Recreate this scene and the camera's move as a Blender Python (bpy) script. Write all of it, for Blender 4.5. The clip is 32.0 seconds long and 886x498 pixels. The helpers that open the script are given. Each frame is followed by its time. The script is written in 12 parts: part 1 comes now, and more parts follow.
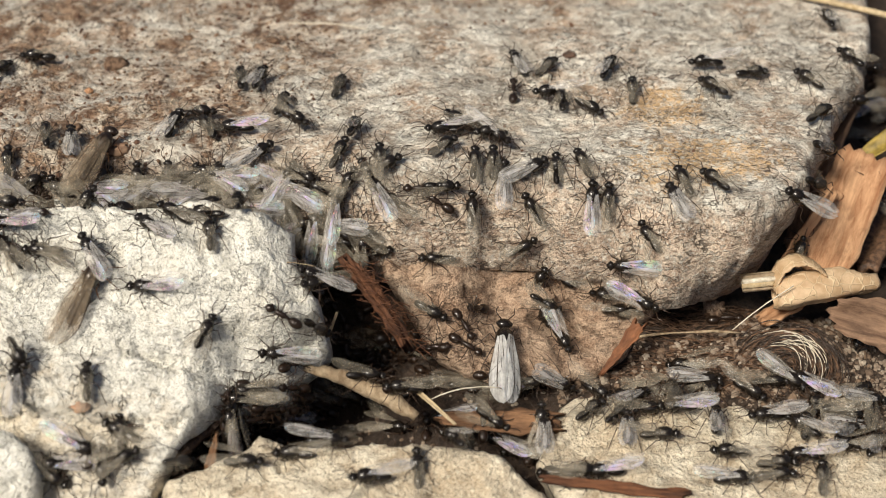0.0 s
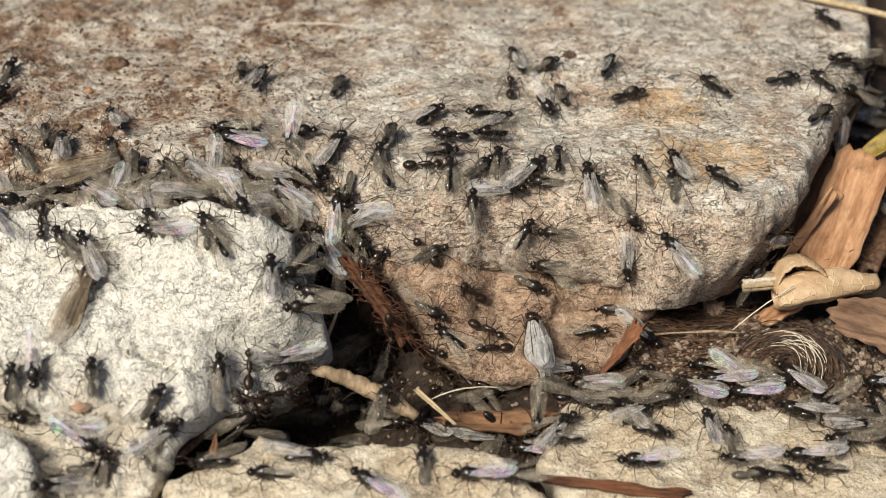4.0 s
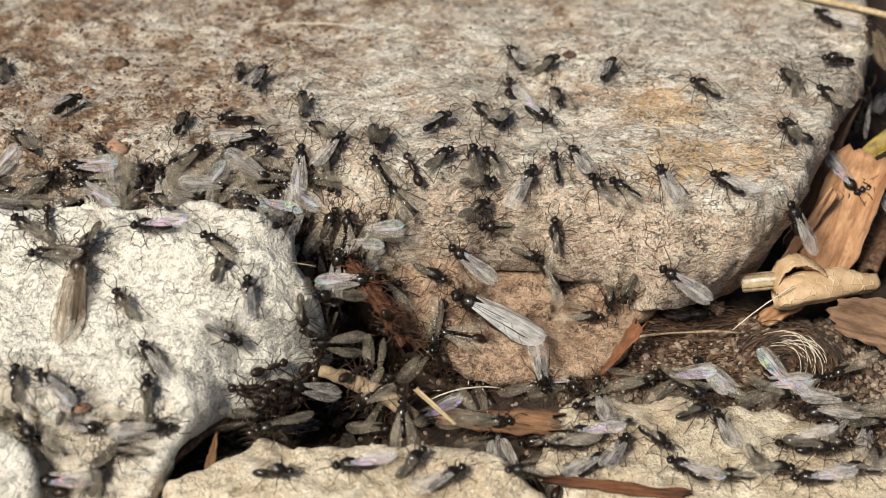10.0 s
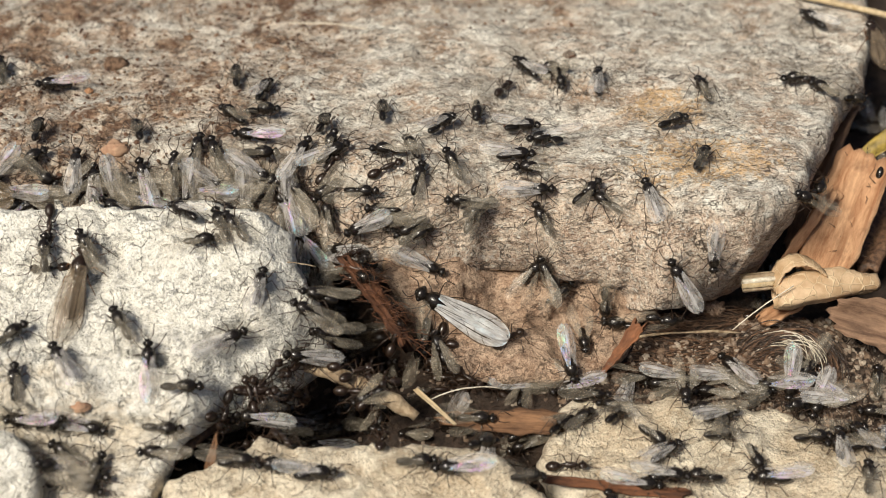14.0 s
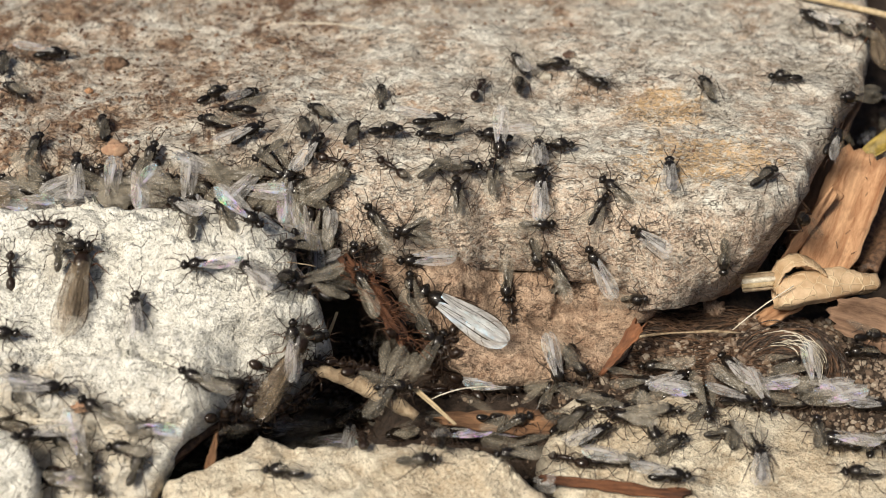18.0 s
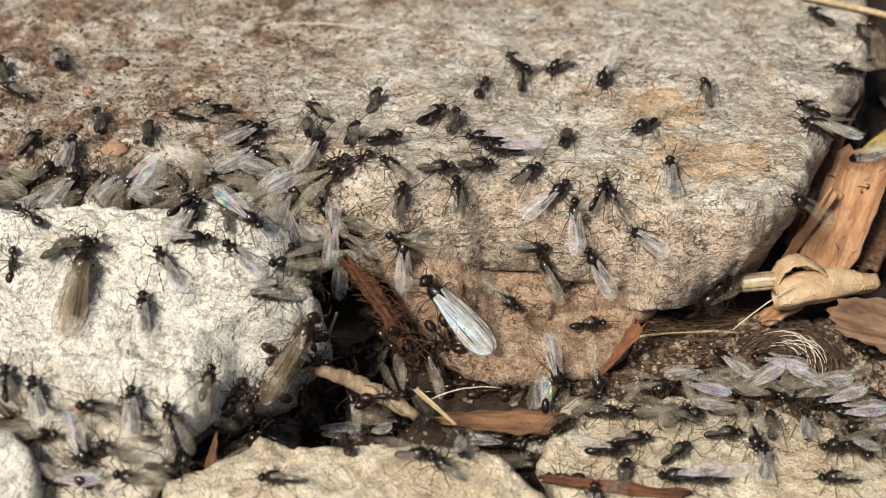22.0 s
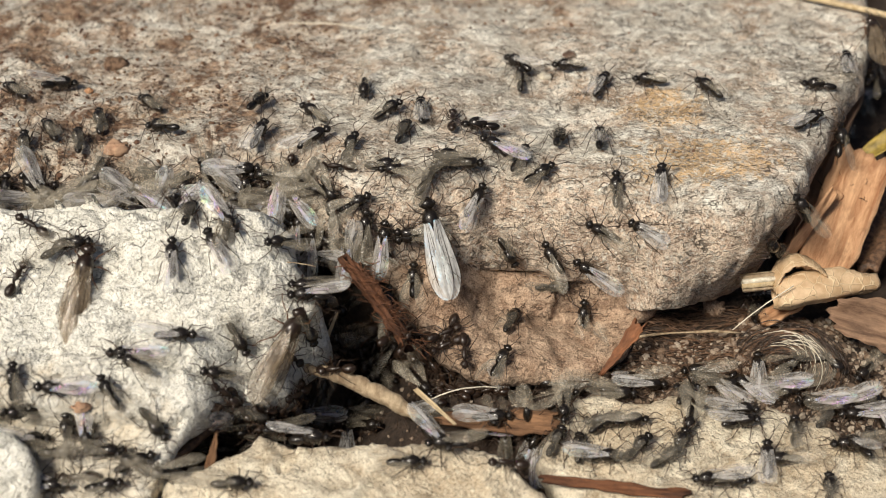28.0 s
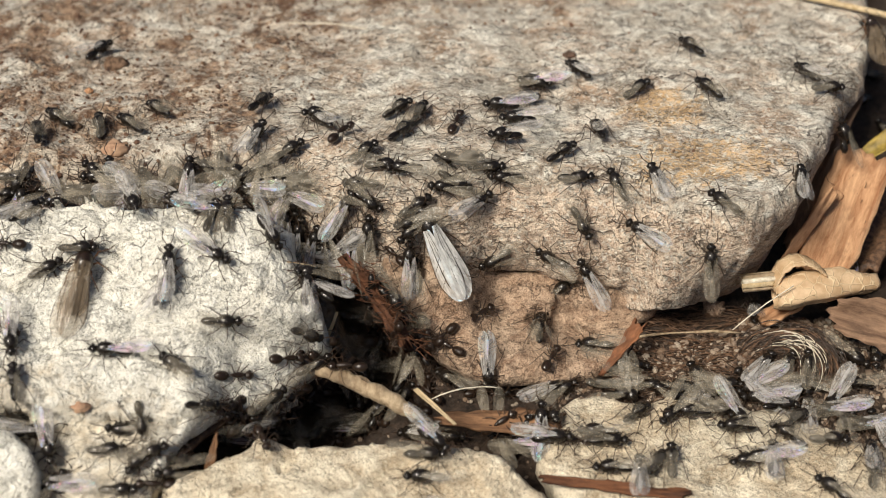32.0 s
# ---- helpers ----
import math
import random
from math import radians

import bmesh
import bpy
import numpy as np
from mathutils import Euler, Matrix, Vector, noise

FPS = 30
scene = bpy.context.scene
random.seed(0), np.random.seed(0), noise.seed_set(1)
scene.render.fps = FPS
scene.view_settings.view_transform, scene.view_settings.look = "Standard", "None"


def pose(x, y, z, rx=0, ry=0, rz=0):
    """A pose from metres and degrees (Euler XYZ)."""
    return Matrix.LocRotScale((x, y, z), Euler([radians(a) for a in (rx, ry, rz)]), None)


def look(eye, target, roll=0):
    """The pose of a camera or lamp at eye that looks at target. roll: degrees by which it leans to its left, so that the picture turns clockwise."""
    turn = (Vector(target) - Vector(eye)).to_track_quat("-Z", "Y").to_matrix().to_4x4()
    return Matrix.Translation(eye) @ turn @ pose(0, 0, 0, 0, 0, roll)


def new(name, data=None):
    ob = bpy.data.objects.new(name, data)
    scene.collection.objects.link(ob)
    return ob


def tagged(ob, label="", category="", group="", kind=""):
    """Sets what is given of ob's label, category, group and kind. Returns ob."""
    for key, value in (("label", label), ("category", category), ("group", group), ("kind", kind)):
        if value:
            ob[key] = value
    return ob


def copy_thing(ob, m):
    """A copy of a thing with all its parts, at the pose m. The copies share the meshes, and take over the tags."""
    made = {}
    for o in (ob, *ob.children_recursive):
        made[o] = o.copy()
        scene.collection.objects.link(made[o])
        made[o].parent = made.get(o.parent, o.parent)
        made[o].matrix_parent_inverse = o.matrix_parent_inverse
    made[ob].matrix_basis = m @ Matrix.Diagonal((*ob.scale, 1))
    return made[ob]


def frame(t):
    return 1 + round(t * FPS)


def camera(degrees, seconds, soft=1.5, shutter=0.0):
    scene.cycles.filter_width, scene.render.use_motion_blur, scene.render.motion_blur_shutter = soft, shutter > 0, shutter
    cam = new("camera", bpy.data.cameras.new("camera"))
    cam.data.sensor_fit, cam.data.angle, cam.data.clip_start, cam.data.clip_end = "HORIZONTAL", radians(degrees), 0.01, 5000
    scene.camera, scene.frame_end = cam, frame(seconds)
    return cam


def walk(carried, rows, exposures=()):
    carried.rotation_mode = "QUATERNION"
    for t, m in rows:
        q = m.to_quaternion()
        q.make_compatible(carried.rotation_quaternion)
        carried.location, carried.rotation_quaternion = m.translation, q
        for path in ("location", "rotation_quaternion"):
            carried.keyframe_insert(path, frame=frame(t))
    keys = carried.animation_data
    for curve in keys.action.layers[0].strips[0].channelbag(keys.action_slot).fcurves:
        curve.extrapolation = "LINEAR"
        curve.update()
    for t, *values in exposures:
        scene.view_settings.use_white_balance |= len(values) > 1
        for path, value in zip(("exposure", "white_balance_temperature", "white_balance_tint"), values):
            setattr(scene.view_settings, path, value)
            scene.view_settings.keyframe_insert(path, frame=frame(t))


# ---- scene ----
MM = 0.001
EYE = (0.0, -113.137 * MM, 113.137 * MM)
cam = camera(35.0, 32.0, 1.0)
cam.data.dof.use_dof, cam.data.dof.focus_distance, cam.data.dof.aperture_fstop = True, 0.175, 24.0
walk(cam, [(0.0, look(EYE, (0, 0, 0))), (32.0, look(EYE, (0, 0, 0)))])

# ---- light: bright, hazy daylight ----
SUN_ELEVATION, SUN_TURN = 54.0, -46.0
world = bpy.data.worlds.new("sky")
scene.world = world
world.use_nodes = True
sky = world.node_tree.nodes.new("ShaderNodeTexSky")
sky.sky_type, sky.sun_disc = "NISHITA", False
sky.sun_elevation, sky.sun_rotation = radians(SUN_ELEVATION), radians(180 - SUN_TURN)
sky.dust_density, sky.ozone_density = 4.0, 1.0
back = world.node_tree.nodes["Background"]
back.inputs["Strength"].default_value = 0.046
world.node_tree.links.new(sky.outputs["Color"], back.inputs["Color"])
sun_data = bpy.data.lights.new("sun", "SUN")
sun_data.energy, sun_data.angle, sun_data.color = 4.3, radians(18), (1.0, 0.915, 0.775)
sun = new("sun", sun_data)
sun.matrix_world = pose(0, 0, 1, 90 - SUN_ELEVATION, 0, SUN_TURN)
scene.view_settings.exposure = 0.0


# ---- materials ----
def shader(name):
    m = bpy.data.materials.new(name)
    m.use_nodes = True
    return m, m.node_tree, m.node_tree.nodes["Principled BSDF"]


def plug(nt, socket, value):
    if isinstance(value, bpy.types.NodeSocket):
        nt.links.new(value, socket)
    elif isinstance(value, tuple) and len(value) == 3 and socket.type == "RGBA":
        socket.default_value = (*value, 1)
    else:
        socket.default_value = value


def coords(nt, scale=(1, 1, 1)):
    """Object space in millimetres."""
    tc, mp = nt.nodes.new("ShaderNodeTexCoord"), nt.nodes.new("ShaderNodeMapping")
    mp.inputs["Scale"].default_value = [1000 * s for s in scale]
    nt.links.new(tc.outputs["Object"], mp.inputs["Vector"])
    return mp.outputs["Vector"]


def grain(nt, co, scale, detail=6.0, rough=0.6, twist=0.0):
    n = nt.nodes.new("ShaderNodeTexNoise")
    plug(nt, n.inputs["Vector"], co)
    n.inputs["Scale"].default_value, n.inputs["Detail"].default_value = scale, detail
    n.inputs["Roughness"].default_value, n.inputs["Distortion"].default_value = rough, twist
    return n.outputs["Fac"]


def cells(nt, co, scale, feature="F1", random_=1.0):
    n = nt.nodes.new("ShaderNodeTexVoronoi")
    n.feature = feature
    plug(nt, n.inputs["Vector"], co)
    n.inputs["Scale"].default_value, n.inputs["Randomness"].default_value = scale, random_
    return n.outputs["Distance"]


def warped(nt, co, scale, amount):
    n = nt.nodes.new("ShaderNodeTexNoise")
    plug(nt, n.inputs["Vector"], co)
    n.inputs["Scale"].default_value = scale
    v = nt.nodes.new("ShaderNodeVectorMath")
    v.operation = "MULTIPLY_ADD"
    nt.links.new(n.outputs["Color"], v.inputs[0])
    v.inputs[1].default_value = (amount, amount, amount)
    plug(nt, v.inputs[2], co)
    return v.outputs["Vector"]


def ramp(nt, fac, lo, hi, a=0.0, b=1.0):
    n = nt.nodes.new("ShaderNodeMapRange")
    plug(nt, n.inputs["Value"], fac)
    n.inputs["From Min"].default_value, n.inputs["From Max"].default_value = lo, hi
    n.inputs["To Min"].default_value, n.inputs["To Max"].default_value = a, b
    return n.outputs["Result"]


def calc(nt, op, a, b=0.0):
    n = nt.nodes.new("ShaderNodeMath")
    n.operation = op
    plug(nt, n.inputs[0], a)
    plug(nt, n.inputs[1], b)
    return n.outputs["Value"]


def blend(nt, fac, a, b, kind="MIX"):
    n = nt.nodes.new("ShaderNodeMix")
    n.data_type, n.blend_type = "RGBA", kind
    plug(nt, n.inputs["Factor"], fac)
    plug(nt, n.inputs[6], a)
    plug(nt, n.inputs[7], b)
    return n.outputs[2]


def creases(nt, co, scale, width, sparse=0.5, strength=1.0, twist=0.6):
    """Thin broken lines where a noise crosses its middle."""
    n = calc(nt, "ABSOLUTE", calc(nt, "SUBTRACT", grain(nt, co, scale, 3, 0.55, twist), 0.5))
    return calc(nt, "MULTIPLY", ramp(nt, n, width * 0.3, width, 1.0, 0.0), ramp(nt, grain(nt, co, scale * 0.37, 3, 0.6), sparse, sparse + 0.07, 0.0, strength))


def axis(nt, co, which):
    n = nt.nodes.new("ShaderNodeSeparateXYZ")
    plug(nt, n.inputs[0], co)
    return n.outputs[which]


def relief(nt, bsdf, height, distance, strength=1.0):
    n = nt.nodes.new("ShaderNodeBump")
    n.inputs["Strength"].default_value, n.inputs["Distance"].default_value = strength, distance * MM
    plug(nt, n.inputs["Height"], height)
    nt.links.new(n.outputs["Normal"], bsdf.inputs["Normal"])


def random_of(nt):
    return nt.nodes.new("ShaderNodeObjectInfo").outputs["Random"]


def spot(nt, co, x, y, rx, ry, noise_fac, ragged=0.5):
    """A patch with an uneven rim round (x, y) millimetres: 1 inside, 0 outside."""
    dx = calc(nt, "DIVIDE", calc(nt, "SUBTRACT", axis(nt, co, 0), x), rx)
    dy = calc(nt, "DIVIDE", calc(nt, "SUBTRACT", axis(nt, co, 1), y), ry)
    d = calc(nt, "SQRT", calc(nt, "ADD", calc(nt, "MULTIPLY", dx, dx), calc(nt, "MULTIPLY", dy, dy)))
    d = calc(nt, "ADD", d, calc(nt, "MULTIPLY", calc(nt, "SUBTRACT", noise_fac, 0.5), -4 * ragged))
    return ramp(nt, d, 1.15, 0.75)


def slab_material():
    m, nt, b = shader("weathered_grey_stone")
    co = coords(nt)
    long_co = coords(nt, (0.62, 0.9, 1.0))
    big, mid, fine = grain(nt, co, 0.08, 4, 0.6, 0.4), grain(nt, long_co, 0.5, 5, 0.62, 0.7), grain(nt, long_co, 2.4, 2, 0.55, 0.3)
    tiny = grain(nt, co, 6.0, 2, 0.6)
    col = blend(nt, ramp(nt, big, 0.40, 0.60), (0.60, 0.555, 0.475), (0.66, 0.545, 0.435))
    patch = grain(nt, long_co, 0.16, 6, 0.66, 0.9)
    col = blend(nt, ramp(nt, patch, 0.50, 0.38, 0.0, 0.9), col, blend(nt, ramp(nt, big, 0.42, 0.56), (0.34, 0.30, 0.25), (0.45, 0.31, 0.21)))
    col = blend(nt, ramp(nt, patch, 0.52, 0.60, 0.0, 0.85), col, (0.88, 0.85, 0.76))
    col = blend(nt, ramp(nt, mid, 0.53, 0.64, 0.0, 0.85), col, (0.90, 0.87, 0.78))
    col = blend(nt, ramp(nt, mid, 0.45, 0.34, 0.0, 0.8), col, (0.29, 0.235, 0.18))
    col = blend(nt, ramp(nt, fine, 0.57, 0.66, 0.0, 0.6), col, (0.92, 0.88, 0.79))
    col = blend(nt, ramp(nt, fine, 0.41, 0.32, 0.0, 0.6), col, (0.19, 0.145, 0.105))
    col = blend(nt, ramp(nt, tiny, 0.44, 0.34, 0.0, 0.5), col, (0.18, 0.14, 0.10))
    # rusty soil dusted over the rear
    dirt = calc(nt, "MAXIMUM", calc(nt, "MAXIMUM", spot(nt, co, -46, 46, 32, 31, grain(nt, co, 0.17, 6, 0.7), 0.75), spot(nt, co, -52, 12, 29, 15, grain(nt, co, 0.3, 6, 0.7), 0.6)), spot(nt, co, -2, 62, 40, 14, grain(nt, co, 0.22, 5, 0.7), 0.9))
    wide_co = coords(nt, (0.9, 0.85, 1.0))
    crumbs = blend(nt, ramp(nt, grain(nt, wide_co, 0.9, 5, 0.7), 0.38, 0.60), (0.12, 0.062, 0.035), (0.47, 0.32, 0.21))
    crumbs = blend(nt, ramp(nt, grain(nt, wide_co, 0.22, 6, 0.68, 0.6), 0.50, 0.42, 0.0, 0.9), crumbs, (0.13, 0.068, 0.038))
    crumbs = blend(nt, ramp(nt, grain(nt, wide_co, 0.3, 5, 0.65, 0.6), 0.50, 0.58, 0.0, 0.9), crumbs, (0.74, 0.65, 0.53))
    col = blend(nt, calc(nt, "MULTIPLY", dirt, ramp(nt, grain(nt, co, 0.075, 6, 0.66, 0.5), 0.44, 0.53, 0.08, 1.0)), col, crumbs)
    # ochre lichen
    ochre = calc(nt, "MAXIMUM", spot(nt, co, 29.3, 20.5, 5.2, 4.6, grain(nt, co, 0.5, 5, 0.7), 0.7), spot(nt, co, 32.7, 9, 9, 5, grain(nt, co, 0.6, 5, 0.7), 0.9))
    col = blend(nt, calc(nt, "MULTIPLY", ochre, ramp(nt, fine, 0.4, 0.55, 0.25, 0.8)), col, (0.64, 0.41, 0.19))
    # fresher, pinkish break along the front
    low = ramp(nt, calc(nt, "ADD", axis(nt, co, 2), ramp(nt, grain(nt, co, 0.25, 5, 0.7), 0.3, 0.7, -2.0, 2.0)), -1.0, -3.6)
    pink = blend(nt, ramp(nt, grain(nt, co, 0.6, 4, 0.6), 0.36, 0.62), (0.50, 0.36, 0.265), (0.80, 0.66, 0.52))
    pink = blend(nt, ramp(nt, fine, 0.40, 0.32, 0.0, 0.75), pink, (0.20, 0.125, 0.085))
    pink = blend(nt, ramp(nt, fine, 0.58, 0.66, 0.0, 0.6), pink, (0.88, 0.78, 0.65))
    pink = blend(nt, ramp(nt, tiny, 0.47, 0.36, 0.0, 0.7), pink, (0.19, 0.125, 0.08))
    pink = blend(nt, ramp(nt, tiny, 0.54, 0.64, 0.0, 0.6), pink, (0.90, 0.80, 0.67))
    col = blend(nt, low, col, pink)
    # dark pits and hairlines
    line = cells(nt, warped(nt, warped(nt, coords(nt, (0.8, 0.9, 1.0)), 0.4, 2.0), 2.0, 0.6), 0.26, "DISTANCE_TO_EDGE")
    thin = calc(nt, "MULTIPLY", ramp(nt, line, 0.0, 0.016, 1.0, 0.0), ramp(nt, grain(nt, co, 0.2, 3, 0.5), 0.47, 0.56, 0.0, 0.75))
    col = blend(nt, thin, col, (0.09, 0.06, 0.04))
    pits = ramp(nt, grain(nt, co, 1.2, 3, 0.6), 0.30, 0.36)
    col = blend(nt, ramp(nt, pits, 0, 1, 0.6, 0.0), col, (0.10, 0.075, 0.055))
    # flaking crust: dark broken creases, pale chips beside them
    crease = calc(nt, "MAXIMUM", creases(nt, long_co, 0.3, 0.010, 0.46, 0.85), calc(nt, "MAXIMUM", creases(nt, coords(nt, (0.45, 0.85, 1.0)), 0.9, 0.015, 0.50, 0.8), creases(nt, coords(nt, (0.4, 0.9, 1.0)), 2.2, 0.024, 0.52, 0.75)))
    chips = ramp(nt, grain(nt, co, 1.7, 3, 0.6, 0.8), 0.56, 0.60, 0.0, 0.6)
    col = blend(nt, calc(nt, "MULTIPLY", chips, ramp(nt, dirt, 0.0, 0.6, 1.0, 0.25)), col, (0.90, 0.86, 0.77))
    col = blend(nt, crease, col, (0.085, 0.062, 0.045))
    plug(nt, b.inputs["Base Color"], col)
    b.inputs["Roughness"].default_value = 0.9
    h = calc(nt, "SUBTRACT", calc(nt, "MULTIPLY", chips, 0.25), calc(nt, "MULTIPLY", crease, 0.35))
    h = calc(nt, "ADD", h, calc(nt, "ADD", calc(nt, "MULTIPLY", mid, 0.9), calc(nt, "ADD", calc(nt, "MULTIPLY", fine, 0.22), calc(nt, "MULTIPLY", tiny, 0.14))))
    relief(nt, b, h, 1.25)
    return m


def pale_material(name, dark, light, stain, crack=0.6, scale=1.0, speck=0.65, dashes=1.0, tan_spots=None):
    m, nt, b = shader(name)
    co = coords(nt)
    mid, fine = grain(nt, co, 0.45 * scale, 5, 0.62, 0.5), grain(nt, co, 2.6, 2, 0.55, 0.3)
    col = blend(nt, ramp(nt, mid, 0.36, 0.60), dark, light)
    col = blend(nt, ramp(nt, grain(nt, co, 0.11 * scale, 4, 0.6), 0.5, 0.66, 0.0, 0.75), col, stain)
    col = blend(nt, ramp(nt, fine, 0.40, 0.32, 0.0, 0.7), col, tuple(c * 0.38 for c in dark))
    col = blend(nt, ramp(nt, fine, 0.58, 0.67, 0.0, 0.5), col, tuple(min(0.92, c * 1.12) for c in light))
    col = blend(nt, ramp(nt, grain(nt, co, 0.9, 3, 0.6, 0.6), 0.36, 0.29, 0.0, 0.6), col, tuple(c * 0.5 for c in dark))
    tiny = grain(nt, co, 5.5, 2, 0.6)
    col = blend(nt, ramp(nt, tiny, 0.46, 0.36, 0.0, speck), col, tuple(c * 0.4 for c in dark))
    col = blend(nt, ramp(nt, tiny, 0.54, 0.64, 0.0, 0.8 * speck), col, tuple(min(0.92, c * 1.25) for c in light))
    # darker, tanner patches with ragged rims
    for x, y, rx, ry in tan_spots or ():
        tan_mask = calc(nt, "MULTIPLY", spot(nt, co, x, y, rx, ry, grain(nt, co, 0.2, 6, 0.68), 0.8), ramp(nt, grain(nt, co, 0.7, 5, 0.65), 0.36, 0.60, 0.35, 0.95))
        col = blend(nt, tan_mask, col, tuple(c * k for c, k in zip(dark, (0.95, 0.86, 0.76))))
    line = cells(nt, warped(nt, warped(nt, co, 0.35, 2.0), 2.2, 0.7), 0.13, "DISTANCE_TO_EDGE")
    thin = calc(nt, "MULTIPLY", ramp(nt, line, 0.0, 0.007, 1.0, 0.0), ramp(nt, grain(nt, co, 0.2, 3, 0.5), 0.50, 0.58, 0.0, crack))
    dash = calc(nt, "MAXIMUM", creases(nt, coords(nt, (0.45, 1.0, 1.0)), 1.1, 0.014, 0.51, 0.8 * dashes), calc(nt, "MAXIMUM", creases(nt, coords(nt, (0.45, 1.0, 1.0)), 2.6, 0.022, 0.53, 0.7 * dashes), creases(nt, co, 0.25, 0.008, 0.48, dashes)))
    thin = calc(nt, "MAXIMUM", thin, dash)
    col = blend(nt, thin, col, tuple(c * 0.2 for c in dark))
    plug(nt, b.inputs["Base Color"], col)
    b.inputs["Roughness"].default_value = 0.92
    h = calc(nt, "SUBTRACT", calc(nt, "ADD", calc(nt, "MULTIPLY", mid, 0.9), calc(nt, "ADD", calc(nt, "MULTIPLY", fine, 0.28), calc(nt, "MULTIPLY", tiny, 0.14))), calc(nt, "MULTIPLY", thin, 0.5))
    relief(nt, b, h, 1.0)
    return m


def soil_material():
    m, nt, b = shader("dark_soil")
    co = coords(nt)
    col = blend(nt, ramp(nt, grain(nt, co, 0.8, 8, 0.75), 0.35, 0.65), (0.012, 0.008, 0.006), (0.12, 0.08, 0.056))
    col = blend(nt, ramp(nt, grain(nt, co, 0.1, 4, 0.6), 0.4, 0.7, 0, 0.6), col, (0.05, 0.032, 0.022))
    plug(nt, b.inputs["Base Color"], col)
    b.inputs["Roughness"].default_value = 0.95
    relief(nt, b, grain(nt, co, 1.2, 8, 0.75), 0.9)
    return m


def wood_material(name, dark, light, along=(1.0, 0.13, 1.0), scale=1.0):
    m, nt, b = shader(name)
    co = coords(nt, along)
    col = blend(nt, ramp(nt, grain(nt, co, scale, 7, 0.7, 0.5), 0.34, 0.66), dark, light)
    col = blend(nt, ramp(nt, grain(nt, coords(nt), 0.3, 5, 0.65), 0.5, 0.72, 0, 0.6), col, tuple(c * 0.45 for c in dark))
    plug(nt, b.inputs["Base Color"], col)
    b.inputs["Roughness"].default_value = 0.75
    relief(nt, b, grain(nt, co, scale * 1.6, 7, 0.7), 0.35)
    return m


SLAB, SOIL = slab_material(), soil_material()
WHITE = pale_material("chalky_white_stone", (0.68, 0.66, 0.585), (0.94, 0.92, 0.835), (0.81, 0.77, 0.67), 0.8, 1.0, 0.25, 0.5, ((-47, -19, 18, 9),))
BROWN = pale_material("rusty_brown_stone", (0.25, 0.155, 0.10), (0.58, 0.43, 0.31), (0.29, 0.17, 0.10), 0.6, 1.0, 0.5, 0.6)
TAN = pale_material("tan_stone", (0.48, 0.38, 0.26), (0.88, 0.79, 0.625), (0.58, 0.45, 0.30), 0.3, 0.6, 0.3, 0.25)
SLAB_POSE = (0, 11, -2.5, -8, 0, 0)
SLAB_EDGE = [(-74.2, 4.7), (-49.1, 4.7), (-28.0, 6.7), (-19.4, 6.9), (-14.9, 4.1), (-10.4, 2.2), (-4.6, 1.6), (0.4, 1.7), (3.7, 2.4), (6.1, 3.8), (8.9, 4.2), (12.8, 3.9), (14.6, 2.7), (17.8, 2.0), (20.4, 1.7), (21.5, 0.8), (23.7, 1.3), (25.5, -0.4), (26.9, -3.1), (29.3, -3.1), (33.2, -1.7), (35.7, -2.1), (37.8, -1.7), (39.8, -0.3), (43.7, 3.4), (47.7, 10.6), (51.7, 18.2), (54.4, 25.2), (58.8, 30.6), (62.4, 41.8), (64.5, 52.4), (67.8, 74.2), (67.5, 124.2), (-9.8, 146.1), (-123.0, 136.3)]
WHITE_POSE = (0, -3.2, -7.0, 22, 0, 0)
WHITE_EDGE = [(-64.0, 13.8), (-53.2, 13.6), (-47.8, 14.3), (-42.4, 14.5), (-36.2, 13.8), (-30.2, 14.5), (-24.0, 14.3), (-20.8, 13.2), (-18.1, 10.9), (-17.4, 7.2), (-15.0, 3.1), (-14.0, -1.7), (-14.8, -3.7), (-17.4, -6.2), (-18.5, -9.0), (-21.1, -10.2), (-25.3, -11.4), (-28.7, -14.2), (-30.8, -17.9), (-32.2, -22.4), (-34.8, -26.7), (-37.2, -33.3), (-60.5, -29.6)]
LOWER_POSE = (0, 9.1, -15.0, 30, 0, 0)
LOWER_EDGE = [(-8.5, 4.6), (-2.0, 4.4), (3.3, 3.5), (19.8, 2.3), (28.5, -1.3), (27.2, -3.2), (25.1, -4.4), (24.3, -6.1), (22.9, -9.4), (19.3, -11.5), (15.8, -12.6), (8.1, -12.8), (2.6, -11.8), (-0.6, -9.6), (-2.8, -6.6), (-5.2, -3.0), (-7.6, 0.5)]
MIDDLE_POSE = (0, -15.8, -15.4, -2, 0, 0)
MIDDLE_EDGE = [(-33.2, -10.7), (-30.3, -5.6), (-28.4, -3.2), (-23.4, -0.9), (-20.3, 1.3), (-14.4, -0.0), (-9.3, 1.0), (-2.8, 0.2), (1.7, -0.0), (5.5, -1.1), (8.0, -2.7), (10.7, -5.2), (12.5, -7.7), (12.9, -15.1), (-10.8, -19.9), (-33.2, -18.6)]
RIGHT_POSE = (0, -5.9, -20.7, -6, 0, 0)
RIGHT_EDGE = [(10.6, -8.9), (12.2, -3.5), (13.8, 0.1), (18.4, 1.6), (28.8, 1.9), (37.6, 1.1), (45.4, -1.1), (52.9, -4.0), (59.8, -6.2), (55.2, -26.6), (30.9, -28.1), (16.9, -24.4), (12.8, -14.8)]
CORNER_POSE = (-45, -22, -12, 30, 0, 0)
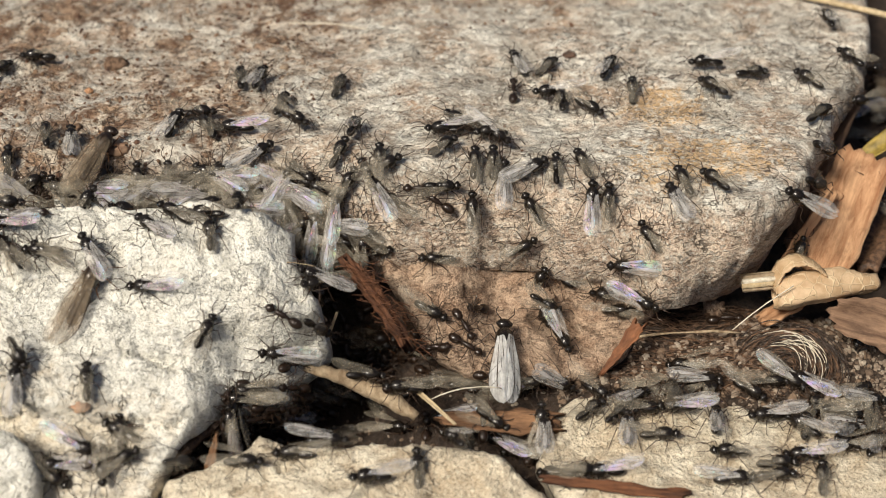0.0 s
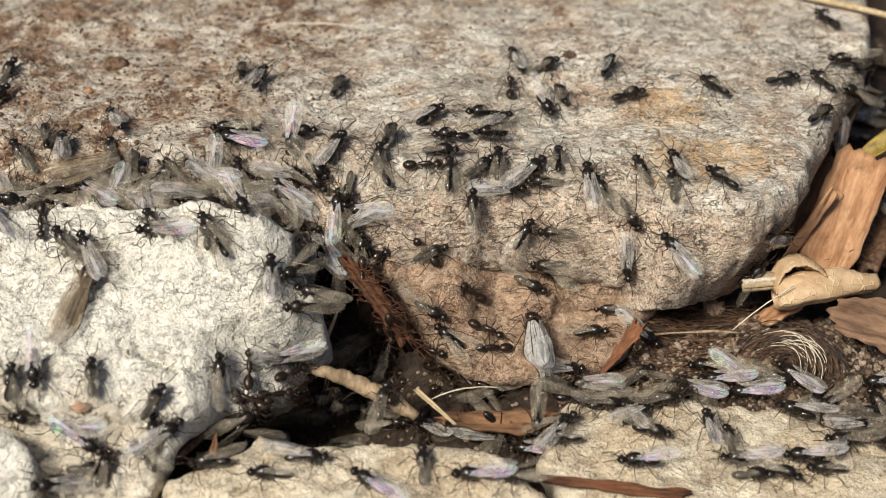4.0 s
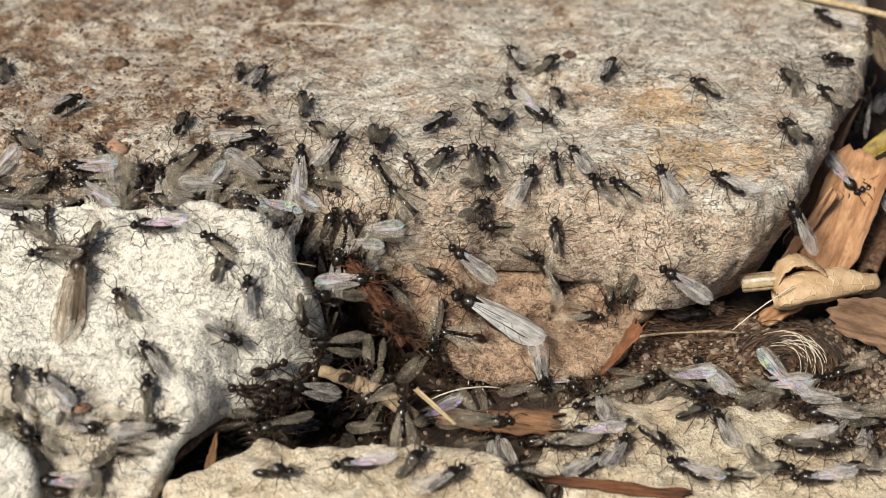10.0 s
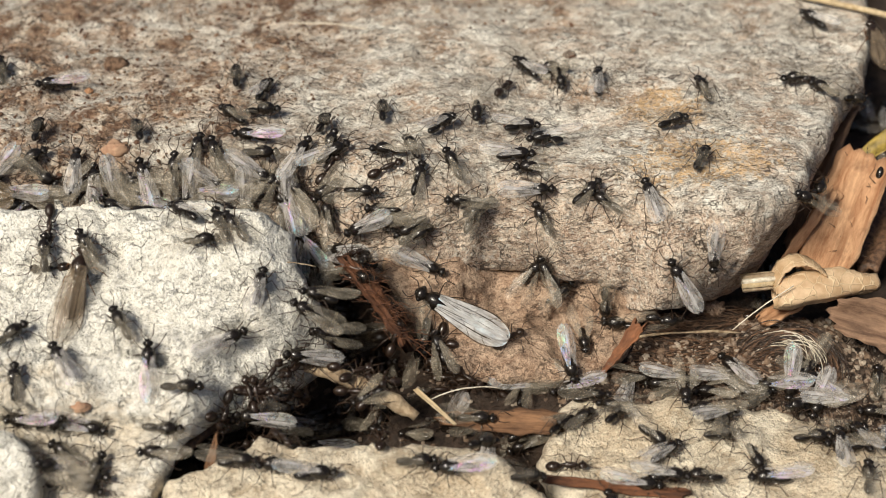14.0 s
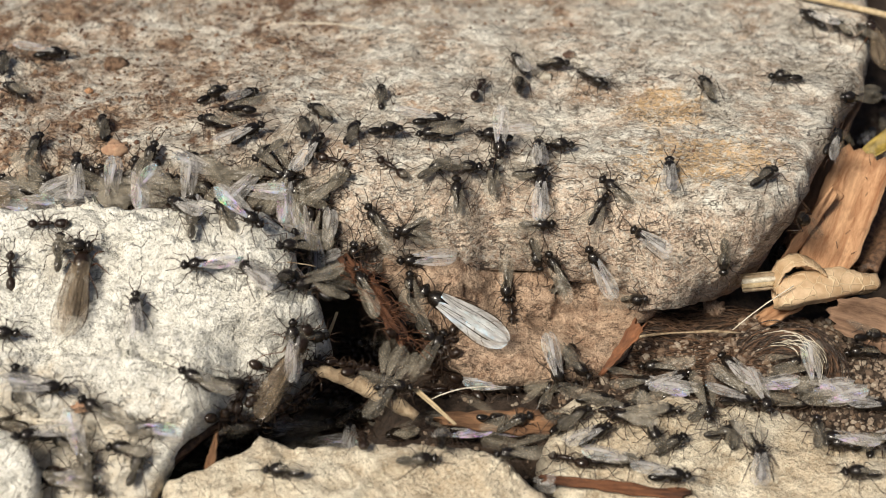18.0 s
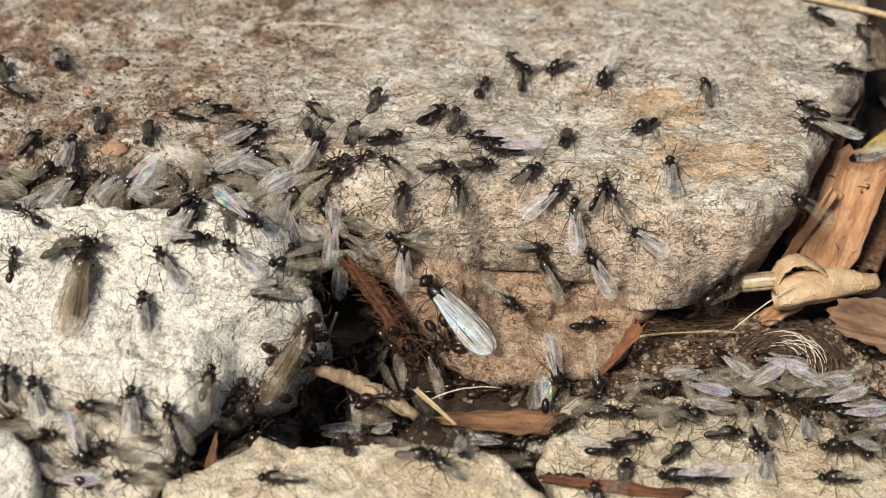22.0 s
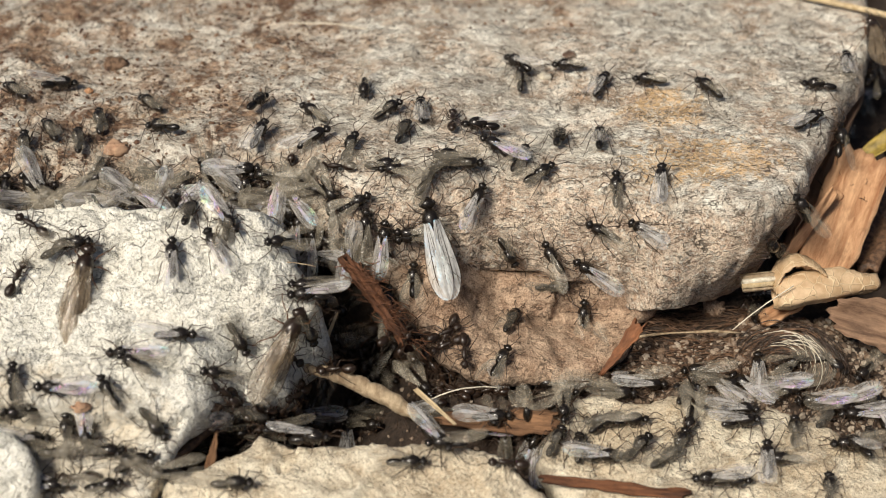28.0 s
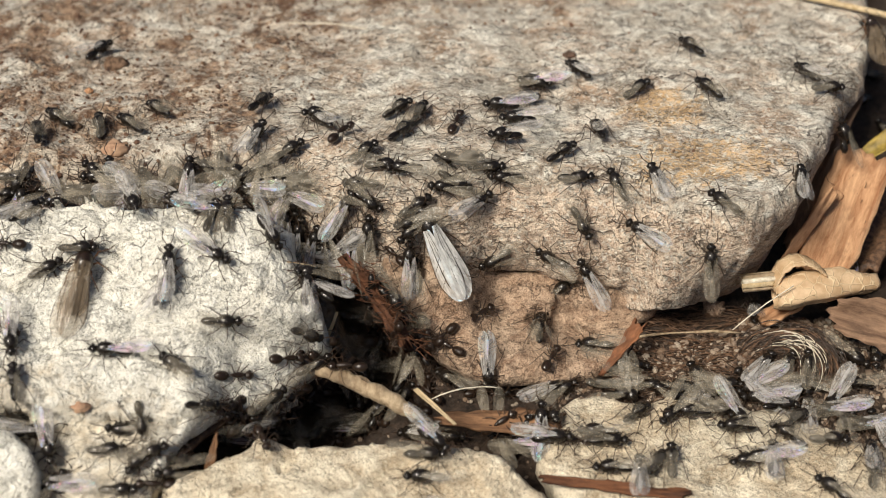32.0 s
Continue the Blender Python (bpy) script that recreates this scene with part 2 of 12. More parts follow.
CORNER_EDGE = [(-9.4, 5.7), (-2.4, 4.3), (-0.4, 1.9), (0.8, -1.1), (1.5, -5.3), (0.6, -10.7), (-8.5, -10.7)]


# ---- stones ----
def lattice(x, y, seed):
    """Smooth noise in -1..1 on arrays."""
    r = np.random.RandomState(seed)
    table = r.rand(64, 64) * 2 - 1
    xi, yi = np.floor(x).astype(int), np.floor(y).astype(int)
    fx, fy = x - xi, y - yi
    fx, fy = fx * fx * (3 - 2 * fx), fy * fy * (3 - 2 * fy)
    p = table[xi % 64, yi % 64] * (1 - fx) + table[(xi + 1) % 64, yi % 64] * fx
    q = table[xi % 64, (yi + 1) % 64] * (1 - fx) + table[(xi + 1) % 64, (yi + 1) % 64] * fx
    return p * (1 - fy) + q * fy


def rough(x, y, size, seed, octaves=5, gain=0.5):
    total, a, s = 0.0, 1.0, 1.0 / size
    for k in range(octaves):
        total, a, s = total + a * lattice(x * s + 17.3 * k, y * s + 9.1 * k, seed + k), a * gain, s * 2.03
    return total


def facets(x, y, size, seed, tilt=0.6):
    """Flat broken planes: each cell has its own height and lean."""
    r = np.random.RandomState(seed)
    pts = r.rand(400, 2) * 20 * size - 10 * size
    lean = (r.rand(400, 2) - 0.5) * tilt
    best, value = np.full(x.shape, 1e9), np.zeros(x.shape)
    x, y = x + 0.22 * size * rough(x, y, size * 0.8, seed + 3, 3), y + 0.22 * size * rough(x, y, size * 0.8, seed + 7, 3)
    for (px, py), (lx, ly) in zip(pts, lean):
        d = (x - px) ** 2 + (y - py) ** 2
        near = d < best
        best = np.where(near, d, best)
        value = np.where(near, lx * (x - px) + ly * (y - py), value)
    return value


def resample(edge, step, seed, wobble):
    pts = [Vector(p) for p in edge]
    out = []
    for a, b in zip(pts, pts[1:] + pts[:1]):
        n = max(1, int((b - a).length / step))
        out += [a.lerp(b, i / n) for i in range(n)]
    p = np.array(out)
    p[:, 0] += wobble * rough(p[:, 0], p[:, 1], 5, seed, 5, 0.6)
    p[:, 1] += wobble * rough(p[:, 0], p[:, 1], 5, seed + 31, 5, 0.6)
    return p


def rim_distance(u, v, p):
    """Distance from points to a closed outline, positive inside, and the nearest rim point."""
    best, nu, nv = np.full(u.shape, 1e9), u.copy(), v.copy()
    inside = np.zeros(u.shape, bool)
    q = np.roll(p, -1, 0)
    for (ax, ay), (bx, by) in zip(p, q):
        dx, dy = bx - ax, by - ay
        t = np.clip(((u - ax) * dx + (v - ay) * dy) / (dx * dx + dy * dy + 1e-9), 0, 1)
        cx, cy = ax + t * dx, ay + t * dy
        d = (u - cx) ** 2 + (v - cy) ** 2
        near = d < best
        best, nu, nv = np.where(near, d, best), np.where(near, cx, nu), np.where(near, cy, nv)
        if ay != by:
            inside ^= ((ay > v) != (by > v)) & (u < (bx - ax) * (v - ay) / (by - ay) + ax)
    return np.where(inside, np.sqrt(best), -np.sqrt(best)), nu, nv


def stone(name, edge, place, material, thick, drop, radius, shape, step=0.6, wobble=0.5, seed=1, undercut=1.5):
    """A closed stone: an outline in its own plane, a rounded rim, a broken top and sides that go in towards the base. Millimetres."""
    p = resample(edge, step * 1.5, seed, wobble)
    lo, hi = p.min(0), p.max(0)
    nu, nv = int((hi[0] - lo[0]) / step) + 3, int((hi[1] - lo[1]) / step) + 3
    u, v = np.meshgrid(lo[0] - step + step * np.arange(nu), lo[1] - step + step * np.arange(nv), indexing="ij")
    d, cu, cv = rim_distance(u, v, p)
    keep = d > -0.5 * step
    cell = keep[:-1, :-1] & keep[1:, :-1] & keep[:-1, 1:] & keep[1:, 1:]
    used = np.zeros_like(keep)
    for a in (0, 1):
        for b in (0, 1):
            used[a:nu - 1 + a, b:nv - 1 + b] |= cell
    count = np.zeros(keep.shape, int)
    for a in (0, 1):
        for b in (0, 1):
            count[a:nu - 1 + a, b:nv - 1 + b] += cell
    rim = used & (count < 4)
    u, v, d = np.where(rim, cu, u), np.where(rim, cv, v), np.where(rim, 0, d)
    k = np.clip(d / (radius(u, v) if callable(radius) else radius), 0, 1)
    w = -(drop(u, v) if callable(drop) else drop) * (1 - np.sqrt(np.clip(1 - (1 - k) ** 2, 0, 1))) + shape(u, v, d)
    index = np.full(keep.shape, -1)
    index[used] = np.arange(used.sum())
    verts = np.stack([u[used], v[used], w[used]], 1)
    faces = [(index[i, j], index[i + 1, j], index[i + 1, j + 1], index[i, j + 1]) for i, j in zip(*np.nonzero(cell))]
    sides = {}
    for f in faces:
        for a, b in zip(f, f[1:] + f[:1]):
            if (b, a) in sides:
                del sides[(b, a)]
            else:
                sides[(a, b)] = True
    ring = sorted({a for e in sides for a in e})
    centre = verts[ring].mean(0)
    levels, base = 5, len(verts)
    walls = []
    for n in range(1, levels + 1):
        t = n / levels
        r = verts[ring].copy()
        out = r[:, :2] - centre[:2]
        out /= np.linalg.norm(out, axis=1)[:, None] + 1e-6
        bulge = -undercut * t + 0.5 * rough(r[:, 0] + 40 * n, r[:, 1], 3, seed + 5 + n, 3)
        r[:, :2] += out * bulge[:, None]
        r[:, 2] = r[:, 2] * (1 - t) - thick * t
        walls.append(r)
    where = {a: i for i, a in enumerate(ring)}
    for a, b in sides:
        last = (a, b)
        for n in range(levels):
            cur = (base + n * len(ring) + where[a], base + n * len(ring) + where[b])
            faces.append((last[1], last[0], cur[0], cur[1]))
            last = cur
    top = np.concatenate([verts] + walls)
    foot = len(top)
    top = np.concatenate([top, [[centre[0], centre[1], -thick]]])
    for a, b in sides:
        n = base + (levels - 1) * len(ring)
        faces.append((n + where[b], n + where[a], foot))
    me = bpy.data.meshes.new(name)
    me.from_pydata((top * MM).tolist(), [], [tuple(int(i) for i in f) for f in faces])
    me.materials.append(material)
    for poly in me.polygons:
        poly.use_smooth = True
    me.update()
    ob = new(name, me)
    x, y, z, rx, ry, rz = place
    ob.matrix_world = pose(x * MM, y * MM, z * MM, rx, ry, rz)
    return ob


def slab_shape(u, v, d):
    flat = np.clip(d / 7, 0.12, 1)
    w = 0.5 * rough(u * 0.6, v, 9, 3, 3, 0.55) + flat * 0.14 * rough(u * 0.6, v, 1.2, 6, 3, 0.55) + 0.35 * facets(u, v, 9, 4, 0.25)
    w += flat * (0.30 * np.round(2.4 * rough(u * 0.55, v, 8, 12, 4, 0.55)) / 2.4 + 0.16 * rough(u, v, 1.7, 15, 3, 0.7))
    flaky = np.clip((10 - v) / 8, 0, 1)
    w += flaky * (0.4 * facets(u, v, 3.4, 17, 0.6) + flat * 0.12 * rough(u, v, 2.2, 19, 3, 0.6))
    return w + 0.9 * np.exp(-((v - 23) / 13) ** 2) * lattice(u / 14, v / 40, 8)


def slab_drop(u, v):
    """Deep face in front, a thin overhanging lip towards the gap."""
    return 14 - 11 * np.clip((u - 31) / 5, 0, 1) * np.clip((v + 5) / 6, 0, 1)


def slab_rim(u, v):
    """Broadly rounded in front, sharp towards the gap."""
    return 7 - 5.2 * np.clip((u - 30) / 6, 0, 1) * np.clip((v + 5) / 6, 0, 1)


def white_shape(u, v, d):
    w = 0.35 * rough(u, v, 6, 21, 6, 0.55) + facets(u, v, 7, 23, 0.4) * 0.7 + 0.35 * facets(u, v, 2.4, 25, 0.6) + 0.10 * rough(u, v, 1.3, 27, 3, 0.7)
    wave = 1.3 * rough(u, v, 8, 28, 4)
    end = u + 23.0 + wave
    chip_u, chip_v = u + 30.0 + wave, 0.6 - v + 1.2 * rough(u, v, 7, 29, 4)
    broken = np.clip(chip_u / 5, 0, 1) * np.clip(chip_v / 2.5, 0, 1)
    hewn = 0.7 * facets(u, v, 3.6, 33, 0.9) * np.clip(np.maximum(end, 4 * broken - 1) / 2, 0, 1)
    return w + hewn - 0.4 * np.maximum(end, 0) - broken * (0.25 + 0.5 * np.maximum(0.75 * chip_u + 0.5 * chip_v, 0))


def lower_shape(u, v, d):
    ridge = (u - 10.3 - 0.66 * (-3.7 - v) + 0.9 * rough(u, v, 4, 49, 3)) * np.clip((-1.7 - v) / 3, 0, 1)
    back = 4.4 * np.clip((u - 2.0) / 5, 0, 1) * np.clip((v + 10) / 7, 0, 1)
    return 0.45 * rough(u, v, 6, 41, 6, 0.55) - back - 1.0 * np.clip(ridge / 1.1, 0, 1) + facets(u, v, 6, 43, 0.4) + 0.4 * facets(u, v, 2.2, 45, 0.6) + 0.15 * rough(u, v, 1.4, 47, 3, 0.7)


def front_shape(u, v, d):
    return 0.5 * rough(u, v, 10, 61, 5, 0.5) + 0.5 * facets(u, v, 8, 63, 0.3) + 0.35 * facets(u, v, 3, 65, 0.5) + 0.12 * rough(u, v, 1.5, 67, 3, 0.7)


slab = tagged(stone("large_stone", SLAB_EDGE, SLAB_POSE, SLAB, 18, slab_drop, slab_rim, slab_shape, 0.45, 0.5, 1, 5.0), "large weathered grey stone with rusty soil and ochre lichen", "stone")
white = tagged(stone("white_stone", WHITE_EDGE, WHITE_POSE, WHITE, 18, 1.5, 1.4, white_shape, 0.4, 0.7, 2, 4), "chalky white stone with hairline cracks and broken faces", "stone")
lower = tagged(stone("brown_stone", LOWER_EDGE, LOWER_POSE, BROWN, 12, 1.2, 1.3, lower_shape, 0.4, 0.3, 3), "rusty brown stone wedged under the large grey stone", "stone")
middle = tagged(stone("tan_stone", MIDDLE_EDGE, MIDDLE_POSE, TAN, 12, 1.3, 1.6, front_shape, 0.5, 0.9, 4), "pale tan stone lying in front of the dark crevice", "stone")
right = tagged(stone("tan_stone", RIGHT_EDGE, RIGHT_POSE, TAN, 8, 1.3, 1.8, front_shape, 0.5, 0.9, 5), "pale cream stone beside the gravelly soil", "stone")
corner = tagged(stone("white_stone", CORNER_EDGE, CORNER_POSE, WHITE, 14, 1.0, 2, front_shape, 0.5, 0.3, 6), "small whitish stone leaning on the chalky stone", "stone")


def soil_sheet():
    """One sheet of ground: fine near the stones, coarse out to the horizon."""
    near = np.arange(-90, 91, 1.0)
    far = np.array([110, 150, 250, 500, 1200, 4000, 15000, 60000, 300000.0])
    line = np.concatenate([-far[::-1], near, far])
    x, y = np.meshgrid(line, line, indexing="ij")
    fade = np.clip((160 - np.hypot(x, y)) / 60, 0, 1)
    z = -24 + fade * (0.8 * rough(x, y, 8, 81, 5, 0.6)) + 1.2 * np.exp(-((x - 32) / 18) ** 2 - ((y - 4) / 10) ** 2)
    z -= 14 * np.exp(-((x + 17) / 9) ** 2 - ((y + 8) / 9) ** 2) + 9 * np.exp(-((x + 10) / 5) ** 2 - ((y - 5) / 8) ** 2) + 9 * np.exp(-((x - 52) / 9) ** 2 - ((y - 24) / 11) ** 2)
    n = len(line)
    verts = np.stack([x.ravel(), y.ravel(), z.ravel()], 1) * MM
    faces = [(i * n + j, (i + 1) * n + j, (i + 1) * n + j + 1, i * n + j + 1) for i in range(n - 1) for j in range(n - 1)]
    me = bpy.data.meshes.new("ground")
    me.from_pydata(verts.tolist(), [], faces)
    me.materials.append(SOIL)
    for poly in me.polygons:
        poly.use_smooth = True
    return tagged(new("ground", me), "dark crumbly soil between the stones", "ground", kind="structure")


ground = soil_sheet()


# ---- loose dry stuff ----
def finish(name, verts, faces, material, smooth=True):
    me = bpy.data.meshes.new(name)
    me.from_pydata([tuple(float(c) * MM for c in v) for v in verts], [], faces)
    me.materials.append(material)
    for poly in me.polygons:
        poly.use_smooth = smooth
    me.update()
    return me


def tube(points, radii, sides=6, close=True):
    """Verts and faces of a round rod along points, millimetres."""
    verts, faces = [], []
    pts = [Vector(p) for p in points]
    side = None
    for i, p in enumerate(pts):
        way = (pts[min(i + 1, len(pts) - 1)] - pts[max(i - 1, 0)]).normalized()
        if side is None:
            side = way.orthogonal().normalized()
        side = (side - way * side.dot(way)).normalized()
        up = way.cross(side)
        for k in range(sides):
            a = 2 * math.pi * k / sides
            verts.append(p + radii[i] * (math.cos(a) * side + math.sin(a) * up))
    for i in range(len(pts) - 1):
        for k in range(sides):
            a, b = i * sides + k, i * sides + (k + 1) % sides
            faces.append((a, b, b + sides, a + sides))
    if close:
        faces.append(tuple(range(sides))[::-1])
        faces.append(tuple((len(pts) - 1) * sides + k for k in range(sides)))
    return verts, faces


def join(pieces):
    verts, faces = [], []
    for v, f in pieces:
        n = len(verts)
        verts += list(v)
        faces += [tuple(i + n for i in q) for q in f]
    return verts, faces


def bent(a, b, rise, n=12, seed=0, wild=0.0):
    """Points from a to b that arch by rise, with an uneven wander."""
    r = random.Random(seed)
    a, b = Vector(a), Vector(b)
    rise = Vector(rise)
    out = []
    drift = Vector((0, 0, 0))
    for i in range(n):
        t = i / (n - 1)
        drift += Vector([r.uniform(-1, 1) * wild for _ in range(3)])
        out.append(a.lerp(b, t) + rise * 4 * t * (1 - t) + drift * math.sin(math.pi * t))
    return out


def chip(name, a, b, side, width, thick, material, seed=0, curl=0.0, taper=(1.0, 0.7), ragged=0.25, arch=0.0):
    """A splintered flake of wood, bark or leaf from a to b, as wide as width along side; closed, with split ends."""
    a, b, side = Vector(a), Vector(b), Vector(side)
    way = (b - a).normalized()
    side = (side - way * side.dot(way)).normalized()
    up = side.cross(way)
    if up.z < 0:
        side, up = -side, -up
    nl, nw = 26, 9
    top, low = [], []
    r = random.Random(seed)
    split = [[r.uniform(-1, 1) * ragged * width * 0.35 for _ in range(nw)] for _ in range(2)]
    for i in range(nl):
        t = i / (nl - 1)
        half = width / 2 * (taper[0] * (1 - t) + taper[1] * t) * (0.82 + 0.18 * math.sin(math.pi * min(1, max(0, t)) ) ** 0.5)
        for j in range(nw):
            s = 2 * j / (nw - 1) - 1
            edge = 1 + ragged * 0.45 * noise.noise(Vector((t * 7, s * 0.3 + seed, seed * 3.7)))
            along = t * (b - a).length + (split[0][j] if i == 0 else split[1][j] if i == nl - 1 else 0)
            bump = 0.22 * thick * noise.noise(Vector((t * 5, s * 4, seed + 9.1))) + 0.5 * thick * noise.noise(Vector((t * 1.7, s * 1.2, seed + 2.3)))
            p = Vector((s * half * edge, along, curl * (s * s) * half + arch * 4 * t * (1 - t) + bump))
            th = thick * (1 - 0.55 * abs(s) ** 3)
            top.append(p + Vector((0, 0, th / 2)))
            low.append(p - Vector((0, 0, th / 2)))
    n = nl * nw
    faces = []
    for i in range(nl - 1):
        for j in range(nw - 1):
            q = (i * nw + j, i * nw + j + 1, (i + 1) * nw + j + 1, (i + 1) * nw + j)
            faces += [q[::-1], tuple(k + n for k in q)]
    rim = [j for j in range(nw)] + [i * nw + nw - 1 for i in range(1, nl)] + [(nl - 1) * nw + j for j in range(nw - 2, -1, -1)] + [i * nw for i in range(nl - 2, 0, -1)]
    for p, q in zip(rim, rim[1:] + rim[:1]):
        faces.append((p, q, q + n, p + n))
    ob = new(name, finish(name, top + low, faces, material))
    ob.matrix_world = Matrix.Translation(a * MM) @ Matrix((side, way, up)).transposed().to_4x4()
    return ob


def part(name, mesh, parent, label=""):
    """One mesh as a part under a thing or a part."""
    ob = new(name, mesh)
    ob.parent = parent
    return tagged(ob, label)


def empty(name, at):
    ob = new(name)
    ob.empty_display_size = 0.002
    ob.matrix_world = pose(*[c * MM for c in at])
    return ob


def ball_mesh(centre, axes, rings=8, sides=10):
    verts, faces = [], []
    for i in range(rings + 1):
        a = math.pi * i / rings
        for k in range(sides):
            o = 2 * math.pi * k / sides
            verts.append((centre[0] + axes[0] * math.sin(a) * math.cos(o), centre[1] + axes[1] * math.cos(a), centre[2] + axes[2] * math.sin(a) * math.sin(o)))
    for i in range(rings):
        for k in range(sides):
            faces.append((i * sides + k, i * sides + (k + 1) % sides, (i + 1) * sides + (k + 1) % sides, (i + 1) * sides + k))
    return verts, faces


PINE = wood_material("split_wood", (0.30, 0.13, 0.055), (0.68, 0.41, 0.23), (1.0, 0.13, 1.0), 0.9)
ORANGE = wood_material("orange_wood", (0.09, 0.042, 0.02), (0.32, 0.17, 0.085), (1.0, 0.13, 1.0), 1.2)
BARK = wood_material("red_brown_bark", (0.035, 0.013, 0.007), (0.24, 0.095, 0.04), (1.0, 0.13, 1.0), 1.3)
RUSSET = wood_material("russet_leaf", (0.05, 0.017, 0.008), (0.32, 0.13, 0.055), (1.0, 0.35, 1.0), 0.55)
STRAW = wood_material("dry_straw", (0.46, 0.33, 0.17), (0.80, 0.66, 0.44), (1.0, 0.13, 1.0), 1.4)
TWIG = wood_material("dry_leaf_stalk", (0.24, 0.16, 0.09), (0.58, 0.46, 0.31), (1.0, 0.13, 1.0), 1.2)
SHELL = wood_material("grey_brown_bark", (0.10, 0.052, 0.03), (0.36, 0.225, 0.14), (1.0, 0.13, 1.0), 0.8)


def leaf_material():
    m, nt, b = shader("dry_tan_leaf")
    co = coords(nt)
    net = cells(nt, warped(nt, co, 0.6, 0.8), 0.62, "DISTANCE_TO_EDGE")
    vein = ramp(nt, net, 0.010, 0.042, 1.0, 0.0)
    col = blend(nt, ramp(nt, grain(nt, co, 0.5, 6, 0.65), 0.35, 0.65), (0.44, 0.29, 0.16), (0.68, 0.50, 0.32))
    col = blend(nt, calc(nt, "MULTIPLY", vein, 0.75), col, (0.80, 0.64, 0.41))
    plug(nt, b.inputs["Base Color"], col)
    b.inputs["Roughness"].default_value = 0.6
    relief(nt, b, calc(nt, "ADD", vein, calc(nt, "MULTIPLY", grain(nt, co, 1.5, 5, 0.6), 0.8)), 0.06)
    return m


def plain_material(name, dark, light, rough_=0.6, scale=1.5):
    m, nt, b = shader(name)
    co = coords(nt)
    plug(nt, b.inputs["Base Color"], blend(nt, ramp(nt, grain(nt, co, scale, 5, 0.65), 0.35, 0.65), dark, light))
    b.inputs["Roughness"].default_value = rough_
    relief(nt, b, grain(nt, co, scale * 2, 5, 0.65), 0.15)
    return m


def grains_material(name, colours):
    """Each grain takes its own colour."""
    m, nt, b = shader(name)
    geo = nt.nodes.new("ShaderNodeNewGeometry")
    pick = nt.nodes.new("ShaderNodeValToRGB")
    pick.color_ramp.interpolation = "CONSTANT"
    for k, c in enumerate(colours):
        e = pick.color_ramp.elements[k] if k < 2 else pick.color_ramp.elements.new(0.5)
        e.color = (*c, 1)
    for k in range(len(colours)):
        pick.color_ramp.elements[k].position = k / len(colours)
    nt.links.new(geo.outputs["Random Per Island"], pick.inputs["Fac"])
    co = coords(nt)
    plug(nt, b.inputs["Base Color"], blend(nt, ramp(nt, grain(nt, co, 3, 5, 0.7), 0.3, 0.7, 0.0, 0.5), pick.outputs["Color"], (0.06, 0.045, 0.035)))
    b.inputs["Roughness"].default_value = 0.85
    relief(nt, b, grain(nt, co, 4, 5, 0.7), 0.2)
    return m


LEAF = leaf_material()
YELLOW = plain_material("yellow_leaf", (0.14, 0.10, 0.02), (0.40, 0.29, 0.06), 0.5, 0.8)
ROOT = plain_material("dark_root", (0.014, 0.010, 0.008), (0.075, 0.048, 0.034), 0.3)
ROOTLET = plain_material("brown_rootlet", (0.035, 0.018, 0.011), (0.22, 0.125, 0.072), 0.5)
PALE = plain_material("pale_fibre", (0.55, 0.48, 0.36), (0.85, 0.8, 0.68), 0.4)
GRIT = grains_material("soil_grit", [(0.19, 0.13, 0.09), (0.36, 0.27, 0.20), (0.44, 0.345, 0.26), (0.08, 0.055, 0.038), (0.53, 0.445, 0.35), (0.28, 0.19, 0.125)])
CRUMB = grains_material("rusty_crumbs", [(0.17, 0.085, 0.05), (0.30, 0.19, 0.12), (0.11, 0.06, 0.04), (0.45, 0.34, 0.24), (0.24, 0.14, 0.08)])


def pebble(centre, size, r, squash=0.75):
    """A rough grain: a bent icosahedron-like lump."""
    verts, faces = [], []
    rings, sides = 4, 6
    turn = Euler((r.uniform(0, 6), r.uniform(0, 6), r.uniform(0, 6))).to_matrix()
    c = Vector(centre)
    verts.append(Vector((0, 0, -1)))
    for i in range(1, rings):
        a = math.pi * i / rings - math.pi / 2
        for k in range(sides):
            o = 2 * math.pi * (k + 0.5 * (i % 2)) / sides
            verts.append(Vector((math.cos(a) * math.cos(o), math.cos(a) * math.sin(o), math.sin(a))))
    verts.append(Vector((0, 0, 1)))
    axes = Vector((1, r.uniform(0.6, 1), r.uniform(0.45, 0.8)))
    out = []
    for v in verts:
        w = turn @ Vector((v.x * axes.x, v.y * axes.y, v.z * axes.z)) * size * r.uniform(0.78, 1.12)
        out.append(c + Vector((w.x, w.y, w.z * squash)))
    for k in range(sides):
        faces.append((0, 1 + (k + 1) % sides, 1 + k))
        faces.append((len(verts) - 1, len(verts) - 1 - sides + k, len(verts) - 1 - sides + (k + 1) % sides))
    for i in range(rings - 2):
        for k in range(sides):
            a, b = 1 + i * sides + k, 1 + i * sides + (k + 1) % sides
            faces.append((a, b, b + sides, a + sides))
    return out, faces


def tree_of(objects):
    """A search tree over the world-space faces of some meshes."""
    from mathutils.bvhtree import BVHTree
    verts, faces = [], []
    for ob in objects:
        n = len(verts)
        verts += [ob.matrix_world @ v.co for v in ob.data.vertices]
        faces += [tuple(i + n for i in p.vertices) for p in ob.data.polygons]
    return BVHTree.FromPolygons(verts, faces)


BASE = tree_of([slab, white, lower, middle, right, corner, ground])
EARTH = tree_of([ground])


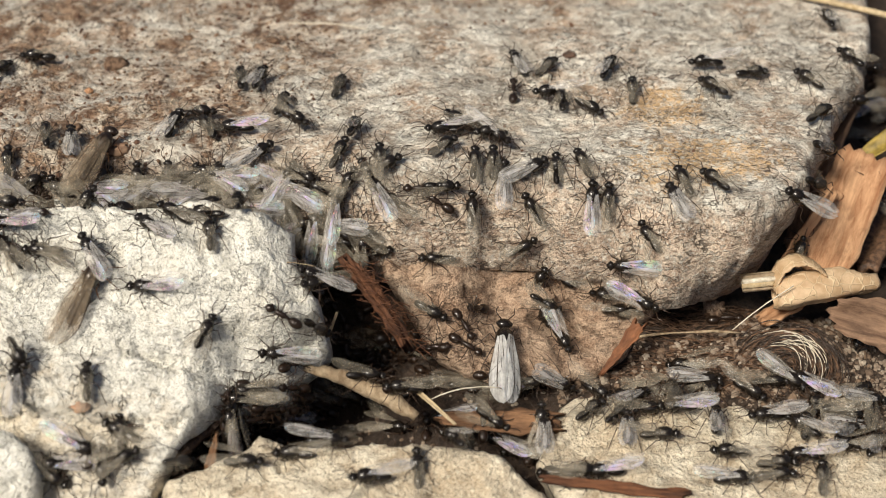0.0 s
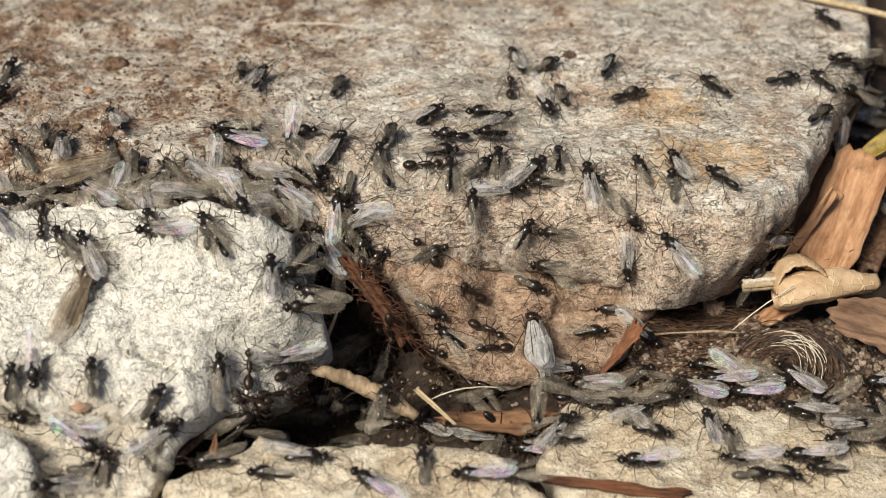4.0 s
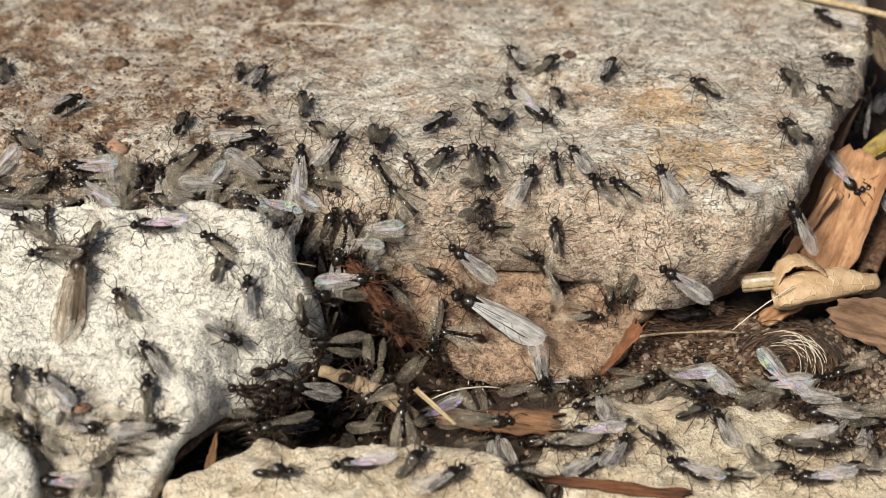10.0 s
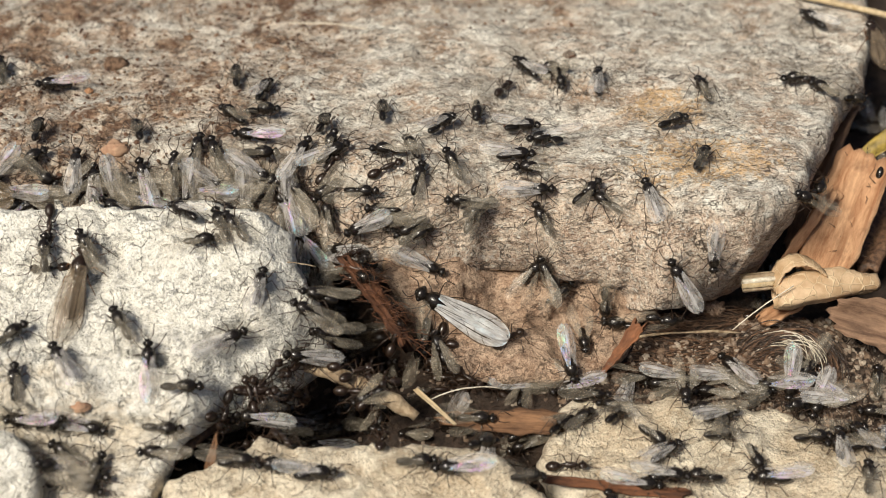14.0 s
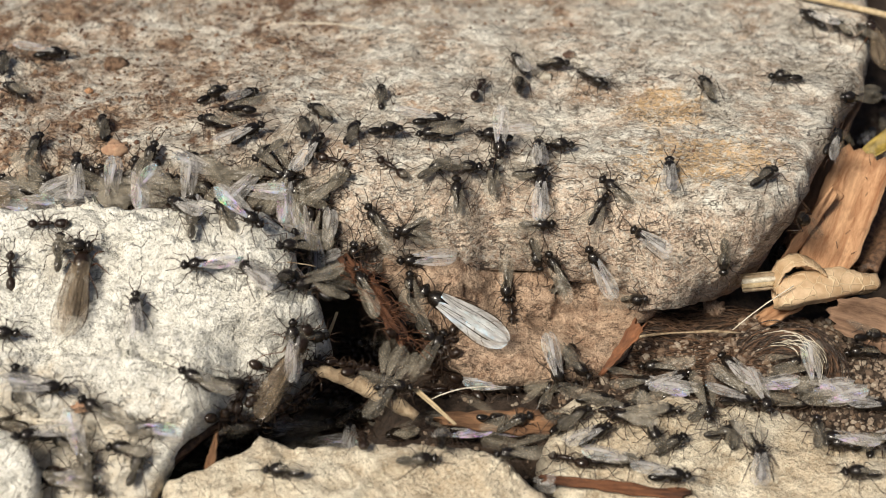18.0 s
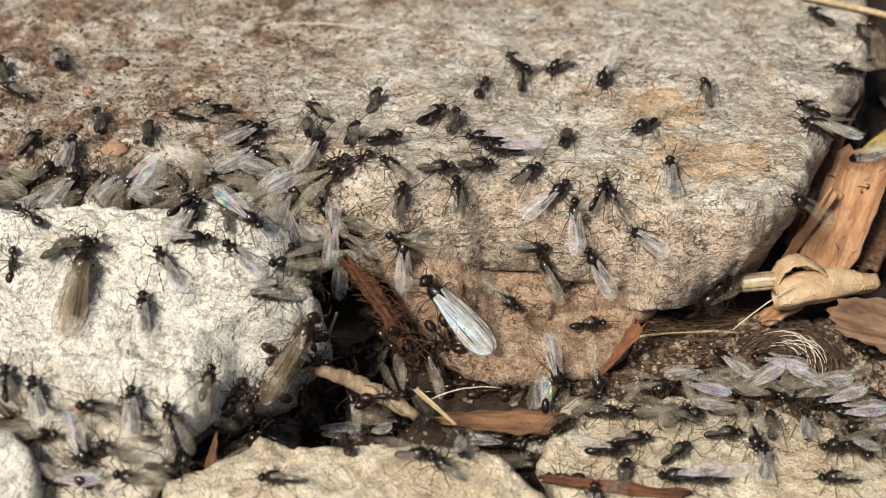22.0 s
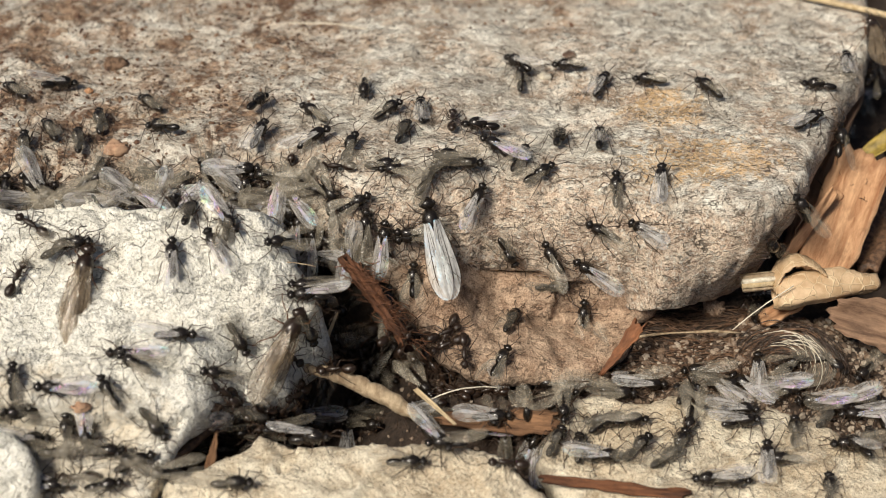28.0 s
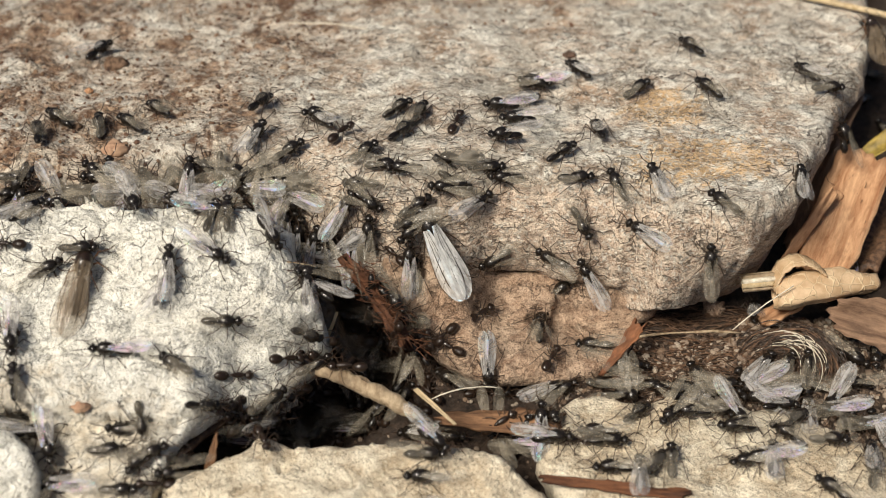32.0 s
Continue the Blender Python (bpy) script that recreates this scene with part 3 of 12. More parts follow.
def drop_on(x, y, tree=None):
    """Height of the uppermost support over (x, y), millimetres."""
    hit = (tree or BASE).ray_cast(Vector((x * MM, y * MM, 0.06)), Vector((0, 0, -1)))
    return hit[0].z / MM if hit[0] else -24.0


# wood, bark and leaves in the gap beside the large stone
wood_chip = tagged(chip("wood_chip", (49.6, 15.2, -20.0), (57.2, 30.3, -12.6), (1, 0.25, 0.25), 8.4, 1.9, PINE, 3, 0.12, (0.9, 0.95), 0.3), "split orange-brown wood chip leaning in the gap", "wood chip")
v, f = ball_mesh((-1.6, 11.2, 1.0), (0.9, 0.8, 0.35))
part("knot", finish("knot", v, f, PINE), wood_chip, "round pale knot")
splinter = tagged(chip("wood_splinter", (44.4, 15.5, -18.5), (51.3, 23.1, -12.0), (1, 0.2, -0.4), 2.2, 0.7, PINE, 5, 0.3, (0.7, 0.8), 0.4), "thin curved splinter of pale wood", "wood splinter")
under_chip = tagged(chip("wood_chip", (41.5, 8.7, -22.0), (46.7, 11.3, -20.5), (0.5, 1, 0), 4.0, 0.9, PINE, 8, 0.1, (0.9, 0.8), 0.4), "flat tan wood chip beneath the curled leaf", "wood chip")
brown_chip = tagged(chip("bark_flake", (49.5, 7.2, -18.5), (58.7, 4.5, -19.0), (-0.3, 1, 0.9), 7.6, 1.6, SHELL, 12, 0.3, (0.55, 1.0), 0.35), "grey-brown bark flake with a worn knot", "bark flake")
dark_chip = tagged(chip("bark_flake", (55.7, 17.8, -22.0), (65.5, 36.0, -20.0), (1, 0.1, 0.3), 6.0, 1.5, ROOTLET, 14, 0.3, (1, 0.8), 0.4), "dark bark flake deep in the gap", "bark flake")
# added strip: its brown stands in for the large stone's shaded side
stone_side_strip = tagged(chip("bark_strip", (46.8, 21.0, -20.8), (59.2, 44.5, -12.4), (1, -0.3, 0.3), 3.6, 1.2, SHELL, 53, 0.4, (0.7, 0.9), 1.0), "added brown strip standing in for the large stone's shaded side", "bark strip")


def straw_stub():
    a, b = Vector((38.2, 10.4, -16.6)), Vector((43.4, 10.9, -16.4))
    ob = empty("straw_stub", a)
    centre = (a + b) / 2 - a
    r = random.Random(4)
    for k in range(9):
        o = 2 * math.pi * k / 9
        rad = 0.85 if k else 0.0
        off = Vector((0, math.cos(o) * rad, math.sin(o) * rad))
        v, f = tube([off + Vector((r.uniform(-0.3, 0.25), 0, 0)), off + (b - a) * 0.5, off + (b - a)], [0.36, 0.39, 0.36], 6)
        part("straw_rib", finish("straw_rib", v, f, PALE if k % 3 == 0 else STRAW if k % 3 == 1 else TWIG), ob)
    return tagged(ob, "broken stub of ribbed yellow straw", "straw")


def curled_leaf():
    a, b = Vector((42.3, 9.3, -17.5)), Vector((55.5, 11.0, -17.0))
    ob = empty("curled_leaf", a)
    way = (b - a)
    verts, faces = [], []
    n, s = 30, 22
    for i in range(n):
        t = i / (n - 1)
        rad = 2.45 * (math.sin(math.pi * (0.25 + 0.61 * t)) ** 0.7) * (0.86 + 0.14 * math.sin(4 * t + 0.6))
        for k in range(s):
            o = 2 * math.pi * k / (s - 1) * 1.06
            rr = rad * (1 - 0.16 * k / s) + 0.55 * noise.noise(Vector((t * 4, math.cos(o) * 1.3, math.sin(o) * 1.3))) + 0.2 * noise.noise(Vector((t * 13, math.cos(o) * 3, math.sin(o) * 3)))
            verts.append(way * t + Vector((0.25 * noise.noise(Vector((o, t * 3, 5))), -math.cos(o) * rr, math.sin(o) * rr * 0.92 + 0.5 * math.sin(math.pi * t))))
    for i in range(n - 1):
        for k in range(s - 1):
            faces.append((i * s + k, i * s + k + 1, (i + 1) * s + k + 1, (i + 1) * s + k))
    roll = part("rolled_blade", finish("rolled_blade", verts, faces, LEAF), ob)
    solid = roll.modifiers.new("thickness", "SOLIDIFY")
    solid.thickness = 0.22 * MM
    # the torn flap that arches over the open end
    verts, faces = [], []
    line = [(-0.4, 0.8), (-0.2, 2.4), (0.5, 3.7), (1.8, 4.6), (3.3, 4.7), (4.8, 4.1), (6.0, 3.2)]
    for i in range(25):
        t = i / 24 * 5.999
        n = int(t)
        x, h = [line[n][c] + (line[n + 1][c] - line[n][c]) * (t - n) for c in (0, 1)]
        for k in range(9):
            u = k / 8 - 0.5
            torn = 1 + 0.22 * noise.noise(Vector((t * 2.3, u * 6, 4)))
            verts.append(Vector((x + 0.5 * u, 0.5 * h - 2.6 * u * torn, 0.9 * h + 0.5 * u - 0.8 * u * u + 0.12 * noise.noise(Vector((t * 3, u * 5, 1))))))
    for i in range(24):
        for k in range(8):
            faces.append((i * 9 + k, i * 9 + k + 1, (i + 1) * 9 + k + 1, (i + 1) * 9 + k))
    flap = part("torn_flap", finish("torn_flap", verts, faces, LEAF), ob, "pale frayed flap of the leaf")
    solid = flap.modifiers.new("thickness", "SOLIDIFY")
    solid.thickness = 0.25 * MM
    return tagged(ob, "curled dry tan leaf with a net of pale veins", "dry leaf")


leaf, stub = curled_leaf(), straw_stub()
yellow = tagged(chip("yellow_leaf", (57.4, 32.3, -15.0), (63.9, 34.6, -11.0), (0.3, 1, 0.5), 3.4, 0.3, YELLOW, 21, 0.5, (0.6, 1.0), 0.2), "yellowing leaf tucked behind the wood chip", "leaf")
stalk_points = bent((48.4, 64.8, -9.3), (70.0, 53.2, -7.7), (0, 0, 0.4), 14, 3, 0.03)
v, f = tube(stalk_points, [0.46] * 14, 8)
stalk = tagged(new("straw_stalk", finish("straw_stalk", v, f, STRAW)), "smooth pale yellow straw stalk lying over the stone", "straw")
v, f = tube(bent((36.7, 5.5, -20.0), (43.9, 8.0, -14.5), (0, 0, 0.5), 10, 4, 0.05), [0.09] * 10, 5)
filament = tagged(new("grass_fibre", finish("grass_fibre", v, f, PALE)), "thin pale grass fibre propped on the curled leaf", "fibre")


def root_tuft():
    """Wiry dark roots that sweep in an arc over the soil."""
    ob = empty("root_tuft", (45.8, 4.8, -22.0))
    o = Vector((45.8, 4.8, -22.0))
    r = random.Random(7)
    for k in range(165):
        u = r.random()
        # every eighth strand is pale: white glints of the dark roots, painted
        pale = k % 8 == 0
        out = 3.3 + 0.9 * u if pale else 2.4 + 3.0 * u
        a0, a1, lean = radians(r.uniform(95, 165)), radians(r.uniform(-50, 30)), r.uniform(0.85, 1.45)
        if pale:
            a0, a1 = radians(r.uniform(85, 125)), radians(r.uniform(-45, 5))
        cx, cy = (43.8, 1.5, -22.0)[0] + r.uniform(-2.4, 0.9), (43.8, 1.5, -22.0)[1] + r.uniform(-1.6, 0.7)
        wave = 0.06 if pale else r.uniform(0.1, 0.45)
        pts = []
        for i in range(14):
            t = i / 13
            a = a0 + (a1 - a0) * t
            pts.append(Vector((cx + math.cos(a) * out * lean + r.uniform(-0.05, 0.05) * (not pale), cy + math.sin(a) * out * 1.0 + r.uniform(-0.05, 0.05), -22.6 + 0.4 * pale + 2.2 * math.sin(math.pi * t) * (0.4 + 0.6 * u) + wave * math.sin(3 * a + k))) - o)
        v, f = tube(pts, [(0.055 if pale else 0.05 + 0.05 * r.random()) * (1 - 0.6 * abs(i / 6.5 - 1) ** 3) for i in range(14)], 5)
        part("root_strand", finish("root_strand", v, f, PALE if pale else ROOT if k % 3 else ROOTLET), ob)
    return tagged(ob, "wiry tuft of dark dry roots, pale strands painting their glints", "roots")


tuft = root_tuft()


def rootlets():
    r = random.Random(9)
    pieces = []
    for k in range(380):
        x, y = r.uniform((23.0, 6.6, -23.0)[0], (46.3, 6.6, -23.0)[0]), r.uniform((29.3, -1.8, -23.0)[1], (31.0, 12.6, -23.0)[1])
        a, n = r.uniform(-0.5, 0.5) + (math.pi if r.random() < 0.5 else 0), r.uniform(3, 9)
        pts = []
        for i in range(8):
            x, y, a = x + math.cos(a) * n / 8, y + math.sin(a) * n / 8, a + r.uniform(-0.25, 0.25)
            pts.append((x, y, drop_on(x, y, EARTH) + 0.12 + 0.5 * math.sin(math.pi * i / 7) * r.random()))
        pieces.append(tube(pts, [r.uniform(0.04, 0.09)] * 8, 4))
    v, f = join(pieces)
    return tagged(new("rootlets", finish("rootlets", v, f, ROOTLET)), "matted thin brown rootlets over the soil", "roots", kind="stuff")


rootlet_mat = rootlets()
v, f = tube([(x, y, z + 0.25) for x, y, z in bent((24.5, 6.2, -22.5), (38.0, 6.1, -21.5), (0, 0, 0.6), 12, 6, 0.12)], [0.16 + 0.05 * math.sin(i) for i in range(12)], 6)
stem = tagged(new("dry_twig", finish("dry_twig", v, f, TWIG)), "thin knotty brown twig lying on the soil", "twig")


def grit(name, boxes, sizes, material, label, seed, low=-99.0, high=99.0, earth=None, sink=0.25):
    r = random.Random(seed)
    pieces = []
    for x0, y0, x1, y1, n in boxes:
        for _ in range(n):
            x, y, s = r.uniform(x0, x1), r.uniform(y0, y1), r.uniform(*sizes) * (1.6 if r.random() < 0.12 else 1)
            z = drop_on(x, y)
            if low < z < high and (earth is None or z - drop_on(x, y, EARTH) < 0.3):
                pieces.append(pebble((x, y, z + sink * s), s, r))
    v, f = join(pieces)
    return tagged(new(name, finish(name, v, f, material, False)), label, "grit", kind="stuff")


soil_grit = grit("soil_grit", [(14, -12, 58, 14, 5600), (-34, -22, 18, 4, 400)], (0.13, 0.50), GRIT, "loose grit and crumbs of dark soil", 11, -40, -18, True)
crumbs = grit("rusty_crumbs", [(-72, 33, -16, 76, 1500), (-66, 12, -28, 36, 700), (-22, 54, 40, 78, 260), (-28, 18, 44, 54, 80)], (0.10, 0.32), CRUMB, "rusty soil crumbs scattered on the large stone", 12, -18, 30)

clods = grit("soil_clods", [(-70, 36, -20, 76, 90), (-64, 14, -32, 36, 24), (-22, 58, 24, 76, 12)], (0.25, 0.62), CRUMB, "rusty brown soil clods on the large stone", 14, -18, 30, None, -0.15)

# splinters, bark and stalks in the crevice
red_chip = tagged(chip("bark_flake", (20.0, -0.4, -21.3), (24.6, 3.4, -16.8), (1, -0.4, 0.3), 2.1, 0.7, RUSSET, 31, 0.6, (0.35, 1.0), 1.0), "small reddish curled bark flake", "bark flake")
bark = tagged(chip("bark_strip", (-4.6, -0.2, -16.8), (-11.6, 6.6, -9.4), (1, 0.4, -0.5), 2.7, 1.3, BARK, 33, 0.6, (0.6, 0.8), 1.6, 0.6), "fibrous red-brown bark strip standing in the crevice", "bark strip")
floor_chip = tagged(chip("wood_chip", (-0.6, -8.4, -20.5), (13.5, -9.6, -20.0), (0, 1, 0.15), 4.4, 1.0, ORANGE, 35, 0.15, (0.5, 0.8), 0.9), "flat orange-brown wood chip on the crevice floor", "wood chip")
v, f = tube([(x, y, z + 0.15 * math.sin(3 * x)) for x, y, z in bent((-17.0, -3.2, -17.2), (-3.1, -10.3, -17.6), (0, 0.6, 0.8), 22, 37, 0.10)], [(0.38 + 0.10 * i - 0.0038 * i * i + 0.07 * math.sin(1.9 * i)) * (1.0 if i < 20 else 0.72) for i in range(22)], 9)
stalk_leaf = tagged(new("dry_leaf", finish("dry_leaf", v, f, TWIG)), "shrivelled pale brown rolled leaf across the crevice", "dry leaf")
strip = tagged(chip("dry_grass", (-3.3, -7.3, -16.2), (1.4, -13.3, -15.2), (1, 0.5, 0), 0.8, 0.2, STRAW, 39, 0.3, (0.9, 0.5), 0.4), "narrow dry grass blade over the wood chip", "grass blade")
v, f = tube(bent((-1.3, -8.5, -16.5), (7.0, -6.9, -16.5), (0, 0, 1.2), 10, 8, 0.06), [0.08] * 10, 5)
hair = tagged(new("grass_fibre", finish("grass_fibre", v, f, PALE)), "thin arched pale fibre in the crevice", "fibre")
front_bark = tagged(chip("bark_strip", (11.3, -19.1, -17.8), (27.5, -20.8, -18.6), (0, 1, 0.3), 1.9, 0.8, BARK, 41, 0.4, (0.5, 0.8), 1.2), "reddish bark strip between the two tan stones", "bark strip")
tip = tagged(chip("wood_splinter", (-26.4, -18.4, -17.0), (-25.4, -16.1, -13.0), (1, 0, 0), 1.4, 0.5, ORANGE, 43, 0.3, (1, 0.2), 0.6), "short frayed orange splinter by the white stone", "wood splinter")
stray = tagged(chip("dry_grass", (-14.6, 0.6, -17.6), (-13.0, 3.4, -14.4), (1, -0.4, 0.2), 0.6, 0.2, STRAW, 51, 0.3, (0.8, 0.6), 0.5), "short broken straw standing in the dark crevice", "grass blade")
v, f = tube(bent((-19.9, 4.2, -6.4), (-15.2, 4.0, -7.0), (0, 0, 0.3), 9, 13, 0.04), [0.07] * 9, 5)
thread = tagged(new("plant_fibre", finish("plant_fibre", v, f, TWIG)), "thin brown fibre lying on the chalky stone", "fibre")
v, f = tube(bent((-22.4, 54.4, -8.0), (-10.6, 52.2, -7.6), (0, 0, 0.4), 12, 17, 0.05), [0.10] * 12, 5)
hair_rear = tagged(new("plant_fibre", finish("plant_fibre", v, f, PALE)), "fine white fibre in the rusty soil", "fibre")


def fibres():
    r = random.Random(15)
    pieces = []
    for k in range(110):
        t = r.random()
        p = Vector((-4.3, -0.9, -16.5)).lerp(Vector((-11.9, 6.2, -9.0)), t) + Vector((r.uniform(-1.5, 2.4), r.uniform(-1.2, 0.8), r.uniform(-0.3, 1.2)))
        q = p + Vector((r.uniform(0.4, 2.4), r.uniform(-1.5, 0.5), r.uniform(-1.2, 1.4)))
        pieces.append(tube(bent(p, q, (0, 0, r.uniform(-0.3, 0.5)), 6, k, 0.08), [0.05] * 6, 4))
    v, f = join(pieces)
    return tagged(new("bark_fibres", finish("bark_fibres", v, f, BARK)), "frayed reddish fibres of the bark strip", "fibres", kind="stuff")


fray = fibres()
edge_strip = tagged(chip("bark_strip", (-34.5, -21.5, -17.2), (-24.5, -8.5, -17.6), (1, -0.6, 0.4), 3.4, 1.2, ROOTLET, 47, 0.4, (0.8, 0.7), 1.0), "dark brown strip under the chalky stone's edge", "bark strip")


def lump(name, at, size, material, label, seed, squash=0.6, tree=None):
    """A single small stone or crumb, built round its own centre."""
    verts, faces = [], []
    n, s = 10, 14
    for i in range(n + 1):
        a = math.pi * i / n
        for k in range(s):
            o = 2 * math.pi * k / s
            d = Vector((math.sin(a) * math.cos(o), math.sin(a) * math.sin(o), math.cos(a)))
            g = 1 + 0.55 * noise.noise(d * 1.5 + Vector((seed, 0, 0))) + 0.3 * noise.noise(d * 3.5 + Vector((0, seed, 0)))
            verts.append((d.x * size * g, d.y * size * 0.85 * g, d.z * size * squash * g))
    for i in range(n):
        for k in range(s):
            faces.append((i * s + k, (i + 1) * s + k, (i + 1) * s + (k + 1) % s, i * s + (k + 1) % s))
    ob = new(name, finish(name, verts, faces, material))
    x, y, z = at
    ob.matrix_world = pose(x * MM, y * MM, (drop_on(x, y, tree) + 0.25 * size * squash) * MM)
    return tagged(ob, label, "stone")


DARKSTONE = plain_material("dark_brown_stone", (0.05, 0.03, 0.02), (0.17, 0.10, 0.07), 0.85, 0.7)
CLOD = plain_material("brown_soil_clod", (0.05, 0.027, 0.016), (0.26, 0.165, 0.105), 0.95, 1.4)
PINKSTONE = plain_material("pinkish_pebble", (0.34, 0.19, 0.12), (0.52, 0.34, 0.22), 0.85, 0.7)
lump("brown_pebble", (-41.7, 22.4, -4.1), 1.5, PINKSTONE, "small pinkish-brown pebble on the large stone", 2.0)
lump("soil_clod", (-46.0, 44.1, -7.2), 1.7, CLOD, "flat dark brown soil clod in rusty soil", 23.0, 0.35)
lump("soil_clod", (-49.4, 47.6, -7.6), 0.8, CLOD, "small dark brown soil clod in rusty soil", 25.0, 0.4)
lump("soil_clod", (-36.6, 51.6, -8.2), 0.8, CLOD, "small dark brown soil clod in rusty soil", 27.0, 0.4)
lump("soil_clod", (-43.6, 35.0, -5.9), 0.6, CLOD, "small dark brown soil clod in rusty soil", 29.0, 0.4)
lump("soil_clod", (-24.3, 50.0, -8.0), 0.8, CLOD, "small dark brown soil clod in rusty soil", 31.0, 0.4)
lump("soil_clod", (-47.7, 27.7, -4.8), 0.6, CLOD, "small dark brown soil clod in rusty soil", 33.0, 0.4)
lump("dark_flake", (17.9, 45.7, -7.4), 0.9, DARKSTONE, "dark crumb on the grey stone", 7.0, 0.5)
lump("white_crumb", (14.0, 40.7, -6.7), 0.9, PALE, "whitish crumb on the grey stone", 9.0, 0.4)
lump("orange_crumb", (-48.1, 37.1, -6.2), 0.6, PINE, "orange crumb in rusty soil", 11.0, 0.6)
lump("brown_pebble", (-40.4, -15.0, -13.0), 0.9, PINKSTONE, "small brown crumb on the white stone", 13.0, 0.5)
lump("brown_pebble", (35.7, 12.3, -22.0), 1.7, BROWN, "brown stone fragment under the large stone", 17.0, 0.6, EARTH)


# ---- insects ----
def chitin(name, colour, rough_):
    m, nt, b = shader(name)
    co = coords(nt)
    plug(nt, b.inputs["Base Color"], blend(nt, ramp(nt, grain(nt, co, 4, 4, 0.6), 0.4, 0.7), colour, tuple(min(1, c * 2.4 + 0.004) for c in colour)))
    b.inputs["Roughness"].default_value = rough_
    b.inputs["Specular IOR Level"].default_value = 0.28
    b.inputs["Coat Weight"].default_value, b.inputs["Coat Roughness"].default_value = 0.5, 0.06
    relief(nt, b, grain(nt, co, 9, 3, 0.6), 0.04)
    return m


def wing_material(name, colour, alpha, film, ior=1.5):
    m, nt, b = shader(name)
    co = coords(nt)
    plug(nt, b.inputs["Base Color"], blend(nt, ramp(nt, grain(nt, co, 1.2, 4, 0.6), 0.35, 0.65), colour, tuple(c * 0.75 for c in colour)))
    b.inputs["Roughness"].default_value = 0.2
    b.inputs["IOR"].default_value = ior
    streaks = grain(nt, coords(nt, (1.6, 0.35, 1.0)), 1.1, 5, 0.65, 0.6)
    plug(nt, b.inputs["Alpha"], ramp(nt, streaks, 0.34, 0.66, alpha * 0.55, alpha * 1.45))
    b.inputs["Thin Film IOR"].default_value = 1.34
    if film:
        plug(nt, b.inputs["Thin Film Thickness"], ramp(nt, grain(nt, co, 0.35, 2, 0.5), 0.3, 0.7, film * 0.8, film * 1.3))
    relief(nt, b, grain(nt, co, 2.2, 4, 0.6), 0.12)
    return m


BLACK = chitin("black_chitin", (0.007, 0.005, 0.0035), 0.25)
LIMB = chitin("dark_brown_chitin", (0.030, 0.017, 0.010), 0.38)
RUSTY = chitin("brown_chitin", (0.013, 0.007, 0.004), 0.28)
AMBER_LIMB = chitin("amber_chitin", (0.085, 0.036, 0.012), 0.35)
WING = wing_material("smoky_wing", (0.58, 0.52, 0.41), 0.18, 0, 1.7)
# whiter, denser membrane: the sky's sheen on some males put into the colour
SHEEN = wing_material("pearly_wing", (0.80, 0.78, 0.75), 0.36, 330, 1.9)
# near-white base colour paints the sky's reflection on the queen's wings
QUEEN_SHEEN = wing_material("queen_wing", (0.86, 0.85, 0.82), 0.54, 150, 2.1)
AMBER = wing_material("amber_wing", (0.36, 0.275, 0.18), 0.36, 0, 1.9)
VEIN = wing_material("faint_wing_vein", (0.30, 0.25, 0.19), 0.36, 0)
QUEEN_VEIN = wing_material("dark_wing_vein", (0.05, 0.034, 0.022), 0.8, 0)


ball = ball_mesh


def wing_blade(name, k, side, root, length, width, open_, lift, membrane, nl, nw, seed):
    """A cambered blade that points back from its root, held roof-like, with darker vein strips. One mesh."""
    verts, faces, dark, u_end = [], [], [], 0.7
    for i in range(nl):
        u = i / (nl - 1) * 0.999
        chord = width * (0.24 + 0.76 * math.sin(math.pi * u ** 1.1 * 0.60) ** 0.9) * (math.sqrt(max(0, 1 - ((u - 0.62) / 0.38) ** 2)) if u > 0.62 else 1)
        for j in range(nw):
            s = j / (nw - 1)
            x, y = (s - 0.42) * chord, -u * length
            z = lift * u * length - 0.5 * max(x, -0.2 * width) - 0.06 * length * u * u + 0.03 * width * math.sin(9 * u + 5 * s + seed) + 0.02 * width * side
            c, d = math.cos(open_), math.sin(open_)
            verts.append(Vector((root[0] + side * (x * c - y * d), root[1] + x * d * 0.6 + y * c, root[2] + z)) * k)
    long_veins = {nw - 2: 0.95, int(nw * 0.62): 0.8, int(nw * 0.32): 0.85}
    if length > 6:
        long_veins.update({nw - 3: 0.9, int(nw * 0.62) + 1: 0.75, int(nw * 0.32) + 1: 0.8, int(nw * 0.46): 0.5})
    for i in range(nl - 1):
        for j in range(nw - 1):
            faces.append((i * nw + j, i * nw + j + 1, (i + 1) * nw + j + 1, (i + 1) * nw + j))
            lean = i - int(0.9 * (j - nw * 0.5))
            cross = (lean == int(nl * 0.40) and j > nw * 0.5) or (lean == int(nl * 0.55) and nw * 0.32 < j < nw * 0.62) or (lean == int(nl * 0.62) and j > nw * 0.62)
            dark.append(1 if nl > 40 and (i / nl < long_veins.get(j, -1) or cross) or j == nw - 2 and u_end > i / nl else 0)
    me = finish(name, verts, faces, membrane)
    me.materials.append(QUEEN_VEIN if length > 6 else VEIN)
    me.polygons.foreach_set("material_index", dark)
    return me


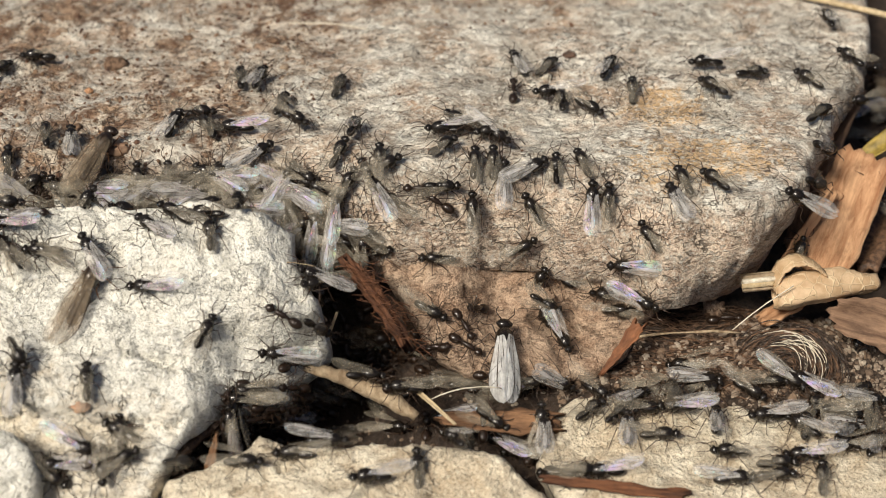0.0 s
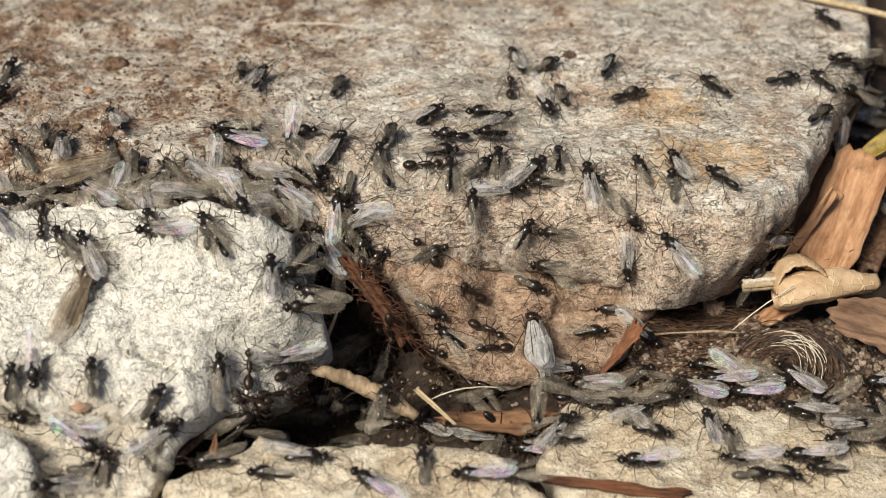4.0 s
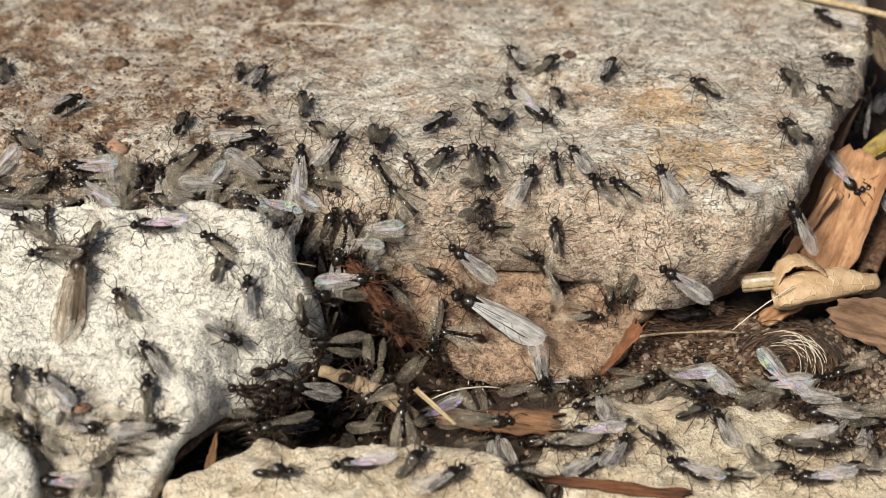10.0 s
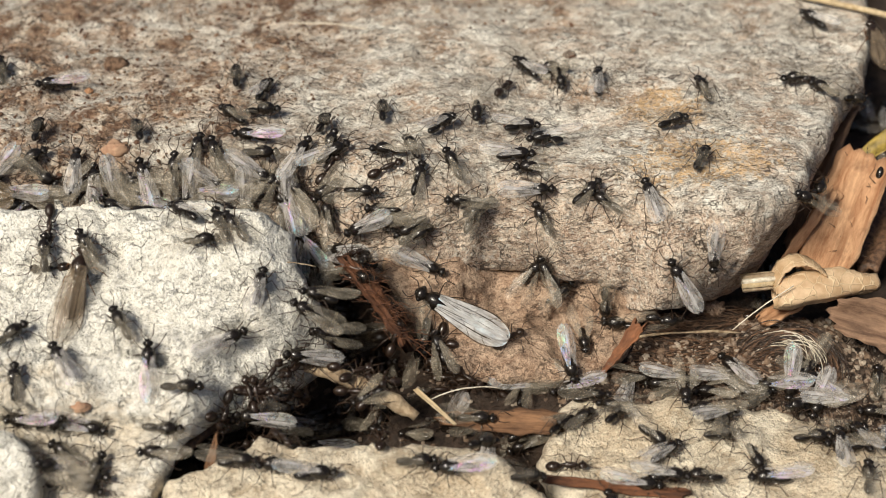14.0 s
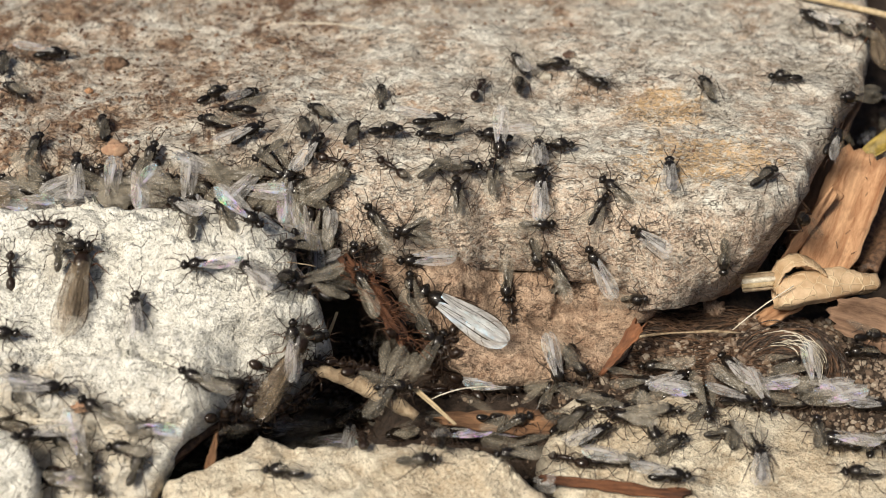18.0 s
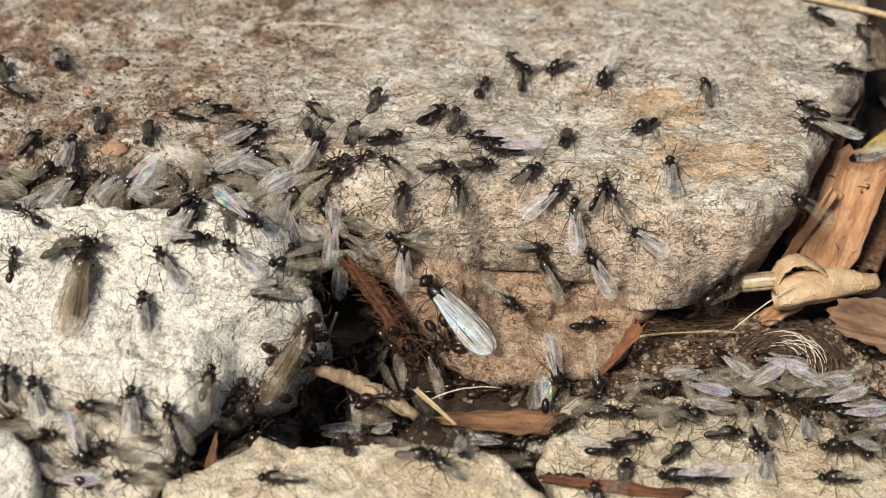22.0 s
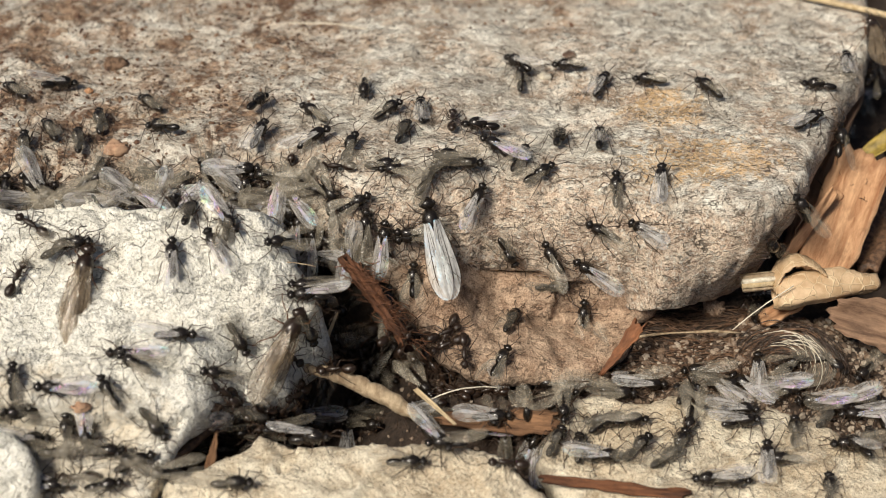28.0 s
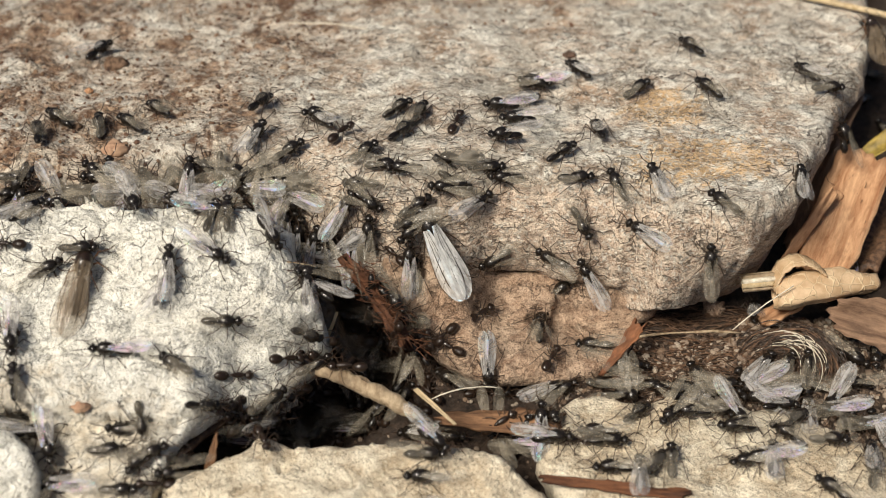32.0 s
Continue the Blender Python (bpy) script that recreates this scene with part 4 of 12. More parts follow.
def insect(name, k, queen, open_, wing_mat, body_mat, winged=True, seed=0):
    """Winged ant, millimetres times k; head towards +y, feet on z = 0."""
    r = random.Random(seed)
    ob = new(name)
    ob.empty_display_size = 0.002
    q = 1.0 if queen else 0.0
    tx, ty, tz = (1.18, 1.62, 1.2) if queen else (0.69, 0.92, 0.72)
    high = 2.0 if queen else 1.25
    if not winged:
        tx, ty, tz, high = 0.34, 0.85, 0.36, 0.95
    hx, hy, hz, head_at = (0.98, 0.72, 0.68, 2.15) if queen else (0.46, 0.38, 0.38, 1.16) if winged else (0.48, 0.50, 0.40, 1.28)
    s = lambda vf: ([Vector(v) * k for v in vf[0]], vf[1])
    thorax = s(join([ball((0, 0, high), (tx, ty, tz), 10, 12), ball((0, -ty * 0.75, high + 0.1 * tz), (tx * 0.62, ty * 0.45, tz * 0.62))]))
    part("thorax", finish("thorax", *thorax, body_mat), ob)
    head = join([ball((0, head_at, high - 0.08), (hx, hy, hz)), ball((hx * 0.85, head_at + 0.02, high), (hx * 0.26, hy * 0.42, hz * 0.42), 6, 8), ball((-hx * 0.85, head_at + 0.02, high), (hx * 0.26, hy * 0.42, hz * 0.42), 6, 8), ball((0, head_at + hy * 0.8, high - 0.3 * hz), (hx * 0.5, hy * 0.4, hz * 0.35), 6, 8)])
    skull = part("head", finish("head", *s(head), body_mat), ob)
    gx, gy, gz, gat = (1.15, 2.5, 1.05, -4.1) if queen else (0.42, 0.88, 0.44, -1.6) if winged else (0.58, 0.85, 0.55, -1.85)
    pieces = [ball((0, -ty - 0.14 * (1 + q), high - 0.25), (0.17 * (1 + q), 0.14 * (1 + q), 0.26 * (1 + q)), 6, 8), ball((0, gat, high - 0.34), (gx, gy, gz), 12, 12)]
    for b in range(1, 4):
        u = -0.5 + 0.42 * b
        pieces.append(ball((0, gat - gy * (u - 0.35), high - 0.34), (gx * math.sqrt(1 - (u - 0.35) ** 2) * 1.025, gy * 0.10, gz * math.sqrt(1 - (u - 0.35) ** 2) * 1.025), 4, 12))
    part("gaster", finish("gaster", *s(join(pieces)), body_mat), ob)
    leg = 1.65 if queen else 1.05
    feel = 1.15 if queen else 0.95
    for side in (-1, 1):
        for y0, knee, foot, toe in ((0.45, 0.95, 1.55, 2.0), (0.05, 0.15, 0.0, -0.25), (-0.35, -0.95, -1.9, -2.6)):
            w = r.uniform(0.88, 1.12)
            pts = [Vector((side * 0.25, y0, 0.72)), Vector((side * 0.45, y0 * 1.1, 0.62)), Vector((side * 0.92 * w, knee, 1.32 * w)), Vector((side * 1.38 * w, foot * w, 0.22)), Vector((side * 1.62 * w, toe, 0.05))]
            if abs(foot) < 0.1:
                pts[2].x, pts[3].x, pts[4].x = side * 1.1 * w, side * 1.6 * w, side * 1.95 * w
            pts = [p * leg * k for p in pts]
            v, f = tube(pts, [0.095 * leg * k, 0.07 * leg * k, 0.05 * leg * k, 0.036 * leg * k, 0.024 * leg * k], 5)
            part("leg", finish("leg", v, f, AMBER_LIMB if queen and body_mat is RUSTY else LIMB), ob)
        h = head_at + hy * 0.7
        pts = [Vector((side * hx * 0.35, h, high + 0.1)), Vector((side * hx * 1.15, h + 0.62 * feel, high + 0.38 * feel)), Vector((side * hx * 1.2, h + 1.0 * feel, high + 0.36 * feel)), Vector((side * hx * (0.9 + r.uniform(-0.3, 0.6)), h + 1.6 * feel, high + 0.1 * feel))]
        v, f = tube([p * k for p in pts], [0.045 * leg * k] * 4, 5)
        part("antenna", finish("antenna", v, f, LIMB), skull)
        if winged:
            length, width = (10.0, 3.1) if queen else (4.35, 1.24)
            root = (side * tx * 0.5, ty * 0.05, high + tz * 0.80)
            fine = (110, 44) if queen else (56, 26)
            part("wing", wing_blade("wing", k, side, root, length, width, open_ * (1 + 0.3 * side), 0.14 if queen else 0.27, wing_mat, *fine, seed), ob, "translucent veined wing")
            if queen or open_ > 0.1:
                low_root = (root[0], root[1] - 0.25 * ty, root[2] - 0.12 * tz)
                part("hind_wing", wing_blade("hind_wing", k, side, low_root, length * 0.68, width * 0.72, open_ * 1.3 + 0.04, 0.1 if queen else 0.22, wing_mat, 30, 16, seed + 3), ob, "shorter translucent hind wing")
    return ob


MALE = "black winged male ant with long translucent wings"
kinds = [
    tagged(insect("winged_ant", 1.2, False, -0.05, WING, BLACK, True, 1), MALE + " folded back", "winged ant", "swarming ants"),
    tagged(insect("winged_ant", 1.2, False, 0.03, WING, BLACK, True, 2), MALE + " slightly parted", "winged ant", "swarming ants"),
    tagged(insect("winged_ant", 1.24, False, -0.02, SHEEN, BLACK, True, 3), "black winged male ant, sky sheen painted into its wings", "winged ant", "swarming ants"),
    tagged(insect("winged_ant", 1.16, False, 0.15, WING, BLACK, True, 4), MALE + " spread apart", "winged ant", "swarming ants"),
    tagged(insect("worker_ant", 1.08, False, 0.0, WING, RUSTY, False, 5), "small wingless dark brown worker ant, also stands in for shaded males", "ant", "worker ants"),
]
queen_kinds = [
    tagged(insect("queen_ant", 1.0, True, -0.03, QUEEN_SHEEN, BLACK, True, 6), "large black queen ant, sky sheen painted into its long veined wings", "queen ant", "queen ants"),
    tagged(insect("queen_ant", 0.95, True, -0.01, AMBER, RUSTY, True, 7), "large dark brown queen ant with amber wings and legs", "queen ant", "queen ants"),
]


def foothold(p, wide):
    """The point of the support next to p, and the broad lie of the surface there."""
    n = Vector((0, -0.06, 0.34)) * 3
    for dx, dy in ((0, 0), (1, 0), (-1, 0), (0, 1), (0, -1)):
        n += SUPPORT.find_nearest(p + Vector((dx * wide * MM, dy * wide * MM, 0.3 * MM)))[1]
    return SUPPORT.find_nearest(p)[0], n.normalized()


def stand(p, turn, wide):
    """The pose of an insect at p whose head points turn degrees from the surface's own level line."""
    place, n = foothold(p, wide)
    level = (Vector((1, 0, 0)) - n * n.x).normalized()
    up = n.cross(level)
    a = radians(turn)
    head = math.cos(a) * level + math.sin(a) * up
    return Matrix.Translation(place) @ Matrix((head.cross(n), head, n)).transposed().to_4x4()


def crawl(ant, rows, pace=7.0, gait=False):
    """Rest, turn and walk from row to row: seconds, place in millimetres, heading."""
    r = random.Random(len(rows) * 31 + int(rows[0][1] * 10))
    keys, strides = [], []
    for (t0, x0, y0, z0, a0), (t1, x1, y1, z1, a1) in zip(rows, rows[1:]):
        p, q = Vector((x0, y0, z0)) * MM, Vector((x1, y1, z1)) * MM
        far, span, turn = (q - p).length / MM, t1 - t0, (a1 - a0 + 180) % 360 - 180
        need = max(0.35, far / pace, abs(turn) / 150)
        keys.append((t0, p, a0))
        start, end = t0, t1
        if need < 0.8 * span:
            start = t0 + r.uniform(0.1, 0.9) * (span - need)
            end = start + need
            for k in range(1, int((start - t0) / 1.6) + 1):
                keys.append((t0 + k * (start - t0) / (int((start - t0) / 1.6) + 1), p + Vector((r.uniform(-0.1, 0.1), r.uniform(-0.1, 0.1), 0)) * MM, a0 + r.uniform(-5, 5)))
            keys.append((start, p, a0))
        if far > 3:
            strides.append((start, end))
        n = max(1, int(far / 2.5), int(abs(turn) / 60) + 1)
        for k in range(1, n):
            u = k / n
            keys.append((start + u * (end - start), p.lerp(q, u), a0 + turn * u))
        if end < t1 - 0.2:
            keys.append((end, q, a0 + turn))
    keys.append((rows[-1][0], Vector(rows[-1][1:4]) * MM, rows[-1][4]))
    out, last = [], -1
    for t, p, a in keys:
        if frame(t) > last:
            out.append((t, stand(p, a, 3.0 if gait else 1.2)))
            last = frame(t)
    walk(ant, out)
    if strides and (gait or sum(b - a for a, b in strides) > 6):
        step_legs(ant, strides)


def step_legs(ant, strides):
    """Three legs and three legs in turn, while the insect walks."""
    legs = sorted((c for c in ant.children if c.name.startswith("leg")), key=lambda c: c.name)
    for n, leg in enumerate(legs):
        rows, last = [(0.0, Matrix())], 0.0
        for a, b in strides:
            count = max(2, int((b - a) / 0.22))
            for k in range(count + 1):
                t = a + (b - a) * k / count
                if t > last + 0.05 and t < 31.9:
                    rows.append((t, pose(0, 0, 0, 0, 0, 0 if k in (0, count) else 13 * (-1) ** (k + n))))
                    last = t
        rows.append((32.0, Matrix()))
        walk(leg, rows)


SUPPORT = tree_of([slab, white, lower, middle, right, corner, ground, wood_chip, splinter, brown_chip, bark, floor_chip, stalk_leaf])


def swarm(n):
    """The males: mostly smoky wings, some painted with sheen, a few wingless workers among them."""
    # in the crevice dark wingless workers stand in for shaded winged males
    crevice = {89, 110, 138, 144, 149, 166, 167, 168, 290, 291, 333, 335, 337, 338, 342} | set(range(114, 124)) | set(range(257, 287)) | set(range(317, 333))
    out = list(kinds)
    while len(out) < n:
        k = len(out)
        out.append(copy_thing(kinds[(0, 1, 2, 0, 3, 2, 0, 2, 3, 0, 1, 2)[k % 12] if k % 29 and not (k in crevice and k % 4) else 4], Matrix()))
    return out


ants = swarm(361)
queens = [queen_kinds[0], queen_kinds[1]]
for k in (1, 1, 1, 1):
    queens.append(copy_thing(queen_kinds[k], Matrix()))


def motions():
    crawl(queens[0], [(0, 7.2, 2.6, -19.9, 88), (1, 9.2, 1.9, -19.8, 88), (2, 10.0, 3.0, -19.9, 88), (3.5, 10.9, 4.4, -20.4, 88), (6, 9.7, 6.3, -20.5, 76), (7, 8.8, 4.4, -19.9, 80), (8.4, 8.7, 3.8, -19.9, 116), (9, 5.1, 5.1, -19.4, 152), (9.5, 2.9, 5.9, -16.9, 156), (11, 0.7, 6.6, -15.9, 164), (12, -0.3, 6.9, -16.3, 152), (13, -1.1, 6.8, -16.5, 160), (14.5, -1.1, 6.9, -16.4, 152), (16.5, -0.7, 6.9, -16.4, 148), (19, -0.5, 7.1, -16.3, 140), (20.5, -0.6, 7.4, -16.2, 144), (21.5, -1.0, 7.5, -16.1, 132), (23.5, -0.7, 10.0, -13.2, 104), (24, -1.1, 12.1, -12.2, 104), (24.5, -1.7, 13.0, -11.2, 100), (25.5, -1.7, 13.2, -8.7, 104), (28, -1.5, 13.3, -8.1, 104), (30, -1.7, 13.2, -8.5, 112), (31, -1.7, 13.1, -9.1, 112), (32, -1.7, 13.1, -8.8, 116)], 9.0, True)
    crawl(queens[1], [(0, -43.0, 22.1, -4.6, 72), (1.5, -43.0, 22.1, -4.6, 72), (2, -42.8, 21.9, -4.7, 68), (3, -41.6, 20.7, -5.2, 24), (3.5, -40.8, 20.3, -5.4, 16), (5.5, -37.8, 18.4, -7.8, 0), (6, -36.7, 18.4, -7.9, 0), (6.5, -35.2, 18.2, -8.9, 0), (7.5, -34.5, 18.7, -7.8, 28), (8.2, -36.3, 18.1, -8.5, 0), (9.5, -38.5, 17.5, -8.9, -180), (11, -45.2, 16.9, -8.3, -180), (13, -54.8, 16.6, -8.5, -180), (14.5, -62.7, 16.4, -8.0, -180), (32, -63.2, 16.4, -8.1, -180)], 9.0, True)
    crawl(queens[2], [(0, -40.4, 0.9, -6.4, 68), (1.5, -40.5, 1.2, -6.3, 72), (3.5, -40.8, 1.1, -6.4, 72), (5.5, -42.3, 2.2, -5.6, 80), (8, -42.3, 2.2, -5.6, 84), (12, -42.1, 2.0, -5.7, 84), (14.5, -42.1, 2.0, -5.7, 80), (17, -42.3, 2.0, -5.7, 84), (19, -42.1, 2.2, -5.6, 84), (22.5, -41.9, 2.3, -5.6, 84), (28, -41.7, 2.4, -5.5, 80), (32, -41.8, 2.5, -5.4, 80)], 9.0, True)
    crawl(queens[3], [(0, -30.0, 8.0, -24.0, 91), (12, -30.0, 8.0, -24.0, 91), (14.5, -26.0, 4.0, -26.0, 77), (16.5, -22.4, -7.3, -14.0, 64), (17.5, -20.9, -5.5, -13.5, 64), (18.5, -17.8, -3.1, -11.9, 52), (20, -17.4, -2.8, -11.3, 52), (22, -17.1, -2.4, -10.7, 52), (25.5, -17.5, -2.7, -10.2, 60), (28, -18.2, -2.9, -9.6, 60), (28.7, -17.9, -2.9, -9.9, 60), (29.2, -16.3, -1.9, -11.5, 16), (29.8, -14.2, -1.2, -14.3, -28), (30.5, -14.3, 7.4, -28.7, -48), (32, -13.6, 7.5, -29.5, -52)], 9.0, True)
    crawl(queens[4], [(0, 67.2, 59.2, -23.9, 104), (3, 67.3, 62.1, -24.1, 104), (5.5, 69.1, 70.1, -24.1, 84), (9, 60.6, 49.8, -8.2, 92), (19, 60.6, 49.8, -8.2, 88), (32, 60.9, 50.9, -8.4, 84)], 9.0, True)
    crawl(queens[5], [(0, -7.7, 11.1, -28.5, -4), (9, -10.2, 11.6, -28.9, 32), (16.5, -7.7, 11.1, -28.5, 12), (19, -5.0, 0.5, -15.2, -12), (25.5, -9.1, 12.3, -28.1, 12), (32, -9.7, 11.1, -29.2, 12)], 9.0, True)
    crawl(ants[0], [(0, -60.1, 39.8, -6.2, 60), (3, -59.9, 38.9, -6.0, 44), (6, -55.4, 21.5, -4.0, 96), (9, -55.3, 22.3, -3.8, 176), (11, -50.6, 22.4, -3.9, 80), (13, -51.8, 24.8, -4.2, 88), (19, -57.1, 33.9, -5.2, 140), (21, -57.1, 33.9, -5.2, 140), (23, -56.6, 33.9, -5.2, 140), (28, -52.8, 22.0, -3.9, 100), (30, -53.6, 23.5, -4.0, 104), (32, -53.2, 18.5, -5.8, 0)])
    crawl(ants[1], [(0, -56.6, 42.8, -6.5, -172), (6, -59.1, 40.3, -6.2, 68), (9, -59.3, 40.5, -6.0, 72), (11, -60.1, 39.9, -6.2, 100), (13, -60.2, 40.2, -5.9, 100), (16.5, -60.2, 40.2, -5.9, 100), (19, -60.2, 41.2, -5.8, 100), (21, -60.2, 40.2, -5.9, 100), (23, -60.2, 40.0, -6.2, 100), (25.5, -56.9, 35.0, -5.2, -180), (28, -57.1, 33.9, -5.2, 140), (30, -56.1, 29.9, -5.0, 148), (32, -51.8, 24.2, -4.0, 104)])
    crawl(ants[2], [(0, 10.2, 43.0, -7.2, 108), (3, 10.1, 43.5, -7.1, 108), (6, 10.1, 43.5, -7.1, 108), (9, 9.7, 43.9, -7.0, 108), (11, 9.9, 43.4, -7.1, 108), (13, 9.8, 40.3, -6.8, 140), (14, 10.9, 41.3, -6.8, 128), (15.5, 10.7, 41.8, -6.8, 112), (16.5, 10.3, 41.9, -6.8, 108), (19, 10.0, 42.8, -7.0, 128), (21, 10.0, 42.8, -7.0, 128), (23, 10.2, 42.5, -7.0, 128), (25.5, 9.9, 42.0, -6.9, 136), (28, 9.9, 42.0, -6.9, 136), (30, 11.9, 38.8, -7.3, 4), (32, 11.9, 38.8, -7.3, -176)])
    crawl(ants[3], [(0, 14.6, 41.9, -7.1, 48), (3, 14.6, 42.0, -7.1, 44), (6, 14.7, 42.4, -7.0, 0), (9, 15.0, 42.5, -7.0, 40), (11, 14.7, 42.4, -7.0, 40), (13, 14.6, 41.4, -7.1, -176), (16.5, 10.2, 36.9, -6.7, 88), (19, 10.6, 39.7, -7.0, 88), (21, 10.1, 39.5, -6.9, 88), (23, 10.4, 39.6, -7.0, 88), (25.5, 10.4, 39.2, -7.0, 88), (28, 10.4, 39.2, -7.0, 88), (30, 9.8, 41.1, -6.7, 136), (32, 11.1, 34.0, -6.4, 8)])
    crawl(ants[4], [(0, 9.4, 36.4, -6.5, 88), (3, 9.0, 37.0, -6.5, 88), (6, 9.2, 37.1, -6.6, 88), (9, 8.6, 37.0, -6.5, 88), (11, 8.8, 36.9, -6.4, 88), (13, 9.8, 36.8, -6.6, 60), (16.5, 5.3, 35.4, -5.7, 72), (19, 4.8, 35.2, -5.4, 72), (21, 5.3, 36.1, -5.7, 72), (23, 4.8, 35.2, -5.4, 72), (25.5, 5.5, 34.0, -5.7, 44), (28, 1.1, 27.6, -4.5, 88), (30, 1.1, 27.7, -4.5, 76), (32, 1.7, 27.8, -4.8, 72)])
    crawl(ants[5], [(0, 23.0, 40.5, -6.2, 64), (3, 23.0, 40.8, -6.2, 68), (6, 22.7, 40.0, -6.1, 68), (9, 23.0, 40.1, -6.2, 64), (11, 22.9, 40.1, -6.2, 64), (12, 22.9, 39.4, -6.1, 76), (13, 21.2, 37.9, -6.2, 84), (16.5, 20.2, 37.1, -6.5, 36), (19, 19.7, 38.7, -6.4, 172), (21, 21.2, 37.9, -6.2, -12), (23, 22.1, 37.2, -6.1, 172), (25.5, 21.7, 36.5, -6.0, 64), (28, 21.7, 36.5, -6.0, 64), (30, 22.4, 35.8, -5.9, 36), (32, 18.3, 40.6, -6.8, 128)])
    crawl(ants[6], [(0, 25.4, 35.2, -5.7, 84), (3, 25.4, 35.4, -5.6, 84), (6, 25.2, 30.8, -5.3, -96), (9, 48.2, 37.7, -6.4, 40), (11, 43.7, 38.0, -6.5, -164), (13, 35.0, 22.2, -4.1, 44), (16.5, 18.6, 40.4, -6.8, -4), (19, 21.0, 36.9, -6.3, -52), (21, 19.7, 39.9, -6.6, 164), (23, 33.1, 8.0, -14.3, -80), (25.5, 19.5, 13.7, -8.7, 0), (28, 19.6, 13.3, -9.6, 152), (30, 15.0, 12.9, -10.7, 32), (32, 17.4, 13.4, -9.2, -60)])
    crawl(ants[7], [(0, 13.7, 35.1, -6.9, -168), (3, 13.7, 31.9, -6.6, -72), (6, 13.4, 31.1, -6.4, -180), (9, 13.7, 31.1, -6.4, 4), (11, 11.3, 27.5, -5.8, -176), (13, 9.8, 20.3, -4.6, 0), (16.5, 7.2, 20.5, -4.2, -180), (19, 7.0, 21.1, -4.1, -92), (21, 6.9, 20.7, -4.1, -180), (23, 7.0, 21.1, -4.1, -176), (25.5, 6.3, 21.3, -3.9, 12), (28, 6.1, 21.4, -3.9, 148), (30, 6.7, 21.4, -4.0, 8), (32, 7.2, 23.6, -4.5, -160)])
    crawl(ants[8], [(0, 16.0, 34.1, -6.7, 88), (3, 15.9, 35.7, -7.1, 100), (6, 15.4, 35.3, -7.1, 128), (9, 15.4, 35.0, -7.0, 100), (11, 16.4, 33.8, -6.7, 128), (13, 16.7, 34.5, -6.7, 0), (16.5, 16.1, 41.3, -7.0, -180), (19, 15.8, 42.0, -7.1, -4), (21, 16.0, 41.8, -7.0, -4), (23, 15.6, 41.5, -7.0, 176), (25.5, 16.8, 41.6, -7.0, 0), (28, 16.8, 41.6, -7.0, -180), (30, 16.8, 41.6, -7.0, -180), (32, 13.3, 37.9, -7.3, -4)])
    crawl(ants[9], [(0, 19.8, 31.3, -6.1, -44), (6, 12.2, 17.6, -6.0, -180), (9, 14.6, 13.5, -10.1, 92), (11, 13.9, 14.2, -9.8, 92), (13, 12.4, 15.3, -9.0, 120), (19, 12.7, 14.7, -10.0, 4), (23, 14.8, 12.4, -19.1, 36), (25.5, 14.9, 12.3, -19.2, 12), (28, 14.3, 11.9, -19.2, 4), (30, 14.7, 12.1, -19.2, 4), (32, 15.3, 13.3, -19.3, 32)])
    crawl(ants[10], [(0, 35.6, 34.8, -5.0, 136), (3, 35.8, 35.1, -5.0, 136), (6, 35.3, 35.0, -5.0, 136), (9, 35.0, 34.6, -5.0, 132), (11, 34.5, 34.7, -5.0, 140), (13, 34.5, 34.7, -5.0, 108), (16.5, 34.5, 34.7, -5.0, 108), (19, 35.0, 34.6, -5.0, 104), (21, 34.8, 34.6, -5.0, 104), (23, 35.0, 33.7, -5.3, 84), (25.5, 35.0, 34.5, -5.0, 132), (28, 35.0, 34.5, -5.0, 132), (30, 34.5, 34.7, -5.0, 140), (32, 35.0, 34.5, -5.0, 132)])
    crawl(ants[11], [(0, 35.4, 40.7, -6.1, -172), (3, 28.9, 17.8, -3.6, 104), (6, 28.9, 17.8, -3.6, 104), (7, 28.6, 17.8, -3.6, 96), (9, 28.9, 17.8, -3.6, 84), (11, 27.5, 15.6, -4.1, 112), (12, 26.9, 15.9, -4.1, 112), (13, 26.6, 14.2, -5.1, 116), (14, 25.9, 14.7, -5.2, 108), (15.5, 27.5, 15.5, -4.2, 92), (16.5, 28.2, 16.4, -3.7, 84), (19, 28.0, 16.5, -3.6, 84), (20, 28.4, 16.1, -3.8, 84), (21, 28.2, 16.5, -3.6, 84), (23, 28.4, 15.5, -3.9, 84), (25.5, 28.4, 15.9, -3.8, 84), (28, 27.3, 15.8, -4.1, 84), (29, 27.3, 16.6, -3.9, 84), (30, 27.6, 16.4, -3.7, 84), (32, 26.6, 16.3, -4.3, 108)])
    crawl(ants[12], [(0, 42.4, 39.3, -6.5, 12), (3, 46.4, 38.0, -6.3, 4), (6, 47.2, 38.0, -6.4, 176), (9, 48.5, 37.0, -6.4, 176), (11, 46.6, 37.0, -6.2, 4), (13, 47.6, 37.6, -6.3, -180), (16.5, 46.5, 38.0, -6.3, -176), (19, 45.9, 38.0, -6.4, -180), (23, 48.3, 27.1, -4.6, 140), (28, 50.0, 35.9, -6.1, 176), (30, 47.9, 37.5, -6.3, 0), (32, 34.4, 46.4, -7.2, 128)])
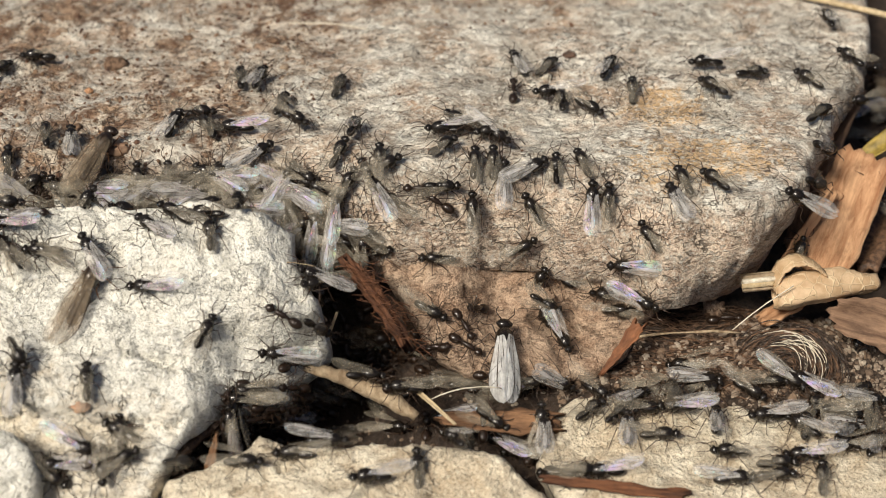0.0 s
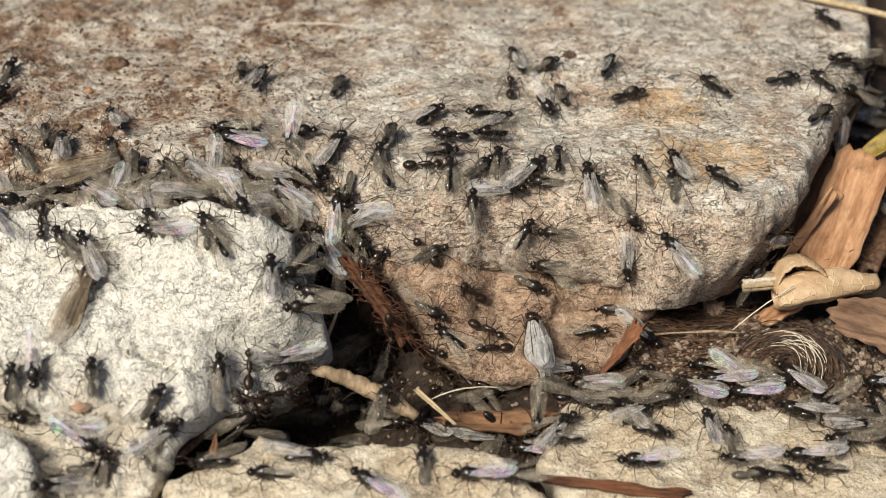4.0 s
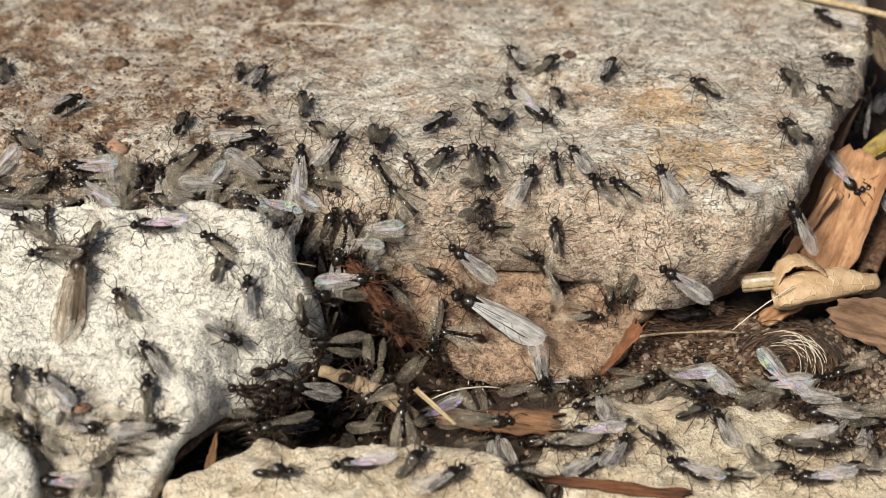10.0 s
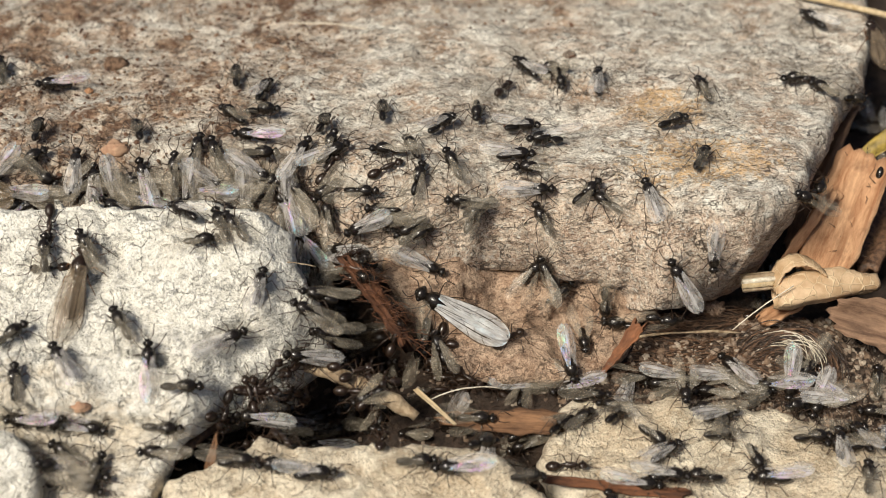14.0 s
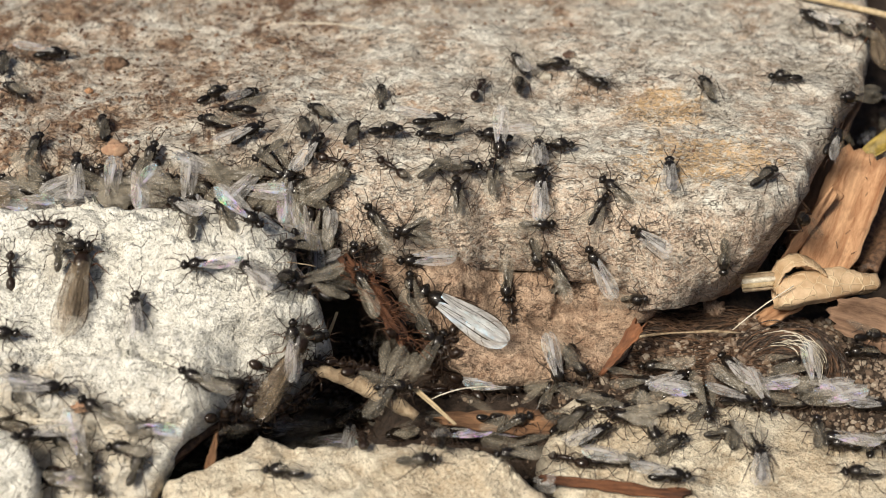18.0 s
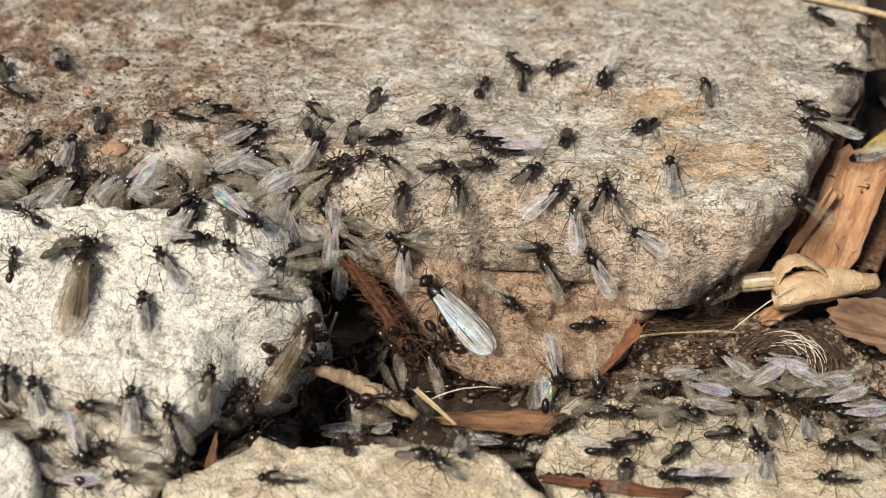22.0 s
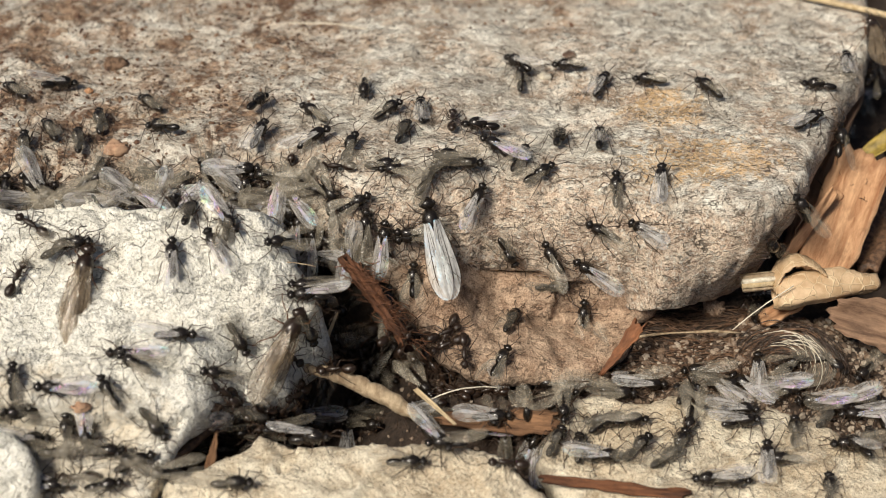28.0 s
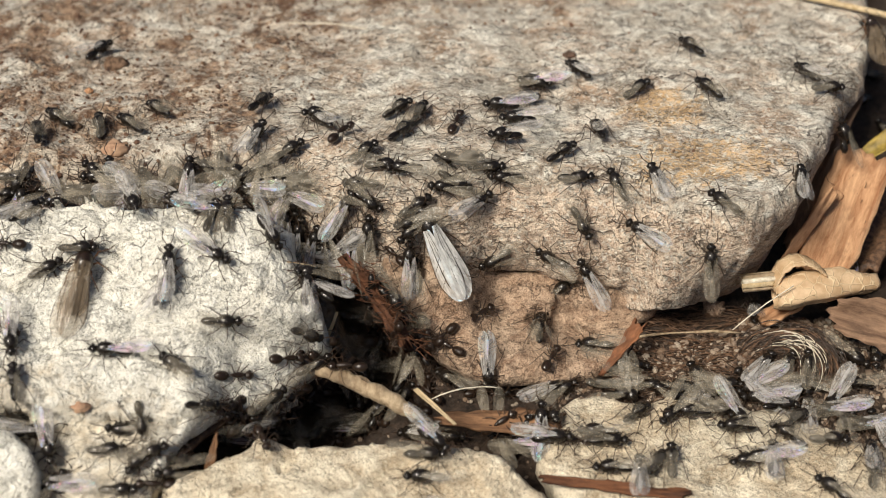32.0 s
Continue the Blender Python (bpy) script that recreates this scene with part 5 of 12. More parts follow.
    crawl(ants[13], [(0, 49.1, 37.9, -6.0, 136), (3, 49.9, 35.8, -6.2, 96), (6, 53.3, 41.5, -6.9, -180), (9, 54.0, 42.8, -7.0, -176), (11, 53.0, 38.1, -6.3, -168), (13, 55.7, 37.8, -8.8, 8), (16.5, 53.2, 34.6, -6.7, -156), (19, 53.8, 35.6, -7.2, -164), (21, 55.7, 37.2, -9.5, -172), (23, 64.2, 54.3, -24.7, 80), (25.5, 54.9, 36.0, -9.3, -172), (28, 64.3, 55.3, -24.4, 80), (32, 57.8, 24.2, -14.9, -84)])
    crawl(ants[14], [(0, 56.1, 55.5, -9.0, 92), (3, 56.1, 56.4, -9.1, 100), (6, 55.6, 55.6, -9.1, 124), (9, 55.8, 56.4, -9.2, 136), (11, 54.4, 52.2, -8.8, 120), (13, 53.4, 55.5, -9.0, 128), (19, 53.4, 55.5, -9.0, 128), (21, 55.1, 55.4, -9.0, 128), (23, 54.9, 56.4, -9.2, 128), (25.5, 56.4, 54.6, -8.8, 124), (28, 55.8, 43.0, -7.3, 80), (32, 49.3, 39.2, -6.3, 120)])
    crawl(ants[15], [(0, 56.2, 44.0, -7.2, 128), (3, 54.7, 42.2, -7.0, 176), (6, 61.3, 51.6, -9.1, 132), (9, 60.4, 52.2, -8.2, 140), (13, 69.8, 70.6, -24.3, 76), (19, 59.8, 50.5, -8.0, 96), (23, 59.8, 50.5, -8.0, 96), (25.5, 60.9, 51.6, -8.4, 152), (28, 61.8, 52.5, -9.3, 136), (30, 60.9, 51.6, -8.4, 152), (32, 61.0, 52.1, -8.4, 156)])
    crawl(ants[16], [(0, 56.2, 38.1, -9.3, -176), (3, 57.2, 39.5, -11.5, 132), (6, 52.5, 36.1, -5.8, -164), (9, 51.1, 38.6, -6.2, 40), (11, 51.0, 32.8, -5.5, 140), (13, 50.9, 35.4, -5.7, 136), (19, 57.1, 52.9, -8.6, 124), (21, 54.9, 41.5, -6.9, -176), (23, 56.7, 39.0, -9.1, 164), (28, 67.6, 63.1, -23.9, 80), (30, 52.1, 34.0, -6.0, 16), (32, 51.9, 35.4, -5.7, 4)])
    crawl(ants[17], [(0, 62.6, 53.7, -24.3, -172), (3, 61.9, 52.9, -24.2, -176), (6, 57.4, 41.0, -15.4, -68), (9, 56.6, 39.2, -8.6, 4), (13, 64.3, 55.3, -24.4, 80), (16.5, 63.8, 47.0, -24.6, 60), (19, 61.9, 52.6, -24.4, 80), (21, 56.5, 39.5, -15.1, 108), (23, 57.9, 24.6, -14.7, -84), (28, 57.9, 24.6, -14.7, -84), (32, 53.9, 19.1, -17.2, -84)])
    crawl(ants[18], [(0, 49.1, 28.7, -4.7, 40), (6, 45.6, 25.5, -4.3, 100), (7, 46.5, 25.8, -4.5, 108), (8, 47.1, 26.2, -4.6, 124), (9, 46.9, 27.3, -4.6, 132), (11, 40.2, 18.9, -3.8, -176), (13, 48.8, 24.7, -10.8, -16), (16.5, 39.7, 15.1, -3.5, 40), (19, 38.8, 13.2, -3.1, 136), (21, 43.1, 13.7, -5.2, 156), (23, 43.0, 13.2, -6.5, 128), (25.5, 42.7, 13.3, -5.3, 156), (28, 43.2, 13.5, -5.8, 132), (32, 32.7, 8.8, -9.7, 92)])
    crawl(ants[19], [(0, 48.4, 24.2, -5.9, -12), (3, 55.8, 27.3, -13.4, -136), (6, 59.5, 44.9, -23.9, 12), (9, 58.7, 27.5, -12.6, -96), (13, 56.3, 28.1, -13.1, -84), (16.5, 49.0, 24.5, -6.4, 20), (19, 49.6, 25.6, -5.8, 48), (23, 48.3, 25.9, -4.7, 148), (28, 47.6, 27.3, -4.6, 36), (30, 43.4, 14.5, -4.3, 124), (32, 43.5, 15.4, -3.8, 80)])
    crawl(ants[20], [(0, 66.9, 58.0, -24.5, 80), (6, 61.3, 48.9, -24.5, -172), (9, 56.4, 39.3, -13.9, 108), (13, 61.5, 49.8, -24.3, -172), (16.5, 57.2, 40.9, -16.2, 116), (19, 44.2, 25.7, -4.3, 128), (21, 47.4, 26.0, -4.6, 40), (23, 47.4, 26.0, -4.6, -176), (25.5, 47.4, 26.0, -4.6, -176), (28, 27.4, 36.5, -5.4, 172), (32, 26.4, 35.3, -5.6, 36)])
    crawl(ants[21], [(0, 67.3, 53.7, -24.7, 60), (3, 63.8, 48.7, -24.8, 40), (6, 55.0, 25.1, -14.6, -88), (9, 54.2, 25.1, -14.5, -176), (13, 55.4, 24.8, -14.7, 0), (16.5, 50.9, 19.2, -17.2, -56), (19, 50.3, 17.4, -18.4, -60), (21, 50.3, 18.4, -17.8, -60), (23, 53.2, 18.2, -17.5, 4), (28, 49.5, 31.5, -29.7, -176), (32, 58.4, 19.4, -28.5, -44)])
    crawl(ants[22], [(0, -27.3, 38.1, -6.1, 96), (3, -27.3, 39.6, -6.4, 96), (6, -27.3, 39.6, -6.4, 96), (9, -27.6, 39.2, -6.2, 96), (11, -27.7, 38.6, -6.1, 96), (13, -28.0, 38.5, -6.1, 96), (16.5, -28.8, 36.7, -6.2, 80), (19, -31.4, 29.5, -4.6, -8), (21, -30.4, 29.5, -4.6, -180), (23, -29.3, 28.3, -4.2, 132), (25.5, -38.4, 31.1, -5.5, 172), (28, -38.7, 31.8, -5.5, 136), (30, -38.4, 31.7, -5.5, 136), (32, -29.8, 20.4, -5.8, 152)])
    crawl(ants[23], [(0, -24.7, 37.9, -5.9, 76), (3, -24.7, 38.0, -5.9, 76), (6, -24.7, 38.0, -5.9, 76), (9, -24.7, 38.0, -5.9, 76), (11, -24.7, 38.0, -5.9, 76), (13, -25.1, 37.1, -5.8, 76), (14, -23.7, 35.2, -5.9, 72), (15.5, -23.2, 35.4, -5.9, 60), (16.5, -23.3, 36.6, -6.1, 40), (19, -26.1, 32.9, -5.5, 56), (23, -23.8, 23.9, -3.8, 40), (25.5, -23.3, 23.3, -3.8, 68), (28, -23.2, 23.9, -3.7, 72), (30, -23.2, 23.9, -3.7, 72), (32, -23.5, 23.8, -3.7, 68)])
    crawl(ants[24], [(0, -14.0, 36.4, -6.2, 76), (3, -14.1, 36.6, -6.1, 76), (4, -14.1, 36.3, -6.2, 76), (6, -14.0, 36.5, -6.2, 76), (7, -14.9, 36.4, -6.1, 60), (8, -15.1, 35.1, -5.9, 40), (9, -15.9, 33.6, -5.9, -4), (10, -18.6, 32.0, -5.5, 92), (11, -20.2, 33.0, -5.8, -168), (13, -23.1, 28.9, -4.7, 16), (19, -27.2, 28.4, -4.2, -176), (21, -27.1, 24.5, -3.8, -180), (23, -25.6, 24.5, -3.8, 4), (25.5, -24.0, 25.0, -3.6, 44), (28, -24.1, 30.8, -4.7, 64), (29, -23.7, 30.6, -4.7, 52), (30, -24.1, 30.8, -4.7, 64), (32, -23.7, 30.9, -4.8, 56)])
    crawl(ants[25], [(0, -50.9, 24.1, -4.2, 104), (3, -50.7, 23.6, -4.1, 104), (6, -49.5, 18.9, -5.9, 32), (9, -49.5, 18.1, -6.8, 32), (11, -49.8, 18.6, -6.2, 0), (13, -51.7, 19.0, -5.4, 4), (16.5, -51.4, 20.5, -4.4, 36), (19, -51.5, 21.7, -4.0, 76), (20, -51.5, 21.8, -4.0, 64), (21, -51.5, 21.7, -4.0, 44), (22, -51.9, 22.2, -3.9, 64), (23, -51.8, 23.4, -3.9, 80), (25.5, -51.6, 22.7, -3.8, 80), (28, -54.6, 17.7, -6.8, 92), (32, -53.3, 16.5, -8.5, 88)])
    crawl(ants[26], [(0, -47.7, 23.6, -4.5, 100), (2, -47.6, 23.7, -4.5, 100), (3, -48.1, 24.2, -4.4, 104), (6, -48.4, 22.3, -4.3, 100), (9, -46.0, 19.5, -5.4, -180), (13, -47.1, 22.7, -4.6, 76), (19, -46.0, 19.5, -5.4, 96), (20, -47.3, 19.7, -5.2, 80), (21, -46.5, 21.0, -4.7, 72), (22, -47.2, 21.8, -4.5, 88), (23, -47.3, 22.2, -4.5, 100), (25.5, -51.8, 17.0, -7.9, 0), (28, -51.8, 17.0, -7.9, 0), (32, -48.8, 7.9, -2.1, 44)])
    crawl(ants[27], [(0, -54.5, 20.1, -4.6, 92), (3, -55.7, 20.7, -4.4, 96), (6, -53.3, 20.8, -4.1, 124), (9, -51.9, 16.8, -8.3, 0), (13, -51.9, 17.4, -7.4, -180), (19, -49.8, 18.1, -6.8, 0), (23, -49.4, 23.1, -4.0, 100), (28, -50.8, 25.2, -4.6, 120), (32, -50.5, 28.4, -5.2, 140)])
    crawl(ants[28], [(0, -54.0, 17.2, -7.5, 148), (3, -54.0, 17.7, -6.9, -180), (6, -54.7, 17.0, -7.8, 0), (9, -54.3, 17.4, -7.2, 0), (13, -53.2, 16.3, -8.9, 0), (16.5, -52.5, 16.8, -8.3, 0), (19, -51.7, 16.6, -8.6, 0), (21, -53.2, 17.0, -7.8, 32), (23, -53.3, 17.1, -7.6, 0), (28, -54.0, 16.6, -8.5, -180), (30, -50.2, 7.3, -2.2, 148), (32, -51.7, 7.4, -2.2, -180)])
    crawl(ants[29], [(0, -51.2, 17.0, -8.0, 0), (6, -51.9, 16.8, -8.3, -180), (9, -46.8, 7.0, -2.4, 96), (11, -46.4, 6.8, -2.6, 92), (13, -46.4, 6.3, -2.8, -84), (16.5, -47.0, 6.6, -2.7, -180), (19, -47.9, 6.7, -2.6, 148), (21, -49.9, 6.7, -2.4, 148), (23, -49.3, 7.5, -2.2, 144), (25.5, -49.9, 6.7, -2.4, 148), (28, -48.8, 6.4, -2.6, 148), (30, -50.7, 3.8, -4.1, 0), (32, -51.5, 4.4, -3.7, 176)])
    crawl(ants[30], [(0, -48.4, 17.7, -6.9, 120), (3, -50.4, 17.8, -7.1, 0), (6, -49.9, 17.6, -7.4, 0), (9, -47.0, 16.7, -8.3, 0), (13, -47.0, 17.2, -7.6, 0), (16.5, -46.8, 18.3, -6.3, 64), (19, -46.8, 18.0, -6.6, 32), (21, -46.8, 18.3, -6.3, 32), (23, -45.3, 18.7, -6.2, 32), (25.5, -45.3, 19.1, -5.8, 36), (28, -44.9, 18.1, -6.8, 32), (32, -42.8, 17.0, -8.4, 0)])
    crawl(ants[31], [(0, -45.2, 18.0, -6.8, 152), (6, -45.3, 18.1, -6.7, 152), (9, -44.9, 18.1, -6.8, 148), (11, -45.2, 17.9, -7.0, 148), (13, -41.0, 14.6, -5.9, 179), (19, -43.2, 17.1, -8.0, 0), (21, -32.3, 2.1, -4.6, 152), (23, -32.4, 2.3, -4.5, 120), (25.5, -32.2, 2.3, -4.4, 92), (28, -31.5, 2.9, -4.0, 92), (29, -32.0, 2.6, -4.2, 96), (30, -31.5, 2.9, -4.0, 92), (31, -32.9, 2.5, -4.5, 92), (32, -31.7, 2.2, -4.4, 92)])
    crawl(ants[32], [(0, -43.1, 17.4, -7.7, -28), (6, -42.5, 18.2, -6.9, 152), (9, -43.4, 21.7, -4.7, 120), (11, -41.2, 18.4, -7.2, 148), (12, -40.9, 18.1, -7.5, 148), (13, -40.3, 18.2, -7.5, 152), (19, -41.2, 18.2, -7.4, -180), (23, -39.8, 17.9, -7.7, -180), (28, -46.5, 17.2, -7.6, -180), (30, -45.2, 17.9, -7.0, 0), (32, -43.8, 18.7, -6.1, -180)])
    crawl(ants[33], [(0, -40.9, 17.7, -8.1, 0), (6, -41.2, 18.2, -7.4, -28), (9, -41.5, 18.1, -7.4, 152), (11, -39.1, 17.6, -8.6, -32), (13, -37.5, 14.4, -6.2, 1), (19, -39.9, 17.4, -8.4, -180), (21, -36.4, 17.9, -8.7, 88), (23, -36.4, 17.9, -8.7, 88), (28, -40.3, 18.2, -7.5, -180), (32, -39.8, 18.4, -7.1, -180)])
    crawl(ants[34], [(0, -38.5, 14.5, -6.1, -179), (6, -42.1, 21.8, -4.9, 100), (9, -33.5, 26.4, -4.4, 80), (13, -36.2, 25.1, -4.4, 116), (16.5, -43.1, 25.3, -5.0, 100), (19, -43.9, 26.9, -5.4, 100), (21, -45.2, 28.2, -5.4, 100), (23, -45.0, 28.3, -5.3, 100), (25.5, -45.2, 28.2, -5.4, 100), (28, -44.7, 28.1, -5.3, 100), (30, -45.0, 28.2, -5.3, 100), (32, -40.9, 27.2, -5.1, 140)])
    crawl(ants[35], [(0, -34.4, 26.9, -4.5, 72), (3, -42.7, 28.3, -5.1, 116), (6, -43.0, 29.0, -5.3, 100), (9, -42.5, 30.0, -5.4, 100), (11, -55.7, 32.8, -5.4, 4), (13, -53.2, 36.3, -6.1, -168), (16.5, -53.8, 44.2, -7.3, 64), (19, -54.1, 44.5, -7.4, 4), (21, -53.4, 43.6, -7.1, 100), (23, -52.9, 37.0, -6.0, -140), (28, -51.6, 36.7, -6.5, 24), (30, -50.2, 37.0, -6.6, -168), (32, -47.7, 46.1, -7.6, 52)])
    crawl(ants[36], [(0, -31.0, 27.6, -4.1, -4), (3, -25.9, 24.7, -3.9, -8), (6, -31.0, 22.3, -4.3, -88), (9, -27.2, 21.6, -4.9, 32), (11, -27.3, 22.3, -4.3, -176), (13, -28.2, 22.3, -4.2, -180), (16.5, -29.9, 21.3, -5.0, 0), (19, -29.5, 20.3, -5.8, 0), (23, -27.6, 20.3, -5.8, 0), (25.5, -34.5, 19.4, -7.0, 92), (28, -32.6, 18.6, -7.4, 0), (32, -28.5, 18.4, -8.3, 88)])
    crawl(ants[37], [(0, -30.1, 25.1, -3.8, 116), (3, -30.3, 25.2, -3.8, 76), (6, -27.8, 24.2, -3.7, -180), (9, -27.0, 26.2, -3.8, 176), (11, -26.7, 26.8, -3.9, 140), (13, -27.6, 27.5, -3.9, 136), (16.5, -27.6, 27.5, -3.9, -180), (19, -31.2, 24.5, -3.9, 140), (21, -34.5, 29.0, -4.8, 172), (23, -30.9, 25.2, -3.9, 136), (24, -30.3, 24.1, -3.7, 152), (25.5, -31.8, 25.3, -4.0, 168), (27, -34.8, 25.2, -4.2, 176), (28, -36.2, 25.3, -4.4, 164), (30, -37.5, 26.3, -5.0, 132), (32, -37.4, 30.3, -5.2, 136)])
    crawl(ants[38], [(0, -27.1, 24.5, -3.8, -180), (3, -27.3, 23.2, -3.8, -176), (6, -27.2, 21.6, -4.9, 4), (9, -23.9, 22.7, -3.9, 36), (11, -24.3, 23.2, -3.8, -4), (13, -24.9, 23.3, -3.9, -180), (16.5, -24.2, 23.9, -3.7, 68), (19, -24.2, 23.9, -3.7, 36), (21, -24.2, 23.9, -3.7, 68), (23, -23.8, 21.4, -4.7, 32), (25.5, -24.8, 20.3, -6.0, 0), (28, -24.8, 20.3, -6.0, 0), (30, -25.5, 20.4, -5.8, 0), (32, -24.6, 18.9, -7.9, -180)])
    crawl(ants[39], [(0, -21.5, 31.9, -5.5, 76), (1, -19.8, 29.4, -5.2, 100), (2, -18.6, 29.2, -5.4, 136), (3, -21.6, 27.7, -4.5, -168), (6, -23.9, 23.1, -3.8, -64), (9, -22.6, 21.5, -4.7, 0), (11, -22.6, 21.5, -4.7, 32), (13, -22.6, 21.5, -4.7, 0), (16.5, -22.6, 21.5, -4.7, 0), (19, -22.6, 21.5, -4.7, -180), (21, -22.6, 21.5, -4.7, -180), (23, -23.4, 21.3, -4.7, -180), (25.5, -25.5, 20.6, -5.6, -180), (28, -22.7, 19.7, -6.5, -180), (32, -19.1, 22.1, -4.6, 32)])
    crawl(ants[40], [(0, -19.0, 27.0, -4.5, -36), (1, -18.0, 25.3, -4.4, 16), (3, -17.1, 23.6, -4.0, 68), (6, -17.7, 24.0, -4.0, -8), (9, -16.4, 24.6, -3.9, 132), (11, -15.5, 24.2, -3.7, 136), (13, -15.0, 25.3, -4.0, 60), (15.5, -15.6, 28.4, -5.4, 108), (16.5, -16.4, 29.7, -5.4, 136), (19, -16.7, 30.0, -5.4, 136), (21, -16.7, 30.0, -5.4, 136), (23, -16.7, 30.0, -5.4, 136), (25.5, -16.7, 29.4, -5.4, 140), (28, -17.4, 29.8, -5.4, 144), (30, -16.7, 29.4, -5.4, 140), (32, -16.7, 29.4, -5.4, -180)])
    crawl(ants[41], [(0, -23.1, 21.6, -4.5, 36), (3, -19.0, 22.7, -4.2, -88), (6, -21.2, 21.7, -4.9, -180), (9, -19.5, 20.8, -5.8, 60), (11, -17.5, 20.9, -5.1, 92), (13, -17.4, 21.6, -4.5, 64), (19, -19.8, 19.6, -7.4, 88), (23, -16.5, 19.6, -5.9, 28), (28, -18.5, 17.8, -9.7, 4), (32, -11.6, 15.3, -7.3, 60)])
    crawl(ants[42], [(0, -34.4, 19.7, -6.6, 92), (3, -34.5, 19.9, -6.4, 92), (6, -33.7, 20.0, -5.8, 92), (9, -33.6, 20.2, -5.6, 92), (11, -33.6, 20.2, -5.6, 92), (12, -33.1, 20.1, -5.6, 92), (13, -33.6, 20.2, -5.6, 92), (19, -37.8, 21.6, -4.7, 68), (21, -37.9, 22.2, -4.4, 68), (23, -37.4, 30.3, -5.2, 136), (25.5, -47.3, 21.4, -4.5, 100), (28, -46.5, 23.4, -4.6, 100), (29, -47.9, 23.2, -4.4, 100), (30, -47.7, 22.7, -4.5, 100), (32, -44.6, 27.3, -5.4, 100)])
    crawl(ants[43], [(0, -31.6, 18.5, -7.9, 0), (6, -31.2, 18.4, -8.2, -180), (9, -32.6, 17.7, -8.7, 0), (11, -31.6, 18.1, -8.6, 0), (13, -31.2, 18.4, -8.2, -180), (16.5, -33.5, 19.3, -6.4, 92), (19, -34.5, 19.4, -7.0, 0), (23, -33.5, 18.8, -7.1, 88), (25.5, -39.1, 18.3, -7.6, 148), (28, -39.1, 18.3, -7.6, 148), (30, -39.5, 18.2, -7.5, -180), (32, -38.8, 18.1, -7.9, 0)])
    crawl(ants[44], [(0, -29.9, 20.0, -6.2, 152), (3, -31.1, 20.3, -5.8, 152), (6, -31.5, 19.5, -6.6, 0), (9, -31.1, 19.2, -7.0, 0), (13, -30.9, 21.7, -4.7, 32), (16.5, -31.9, 24.1, -3.9, 176), (19, -32.0, 21.1, -5.1, -180), (23, -28.4, 19.7, -6.4, -180), (28, -29.8, 20.1, -6.1, 120), (30, -29.8, 20.1, -6.1, 152), (32, -26.2, 20.2, -6.2, 0)])
    crawl(ants[45], [(0, -28.3, 20.0, -6.1, 32), (3, -27.0, 20.8, -5.6, 60), (6, -29.1, 19.8, -6.4, 120), (9, -27.2, 19.3, -7.0, -180), (11, -28.7, 19.2, -7.0, 88), (13, -27.7, 18.8, -7.6, -180), (19, -27.6, 19.7, -6.4, -180), (23, -24.2, 19.3, -7.2, 88), (28, -25.6, 18.2, -9.3, -180), (32, -24.9, 17.8, -10.0, 0)])
    crawl(ants[46], [(0, -31.8, 17.7, -9.2, -180), (6, -35.6, 17.7, -9.6, -32), (9, -33.0, 10.0, -3.1, 136), (11, -33.7, 9.6, -3.0, 136), (13, -35.1, 17.9, -9.4, -180), (19, -36.4, 17.9, -8.7, 88), (21, -37.0, 18.2, -8.0, 88), (23, -32.1, 9.7, -3.1, 100), (25.5, -36.1, 17.7, -9.2, 88), (28, -36.4, 17.9, -8.7, 88), (30, -36.4, 17.9, -8.7, 88), (32, -36.7, 17.4, -9.4, 148)])
    crawl(ants[47], [(0, -28.7, 14.4, -6.2, -3), (6, -29.3, 4.6, -3.9, 40), (9, -26.8, -2.3, -7.1, 92), (11, -25.1, -5.3, -10.7, -52), (13, -24.4, -4.4, -11.2, 4), (16.5, -28.0, -1.6, -7.1, 92), (19, -28.9, 1.7, -5.0, -172), (23, -29.2, 4.8, -4.2, 4), (28, -42.4, 17.0, -8.4, 0), (32, -37.0, 8.4, -2.4, -64)])
    crawl(ants[48], [(0, -26.9, 18.3, -8.7, -180), (3, -28.9, 18.0, -9.0, 120), (6, -28.8, 17.8, -9.4, 120), (9, -29.1, 17.8, -9.4, 120), (13, -28.8, 17.8, -9.4, -180), (19, -30.1, 18.8, -7.7, 0), (23, -31.6, 18.0, -8.9, -180), (28, -31.6, 18.0, -8.9, 88), (32, -30.6, 18.1, -8.8, -180)])
    crawl(ants[49], [(0, -24.9, 18.8, -8.2, 0), (6, -26.2, 18.8, -8.1, -180), (9, -19.6, 19.3, -20.6, -148), (13, -19.6, 19.3, -20.6, -148), (16.5, -18.7, 5.0, -6.2, -160), (19, -19.0, 5.6, -5.9, -160), (23, -18.6, 4.1, -6.2, 92), (28, -18.8, 18.2, -19.6, -152), (32, -19.1, 22.5, -24.4, 176)])
    crawl(ants[50], [(0, -24.7, 17.9, -9.8, -180), (1, -24.3, 17.9, -9.7, -140), (2, -22.9, 9.5, -3.1, -84), (3, -23.7, 8.6, -2.5, -64), (6, -23.7, 8.6, -2.5, -64), (9, -23.2, 9.3, -2.7, -84), (13, -24.8, 17.9, -9.8, -92), (19, -24.3, 18.7, -8.1, -180), (23, -21.2, 18.3, -8.9, -60), (28, -21.5, 18.0, -9.5, 88), (32, -22.0, 17.4, -10.6, 88)])
